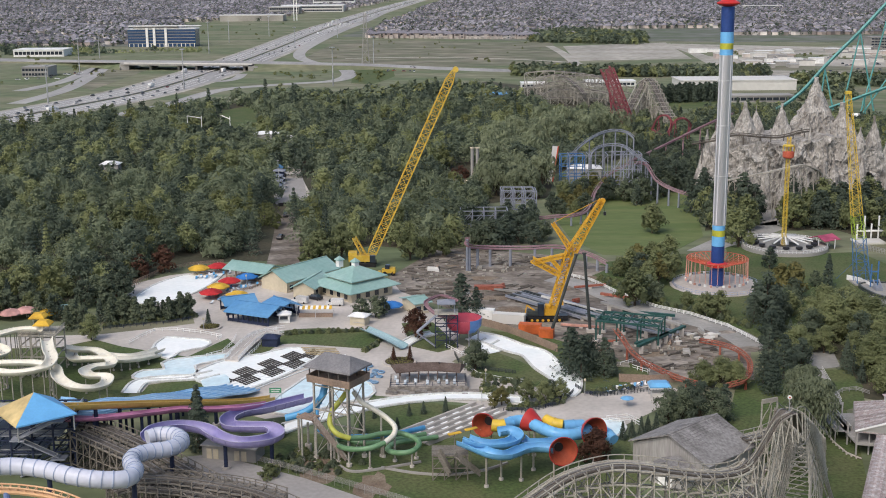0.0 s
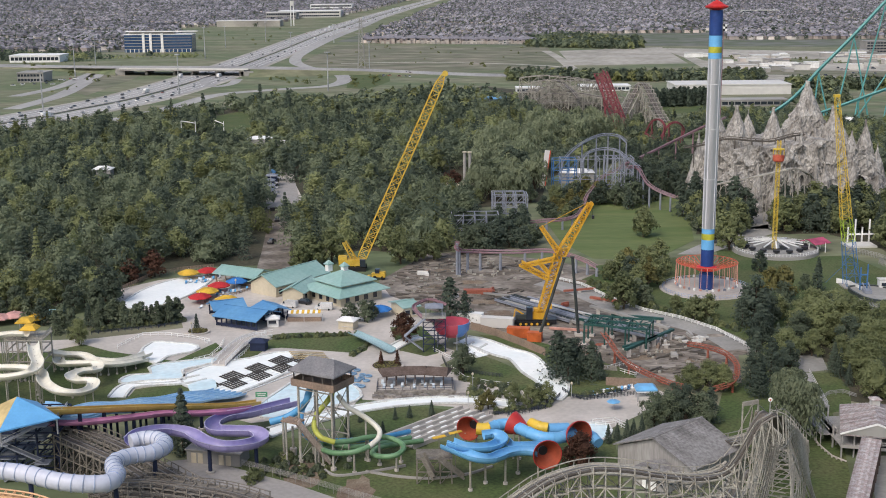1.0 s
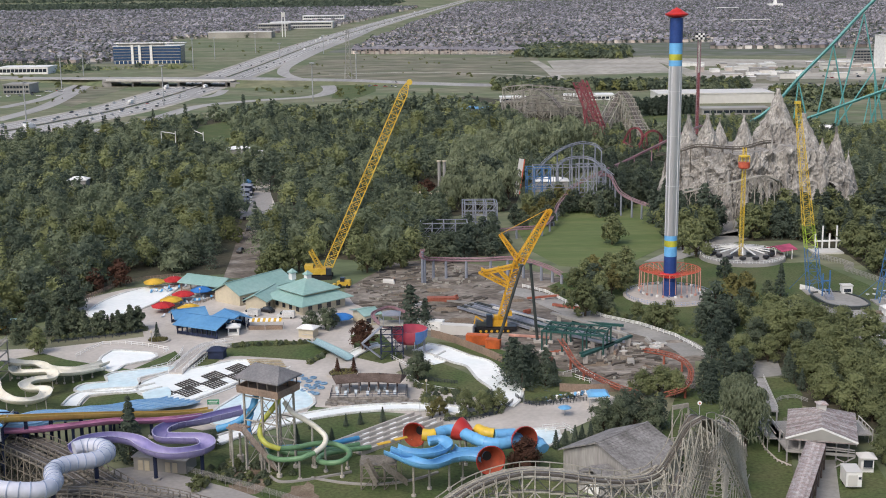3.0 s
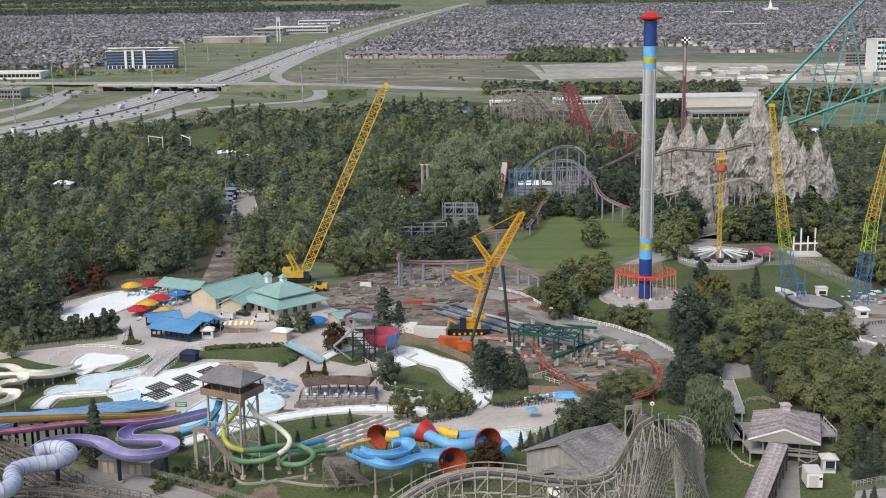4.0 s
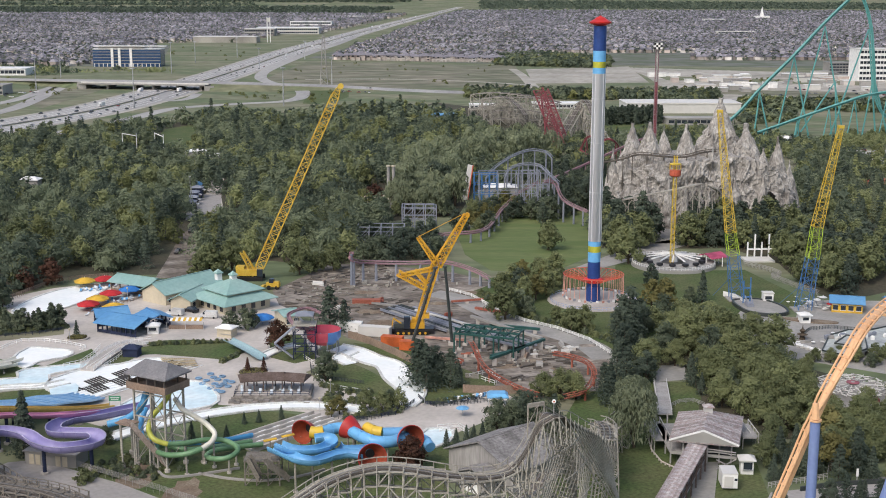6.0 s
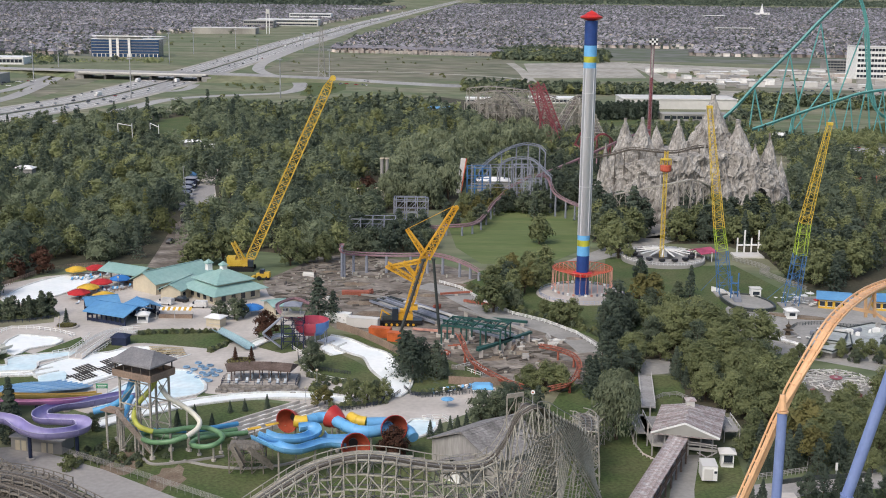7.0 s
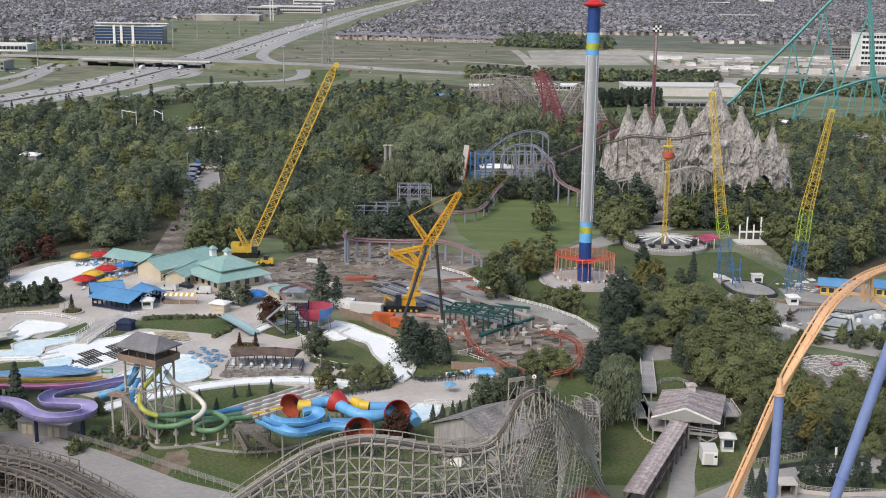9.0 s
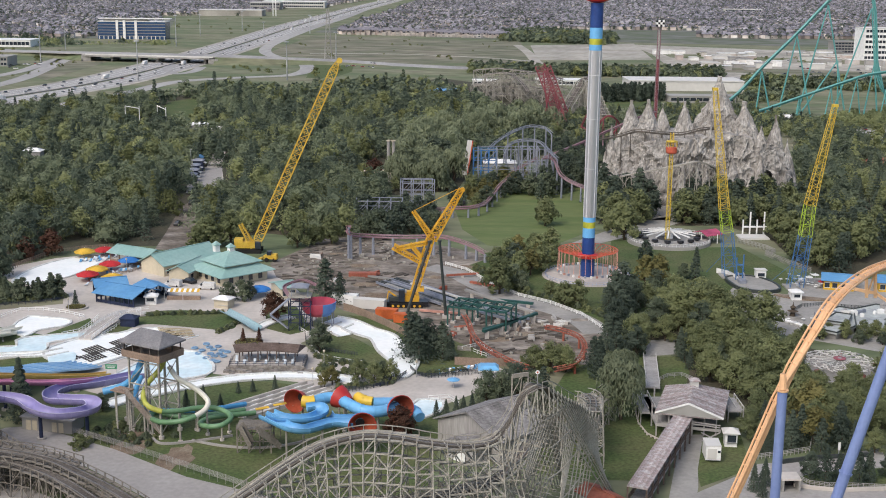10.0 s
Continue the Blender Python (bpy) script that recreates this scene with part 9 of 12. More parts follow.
# ---- building site ----
def container(p, w, d, h, rz, m, label):
    t = thing("site_container", p, label, "container", "site containers")
    x, y, z = p
    part("body", Geo().box(x, y, 0.15, w, d, h, rz), m, t)
    part("roof", Geo().box(x, y, 0.15 + h, w + 0.1, d + 0.1, 0.12, rz), m, t)
    q = Matrix.Translation((x, y, 0)) @ Matrix.Rotation(radians(rz), 4, "Z")
    for k in range(int(w / 1.3)):
        pnt = q @ Vector((-w / 2 + 0.65 + 1.3 * k, -d / 2 - 0.03, 0))
        part("corrugation", Geo().box(pnt.x, pnt.y, 0.3, 0.5, 0.08, h - 0.3, rz), m, t)
    pnt = q @ Vector((w / 2 + 0.02, 0, 0))
    part("door", Geo().box(pnt.x, pnt.y, 0.3, 0.08, d * 0.8, h - 0.4, rz), m, t)


M_RUST = mat("red_lead_paint", (0.34, 0.12, 0.08), 0.7, 0.2, 0.3, 1.5, second=(0.28, 0.08, 0.05))
M_ORANGE = mat("orange_container_paint", (0.6, 0.14, 0.04), 0.55, 0.1, 0.3, 1.5)
container((13.5, 349.4, 0.0), 8, 2.8, 2.7, -12, M_WHITE, "white site office container on the dirt")
container((21.4, 344.0, -0.0), 9.5, 2.8, 2.7, -14, M_CLAD, "pale grey site container on the dirt")
container((26.8, 333.6, 0.0), 6.2, 2.6, 2.6, -14, M_ORANGE, "orange site container beside the crane")
container((31.1, 329.4, 0.0), 4.0, 2.6, 2.4, -14, M_ORANGE, "short orange site container beside the crane")
container((17.1, 382.3, 0.0), 9, 2.4, 1.3, 0, M_RUST, "rust-red steel skip on the dirt")
for a, b in (([(13.7, 342.0, 0.0), (19.6, 335.8, 0.0), (26.8, 325.3, 0.0), (32.8, 315.4, 0.0)], 0), ([(45.6, 290.7, 0.0), (53.2, 289.4, 0.0), (60.4, 290.3, 0.0)], 0)):
    mesh_fence("site_fence", a, 2.2, M_WOOD, "tan timber hoarding round the building site")
# green steel frame
def beam_frame(c, rz):
    t = thing("station_steel_frame", (c[0], c[1], 0), "dark green steel frame of an unfinished station", "steel frame")
    q = Matrix.Translation((c[0], c[1], 0)) @ Matrix.Rotation(radians(rz), 4, "Z")
    for i in range(4):
        for j in range(3):
            a = q @ Vector((-8.5 + 5.7 * i, -5 + 5 * j, 0))
            part("post", Geo().box(a.x, a.y, 0, 0.4, 0.4, 6.2, rz), M_DGREEN, t)
            part("footing", Geo().box(a.x, a.y, 0, 1.3, 1.3, 0.8, rz), M_CONC, t)
    for z in (6.2,):
        for j in range(3):
            part("beam", Geo().bar(q @ Vector((-8.7, -5 + 5 * j, z)), q @ Vector((8.9, -5 + 5 * j, z)), 0.35, 0.5), M_DGREEN, t)
        for i in range(7):
            part("joist", Geo().bar(q @ Vector((-8.5 + 2.85 * i, -5.2, z)), q @ Vector((-8.5 + 2.85 * i, 5.2, z)), 0.25, 0.4), M_DGREEN, t)
    for i in range(3):
        for e in (-5, 5):
            part("roof_brace", Geo().bar(q @ Vector((-8.5 + 5.7 * i, e, 6.1)), q @ Vector((-2.8 + 5.7 * i, -e, 6.1)), 0.2), M_DGREEN, t)


beam_frame((53.9, 326.0, 0.0), -20)
# long bundles of grey steel beams from the crane to the frame
for k in range(9):
    u = Vector((0.75, 0.66, 0)) * (k * 1.05 - 4.0)
    a, b = Vector((25.0, 374.5, 0.9)) + u, Vector((45.5, 348.0, 1.1)) + u
    t = thing("steel_beam", a, "long dark grey steel beam lying on blocks", "steel beam", "bundled steel beams")
    part("web", Geo().bar(a, b, 0.1, 0.6), M_DSTEEL if k % 3 else M_BLUGR, t)
    for z in (-0.3, 0.3):
        part("flange", Geo().bar(a + Vector((0, 0, z)), b + Vector((0, 0, z)), 0.42, 0.08), M_DSTEEL if k % 3 else M_BLUGR, t)
    for f in (0.15, 0.5, 0.85):
        p = a.lerp(b, f)
        part("block", Geo().box(p.x, p.y, 0, 0.5, 0.7, p.z - 0.34), M_TIMBER_D, t)
for k in range(6):
    u = Vector((0.75, 0.66, 0)) * (k * 1.2 - 3.0)
    a, b = Vector((46.5, 350.5, 1.3)) + u, Vector((63.5, 330.0, 1.8)) + u
    t = thing("steel_beam", a, "long grey steel beam running into the frame", "steel beam", "bundled steel beams")
    part("web", Geo().bar(a, b, 0.1, 0.6), M_CLADG if k % 2 else M_DGREEN, t)
    for z in (-0.3, 0.3):
        part("flange", Geo().bar(a + Vector((0, 0, z)), b + Vector((0, 0, z)), 0.42, 0.08), M_CLADG if k % 2 else M_DGREEN, t)
    for f in (0.12, 0.5, 0.88):
        p = a.lerp(b, f)
        part("pier", Geo().box(p.x, p.y, 0, 0.7, 0.7, p.z - 0.34), M_CONC, t)
# steel launch beams lying along the site
for a, b, m in (((27.1, 371.9, 1.2), (48.4, 344.1, 1.2), M_BLUGR), ((25.3, 369.3, 1.0), (45.0, 343.8, 1.0), M_CLADG), ((32.5, 373.0, 1.2), (53.4, 345.7, 1.2), M_BLUGR), ((50.1, 357.2, 2.5), (69.2, 332.2, 2.5), M_CLADG), ((59.8, 318.9, 2.6), (69.8, 330.6, 2.6), M_DGREEN), ((53.8, 312.3, 2.6), (64.2, 324.1, 2.6), M_DGREEN), ((55.5, 350.7, 1.5), (70.0, 345.4, 1.5), M_DGREEN), ((52.1, 373.9, 0.8), (60.5, 368.4, 0.8), M_RUST)):
    t = thing("steel_launch_beam", a, "long steel beam of the new coaster track", "steel beam", "new track beams")
    part("beam", Geo().bar(a, b, 1.0, 0.7), m, t)
    for f in (0.1, 0.5, 0.9):
        p = Vector(a).lerp(Vector(b), f)
        part("pier", Geo().box(p.x, p.y, 0, 1.1, 1.1, p.z - 0.3), M_CONC, t)
steel_coaster("orange_red_track", smooth_path([(48.6, 318.9, 5.5), (49.7, 313.8, 4.6), (50.6, 306.0, 3.8), (52.7, 299.5, 3.0), (56.4, 292.9, 2.5), (60.0, 287.7, 2.2), (63.7, 283.5, 2.2)], 8), "orange-red coaster track curving over the site", M_RUST, M_RUST, 1.3, 0.22, (0.3, 0.5, 0.7, 0.9), 0.3, 1.0)
steel_coaster("orange_red_track", smooth_path([(70.8, 315.5, 3.4), (75.6, 312.0, 3.4), (79.1, 305.6, 3.4), (79.3, 295.5, 3.2), (75.6, 284.4, 3.0), (70.1, 280.1, 2.8)], 8), "orange-red coaster track in a wide turn", M_RUST, M_RUST, 1.3, 0.22, (0.2, 0.4, 0.6, 0.8), 0.3, 1.0)
r = random.Random(12)
for k in range(13):
    c = r.choice([(72.0, 329.2), (76.1, 330.1), (70.1, 332.7), (44.5, 308.6), (45.4, 298.9), (-5.6, 408.1), (5.7, 415.8), (17.6, 410.7), (39.3, 367.3), (25.4, 386.2), (66.6, 317.6), (12.7, 379.7)])
    x, y = c[0] + r.uniform(-5, 5), c[1] + r.uniform(-5, 5)
    m = r.choice((M_CLAD, M_RUST, M_TIMBER, M_CLADG, M_CONC, M_WOOD))
    t = thing("material_stack", (x, y, 0), "stack of building materials on the dirt", "building material", "material stacks")
    rz = r.uniform(0, 180)
    w = r.uniform(1.5, 4)
    for j in range(r.randint(2, 4)):
        part("stack_layer", Geo().box(x + r.uniform(-0.3, 0.3), y + j * 0.7 - 1, 0.05 + 0.02 * j, w, 0.6, r.uniform(0.4, 1.3), rz), m, t)
# heaps of earth, track pieces and ruts of the building site
def dirt_heap(p, rad, h, seed):
    g = Geo()
    n, m = 22, 7
    v = [(p[0], p[1], h)]
    for j in range(1, m + 1):
        for i in range(n):
            a = 6.28318 * i / n
            w = 1 + 0.35 * noise.noise(Vector((2 * math.cos(a), 2 * math.sin(a), seed)))
            u = j / m
            v.append((p[0] + rad * w * u * 1.5 * math.cos(a), p[1] + rad * w * u * math.sin(a), max(-0.1, h * (1 - u) ** 1.2 * (1 + 0.3 * noise.noise(Vector((3 * u * math.cos(a), 3 * u * math.sin(a), seed + 5)))) - 0.1 * u)))
    f = [(0, 1 + i, 1 + (i + 1) % n) for i in range(n)] + [(1 + (j - 1) * n + i, 1 + j * n + i, 1 + j * n + (i + 1) % n, 1 + (j - 1) * n + (i + 1) % n) for j in range(1, m) for i in range(n)]
    part("earth_mound", g.add(v, f), M_MULCH if seed % 3 else M_DIRT, label="low heap of brown earth on the site", category="earth heap", group="earth heaps", smooth=True)


for k, p in enumerate([(-1.2, 407.2), (6.1, 415.2), (16.4, 398.0), (24.9, 403.1), (12.2, 363.1), (18.9, 372.3), (27.0, 369.0), (7.8, 380.9), (66.4, 318.3), (82.5, 332.9), (71.5, 310.2), (58.3, 313.5), (65.6, 340.9), (40.6, 382.6), (50.5, 397.4), (-3.1, 381.6), (3.5, 392.5), (22.7, 359.1), (84.7, 317.3), (40.3, 319.7)]):
    dirt_heap(p, r.uniform(2.2, 5.5), r.uniform(0.2, 0.7), k)
for k in range(20):
    c = Vector((71.9, 325.5, 0.0)) + Vector((r.uniform(-7, 7), r.uniform(-4, 4), 0)) if k < 14 else Vector((46.1, 318.3, 0.0)) + Vector((r.uniform(-4, 4), r.uniform(-5, 5), 0))
    t = thing("track_piece", c, "pale track piece laid on blocks" if k < 14 else "orange-red track piece laid on blocks", "steel part", "loose track pieces")
    a = r.uniform(0, 3.14)
    dx, dy = r.uniform(0.8, 1.7) * math.cos(a), r.uniform(0.5, 1.0) * math.sin(a)
    part("rail", Geo().bar((c.x - dx, c.y - dy, r.uniform(0.9, 1.1)), (c.x + dx, c.y + dy, r.uniform(0.9, 1.1)), 0.4, 0.35), M_CLAD if k < 14 else M_RUST, t)
    part("block", Geo().box(c.x, c.y, 0, 0.9, 0.9, 0.9), M_CONC, t)
for a, b, m in (((44.6, 381.4, 1.0), (55.0, 384.5, 1.0), M_RUST), ((18.7, 381.6, 0.6), (31.4, 374.9, 0.6), M_CLADG), ((9.4, 349.2, 0.3), (19.4, 355.0, 0.3), M_TIMBER), ((36.1, 339.7, 0.8), (47.3, 336.7, 0.8), M_SALMON), ((54.0, 317.8, 1.6), (63.2, 325.0, 1.6), M_DGREEN), ((52.8, 333.8, 2.2), (64.6, 322.9, 2.2), M_BLUGR), ((54.8, 338.5, 2.2), (67.2, 326.1, 2.2), M_BLUGR), ((33.1, 368.9, 1.4), (49.7, 350.4, 1.4), M_CLAD), ((33.9, 363.3, 1.4), (50.2, 344.1, 1.4), M_BLUGR)):
    t = thing("steel_launch_beam", a, "long steel beam lying on the site", "steel beam", "new track beams")
    part("beam", Geo().bar(a, b, 0.8, 0.6), m, t)
    p = Vector(a).lerp(Vector(b), 0.5)
    part("pier", Geo().box(p.x, p.y, 0, 1.0, 1.0, max(0.2, p.z - 0.3)), M_CONC, t)
fence("white_railing", [(47.8, 303.0), (52.5, 306.7), (55.7, 300.7), (53.9, 297.0), (50.6, 301.0)], 1.2, M_WHITE, "white queue railing at the edge of the site", 1.5, 2, 0.13)
# wheel loader by the long-boom crane
lx, ly, lz = (-15.5, 403.1, 0.0)
ld2 = thing("wheel_loader", (lx, ly, 0), "yellow wheel loader on the dirt", "construction vehicle")
part("body", Geo().box(lx, ly, 1.0, 4.6, 2.0, 1.3, -10).box(lx + 1.2, ly, 2.3, 1.8, 1.8, 0.5, -10), M_CRANEY, ld2)
part("cab", Geo().box(lx - 0.4, ly, 2.3, 1.5, 1.6, 1.4, -10), M_GLASSD, ld2)
part("bucket", Geo().box(lx - 3.4, ly, 0.4, 1.0, 2.6, 1.0, -10), M_CRANEY, ld2)
for u in (-1.4, 1.4):
    for w in (-1.0, 1.0):
        part("wheel", Geo().cyl((lx + u, ly + w - 0.25, 0.75), (lx + u, ly + w + 0.25, 0.75), 0.75, n=12), M_TYRE, ld2)

# ---- barn ----
M_BARN = mat("grey_barn_boards", (0.36, 0.35, 0.34), 0.85, 0.2, 0.3, 2.5, second=(0.28, 0.27, 0.26), stretch=(1, 1, 0.15))
M_SHAKE = mat("grey_shake_roof", (0.24, 0.232, 0.225), 0.9, 0.35, 0.25, 1.6, 0.4, second=(0.165, 0.155, 0.15), island=0.25)
M_PINKSH = mat("faded_red_shingles", (0.32, 0.26, 0.25), 0.9, 0.3, 1.1, 3.5, 0.4, second=(0.46, 0.44, 0.435), island=0.3)


def shingled(parent, corners, rows, m, per=9):
    """Courses of shingles over a roof plane given as eave-left, eave-right, ridge-right, ridge-left."""
    el, er, rr, rl = [Vector(c) for c in corners]
    nrm = (er - el).cross(rl - el).normalized()
    if nrm.z < 0:
        nrm = -nrm
    for k in range(rows):
        f0, f1 = k / rows, (k + 1.15) / rows
        a, b = el.lerp(rl, f0), er.lerp(rr, f0)
        c, d = er.lerp(rr, min(1, f1)), el.lerp(rl, min(1, f1))
        g = Geo()
        for j in range(per):
            u0, u1 = j / per + 0.004, (j + 1) / per - 0.004
            lift = nrm * (0.09 + 0.02 * ((j * 7 + k * 3) % 3))
            p = [a.lerp(b, u0) + lift, a.lerp(b, u1) + lift, d.lerp(c, u1) + nrm * 0.03, d.lerp(c, u0) + nrm * 0.03]
            q = [a.lerp(b, u0), a.lerp(b, u1)]
            g.add(p + q, [(0, 1, 2, 3), (4, 5, 1, 0)])
        part("shingle_course", g, m, parent)


barn = gable_house("barn", (47.4, 232.9, 8.5), (58.7, 243.4, 8.5), 18.5, 4.4, "weathered grey board barn with a shake roof", M_BARN, M_SHAKE, wins=0)
c = (Vector((47.4, 232.9, 8.5)) + Vector((58.7, 243.4, 8.5))) / 2
dv = Vector((58.7, 243.4, 8.5)) - Vector((47.4, 232.9, 8.5))
rzb = math.atan2(dv.y, dv.x)
Qb = Matrix.Translation((c.x, c.y, 0)) @ Matrix.Rotation(rzb, 4, "Z")
hl = dv.length / 2 + 0.8
roof_b = [o for o in barn.children if o.name.startswith("roof")][0]
for s in (-1, 1):
    shingled(roof_b, [Qb @ Vector((-hl, s * 10.05, 4.38)), Qb @ Vector((hl, s * 10.05, 4.38)), Qb @ Vector((hl, 0, 8.85)), Qb @ Vector((-hl, 0, 8.85))], 14, M_SHAKE, 14)
pp = Qb @ Vector((-hl - 2.4, -3.0, 0))
part("lean_to_roof", Geo().gable((pp.x, pp.y), 5, 8.5, 3.6, 1.6, math.degrees(rzb)), M_SHAKE, barn)
part("lean_to", Geo().box(pp.x, pp.y, 0, 4.2, 7.6, 3.4, math.degrees(rzb)), M_BARN, barn)
dpt = Qb @ Vector((-hl - 4.6, -3.0, 0))
part("white_door", Geo().box(dpt.x, dpt.y, 0, 0.14, 3.4, 2.9, math.degrees(rzb)), M_WHITE, barn)

# ---- coaster station with covered ramp ----
e0, e1 = Vector((88.0, 242.1, 5.4)), Vector((102.0, 238.4, 5.4))
f0, f1 = Vector((94.5, 238.9, 8.6)), Vector((98.3, 252.2, 8.6))
b0, b1 = Vector((93.7, 260.2, 5.4)), Vector((107.6, 256.8, 5.4))
stn = thing("coaster_station", ((e0.x + e1.x) / 2, e0.y + 6, 0), "grey timber coaster station with faded red shingle roof", "building")
rf = part("roof", Geo().add([e0, e1, b1, b0, f0, f1] + [p - Vector((0, 0, 0.3)) for p in (e0, e1, b1, b0)],
                            [(0, 4, 5, 3), (1, 2, 5, 4), (6, 9, 8, 7), (0, 3, 9, 6), (1, 7, 8, 2), (0, 6, 7, 1), (3, 2, 8, 9)]), M_PINKSH, stn)
shingled(rf, [b0, e0, f0, f1], 12, M_PINKSH, 22)
shingled(rf, [e1, b1, f1, f0], 12, M_PINKSH, 22)
part("gable_front", Geo().add([e0 + Vector((0.3, -0.05, 0)), e1 + Vector((-0.3, -0.05, 0)), f0 + Vector((0, -0.05, -0.15)), e0 + Vector((0.3, 0.1, 0)), e1 + Vector((-0.3, 0.1, 0)), f0 + Vector((0, 0.1, -0.15))],
                              [(0, 1, 2), (5, 4, 3), (0, 3, 4, 1), (1, 4, 5, 2), (2, 5, 3, 0)]), M_CLAD, stn)
part("fascia", Geo().bar(e0, f0, 0.25, 0.35).bar(f0, e1, 0.25, 0.35), M_WHITE, stn)
cup = part("cupola", Geo().box(f1.x, f1.y - 0.6, 8.0, 1.7, 1.7, 1.5), M_CLAD, stn)
part("cupola_roof", Geo().hip((f1.x, f1.y - 0.6), 2.3, 2.3, 9.76, 0.5), M_PINKSH, cup)
W = (e1.x - e0.x)
for k in range(6):
    for yy in (e0.y + 0.3, e0.y + 6, b0.y - 0.3):
        part("post", Geo().box(e0.x + 0.5 + (W - 1) * k / 5, yy, 0, 0.3, 0.3, 5.4), M_BARN, stn)
part("platform", Geo().box((e0.x + e1.x) / 2, (e0.y + b0.y) / 2, 2.4, W - 0.6, b0.y - e0.y - 0.4, 0.3), M_BARN, stn)
# Solid black box added for the shade under the platform.
part("undercroft", Geo().box((e0.x + e1.x) / 2 + 3.0, (e0.y + b0.y) / 2 + 1.5, 0, W - 5.0, b0.y - e0.y - 7, 2.38), M_CARK, stn)
part("inner_wall", Geo().box((e0.x + e1.x) / 2 + 4.2, b0.y - 4.0, 2.7, W - 3.0, 0.2, 2.6), M_TIMBER_D, stn)
for z in (3.3, 3.8):
    part("front_rail", Geo().bar((e0.x + 4.8, e0.y + 0.2, z), (e1.x - 0.5, e1.y + 0.2, z), 0.1, 0.2), M_BARN, stn)
part("front_beam", Geo().bar((e0.x + 0.3, e0.y + 0.2, 2.6), (e1.x - 0.3, e1.y + 0.2, 2.6), 0.3, 0.6), M_CLADG, stn)
part("cross_brace", Geo().bar((e1.x - 4.6, e1.y + 0.1, 0.2), (e1.x - 0.5, e1.y + 0.1, 2.3), 0.2).bar((e1.x - 0.5, e1.y + 0.1, 0.2), (e1.x - 4.6, e1.y + 0.1, 2.3), 0.2), M_BARN, stn)
# side platforms with rails
for p, w, d, nm in (((88.0, 252.4, 2.6), 3.6, 12, "west"), ((107.8, 252.2, 2.6), 3.6, 9, "east")):
    t = thing("station_side_deck", (p[0], p[1], 0), "grey timber queue deck beside the station", "platform")
    part("deck", Geo().box(p[0], p[1] + 3, 2.4, w, d, 0.3), M_BARN, t)
    for k in range(5):
        for s in (-1, 1):
            part("post", Geo().box(p[0] + s * w * 0.47, p[1] + 3 - d / 2 + d * k / 4, 0, 0.2, 0.2, 3.8), M_BARN, t)
    for s in (-1, 0, 1):
        part("rail", Geo().bar((p[0] + s * w * 0.47, p[1] + 3 - d / 2, 3.7), (p[0] + s * w * 0.47, p[1] + 3 + d / 2, 3.7), 0.12, 0.2), M_CLAD, t)
# boardwalk and lawn behind the station
zone("lawn_station_north", M_GRASS, [(83.9, 269.7), (91.1, 293.8), (95.5, 298.7), (105.2, 299.0), (104.8, 285.9), (100.6, 272.1), (92.4, 267.9)], 0.07, "green lawn behind the station", "lawn")
bw = thing("boardwalk", (95.2, 285.7, 0.0), "grey timber queue boardwalk behind the station", "walkway")
part("deck", Geo().bar((96.6, 297.5, 0.4), (92.5, 269.3, 1.6), 3.4, 0.3), M_BARN, bw)
for s_ in (-1, 1):
    for z in (0.6, 1.1):
        a, b = Vector((96.6, 297.5, 0.4)), Vector((92.5, 269.3, 1.6))
        part("rail", Geo().bar(a + Vector((s_ * 1.6, 0, z)), b + Vector((s_ * 1.6, 0, z)), 0.1), M_CLAD, bw)
fence("queue_rail", [(93.8, 276.1), (98.2, 281.3), (101.9, 282.3), (104.0, 278.9)], 1.3, M_BARN, "curved grey queue rail behind the station", 1.6, 3, 0.12)
# covered ramp
r0, r1 = Vector((93.2, 238.3, 5.6)), Vector((78.0, 203.9, 4.6))
d = (r1 - r0).normalized()
sd = Vector((d.y, -d.x, 0)).normalized()
ramp = thing("covered_ramp", (r1.x, r1.y, 0), "long covered queue ramp with faded red shingle roof", "walkway")
rfr = part("roof", Geo().bar(r0, r1, 4.0, 0.2), M_PINKSH, ramp)
shingled(rfr, [r0 - sd * 2 + Vector((0, 0, 0.12)), r0 + sd * 2 + Vector((0, 0, 0.12)), r1 + sd * 2 + Vector((0, 0, 0.12)), r1 - sd * 2 + Vector((0, 0, 0.12))], 34, M_PINKSH, 8)
for k in range(9):
    p = r0.lerp(r1, k / 8)
    for s in (-1, 1):
        q = p + sd * s * 1.8
        part("post", Geo().box(q.x, q.y, 0, 0.3, 0.3, q.z - 0.1), M_BROWNR, ramp)
part("floor", Geo().bar(r0 - Vector((0, 0, 3.0)), r1 - Vector((0, 0, 3.4)), 3.4, 0.25), M_BARN, ramp)
for s in (-1, 1):
    part("side_rail", Geo().bar(r0 + sd * s * 1.7 - Vector((0, 0, 2.0)), r1 + sd * s * 1.7 - Vector((0, 0, 2.4)), 0.15, 0.9), M_BROWNR, ramp)
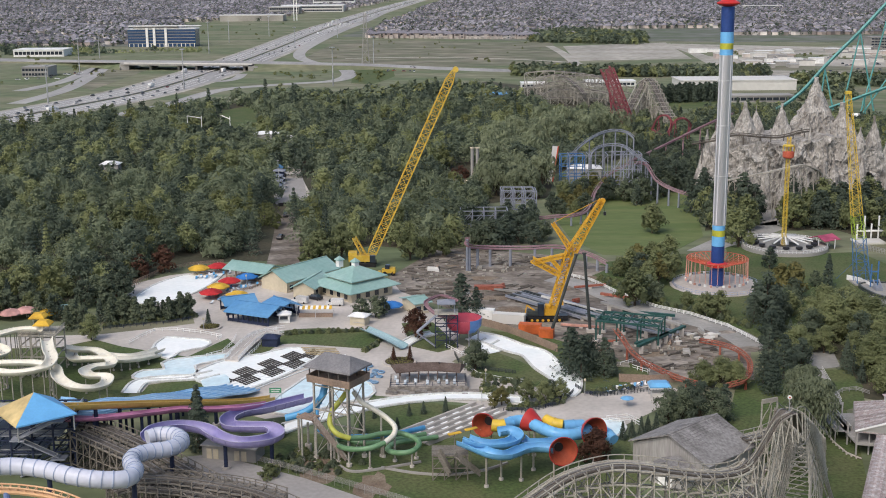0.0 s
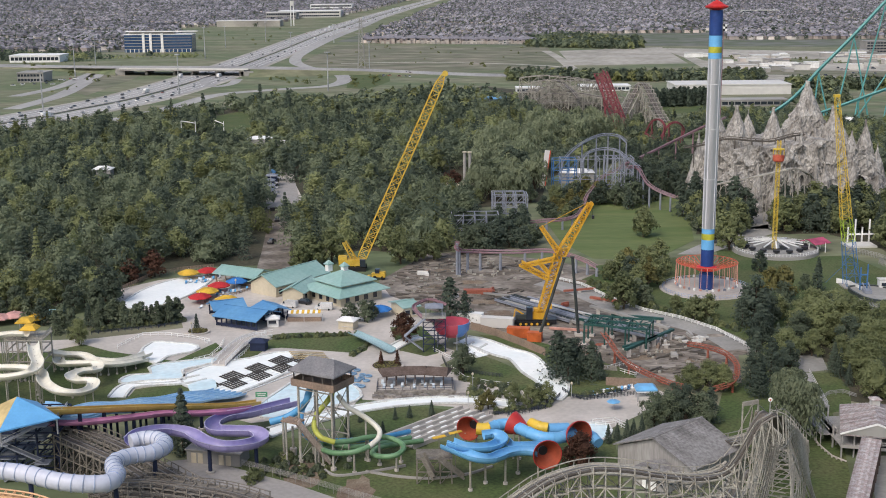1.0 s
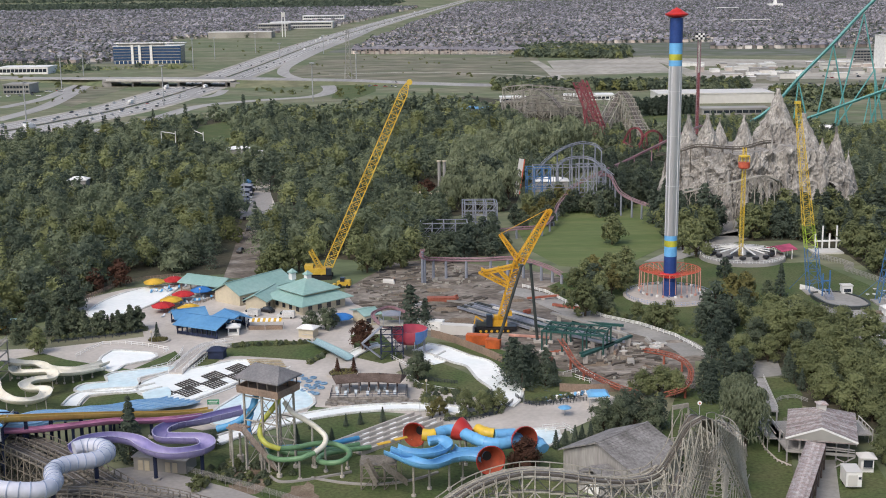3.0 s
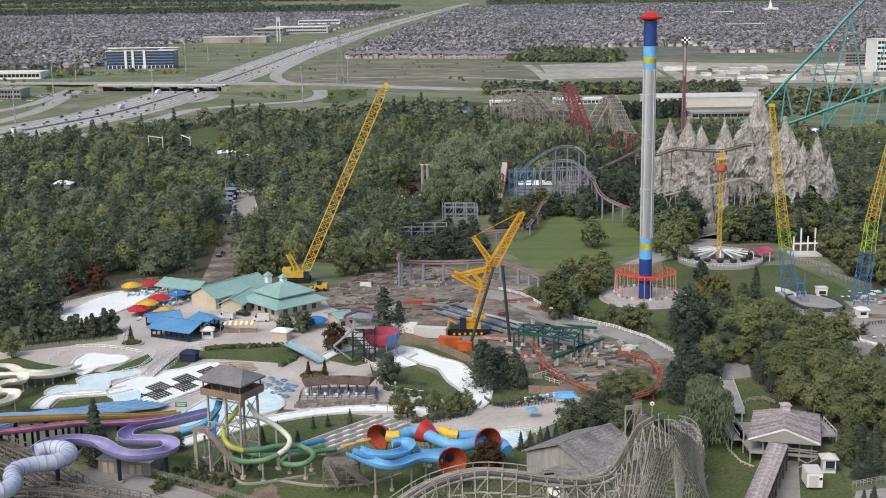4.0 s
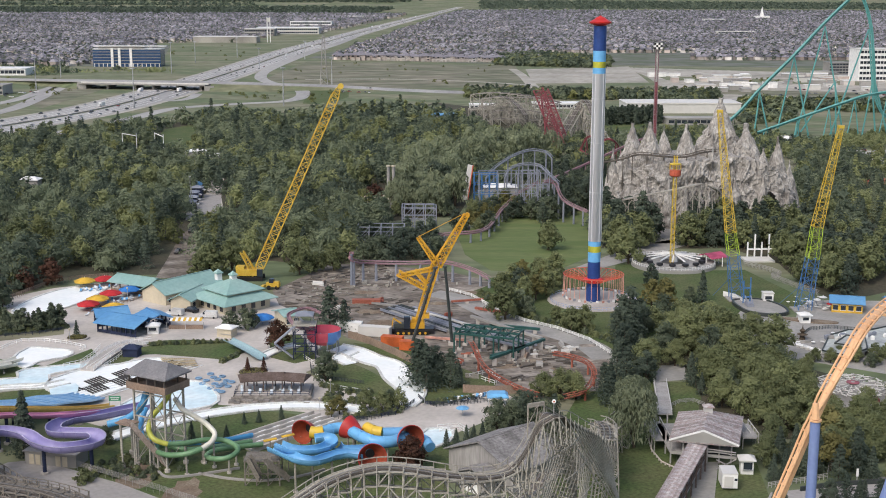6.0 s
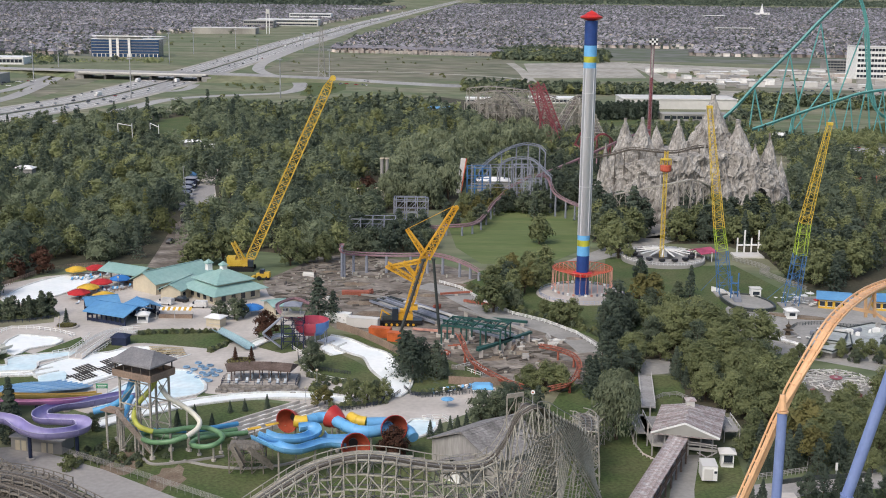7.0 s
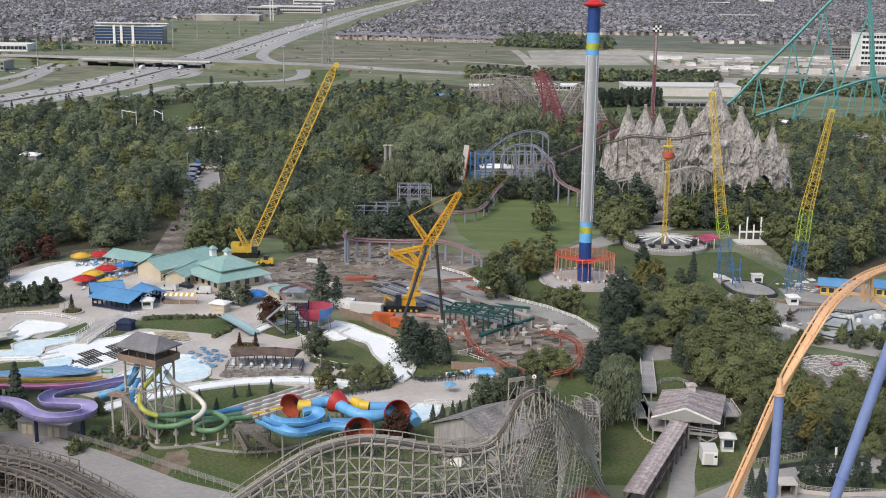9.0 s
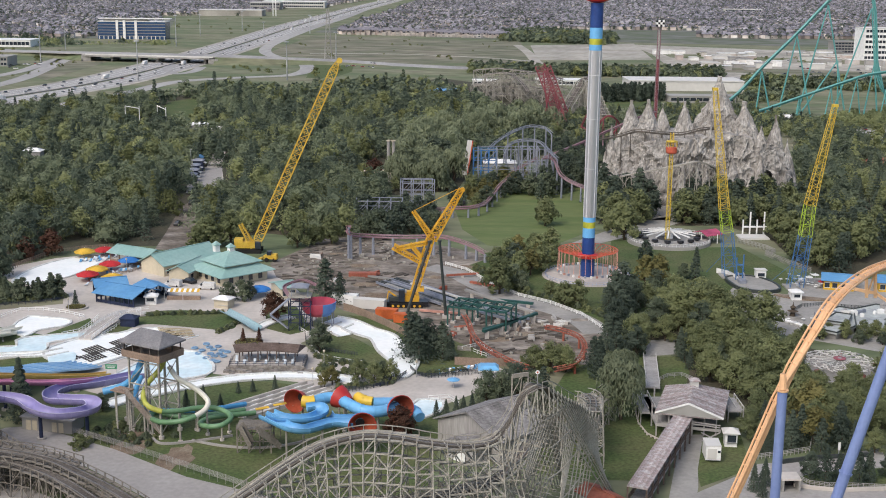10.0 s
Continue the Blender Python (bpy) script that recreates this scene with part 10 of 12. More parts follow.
# white box trailer and hut
tx, ty, tz = (97.7, 227.7, 0.0)
tr = thing("box_trailer", (tx, ty, 0), "white box trailer parked on the lawn", "trailer")
part("body", Geo().box(tx, ty + 1.8, 0.6, 3.1, 4.6, 3.0, -4), M_WHITE, tr)
part("roof", Geo().box(tx, ty + 1.8, 3.61, 3.2, 4.7, 0.12, -4), M_CLAD, tr)
part("door", Geo().box(tx - 0.4, ty - 0.56, 0.8, 1.8, 0.08, 2.3, -4), M_CLAD, tr)
part("vent", Geo().box(tx + 1.0, ty - 0.58, 2.2, 0.6, 0.1, 0.5, -4), M_GLASSD, tr)
for u in (-1.3, 1.3):
    part("wheel", Geo().cyl((tx + u - 0.12, ty + 2.4, 0.4), (tx + u + 0.12, ty + 2.4, 0.4), 0.4, n=12), M_TYRE, tr)
kiosk((103.4, 237.1, 0.0), 2.6, 2.4, 3.0, -6, "small white utility hut by the station", M_WHITE, M_CLAD)
fence("lawn_edge", [(86.5, 258.8, 0.0), (85.8, 249.1, 0.0), (86.6, 242.5, 0.0), (88.6, 239.2, 0.0)], 0.5, M_CONC, "low pale kerb rail along the lawn", 1.5, 1, 0.3)

# ---- timber coaster in front ----
trestle("wooden_coaster", smooth_path([(1.2, 169.6, 10.0), (5.6, 175.7, 12.5), (10.7, 178.5, 15.5), (16.0, 180.8, 18.5), (21.4, 183.1, 21.0), (27.9, 184.2, 22.4), (33.6, 183.8, 22.4), (39.3, 183.4, 21.6), (45.0, 184.5, 20.6), (49.3, 185.6, 20.8), (51.2, 186.2, 22.0)], 9), "large weathered timber coaster with a banked turn", M_TIMBER, M_TIMBER_D, 2.6, 2.3, 0.15, 2.1, side=2.0, brace=0.16, sway=0.3, cross=False)
def lattice_wall(path, label, step=1.0, lean=4.0, side=2.2, bar=0.15):
    """A timber run carried on two faces of steep crossing diagonals, with a few ledgers."""
    path = [Vector(p) for p in path]
    t = thing("wooden_coaster", (path[0].x, path[0].y, 0), label, "roller coaster")
    part("track_bed", Geo().sweep(path, [(-1.3, -0.25), (-1.3, 0), (1.3, 0), (1.3, -0.25)], True), M_TIMBER_D, t)
    for s_ in (-1, 1):
        part("running_rail", Geo().sweep(path, [(s_ * 0.75 - 0.15, 0), (s_ * 0.75 - 0.15, 0.22), (s_ * 0.75 + 0.15, 0.22), (s_ * 0.75 + 0.15, 0)], True), M_RAILST, t)
        part("walkway", Geo().sweep(path, [(s_ * 1.6 - 0.22, -0.2), (s_ * 1.6 - 0.22, -0.1), (s_ * 1.6 + 0.22, -0.1), (s_ * 1.6 + 0.22, -0.2)], True), M_TIMBER_B, t)
        part("handrail", Geo().sweep(path, [(s_ * 2.1 - 0.06, 1.0), (s_ * 2.1 - 0.06, 1.12), (s_ * 2.1 + 0.06, 1.12), (s_ * 2.1 + 0.06, 1.0)], True), M_TIMBER, t)
    run = [0.0]
    for p, q in zip(path, path[1:]):
        run.append(run[-1] + Vector((q.x - p.x, q.y - p.y, 0)).length)

    def at(u):
        u = max(0.0, min(run[-1] - 0.001, u))
        i = max(k for k in range(len(run)) if run[k] <= u)
        i = min(i, len(path) - 2)
        p = path[i].lerp(path[i + 1], (u - run[i]) / max(1e-6, run[i + 1] - run[i]))
        d = (path[i + 1] - path[i])
        return p, Vector((d.y, -d.x, 0)).normalized()

    work, ledgers = Geo(), Geo()
    n = int(run[-1] / step)
    for k in range(n + 1):
        u = k * step
        for s_ in (-1, 1):
            p, sd = at(u)
            top = p + sd * s_ * side
            if k % 2 == 0:
                work.bar(top, top + Vector((0, 0, 1.1)), 0.1)
            for way in (-1, 1):
                v = u + way * lean * p.z / 26
                f = 1.0
                if v < 0 or v > run[-1]:
                    f = abs((min(max(v, 0.0), run[-1]) - u) / (v - u))
                q, sq = at(v)
                foot = Vector((q.x, q.y, 0)) + sq * s_ * (side + 0.12 * p.z)
                work.bar(top, top.lerp(foot, max(f, 0.15)) if f < 1 else foot, bar)
    for z in (5, 10, 15, 20, 25):
        us = [k * 2.0 for k in range(int(run[-1] / 2.0) + 1) if at(k * 2.0)[0].z > z + 1]
        for u0, u1 in zip(us, us[1:]):
            for s_ in (-1, 1):
                (p, sd), (q, sq) = at(u0), at(u1)
                ledgers.bar(Vector((p.x, p.y, z)) + sd * s_ * (side + 0.12 * (p.z - z)), Vector((q.x, q.y, z)) + sq * s_ * (side + 0.12 * (q.z - z)), 0.14)
            p, sd = at(u0)
            ledgers.bar(Vector((p.x, p.y, z)) + sd * side, Vector((p.x, p.y, z)) - sd * side, 0.1)
    part("brace_work", work, M_TIMBER, t, kind="stuff")
    part("ledger_work", ledgers, M_TIMBER, t, kind="stuff")


lattice_wall(smooth_path([(51.2, 186.2, 22.0), (52.5, 186.1, 24.0), (53.6, 186.0, 26.4), (54.7, 186.0, 28.9), (55.6, 186.1, 30.1), (56.3, 186.5, 30.5)], 9), "steep weathered timber coaster climb on a lattice", 1.0, 8.0, 1.7, 0.17)
lattice_wall(smooth_path([(56.3, 186.5, 30.5), (57.8, 188.4, 29.8), (61.5, 195.2, 25.6), (65.3, 204.0, 21.0), (67.9, 209.2, 18.0), (70.2, 213.6, 15.4)], 8), "weathered timber coaster drop on a dense lattice", 1.7, 23.0, 2.2, 0.19)
trestle("wooden_coaster", smooth_path([(72.0, 224.7, 12.0), (73.1, 231.5, 11.0), (73.7, 237.7, 10.0), (73.2, 241.5, 9.4), (72.2, 243.4, 9.0)], 8), "weathered timber coaster turn behind the drop", M_TIMBER, M_TIMBER_D, 2.6, 3.0, 0.2, 3.0, side=2.0, brace=0.13)
trestle("wooden_coaster", smooth_path([(80.1, 255.1, 6.0), (75.2, 246.8, 6.0), (69.5, 240.3, 6.0), (63.2, 236.7, 6.0)], 8), "low weathered timber coaster run", M_TIMBER, M_TIMBER_D, 2.6, 3.0, 0.2, 3.0, side=2.0, brace=0.13)
trestle("wooden_coaster", smooth_path([(27.9, 183.6, 9.0), (35.5, 186.0, 10.0), (43.2, 188.0, 10.5), (50.2, 192.3, 11.0), (54.5, 197.6, 12.0), (58.0, 203.5, 14.0)], 8), "lower weathered timber coaster turn", M_TIMBER, M_TIMBER_D, 2.6, 2.5, 0.24, 3.0, side=2.0, brace=0.15)
pt = thing("lift_portal", (54.7, 191.5, 28.0), "grey timber portal over the coaster crest", "portal")
a, b = Vector((52.6, 178.2, 32.6)), Vector((55.1, 178.2, 32.6))
a, b = Vector((53.1, 188.0, 29.0)), Vector((55.9, 189.2, 29.0))
for p in (a, b):
    part("post", Geo().bar(p - Vector((0, 0, 3)), p + Vector((0, 0, 2.6)), 0.22), M_TIMBER, pt)
part("lintel", Geo().bar(a + Vector((0, 0, 2.6)), b + Vector((0, 0, 2.6)), 0.3, 0.7), M_TIMBER, pt)
# Disc and dot stand in for a small white and red flag.
fl = thing("round_flag_sign", (57.5, 188.7, 33.0), "small white and red flag on a pole, drawn as a disc", "sign")
p = Vector((57.3, 187.2, 33.0))
part("pole", Geo().bar((p.x, p.y, 29.5), (p.x, p.y, 32.4), 0.12), M_GALV, fl)
part("disc", Geo().cyl((p.x, p.y - 0.05, 32.6), (p.x, p.y + 0.05, 32.6), 0.36, n=16), M_WHITE, fl)
part("dot", Geo().cyl((p.x, p.y - 0.09, 32.6), (p.x, p.y - 0.06, 32.6), 0.15, n=12), M_REDOR, fl)
# red-roofed shed at its foot
sh = (72.8, 213.2, 0.0)
gable_house("service_shed", (69.3, 208.1, 3.4), (73.3, 202.5, 3.4), 4, 2.4, "low shed with a rusty red roof", M_BARN, M_RUST, wins=1)

# low timber coaster to the left
trestle("low_wooden_coaster", smooth_path([(-61.1, 215.1, 8.0), (-50.4, 215.5, 7.6), (-41.1, 213.6, 7.0), (-33.1, 212.0, 6.0), (-25.3, 207.1, 5.0), (-18.9, 202.4, 4.2), (-11.1, 195.2, 3.4)], 8), "low dark timber coaster run beside the path", M_TIMBER_B, M_TIMBER_D, 3.2, 2.4, 0.2, 2.5, side=2.2, brace=0.13)
trestle("low_wooden_coaster", smooth_path([(-60.4, 213.3, 7.0), (-49.6, 213.1, 6.6), (-40.3, 211.0, 6.0), (-33.2, 208.6, 5.0), (-26.4, 203.3, 4.4), (-19.6, 197.0, 3.6)], 8), "low dark timber coaster run curving to the path", M_TIMBER_B, M_TIMBER_D, 3.2, 2.4, 0.2, 2.5, side=2.2, brace=0.13)
trestle("low_wooden_coaster", smooth_path([(-77.7, 244.4, 8.0), (-69.2, 241.2, 8.0), (-59.3, 233.7, 7.4), (-50.7, 225.1, 6.6), (-43.0, 218.5, 5.6), (-35.6, 212.1, 4.6)], 8), "timber coaster run under the tube slide", M_TIMBER_B, M_TIMBER_D, 3.0, 2.2, 0.2, 2.5, side=2.0, brace=0.13)

trestle("low_wooden_coaster", smooth_path([(-72.7, 237.1, 8.5), (-64.6, 230.3, 8.2), (-57.0, 224.0, 7.6), (-50.2, 217.4, 6.6), (-42.3, 208.8, 5.6)], 8), "timber coaster run beside the slide tower", M_TIMBER_B, M_TIMBER_D, 3.0, 2.2, 0.2, 2.5, side=2.0, brace=0.13)
trestle("low_wooden_coaster", smooth_path([(-59.1, 210.6, 7.4), (-53.8, 214.5, 7.0), (-46.9, 216.8, 6.4), (-37.3, 216.3, 5.6), (-28.4, 213.2, 4.6)], 8), "timber coaster bend below the tube slide", M_TIMBER_B, M_TIMBER_D, 3.0, 2.2, 0.2, 2.5, side=2.0, brace=0.13)

# ---- mesh fence and small hut under the purple slide ----
fence("mesh_fence", [(-37.0, 239.9, 0.0), (-28.3, 234.3, -0.0), (-18.5, 227.7, 0.0), (-9.2, 221.1, 0.0), (-0.3, 214.8, 0.0), (8.2, 208.6, 0.0)], 2.2, M_CLADG, "tall grey mesh fence along the path", 2.0, 7, 0.05)
pb = thing("pump_house", (-42.5, 240.7, 0.0), "low grey pump house with pale doors", "building")
px_, py_, _p = (-42.7, 241.7, 0.0)
part("wall", Geo().box(px_, py_ + 3, 0, 12, 5, 2.8, -14), M_CLADG, pb)
part("roof", Geo().box(px_, py_ + 3, 2.81, 12.6, 5.6, 0.25, -14), M_CONC_D, pb)
for k in (-4.4, -2.9, 1.8, 3.4):
    q = Matrix.Rotation(radians(-14), 4, "Z") @ Vector((k, -2.55, 0))
    part("door", Geo().box(px_ + q.x, py_ + 3 + q.y, 0.1, 1.1, 0.1, 2.2, -14), M_CREAM, pb)

# ---- orange coaster ----
oc = smooth_path([(74.0, 129.4, 30.9), (75.7, 129.4, 35.7), (77.0, 129.4, 39.2), (78.9, 129.4, 44.5), (80.4, 129.4, 48.8), (82.0, 129.4, 52.7), (84.7, 130.6, 56.9), (88.0, 134.2, 59.6), (93.6, 142.6, 60.2), (101.6, 155.7, 58.9), (111.7, 169.2, 57.1), (124.4, 182.7, 54.5)], 10)
steel_coaster("orange_coaster", oc, "orange steel coaster track on pale blue columns", M_OCOAST, M_PERI, 1.3, 0.5, (), 0.5, 1.5, bank=[14 * min(1, i / 60) for i in range(len(oc))], rail_r=0.14, spine_drop=0.45)
cols = thing("coaster_columns", ((82.1, 131.8, 49.0)), "tall pale blue coaster columns", "steel frame")
cap = Vector((79.9, 125.0, 51.2))
for foot, top, rad in (((cap.x, cap.y, 0), cap, 0.56), ((74.1, 118, 0), (89.9, 118, 61.3), 0.6)):
    foot, top = Vector(foot), Vector(top)
    part("column", Geo().cyl(foot, top, rad * 1.08, rad, 18), M_PERI, cols)
    mid = foot.lerp(top, 0.72)
    ax_ = (top - foot).normalized()
    part("flange_ring", Geo().cyl(mid - ax_ * 0.08, mid + ax_ * 0.08, rad * 1.25, n=18), M_PERI, cols)
part("column_cap", Geo().cyl(cap, cap + Vector((0, 0, 0.2)), 0.68, n=18), M_OCOAST, cols)
part("saddle", Geo().cyl(cap + Vector((0, 0, 0.2)), cap + Vector((0, 0.3, 2.0)), 0.5, 0.34, 8), M_OCOAST, cols)
part("support_frame", Geo().bar((98.4, 151.6, 55.4), (98.1, 151.6, 59.0), 0.35).bar((99.6, 151.6, 55.4), (99.3, 151.6, 59.2), 0.35).bar((96.6, 151.6, 56.6), (99.7, 151.6, 56.0), 0.4).bar((98.4, 151.6, 55.4), (99.3, 151.6, 59.0), 0.2).bar((99.6, 151.6, 56.0), (104.7, 151.6, 52.7), 0.4), M_OCOAST, cols)
# its far end descending to the left edge
steel_coaster("orange_coaster", smooth_path([(-71.8, 172.3, 26.0), (-66.1, 170.5, 26.0), (-61.1, 170.5, 25.6), (-55.9, 169.7, 25.0), (-51.3, 167.8, 24.0), (-46.9, 163.6, 23.0)], 8), "orange steel coaster track low at the corner", M_OCOAST, M_PERI, 1.25, 0.45, (0.3,), 0.5, 1.1)

# ---- small things of the water park ----
def rail_line(pts, label, h=1.1):
    fence("white_railing", pts, h, M_WHITE, label, 2.0, 2, 0.13)


rail_line([(-84.4, 326.4), (-82.4, 332.9), (-80.1, 338.4), (-73.6, 338.6), (-66.5, 335.9), (-59.8, 331.5), (-60.7, 328.3)], "white railing round the landing pool")
rail_line([(-53.8, 310.3), (-52.5, 316.7), (-51.2, 324.5), (-50.1, 334.3), (-47.8, 338.7), (-43.2, 340.2)], "white railing beside the footbridge ramp")
rail_line([(-60.9, 313.6), (-57.2, 317.0), (-55.9, 324.7), (-55.9, 333.0)], "white railing beside the lawn")
rail_line([(-49.9, 313.0), (-48.4, 320.1), (-47.7, 328.6)], "white railing on the ramp's far side")
rail_line([(9.9, 315.7), (7.0, 313.3), (2.7, 321.3)], "white railing beside the bowl slide")
for pts in ([(5.2, 314.1), (6.2, 306.7), (9.8, 302.2), (15.3, 299.6), (20.5, 297.4)], [(20.0, 269.2), (25.2, 271.7), (30.8, 276.9), (33.6, 283.1)], [(34.4, 286.8), (35.9, 282.5), (38.9, 279.9), (46.5, 281.7), (55.5, 284.8)]):
    fence("dark_railing", pts, 1.1, M_DSTEEL, "dark steel railing along the planting", 0.9, 3, 0.13)
rail_line([(39.0, 264.2), (43.8, 265.4), (46.2, 261.6)], "white queue railing by the landing pool")
rail_line([(39.4, 262.0), (44.1, 263.2), (46.0, 259.4)], "white queue railing by the landing pool")
rail_line([(7.4, 304.9), (10.8, 296.2), (16.6, 292.3), (22.3, 290.2)], "pale railing along the curved path")
fence("dark_railing", [(15.8, 269.9), (22.4, 270.4), (29.1, 273.9), (30.5, 279.9)], 1.1, M_NAVY, "dark railing along the planting", 2.0, 3, 0.1)
fence("dark_railing", [(36.0, 280.9), (41.5, 280.6), (48.6, 284.4), (51.7, 288.6)], 1.1, M_NAVY, "dark railing along the east lawn", 2.0, 3, 0.1)
fence("dark_railing", [(-95.3, 340.5), (-86.4, 343.4), (-77.4, 346.5), (-71.1, 350.9)], 1.1, M_NAVY, "dark railing before the pines", 2.0, 3, 0.1)
fence("timber_fence", [(-103.6, 376.7), (-98.9, 390.9), (-93.0, 410.1), (-85.0, 417.1), (-74.2, 421.5)], 1.8, M_WOOD, "brown timber fence behind the wave pool", 1.2, 4, 0.16)
fence("timber_fence", [(-69.1, 374.4), (-65.3, 381.3), (-60.6, 384.6), (-56.3, 391.0)], 1.0, M_WOOD, "brown timber fence beside the parasols", 1.2, 3, 0.14)
ramp_b = thing("footbridge", (-49.8, 321.7, 0.0), "pale concrete footbridge ramp", "footbridge")
WAY = smooth_path([(-53.6, 309.5, 0.4), (-52.2, 317.0, 0.8), (-50.6, 325.5, 0.9), (-48.4, 331.6, 0.7), (-43.6, 335.2, 0.3)], 6)
part("slab", Geo().sweep(WAY, [(-1.9, -0.3), (-1.9, 0.1), (1.9, 0.1), (1.9, -0.3)], True), M_CONC, ramp_b)
for side in (-1.9, 1.9):
    for z in (0.55, 0.85, 1.15):
        part("rail", Geo().sweep(WAY, [(side - 0.05, z - 0.06), (side - 0.05, z + 0.06), (side + 0.05, z + 0.06), (side + 0.05, z - 0.06)], True), M_WHITE, ramp_b)
    for k in range(0, len(WAY) - 1, 2):
        tan = (WAY[k + 1] - WAY[k]).normalized()
        q = WAY[k] + Vector((tan.y, -tan.x, 0)) * side
        part("rail_post", Geo().box(q.x, q.y, q.z, 0.1, 0.1, 1.2), M_WHITE, ramp_b)
nt = thing("navy_tent", (-45.5, 326.3, 0.0), "navy canvas service tent on the lawn", "tent")
nx_, ny_, _n = (-45.0, 324.1, 0.0)
part("wall", Geo().box(nx_, ny_, 0, 4.2, 3.4, 2.2, -8), M_NAVY, nt)
part("roof", Geo().hip((nx_, ny_), 4.8, 4.0, 2.46, 0.9, (1.5, 0.2), -8), M_NAVY, nt)
slide("sea_green_chute", [(-19.8, 332.7, 1.6), (-15.7, 327.8, 1.3), (-12.1, 323.5, 0.9), (-8.6, 318.7, 0.5)], 1.9, mat("sea_green_fibreglass", (0.24, 0.36, 0.39), 0.4, second=(0.32, 0.44, 0.47)), "sea-green open chute to the channel", joints=3, open_deg=110)
M_TANW = mat("tan_timber", (0.42, 0.34, 0.2), 0.85, 0.2, 0.3, 2.0, second=(0.33, 0.27, 0.17))
for k in range(5):
    p = Vector((-36.4, 320.4, 0.0)).lerp(Vector((-34.4, 314.6, 0.0)), k / 4)
    t = thing("timber_bench", (p.x + 4.5, p.y - 0.6, 0.0), "long tan timber bench beside the pool", "bench", "poolside benches")
    part("seat", Geo().bar((p.x, p.y, 0.5), (p.x + 9.5, p.y - 1.2, 0.5), 0.55, 0.12), M_TANW, t)
    for u in (0.08, 0.36, 0.64, 0.92):
        part("leg", Geo().box(p.x + 9.5 * u, p.y - 1.2 * u, 0.0, 0.14, 0.5, 0.45), M_GALV, t)
slide("bowl_feed_flume", [(6.2, 333.5, 9.5), (2.3, 340.0, 9.2), (-0.5, 338.4, 9.0), (-2.6, 333.7, 8.6), (0.5, 324.4, 8.0), (5.5, 322.6, 7.6)], 0.42, M_PLUM, "dusty pink open flume into the bowl", joints=2.5)
M_TUBE = mat("blue_vinyl", (0.2, 0.34, 0.5), 0.35, 0.08, 0.3, 2)
r = random.Random(61)
for k, q in enumerate([(-20.4, 306.4), (-19.1, 303.5), (-17.7, 301.5), (-16.9, 304.3), (-15.3, 300.4), (-17.8, 297.8), (-16.4, 295.9), (-15.5, 297.7), (-21.0, 298.0), (-20.5, 300.7), (-22.8, 302.7), (-14.1, 295.8), (-13.7, 299.4), (-16.3, 292.3), (-15.0, 291.4), (-18.3, 294.2)]):
    t = thing("inner_tube", (q[0], q[1], 0.06), "blue inflatable ring lying on the paving", "inflatable ring", "blue inflatable rings")
    ringp = [(q[0] + 0.75 * math.cos(0.5236 * i), q[1] + 0.75 * math.sin(0.5236 * i), 0.29) for i in range(13)]
    part("ring", Geo().sweep(ringp, circle(0.22, 7), True), M_TUBE, t, smooth=True)


def lounger(x, y, rz, m, label, group):
    t = thing("deck_chair", (x, y, 0.06), label, "deck chair", group)
    q = Matrix.Translation((x, y, 0)) @ Matrix.Rotation(radians(rz), 4, "Z")
    part("seat", Geo().bar(q @ Vector((0, -0.9, 0.4)), q @ Vector((0, 0.3, 0.4)), 0.65, 0.08), m, t)
    part("backrest", Geo().bar(q @ Vector((0, 0.3, 0.42)), q @ Vector((0, 0.9, 0.95)), 0.65, 0.08), m, t)
    for s in (-0.27, 0.27):
        part("leg", Geo().bar(q @ Vector((s, -0.7, 0.2)), q @ Vector((s, 0.2, 0.2)), 0.06, 0.36), M_GALV, t)


for c, n, sx, sy in (((-78.4, 401.8, 0.0), 8, 4, 3), ((-72.7, 404.6, 0.0), 8, 4, 3), ((-65.7, 384.9, 0.0), 8, 4, 3), ((-68.0, 377.1, 0.0), 6, 4, 3), ((-60.5, 389.8, 0.0), 9, 4, 3), ((-68.9, 369.6, 0.0), 6, 4, 3)):
    for k in range(n):
        lounger(c[0] + r.uniform(-sx, sx), c[1] + r.uniform(-sy, sy), r.uniform(-30, 30), M_LOUNGE if k % 3 else M_BLUEF2, "deck chair under the large parasols", "poolside deck chairs")
for k in range(12):
    p = Vector((41.6, 283.1, 0.0)).lerp(Vector((51.7, 287.7, 0.0)), k / 11)
    lounger(p.x, p.y + r.uniform(-0.5, 0.5), r.uniform(-20, 20), M_WHITE if k % 2 else M_BLUEF, "deck chair in a row along the railing", "deck chairs in a row")
bc_ = thing("blue_canopy_bar", (53.8, 280.8, -0.0), "small bar under a bright blue canopy", "kiosk")
bx_, by_, _q = (53.7, 280.0, 0.0)
part("canopy", Geo().hip((bx_, by_), 5.2, 4.2, 3.0, 0.7, (3.6, 2.6)), M_BLUEF, bc_)
part("fascia", Geo().box(bx_, by_, 2.4, 5.0, 4.0, 0.35), M_WHITE, bc_)
for u in (-2.2, 2.2):
    for w in (-1.7, 1.7):
        part("post", Geo().box(bx_ + u, by_ + w, 0, 0.15, 0.15, 2.5), M_GALV, bc_)
part("counter", Geo().box(bx_, by_, 0, 3.6, 2.2, 1.1), M_CLAD, bc_)
umbrella((45.0, 273.1, 0.0), M_BLUEF, 1.6, "small blue parasol on the pale paving", 2.6)
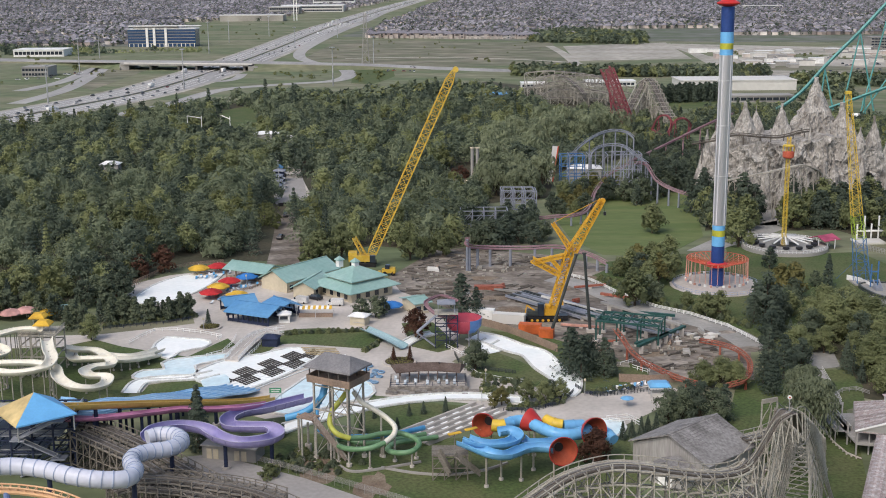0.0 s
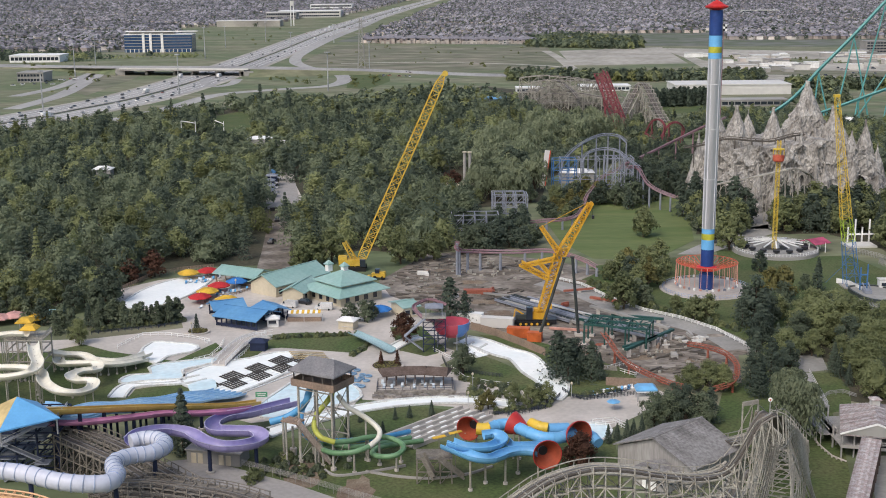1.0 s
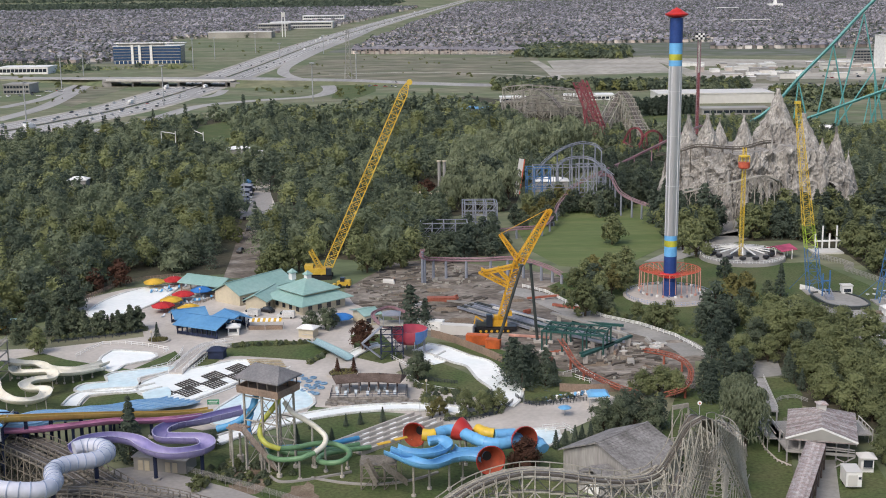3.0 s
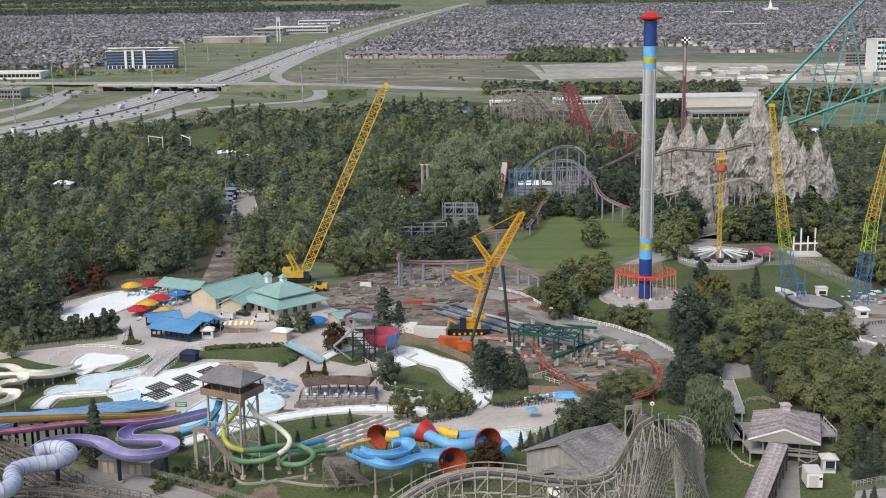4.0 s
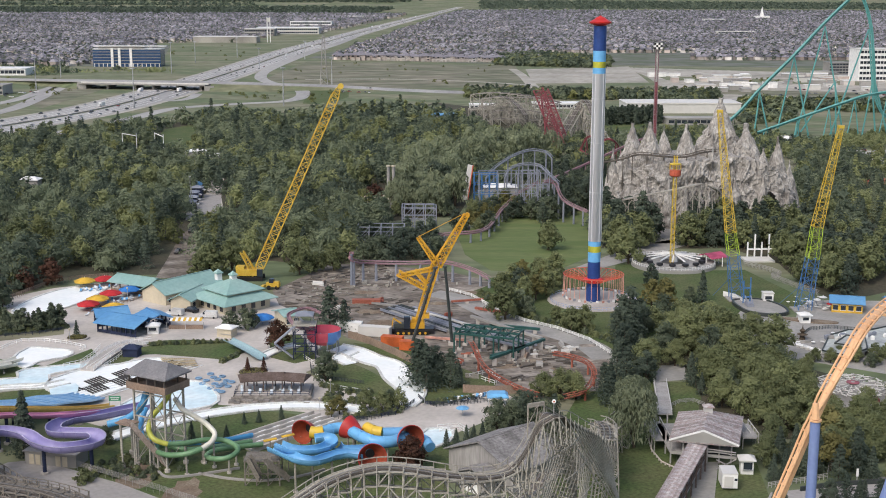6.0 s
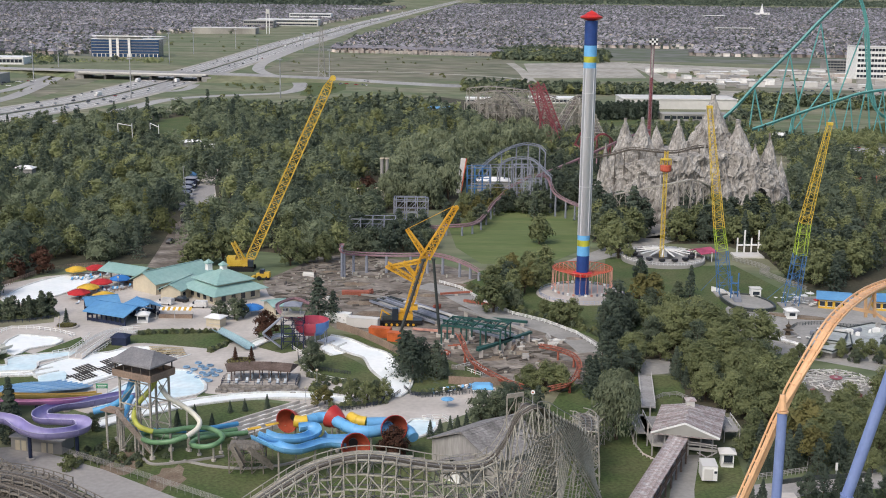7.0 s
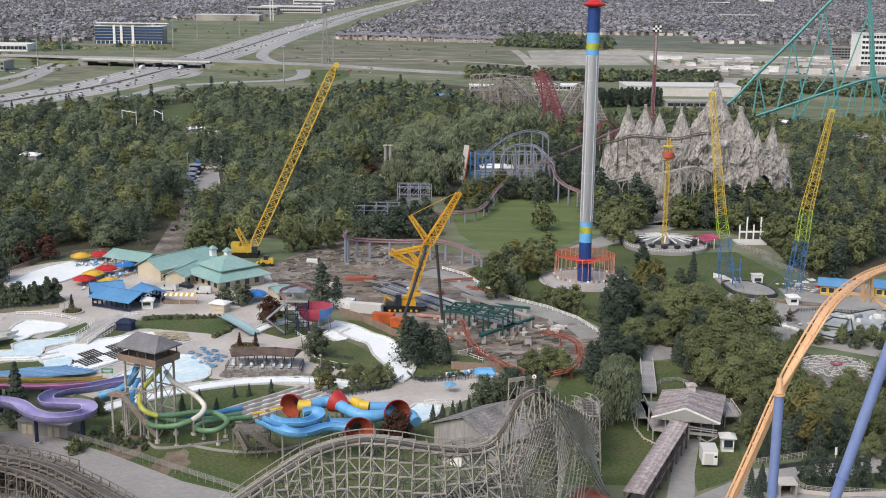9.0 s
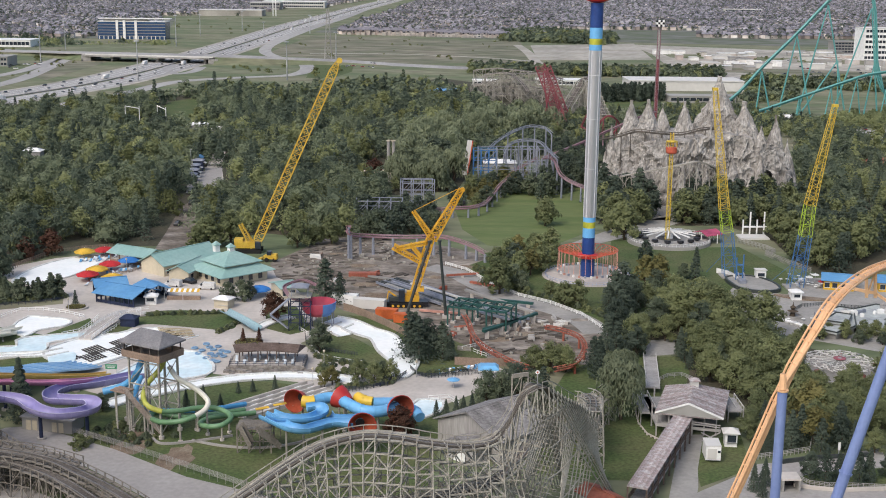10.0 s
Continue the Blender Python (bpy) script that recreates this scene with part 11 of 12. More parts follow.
for p in ((36.0, 280.9, 0.0), (12.5, 289.0, 0.0), (-65.9, 337.5, -0.0), (-61.3, 388.3, 0.0), (11.0, 274.9, 0.0)):
    t = thing("lamp_post", p, "slim park lamp post with a round head", "street lamp", "park lamp posts")
    part("pole", Geo().cyl(p, (p[0], p[1], 3.6), 0.08, n=6), M_GALV, t)
    part("head", Geo().lathe((p[0], p[1], 3.6), [(0.1, 0), (0.3, 0.2), (0.3, 0.55), (0.08, 0.75)], 10), M_CREAM, t)
sgn = thing("menu_board", (-77.8, 353.8, 0.0), "dark menu board on two posts", "sign")
qx, qy, _q2 = (-77.1, 351.3, 0.0)
part("panel", Geo().box(qx, qy, 1.0, 2.6, 0.12, 1.8), M_NAVY, sgn)
for k in range(3):
    part("text_bar", Geo().box(qx, qy - 0.08, 1.3 + 0.45 * k, 2.0, 0.03, 0.16), M_CLAD, sgn)
gs = thing("green_sign", (-38.4, 276.7, 0.0), "green and white sign board above the slides", "sign")
qx, qy, qz = (-37.5, 274.6, 3.5)
part("panel", Geo().box(qx, qy, 3.6, 2.8, 0.12, 1.2), mat("green_sign_paint", (0.08, 0.3, 0.16), 0.5), gs)
part("text_bar", Geo().box(qx, qy - 0.08, 4.3, 2.2, 0.03, 0.16).box(qx, qy - 0.08, 3.9, 1.8, 0.03, 0.14), M_WHITE, gs)
for s in (-1.3, 1.3):
    part("post", Geo().box(qx + s, qy + 0.1, 0, 0.12, 0.12, 4.8), M_GALV, gs)

# ---- rides and stalls to the east ----
cx2, cy2 = 142.7, 286.9
cz_ = thing("frame_carousel", (cx2, cy2, 0.0), "bare weathered white radial frame of a round ride", "fairground ride")
r = random.Random(77)
for k in range(40):
    a = 0.15708 * k + r.uniform(-0.04, 0.04)
    sx, sy, ln, z = math.cos(a), math.sin(a), r.uniform(8.6, 9.9), r.uniform(2.6, 3.1)
    arm = part("arm", Geo().bar((cx2 + 1.5 * sx, cy2 + 1.5 * sy, 3.3), (cx2 + ln * sx, cy2 + ln * sy, z), 0.13, 0.2), (M_CLAD, M_CLADG, M_CLADG)[k % 3], cz_)
    for d0 in (2.6, 4.2, 5.8, 7.3, 8.8):
        b, d1 = a + 0.16, d0 + r.uniform(-0.5, 0.9)
        part("cross_arm", Geo().bar((cx2 + d0 * sx, cy2 + d0 * sy, 3.1), (cx2 + d1 * math.cos(b), cy2 + d1 * math.sin(b), 3.0), 0.2, 0.24), M_CLADG if (k + int(d0)) % 3 == 0 else M_CLAD, arm)
    if k % 8 == 0:
        part("seat", Geo().box(cx2 + 9.4 * sx, cy2 + 9.4 * sy, 1.6, 1.3, 0.8, 0.9, math.degrees(a)), M_CRIM, cz_)
part("hub", Geo().lathe((cx2, cy2, 0), [(1.1, 0), (0.9, 3.0), (1.1, 3.4), (0.4, 3.9)], 16), M_CLADG, cz_)
part("hub_ring", Geo().lathe((cx2, cy2, 0), [(1.6, 3.65), (1.6, 3.8), (1.3, 3.8)], 16), M_CRIM, cz_)
part("platform", Geo().lathe((cx2, cy2, 0), [(10.5, 0.05), (10.5, 0.5), (2, 0.55)], 32), M_CONC_D, cz_)
gable_house("arcade_stall", (165.8, 374.3, 4.4), (174.7, 371.6, 4.4), 8, 3.0, "yellow stall with a bright blue roof", M_CLOTHY, M_BLUER, wins=4)
gable_house("arcade_stall", (182.4, 371.9, 4.4), (191.2, 370.0, 4.4), 8, 3.0, "yellow stall with a bright blue roof", M_CLOTHY, M_BLUER, wins=4)
gable_house("red_roof_hall", (258.5, 614.3, 6.0), (273.3, 619.2, 6.0), 12, 4, "hall with a faded red roof among trees", M_CREAM, M_RUST, wins=4)
gable_house("grey_hall", (200.6, 460.9, 4.5), (209.3, 459.1, 4.5), 9, 3.2, "low hall with a grey roof among trees", M_CLADG, M_CLADG, wins=3)
gable_house("white_tent", (273.0, 810.3, 7.0), (277.6, 804.1, 7.0), 10, 4, "white marquee beyond the mountain", M_WHITE, M_WHITE)
tr_ = thing("flume_ride", (176.0, 482.0, 0.0), "pale upright frame ride with white posts", "fairground ride")
for k in range(4):
    p = Vector((159.3, 453.7, 0.0)).lerp(Vector((167.5, 454.1, 0.0)), k / 3)
    part("post", Geo().box(p.x, p.y, 0, 0.5, 0.5, 6 + 3 * (k % 2)), M_WHITE, tr_)
    part("seat_frame", Geo().box(p.x + 1.2, p.y, 3.0, 2.0, 1.0, 0.5), M_WHITE, tr_)
part("base", Geo().box((162.0, 448.7, 0.0)[0], (162.0, 448.7, 0.0)[1], 0, 11, 8, 0.6), M_CLAD, tr_)
fence("lawn_railing", [(154.3, 440.3), (161.5, 427.2), (163.0, 421.0), (158.6, 418.0), (163.0, 404.0), (167.5, 392.0)], 2.0, M_CLADG, "pale grey picket railing across the lawn", 0.7, 3, 0.12)
mesh_fence("white_board_fence", [(135.3, 391.8, 0.0), (138.6, 387.2, 0.0), (139.6, 379.6, 0.0)], 1.8, M_WHITE, "white board fence beside the slingshot")
for c, n in (((164.2, 375.3, 0.0), 26), ((162.7, 382.7, 0.0), 16), ((163.0, 338.6, -0.0), 20), ((145.3, 335.1, 0.0), 8)):
    for k in range(n):
        x, y = c[0] + r.uniform(-9, 9), c[1] + r.uniform(-6, 6)
        t = thing("cafe_table", (x, y, 0.08), "small pale cafe table on the plaza", "table", "plaza tables")
        part("tabletop", Geo().cyl((x, y, 0.75), (x, y, 0.82), 0.6, n=10), M_WHITE if k % 2 else M_CLAD, t)
        part("stem", Geo().cyl((x, y, 0.1), (x, y, 0.76), 0.06, n=6), M_GALV, t)
for p, m in (((159.0, 375.1, 0.0), "white"), ((162.1, 377.5, 0.0), "white"), ((165.1, 380.6, 0.0), "white"), ((164.6, 371.7, 0.0), "red")):
    umbrella(p, M_WHITE if m == "white" else M_CLOTHR, 1.3, "closed " + m + " parasol on the plaza" if m == "red" else "small white parasol on the plaza", 2.8)
zone("pavement_stalls", M_CONC_D, [(143.6, 329.2), (150.5, 350.3), (151.5, 364.0), (155.5, 375.0), (161.5, 384.5), (170.0, 386.0), (192.0, 384.0), (194.0, 353.4), (179.7, 321.8), (154.0, 321.0), (149.3, 326.5)], 0.09, "pale concrete plaza with planters")
zone("road_turn_south", M_PATH, [(98.5, 210.6), (102.4, 219.5), (105.7, 226.4), (111.4, 227.6), (118.1, 228.6), (124.1, 229.2), (145.0, 232.0), (143.0, 227.6), (133.0, 226.0), (123.1, 224.1), (117.0, 223.0), (112.0, 220.6), (107.6, 217.0), (104.5, 211.0)], 0.1, "pale concrete road under the orange coaster")
zone("road_low_south", M_PATH, [(109.0, 205.0), (110.0, 211.2), (113.3, 211.6), (119.1, 212.6), (128.3, 213.6), (140.0, 216.0), (138.0, 205.0)], 0.1, "pale concrete lower road beside the retaining wall")
zone("lawn_corner", M_GRASS, [(112.4, 219.6), (117.2, 222.4), (123.2, 223.4), (133.2, 225.3), (143.2, 226.8), (140.0, 217.2), (128.4, 214.6), (119.6, 213.7), (114.6, 215.0)], 0.12, "small green lawn between the roads", "lawn")
fence("grey_railing", [(105.7, 228.6), (109.0, 229.8), (113.1, 231.1), (119.3, 233.4), (121.8, 240.1)], 1.3, M_BARN, "grey mesh railing along the service road", 1.0, 3, 0.11)
fence("grey_railing", [(111.2, 219.6), (112.8, 218.4), (114.1, 216.0), (117.6, 214.8), (120.1, 215.1), (128.4, 214.2), (138.0, 216.2)], 1.2, M_BARN, "grey mesh railing on the retaining wall", 1.0, 3, 0.11)
part("retaining_wall", Geo().sweep([(111.8, 226.9, 0.1), (116.0, 228.3, 0.1), (120.5, 229.5, 0.1), (124.9, 230.2, 0.1), (132.0, 231.0, 0.1)], [(-0.2, 0), (-0.2, 0.9), (0.2, 0.9), (0.2, 0)], True), M_DSTEEL, label="dark low barrier wall beside the service road", category="wall", kind="structure")
part("retaining_wall", Geo().sweep([(110.8, 215.6, 0.1), (114.0, 214.2, 0.1), (119.1, 213.1, 0.1), (128.3, 213.9, 0.1), (139.0, 216.0, 0.1)], [(-0.25, 0), (-0.25, 0.7), (0.25, 0.7), (0.25, 0)], True), M_CONC, label="pale stepped concrete retaining wall", category="wall", kind="structure")
tun = thing("tunnel_mouth", (109.6, 214.8, 0.0), "dark concrete tunnel mouth under the road", "tunnel")
part("side_wall", Geo().box(108.0, 214.6, 0, 0.4, 3.4, 2.3), M_CONC_D, tun)
part("side_wall", Geo().box(111.2, 214.6, 0, 0.4, 3.4, 2.3), M_CONC_D, tun)
part("roof_slab", Geo().box(109.6, 214.8, 2.3, 3.8, 3.6, 0.35), M_CONC, tun)
# Black panel put in for the shade inside the tunnel.
part("back_wall", Geo().box(109.6, 216.1, 0, 2.8, 0.3, 2.3), M_CARK, tun)
post = thing("sign_post", (125.1, 232.2, 0.0), "slim white sign board on a post", "sign")
part("board", Geo().box(125.1, 232.2, 1.0, 0.5, 0.12, 1.7), M_WHITE, post)
part("stem", Geo().cyl((125.1, 232.28, 0.0), (125.1, 232.28, 1.2), 0.09, n=8), M_GALV, post)

# ---- flat ride with low pale roofs on the east plaza ----
M_PALER = mat("pale_grey_green_roofing", (0.42, 0.45, 0.44), 0.7, 0.2, 0.15, 0.8, second=(0.3, 0.32, 0.32))
fr = thing("low_ride_roof", (159.2, 335.0, 0.0), "low grey-white stepped ride roof on the plaza", "ride building")
for o, z in (([(145.2, 319.0), (152.2, 334.3), (160.1, 340.8), (163.5, 338.4), (158.3, 320.6), (150.6, 313.7)], 2.4), ([(164.1, 340.3), (172.7, 345.6), (181.1, 340.9), (176.4, 324.1), (165.8, 317.0), (158.7, 321.2)], 1.9), ([(149.9, 322.9), (156.1, 331.3), (159.9, 329.0), (155.5, 319.7)], 3.3)):
    part("roof_slab", Geo().poly(o, z - 0.5, z), M_PALER, fr)
    part("parapet", Geo().sweep([(x, y, z) for x, y in o + o[:1]], [(-0.15, 0), (-0.15, 0.35), (0.15, 0.35), (0.15, 0)], True), M_DSTEEL, fr)
    cxr, cyr = sum(p[0] for p in o) / len(o), sum(p[1] for p in o) / len(o)
    part("wall", Geo().poly([(cxr + (p[0] - cxr) * 0.9, cyr + (p[1] - cyr) * 0.9) for p in o], 0.0, z - 0.5), M_CONC_D, fr)
for k in range(34):
    q = Vector((150.7, 328.9, 0.0)).lerp(Vector((178.3, 341.7, 0.0)), r.random()) + Vector((0, r.uniform(-3, 4), 0))
    w_, d_, h_ = r.uniform(0.8, 2.6), r.uniform(0.6, 1.4), r.uniform(0.3, 0.9)
    part("roof_vent", Geo().box(q.x, q.y, 1.9, w_, d_, 0.5 + h_, r.uniform(0, 90)).box(q.x, q.y, 2.4 + h_, w_ * 0.6, d_ * 0.6, 0.2), (M_CLAD, M_CLADG, M_BLUGR, M_WHITE)[k % 4], fr)
for k in range(9):
    p = Vector((141.5, 333.0, 0.0)).lerp(Vector((149.0, 322.0, 0.0)), k / 8)
    t = thing("stone_planter", (p.x, p.y, 0.07), "low white stone planter beside the plaza", "planter", "plaza planters")
    part("tub", Geo().lathe((p.x, p.y, 0), [(0.7, 0.07), (0.95, 0.6), (0.95, 0.8), (0.7, 0.8), (0.6, 0.6)], 12), M_WHITE, t)
fence("plaza_railing", [(147.0, 343.0), (151.5, 349.0), (158.0, 350.5), (166.0, 347.5), (176.0, 346.0), (184.0, 342.0)], 1.2, M_DSTEEL, "dark railing round the ride roofs", 1.0, 3, 0.12)
fo = (145.6, 338.1, 0.0)
ft = thing("tiered_fountain", fo, "dark tiered ornamental fountain on the plaza", "fountain")
part("basin", Geo().lathe(fo, [(3.0, 0), (3.0, 0.7), (2.6, 0.7), (2.5, 0.3)], 20), M_CONC_D, ft)
part("stem", Geo().lathe(fo, [(0.9, 0.3), (0.6, 1.4), (1.6, 1.8), (0.4, 2.2), (0.9, 3.0), (0.2, 3.6), (0.05, 4.6)], 14), M_BARK, ft)
# kerbs and bare earth on the lawn below the slide tower
for pts in ([(-21.3, 242.4), (-19.0, 237.2), (-16.4, 235.3), (-10.8, 236.8), (-3.0, 240.2)], [(-11.1, 237.4), (-4.4, 234.4), (2.9, 233.3), (9.7, 235.3), (15.0, 239.3)]):
    path = smooth_path([(p[0], p[1], 0.0) for p in pts], 6)
    part("lawn_kerb", Geo().sweep(path, [(-0.25, -0.1), (-0.25, 0.45), (0.25, 0.45), (0.25, -0.1)], True), M_PATH, label="low pale concrete kerb round the lawn", category="kerb", kind="structure")
zone("ground_mulch", M_MULCH, [(-16.3, 225.0), (-16.2, 229.2), (-14.7, 230.4), (-14.8, 233.5), (-12.3, 233.9), (-11.8, 235.8), (-10.2, 233.6), (-9.9, 229.9), (-8.6, 228.1), (-9.7, 224.0), (-11.8, 224.5), (-12.5, 221.0), (-14.2, 222.7)], 0.07, "bare brown earth on the lawn", "ground")
zone("ground_mulch_east", M_MULCH, [(-27.3, 232.6), (-27.3, 240.9), (-23.1, 243.7), (-20.1, 235.9), (-21.6, 229.7)], 0.07, "bare brown earth under the shrubs", "ground", 3)
# ---- roofs and huts in the wood ----
for p, w, d, h, m, lab in (((-101.5, 742.0, 0.0), 14, 9, 5, M_WHITE, "white flat-roofed hut far back in the wood"), ((-89.0, 731.0, 0.0), 9, 7, 4, M_CLAD, "pale hut far back beside the lane"), ((-162.2, 611.6, 0.0), 9, 7, 7, M_WHITE, "white hut roof among trees"), ((-79.0, 612.0, 0.0), 5, 4, 4.4, M_BLUER, "dark kiosk with a blue roof beside the lane"), ((50.6, 935.8, 0.0), 24, 12, 9, M_BLUER, "blue dome roof among the trees"), ((13.8, 573.2, 0.0), 16, 9, 3.5, M_CREAM, "pale pavilion roof among trees"), ((73.6, 600.9, 0.0), 16, 9, 5, M_WHITE, "white ride building behind the lawn")):
    t = thing("service_hut", p, lab, "hut")
    part("wall", Geo().box(p[0], p[1], 0, w, d, h), M_CLADG, t)
    part("roof", Geo().hip((p[0], p[1]), w + 1, d + 1, h + 0.26, 1.4, (w * 0.5, 0.4)), m, t)
    part("door", Geo().box(p[0], p[1] - d / 2 - 0.05, 0, 1.6, 0.1, 2.2), M_GLASSD, t)
for p, w, h in (((-73.2, 566.0), 4.0, 3.2), ((-74.6, 577.0), 4.4, 3.6), ((-75.8, 588.0), 4.0, 4.2), ((-76.2, 598.0), 5.0, 5.0)):
    t = thing("stall", (p[0], p[1], 0), "dark navy game stall with a pale awning beside the lane", "stall", "stalls along the lane")
    part("wall", Geo().box(p[0], p[1], 0, w, 5, h), M_NAVY, t)
    part("roof", Geo().hip((p[0], p[1]), w + 0.8, 5.8, h + 0.26, 0.7, (w * 0.4, 2)), M_BLUGR, t)
    part("awning", Geo().bar((p[0] + w / 2 + 0.1, p[1], h - 0.6), (p[0] + w / 2 + 1.5, p[1], h - 1.2), 3.6, 0.1), M_CLAD, t)
for x, y, h in ((-70.8, 552.0, 17.0), (-71.6, 560.0, 11.0)):
    t = thing("mast_pole", (x, y, 0), "thin grey pole beside the paved lane", "pole", "lane poles")
    part("shaft", Geo().cyl((x, y, 0), (x, y, h), 0.14, 0.09, 8), M_GALV, t)
    part("lamp_head", Geo().box(x, y, h, 0.9, 0.4, 0.25), M_GALV, t)
for x, y, rz in ((-62.6, 507.0, 95), (-59.3, 463.0, 80)):
    v = vehicle("pickup_truck", M_CARK, M_GLASSD, 5.2, 1.9, 1.8, "dark pickup parked on the dirt track")
    v.matrix_basis = Matrix.Translation((x, y, 0.06)) @ Matrix.Rotation(radians(rz), 4, "Z")
for a, b, h in (((-158.0, 787.0), (-149.0, 787.0), 11.0), ((-134.0, 772.0), (-127.0, 764.0), 13.0)):
    t = thing("white_ride_frame", (a[0], a[1], 0), "white tubular ride frame among the trees", "fairground ride")
    for p in (a, b):
        part("post", Geo().cyl((p[0], p[1], 0), (p[0], p[1], h), 0.25, n=8), M_WHITE, t)
    part("cross_tube", Geo().cyl((a[0], a[1], h), (b[0], b[1], h - 1.5), 0.25, n=8), M_WHITE, t)
# Black beam draws the dark near edge of the paved yard.
gt = thing("park_gate_beam", (-62.0, 539.8, 0.0), "dark beam across the near edge of the paved lane", "barrier")
part("beam", Geo().bar((-68.5, 530.5, 0.8), (-53.1, 537.4, 0.8), 0.5, 1.4), M_CARK, gt)
for x in (732, 742):
    p = Vector((19.0, 594.1, 0.0))
    t = thing("chimney_column", (p.x + (x - 735) * 0.25, p.y, 0), "pale concrete column rising from trees", "column", "concrete columns")
    part("shaft", Geo().cyl((p.x + (x - 735) * 0.25, p.y, 0), (p.x + (x - 735) * 0.25, p.y, 16), 0.8, n=12), M_CLADG, t)
    part("cap", Geo().cyl((p.x + (x - 735) * 0.25, p.y, 16), (p.x + (x - 735) * 0.25, p.y, 16.5), 1.15, n=12), M_CREAM, t)

# ---- single trees ----
def grove(kinds, outline, spacing, h0, h1, seed, keep_out=()):
    """Trees scattered over an outline."""
    r = random.Random(seed)
    xs, ys = [p[0] for p in outline], [p[1] for p in outline]
    y = min(ys)
    row = 0
    while y < max(ys):
        x = min(xs) + (row % 2) * spacing / 2
        while x < max(xs):
            px, py = x + r.uniform(-0.3, 0.3) * spacing, y + r.uniform(-0.3, 0.3) * spacing
            x += spacing
            if inside(px, py, outline) and not any(inside(px, py, q) for q in keep_out):
                tree(r.choice(kinds), px, py, r.uniform(h0, h1), r.uniform(0.9, 1.15))
        y += spacing * 0.88
        row += 1


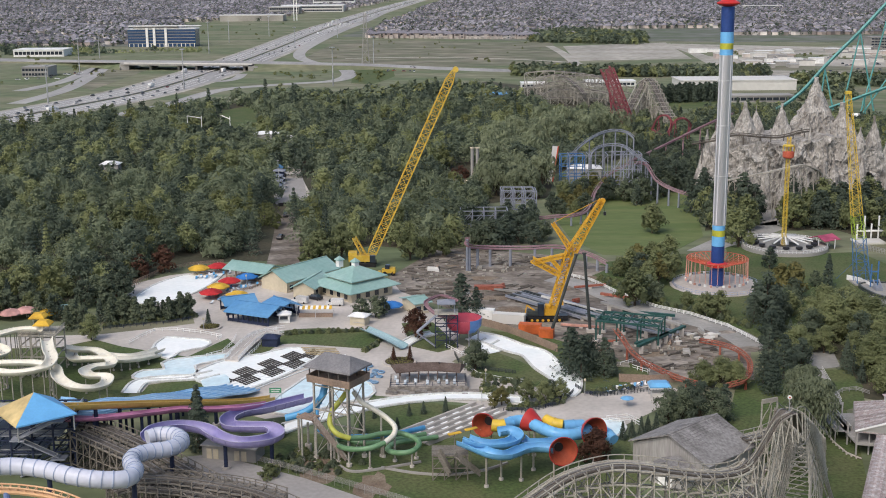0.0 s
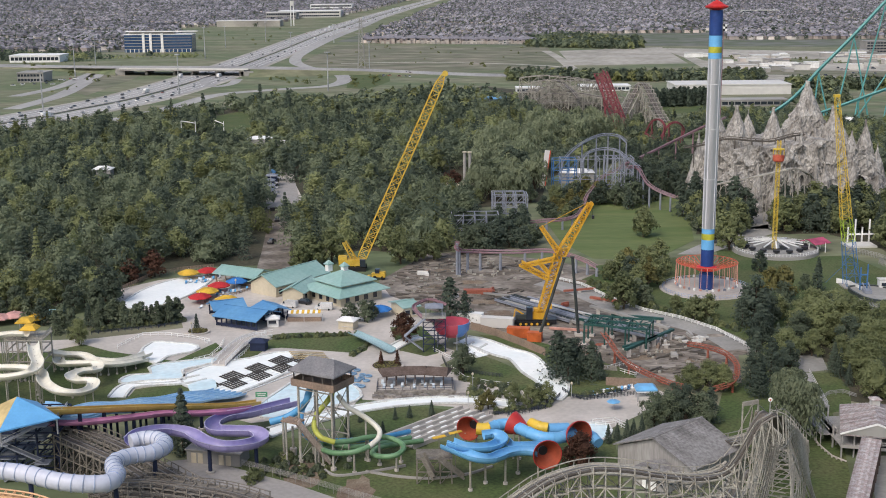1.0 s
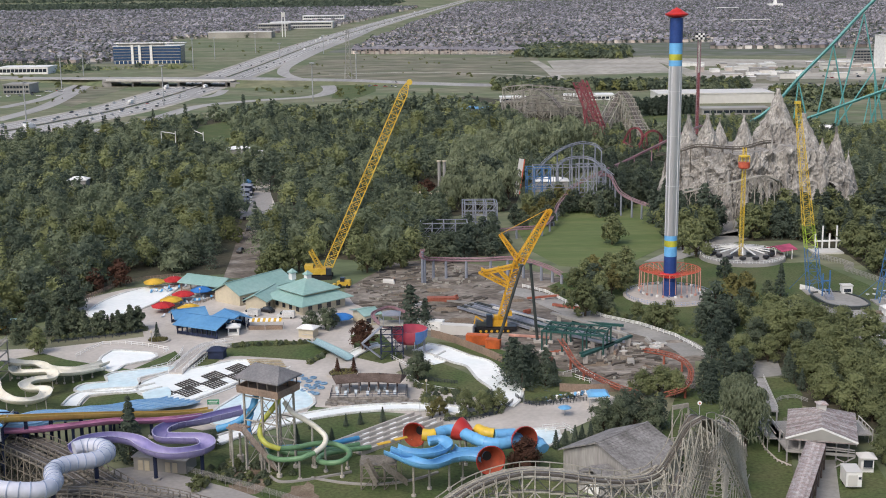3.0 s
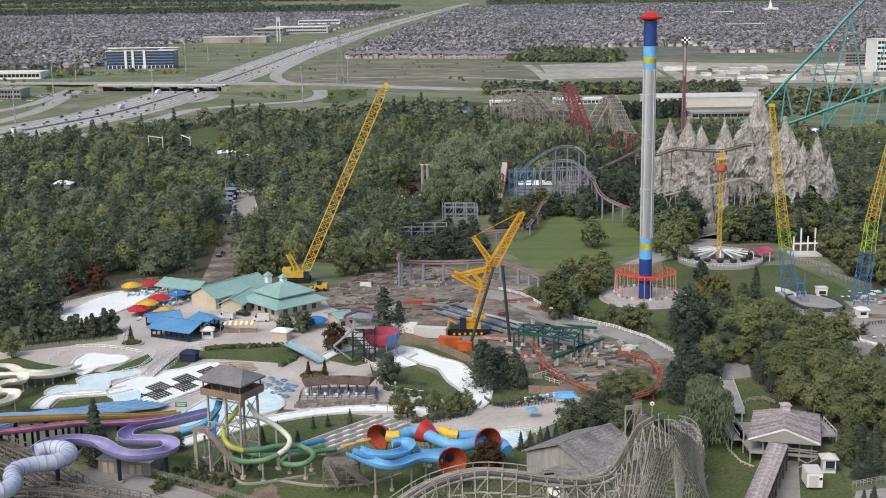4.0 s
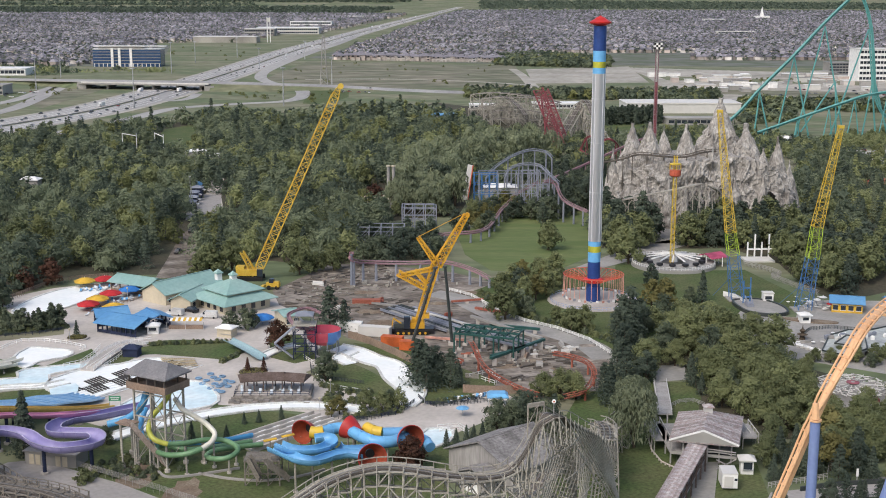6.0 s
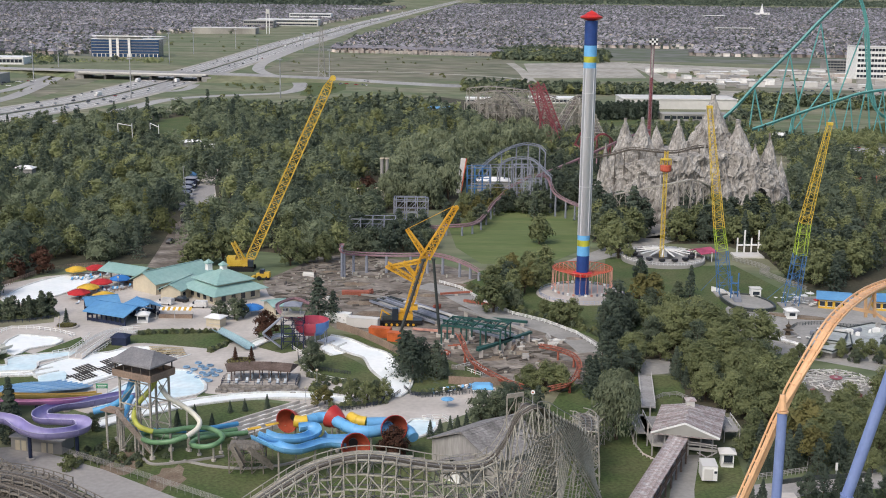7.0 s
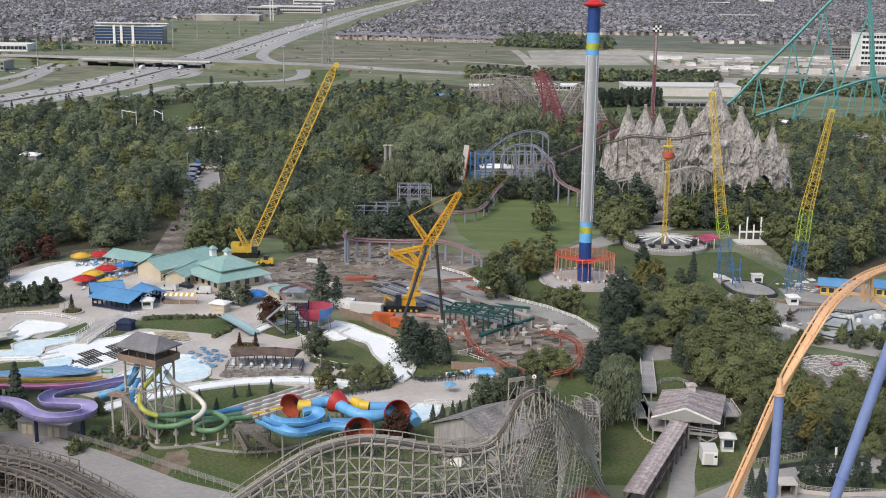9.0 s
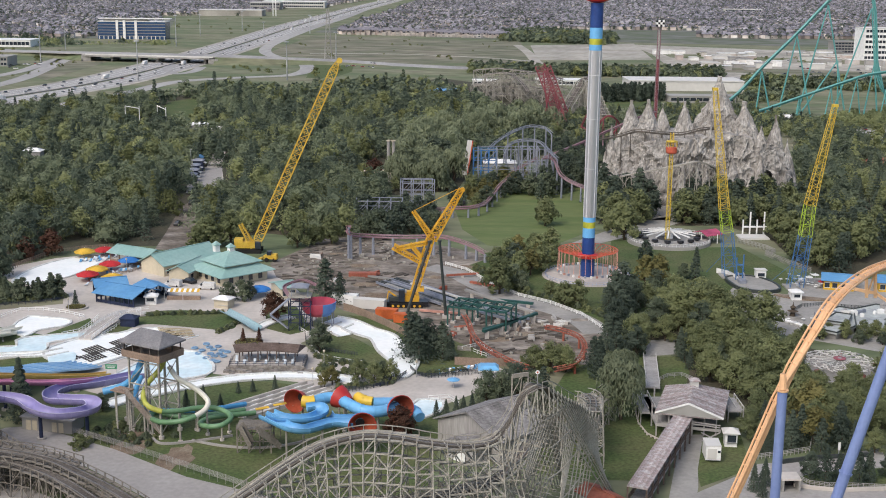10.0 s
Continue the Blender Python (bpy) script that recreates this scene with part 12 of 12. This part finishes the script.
for kind, p, h in (("spruce", (-98.4, 349.0, 0.0), 8), ("cedar", (-94.6, 348.7, 0.0), 9), ("cedar", (-90.6, 349.7, 0.0), 9), ("cedar", (-87.9, 348.3, 0.0), 8), ("cedar", (-82.8, 349.2, 0.0), 8), ("cedar", (-80.3, 351.5, 0.0), 6),
                   ("cedar", (-77.6, 352.0, 0.0), 6), ("cedar", (-75.7, 353.7, 0.0), 8), ("cedar", (-73.3, 353.6, 0.0), 8), ("spruce", (-65.9, 344.5, 0.0), 5.0), ("maple", (-112.1, 351.0, 0.0), 8), ("ash", (-96.1, 330.7, 0.0), 7.5),
                   ("cedar", (-105.9, 347.6, 0.0), 8), ("cedar", (-117.2, 351.3, 0.0), 8), ("red", (-98.9, 402.5, 0.0), 8.5), ("red", (-92.6, 410.1, 0.0), 10), ("maple", (-98.1, 376.3, 0.0), 10),
                   ("pine", (7.7, 349.7, 0.0), 14), ("pine", (12.2, 349.5, -0.0), 9), ("red", (-5.4, 329.9, 0.0), 9), ("maple", (10.3, 300.9, 0.0), 8.5), ("plum", (-10.9, 308.6, 0.4), 4.2), ("plum", (-6.6, 308.6, 0.4), 4.4),
                   ("pine", (34.1, 297.7, -0.0), 12.5), ("pine", (36.5, 293.0, 0.0), 11), ("pine", (38.6, 296.6, 0.0), 11), ("pine", (42.6, 295.4, 0.0), 10.5), ("pine", (35.5, 303.2, 0.0), 10), ("spruce", (44.6, 295.3, 0.0), 8),
                   ("ash", (21.7, 276.3, -0.0), 6.0), ("ash", (25.7, 276.1, 0.0), 6.5), ("ash", (29.8, 277.9, 0.0), 5.5), ("maple", (27.8, 278.9, 0.0), 5), ("yellow", (13.9, 272.8, 0.0), 4.2), ("yellow", (15.7, 274.6, 0.0), 5),
                   ("spruce", (-6.0, 268.0, 0.0), 3.2), ("spruce", (-2.7, 269.0, 0.0), 3.6), ("spruce", (2.4, 270.2, 0.0), 4.0), ("spruce", (-8.4, 257.2, 0.0), 4.2), ("spruce", (-16.3, 257.6, 0.0), 4.6), ("spruce", (-14.0, 266.5, 0.0), 3.0),
                   ("maple", (52.6, 262.0, -0.0), 8.5), ("maple", (55.9, 263.0, 0.0), 8.5), ("maple", (59.8, 262.8, 0.0), 9), ("maple", (63.2, 261.5, 0.0), 8.5), ("pine", (65.8, 264.3, 0.0), 8), ("maple", (58.7, 270.4, 0.0), 7),
                   ("red", (33.0, 237.6, 0.0), 8.5), ("ash", (65.5, 286.1, 0.0), 8.2), ("ash", (69.5, 285.0, 0.0), 8.2), ("ash", (73.5, 285.7, 0.0), 8.2), ("ash", (72.3, 290.1, 0.0), 6),
                   ("spruce", (81.3, 281.4, 0.0), 12), ("pine", (80.8, 287.9, 0.0), 9), ("pine", (86.9, 292.0, -0.0), 11), ("pine", (96.6, 345.4, 0.0), 15), ("pine", (94.6, 350.6, 0.0), 10), ("spruce", (97.6, 338.1, 0.0), 12),
                   ("willow", (82.3, 252.0, 0.0), 14.5), ("willow", (84.5, 267.2, 0.0), 12), ("ash", (79.7, 349.0, 0.0), 9), ("ash", (83.6, 347.5, 0.0), 8.5), ("ash", (60.8, 361.9, 0.0), 14), ("maple", (65.9, 369.0, 0.0), 9), ("yellow", (72.4, 386.8, 0.0), 9), ("maple", (68.1, 365.4, 0.0), 7),
                   ("ash", (84.6, 468.1, 0.0), 14), ("ash", (112.0, 443.0, 0.0), 15), ("ash", (109.5, 455.4, 0.0), 11), ("yellow", (107.7, 371.2, 0.0), 11), ("yellow", (111.9, 370.9, 0.0), 11.5), ("spruce", (126.4, 383.1, 0.0), 11), ("maple", (122.4, 383.4, 0.0), 6), ("pine", (114.3, 408.0, 0.0), 8),
                   ("ash", (3.0, 432.1, 0.0), 13), ("ash", (-8.8, 425.6, 0.0), 12), ("ash", (-40.8, 424.4, 0.0), 14), ("ash", (-33.4, 429.2, 0.0), 13), ("ash", (-3.0, 429.7, 0.0), 9), ("ash", (-44.0, 419.3, 0.0), 9), ("ash", (-101.6, 406.7, 0.0), 13), ("ash", (-117.2, 452.5, 0.0), 16), ("ash", (-90.9, 440.9, 0.0), 13),
                   ("spruce", (-50.9, 249.0, 0.0), 15.0), ("maple", (-34.7, 255.0, 0.0), 5), ("shrub", (-33.6, 232.8, 0.0), 3), ("maple", (-17.6, 351.3, 0.0), 7), ("maple", (-21.7, 350.3, 0.0), 7), ("maple", (-15.2, 352.4, 0.0), 6)):
    tree(kind, p[0], p[1], h)
for p in [(40.8, 252.0), (43.0, 253.6), (45.3, 254.9), (47.0, 256.2), (49.0, 257.2), (35.4, 249.5)]:
    tree("spruce", p[0], p[1], 4.5)
RING = [(127.9, 276.9), (136.6, 307.3), (147.5, 315.4), (159.3, 300.4), (152.5, 277.5), (137.8, 270.9)]
grove(("ash", "ash", "ash", "ash", "ash", "maple"), [(89.6, 302.1), (98.4, 326.5), (106.4, 344.8), (122.1, 353.9), (129.0, 345.2), (125.5, 314.1), (139.0, 289.1), (155.4, 283.8), (140.9, 249.8), (123.6, 247.2), (114.5, 256.4), (112.4, 270.4), (102.7, 279.0), (105.5, 295.6), (105.6, 307.6), (100.3, 310.4)], 7.6, 7, 11.5, 31, (RING,))
for p in [(110.5, 337.3), (119.2, 342.8), (110.1, 325.8), (120.9, 336.6), (119.6, 304.3), (120.5, 285.7), (122.6, 277.1), (111.4, 290.7)]:
    tree("ash", p[0], p[1], 12.5, 1.1)
grove(("ash", "yellow", "ash", "pine"), [(121.4, 243.4), (127.0, 255.8), (144.3, 257.9), (138.6, 242.0), (129.9, 237.8), (121.5, 237.6)], 6.5, 6, 9, 34)
grove(("pine", "maple", "spruce", "ash"), [(107.8, 477.4), (117.9, 515.9), (134.9, 527.9), (135.2, 511.7), (125.6, 475.9), (116.8, 465.5)], 7, 9, 14, 36)
grove(("pine", "ash", "spruce", "ash", "pine"), [(137.7, 472.7), (142.9, 495.8), (161.5, 496.7), (192.0, 496.6), (209.5, 486.5), (204.7, 428.2), (173.5, 387.5), (168.0, 404.1), (169.2, 445.6), (157.5, 473.3)], 7.4, 10, 16, 37)
grove(("maple", "pine"), [(13.2, 431.3), (10.3, 463.2), (16.5, 484.8), (30.2, 489.5), (41.5, 482.8), (44.8, 452.2), (38.0, 440.8), (25.5, 441.7)], 8, 8, 12, 39)
grove(("ash", "yellow", "ash", "ash", "maple"), [(57.4, 395.6), (71.2, 428.8), (86.6, 429.6), (83.9, 410.2), (84.3, 386.0), (70.2, 375.8), (61.3, 376.4)], 8.6, 6, 10, 40)
grove(("willow", "maple", "willow"), [(19.4, 552.7), (21.7, 624.3), (56.5, 654.2), (56.9, 602.6), (49.2, 554.5), (35.8, 534.0)], 10, 12, 17, 41)
grove(("maple", "ash", "maple", "yellow"), [(53.8, 502.0), (56.1, 557.8), (71.6, 577.8), (95.0, 566.2), (93.3, 541.9), (71.2, 523.8), (60.4, 499.8)], 7, 6, 10, 61)
grove(("spruce", "maple", "pine"), [(97.3, 576.0), (108.3, 675.4), (139.6, 695.8), (146.5, 656.5), (133.3, 589.7), (115.5, 580.3)], 7, 7, 12, 62)
grove(("spruce", "pine"), [(118.3, 537.4), (125.5, 577.6), (146.9, 572.3), (145.1, 547.6), (127.9, 521.3)], 6, 9, 14, 63)
grove(("ash", "yellow", "ash"), [(109.7, 469.2), (116.4, 501.2), (128.4, 501.8), (122.4, 469.7)], 6, 8, 11, 64)
grove(("maple", "pine"), [(83.9, 516.2), (95.8, 598.8), (127.7, 623.0), (119.0, 552.6), (99.2, 539.6)], 9, 8, 13, 43)
r = random.Random(51)
for a, b, n in (((-96.0, 342.8, 0.0), (-70.9, 353.4, 0.0), 22), ((-43.6, 333.9, 0.0), (-18.4, 337.0, -0.0), 16), ((9.3, 296.3, 0.0), (22.3, 288.5, -0.0), 12), ((11.3, 283.9, 0.0), (16.8, 281.9, 0.0), 6), ((17.1, 271.4, 0.0), (30.4, 275.9, 0.0), 14), ((-19.0, 316.3, 0.0), (-15.0, 327.7, 0.0), 8), ((37.4, 281.7, -0.0), (48.7, 286.2, 0.0), 10)):
    for k in range(n):
        p = Vector(a).lerp(Vector(b), (k + 0.5) / n)
        tree("shrub", p.x + r.uniform(-0.4, 0.4), p.y + r.uniform(-0.4, 0.4), r.uniform(1.1, 1.7))
for k in range(26):
    p = Vector((-24.0, 239.9, 0.0)) + Vector((r.uniform(-9, 9), r.uniform(-5, 5), 0))
    tree("shrub", p.x, p.y, r.uniform(1.0, 2.2))
for k in range(22):
    p = Vector((16.7, 286.2, 0.0)) + Vector((r.uniform(-7, 7), r.uniform(-5, 5), 0))
    tree("shrub", p.x, p.y, r.uniform(1.0, 2.0))

for a, b, n in (((52.5, 394.0), (60.5, 376.0), 9), ((61.5, 374.0), (70.0, 359.5), 9), ((71.0, 358.5), (80.0, 349.0), 8), ((81.0, 347.5), (88.5, 335.0), 8)):
    for k in range(n):
        p = Vector((*a, 0)).lerp(Vector((*b, 0)), (k + 0.5) / n)
        tree("shrub", p.x + 1.2 + r.uniform(-0.4, 1.0), p.y + 1.0 + r.uniform(-0.4, 0.8), r.uniform(1.4, 2.6))
for kind, p, h in (("pine", (90.5, 318.0), 11), ("spruce", (92.5, 325.0), 12), ("pine", (95.0, 332.5), 13), ("maple", (100.0, 341.0), 9), ("pine", (92.0, 341.5), 9), ("ash", (104.0, 348.5), 9), ("spruce", (93.8, 311.5), 10),
                   ("ash", (98.6, 356.0), 7), ("maple", (108.5, 358.0), 7), ("ash", (76.5, 360.0), 6), ("maple", (110.0, 364.5), 8), ("pine", (86.6, 305.0), 9)):
    tree(kind, p[0], p[1], h)
# east side: trees between plaza and round ride, and before the columns
grove(("ash", "maple", "ash"), [(131.1, 297.8), (139.8, 316.3), (149.0, 323.2), (169.3, 322.7), (176.7, 312.2), (170.1, 295.6), (162.0, 302.6), (154.7, 311.5), (142.0, 308.0)], 5.6, 3.6, 6.2, 71, (RING,))
for kind, p, h in (("ash", (126.9, 246.2, 0.0), 11), ("yellow", (124.2, 248.6, 0.0), 11), ("ash", (130.1, 245.3, 0.0), 10), ("ash", (133.8, 248.8, 0.0), 9), ("ash", (127.6, 266.4, 0.0), 9), ("ash", (141.1, 259.1, 0.0), 7),
                   ("ash", (127.8, 328.1, 0.0), 13), ("ash", (131.4, 317.1, 0.0), 13), ("ash", (115.8, 328.8, 0.0), 14), ("ash", (120.0, 322.2, 0.0), 13), ("ash", (108.3, 327.4, 0.0), 12), ("ash", (124.0, 294.2, 0.0), 11)):
    tree(kind, p[0], p[1], h, 1.15)
for k in range(30):
    p = Vector((-24.5, 237.1, 0.0)) + Vector((r.uniform(-4, 5), r.uniform(-3, 3), 0))
    tree("shrub", p.x, p.y, r.uniform(0.7, 1.4))
for kind, p, h in (("spruce", (104.9, 299.0, 0.0), 9), ("spruce", (105.3, 295.1, 0.0), 8), ("pine", (93.3, 298.6, 0.0), 9), ("spruce", (105.3, 288.6, 0.0), 6), ("maple", (92.0, 304.5, -0.0), 7), ("spruce", (89.2, 291.4, 0.0), 7)):
    tree(kind, p[0], p[1], h)
grove(("maple", "ash", "maple", "spruce", "cedar"), [(-139.8, 345.5), (-129.0, 352.3), (-116.7, 355.6), (-107.9, 360.4), (-97.8, 364.6), (-97.7, 376.0), (-103.4, 383.2), (-120.8, 380.9), (-137.6, 377.3), (-149.9, 372.2)], 7.5, 6, 12, 81)
for p in [(-91.9, 347.6), (-87.7, 347.5), (-84.3, 348.6), (-78.2, 349.6), (-74.9, 351.3), (-94.4, 345.3), (-101.1, 342.0), (-105.7, 341.0)]:
    tree("cedar", p[0], p[1], 7.5, 0.95)
for kind, p, h in (("red", (12.5, 574.0, 0.0), 11), ("red", (9.3, 583.9, 0.0), 8), ("maple", (-0.6, 562.7, 0.0), 9), ("ash", (-14.6, 473.9, 0.0), 11), ("ash", (0.4, 447.2, 0.0), 10), ("ash", (-9.7, 452.7, 0.0), 9), ("maple", (49.3, 510.5, 0.0), 9), ("maple", (52.1, 501.5, 0.0), 8), ("yellow", (55.6, 529.7, -0.0), 6), ("maple", (77.8, 539.1, -0.0), 10), ("maple", (46.7, 544.3, 0.0), 8), ("ash", (23.0, 543.3, 0.0), 7)):
    tree(kind, p[0], p[1], h)
# conifers and broad trees round the bend of the service road
for kind, p, h in (("spruce", (115.7, 234.8), 10), ("spruce", (118.5, 237.6), 9.5), ("spruce", (113.0, 236.4), 8), ("spruce", (110.1, 232.4), 7), ("spruce", (107.9, 232.9), 6.5), ("spruce", (102.4, 213.4), 6), ("spruce", (105.1, 215.6), 6.5), ("spruce", (103.4, 210.6), 5),
                   ("pine", (117.7, 217.5), 7), ("pine", (115.2, 219.3), 6), ("spruce", (120.6, 218.4), 7), ("pine", (121.4, 232.6), 7.5), ("spruce", (128.6, 233.6), 8), ("spruce", (126.4, 218.0), 7.5), ("pine", (124.0, 216.6), 6.5), ("spruce", (123.0, 222.2), 5), ("pine", (126.6, 235.4), 8.5), ("ash", (133.0, 233.2), 5.5), ("pine", (131.0, 219.5), 6), ("ash", (136.0, 222.0), 6), ("ash", (138.5, 236.5), 7),
                   ("pine", (122.6, 243.0), 8), ("spruce", (112.0, 243.0), 9), ("ash", (108.2, 240.5), 7), ("spruce", (116.4, 246.2), 8.5), ("ash", (112.8, 250.0), 8)):
    tree(kind, p[0], p[1], h)
# trees at the mountain's foot
r = random.Random(52)
for k in range(30):
    tree(r.choice(("pine", "spruce", "pine", "ash")), 150.0 + 1.9 * k + r.uniform(-1.5, 1.5), 500.5 + 7.0 * (k / 30) ** 2 + r.uniform(-4.0, 4.0), r.uniform(10, 17))
for k in range(12):
    tree(r.choice(("pine", "spruce", "pine")), 108.0 + 1.9 * k + r.uniform(-1.5, 1.5), 507.0 + r.uniform(-3.0, 3.0), r.uniform(13, 19))
for kind, p, h in (("ash", (112.1, 498.1, 0.0), 15), ("pine", (114.8, 493.3, 0.0), 17), ("ash", (120.6, 491.2, 0.0), 14), ("pine", (125.1, 490.2, -0.0), 19), ("pine", (129.2, 489.2, 0.0), 16), ("pine", (101.3, 558.5, 0.0), 14),
                   ("maple", (106.1, 558.8, 0.0), 13), ("pine", (111.3, 562.2, 0.0), 15), ("ash", (112.4, 469.9, 0.0), 16), ("ash", (121.8, 472.6, 0.0), 14), ("maple", (152.9, 515.6, -0.0), 14)):
    tree(kind, p[0], p[1], h)
# ---- loose stuff on the building site ----
SITE_BACK = [(-12.6, 400.5), (0.7, 437.9), (13.0, 440.8), (43.6, 425.4), (48.7, 408.5), (31.0, 395.9), (32.3, 367.8), (13.5, 349.4), (4.6, 361.5), (-9.1, 381.1)]
SITE_FRONT = [(53.1, 340.8), (73.2, 332.5), (78.7, 316.9), (75.3, 299.6), (59.6, 295.8), (51.6, 303.3), (46.7, 318.7)]
for name, m, label, count, l0, l1, w0, w1, seed in (("timber_litter", M_TIMBER_B, "brown planks and beams strewn over the dirt", 110, 1.5, 6.0, 0.2, 0.4, 91), ("rubble", M_TIMBER, "pale broken rubble strewn over the dirt", 80, 0.4, 1.4, 0.3, 0.7, 92),
                                                    ("dark_scrap", M_TIMBER_D, "dark scrap and ties lying on the dirt", 110, 1.0, 5.0, 0.25, 0.5, 93)):
    r = random.Random(seed)
    g = Geo()
    for outline, n in ((SITE_BACK, count), (SITE_FRONT, count // 3)):
        xs, ys = [p[0] for p in outline], [p[1] for p in outline]
        heaps = [(r.uniform(min(xs), max(xs)), r.uniform(min(ys), max(ys)), r.uniform(-0.5, 0.5)) for k in range(14)]
        left = n
        for k in range(n * 12):
            hx, hy, turn = r.choice(heaps)
            x, y = r.gauss(hx, 7.0), r.gauss(hy, 5.0)
            if left and inside(x, y, outline):
                left -= 1
                a, ln, w = turn + r.gauss(0, 0.35), r.uniform(l0, l1) / 2, r.uniform(w0, w1)
                dx, dy, z = math.cos(a) * ln, math.sin(a) * ln, 0.06 + w / 2
                g.bar((x - dx, y - dy, z), (x + dx, y + dy, z + r.uniform(0, 0.15)), w, w)
    part(name, g, m, None, label, category="litter", kind="stuff")
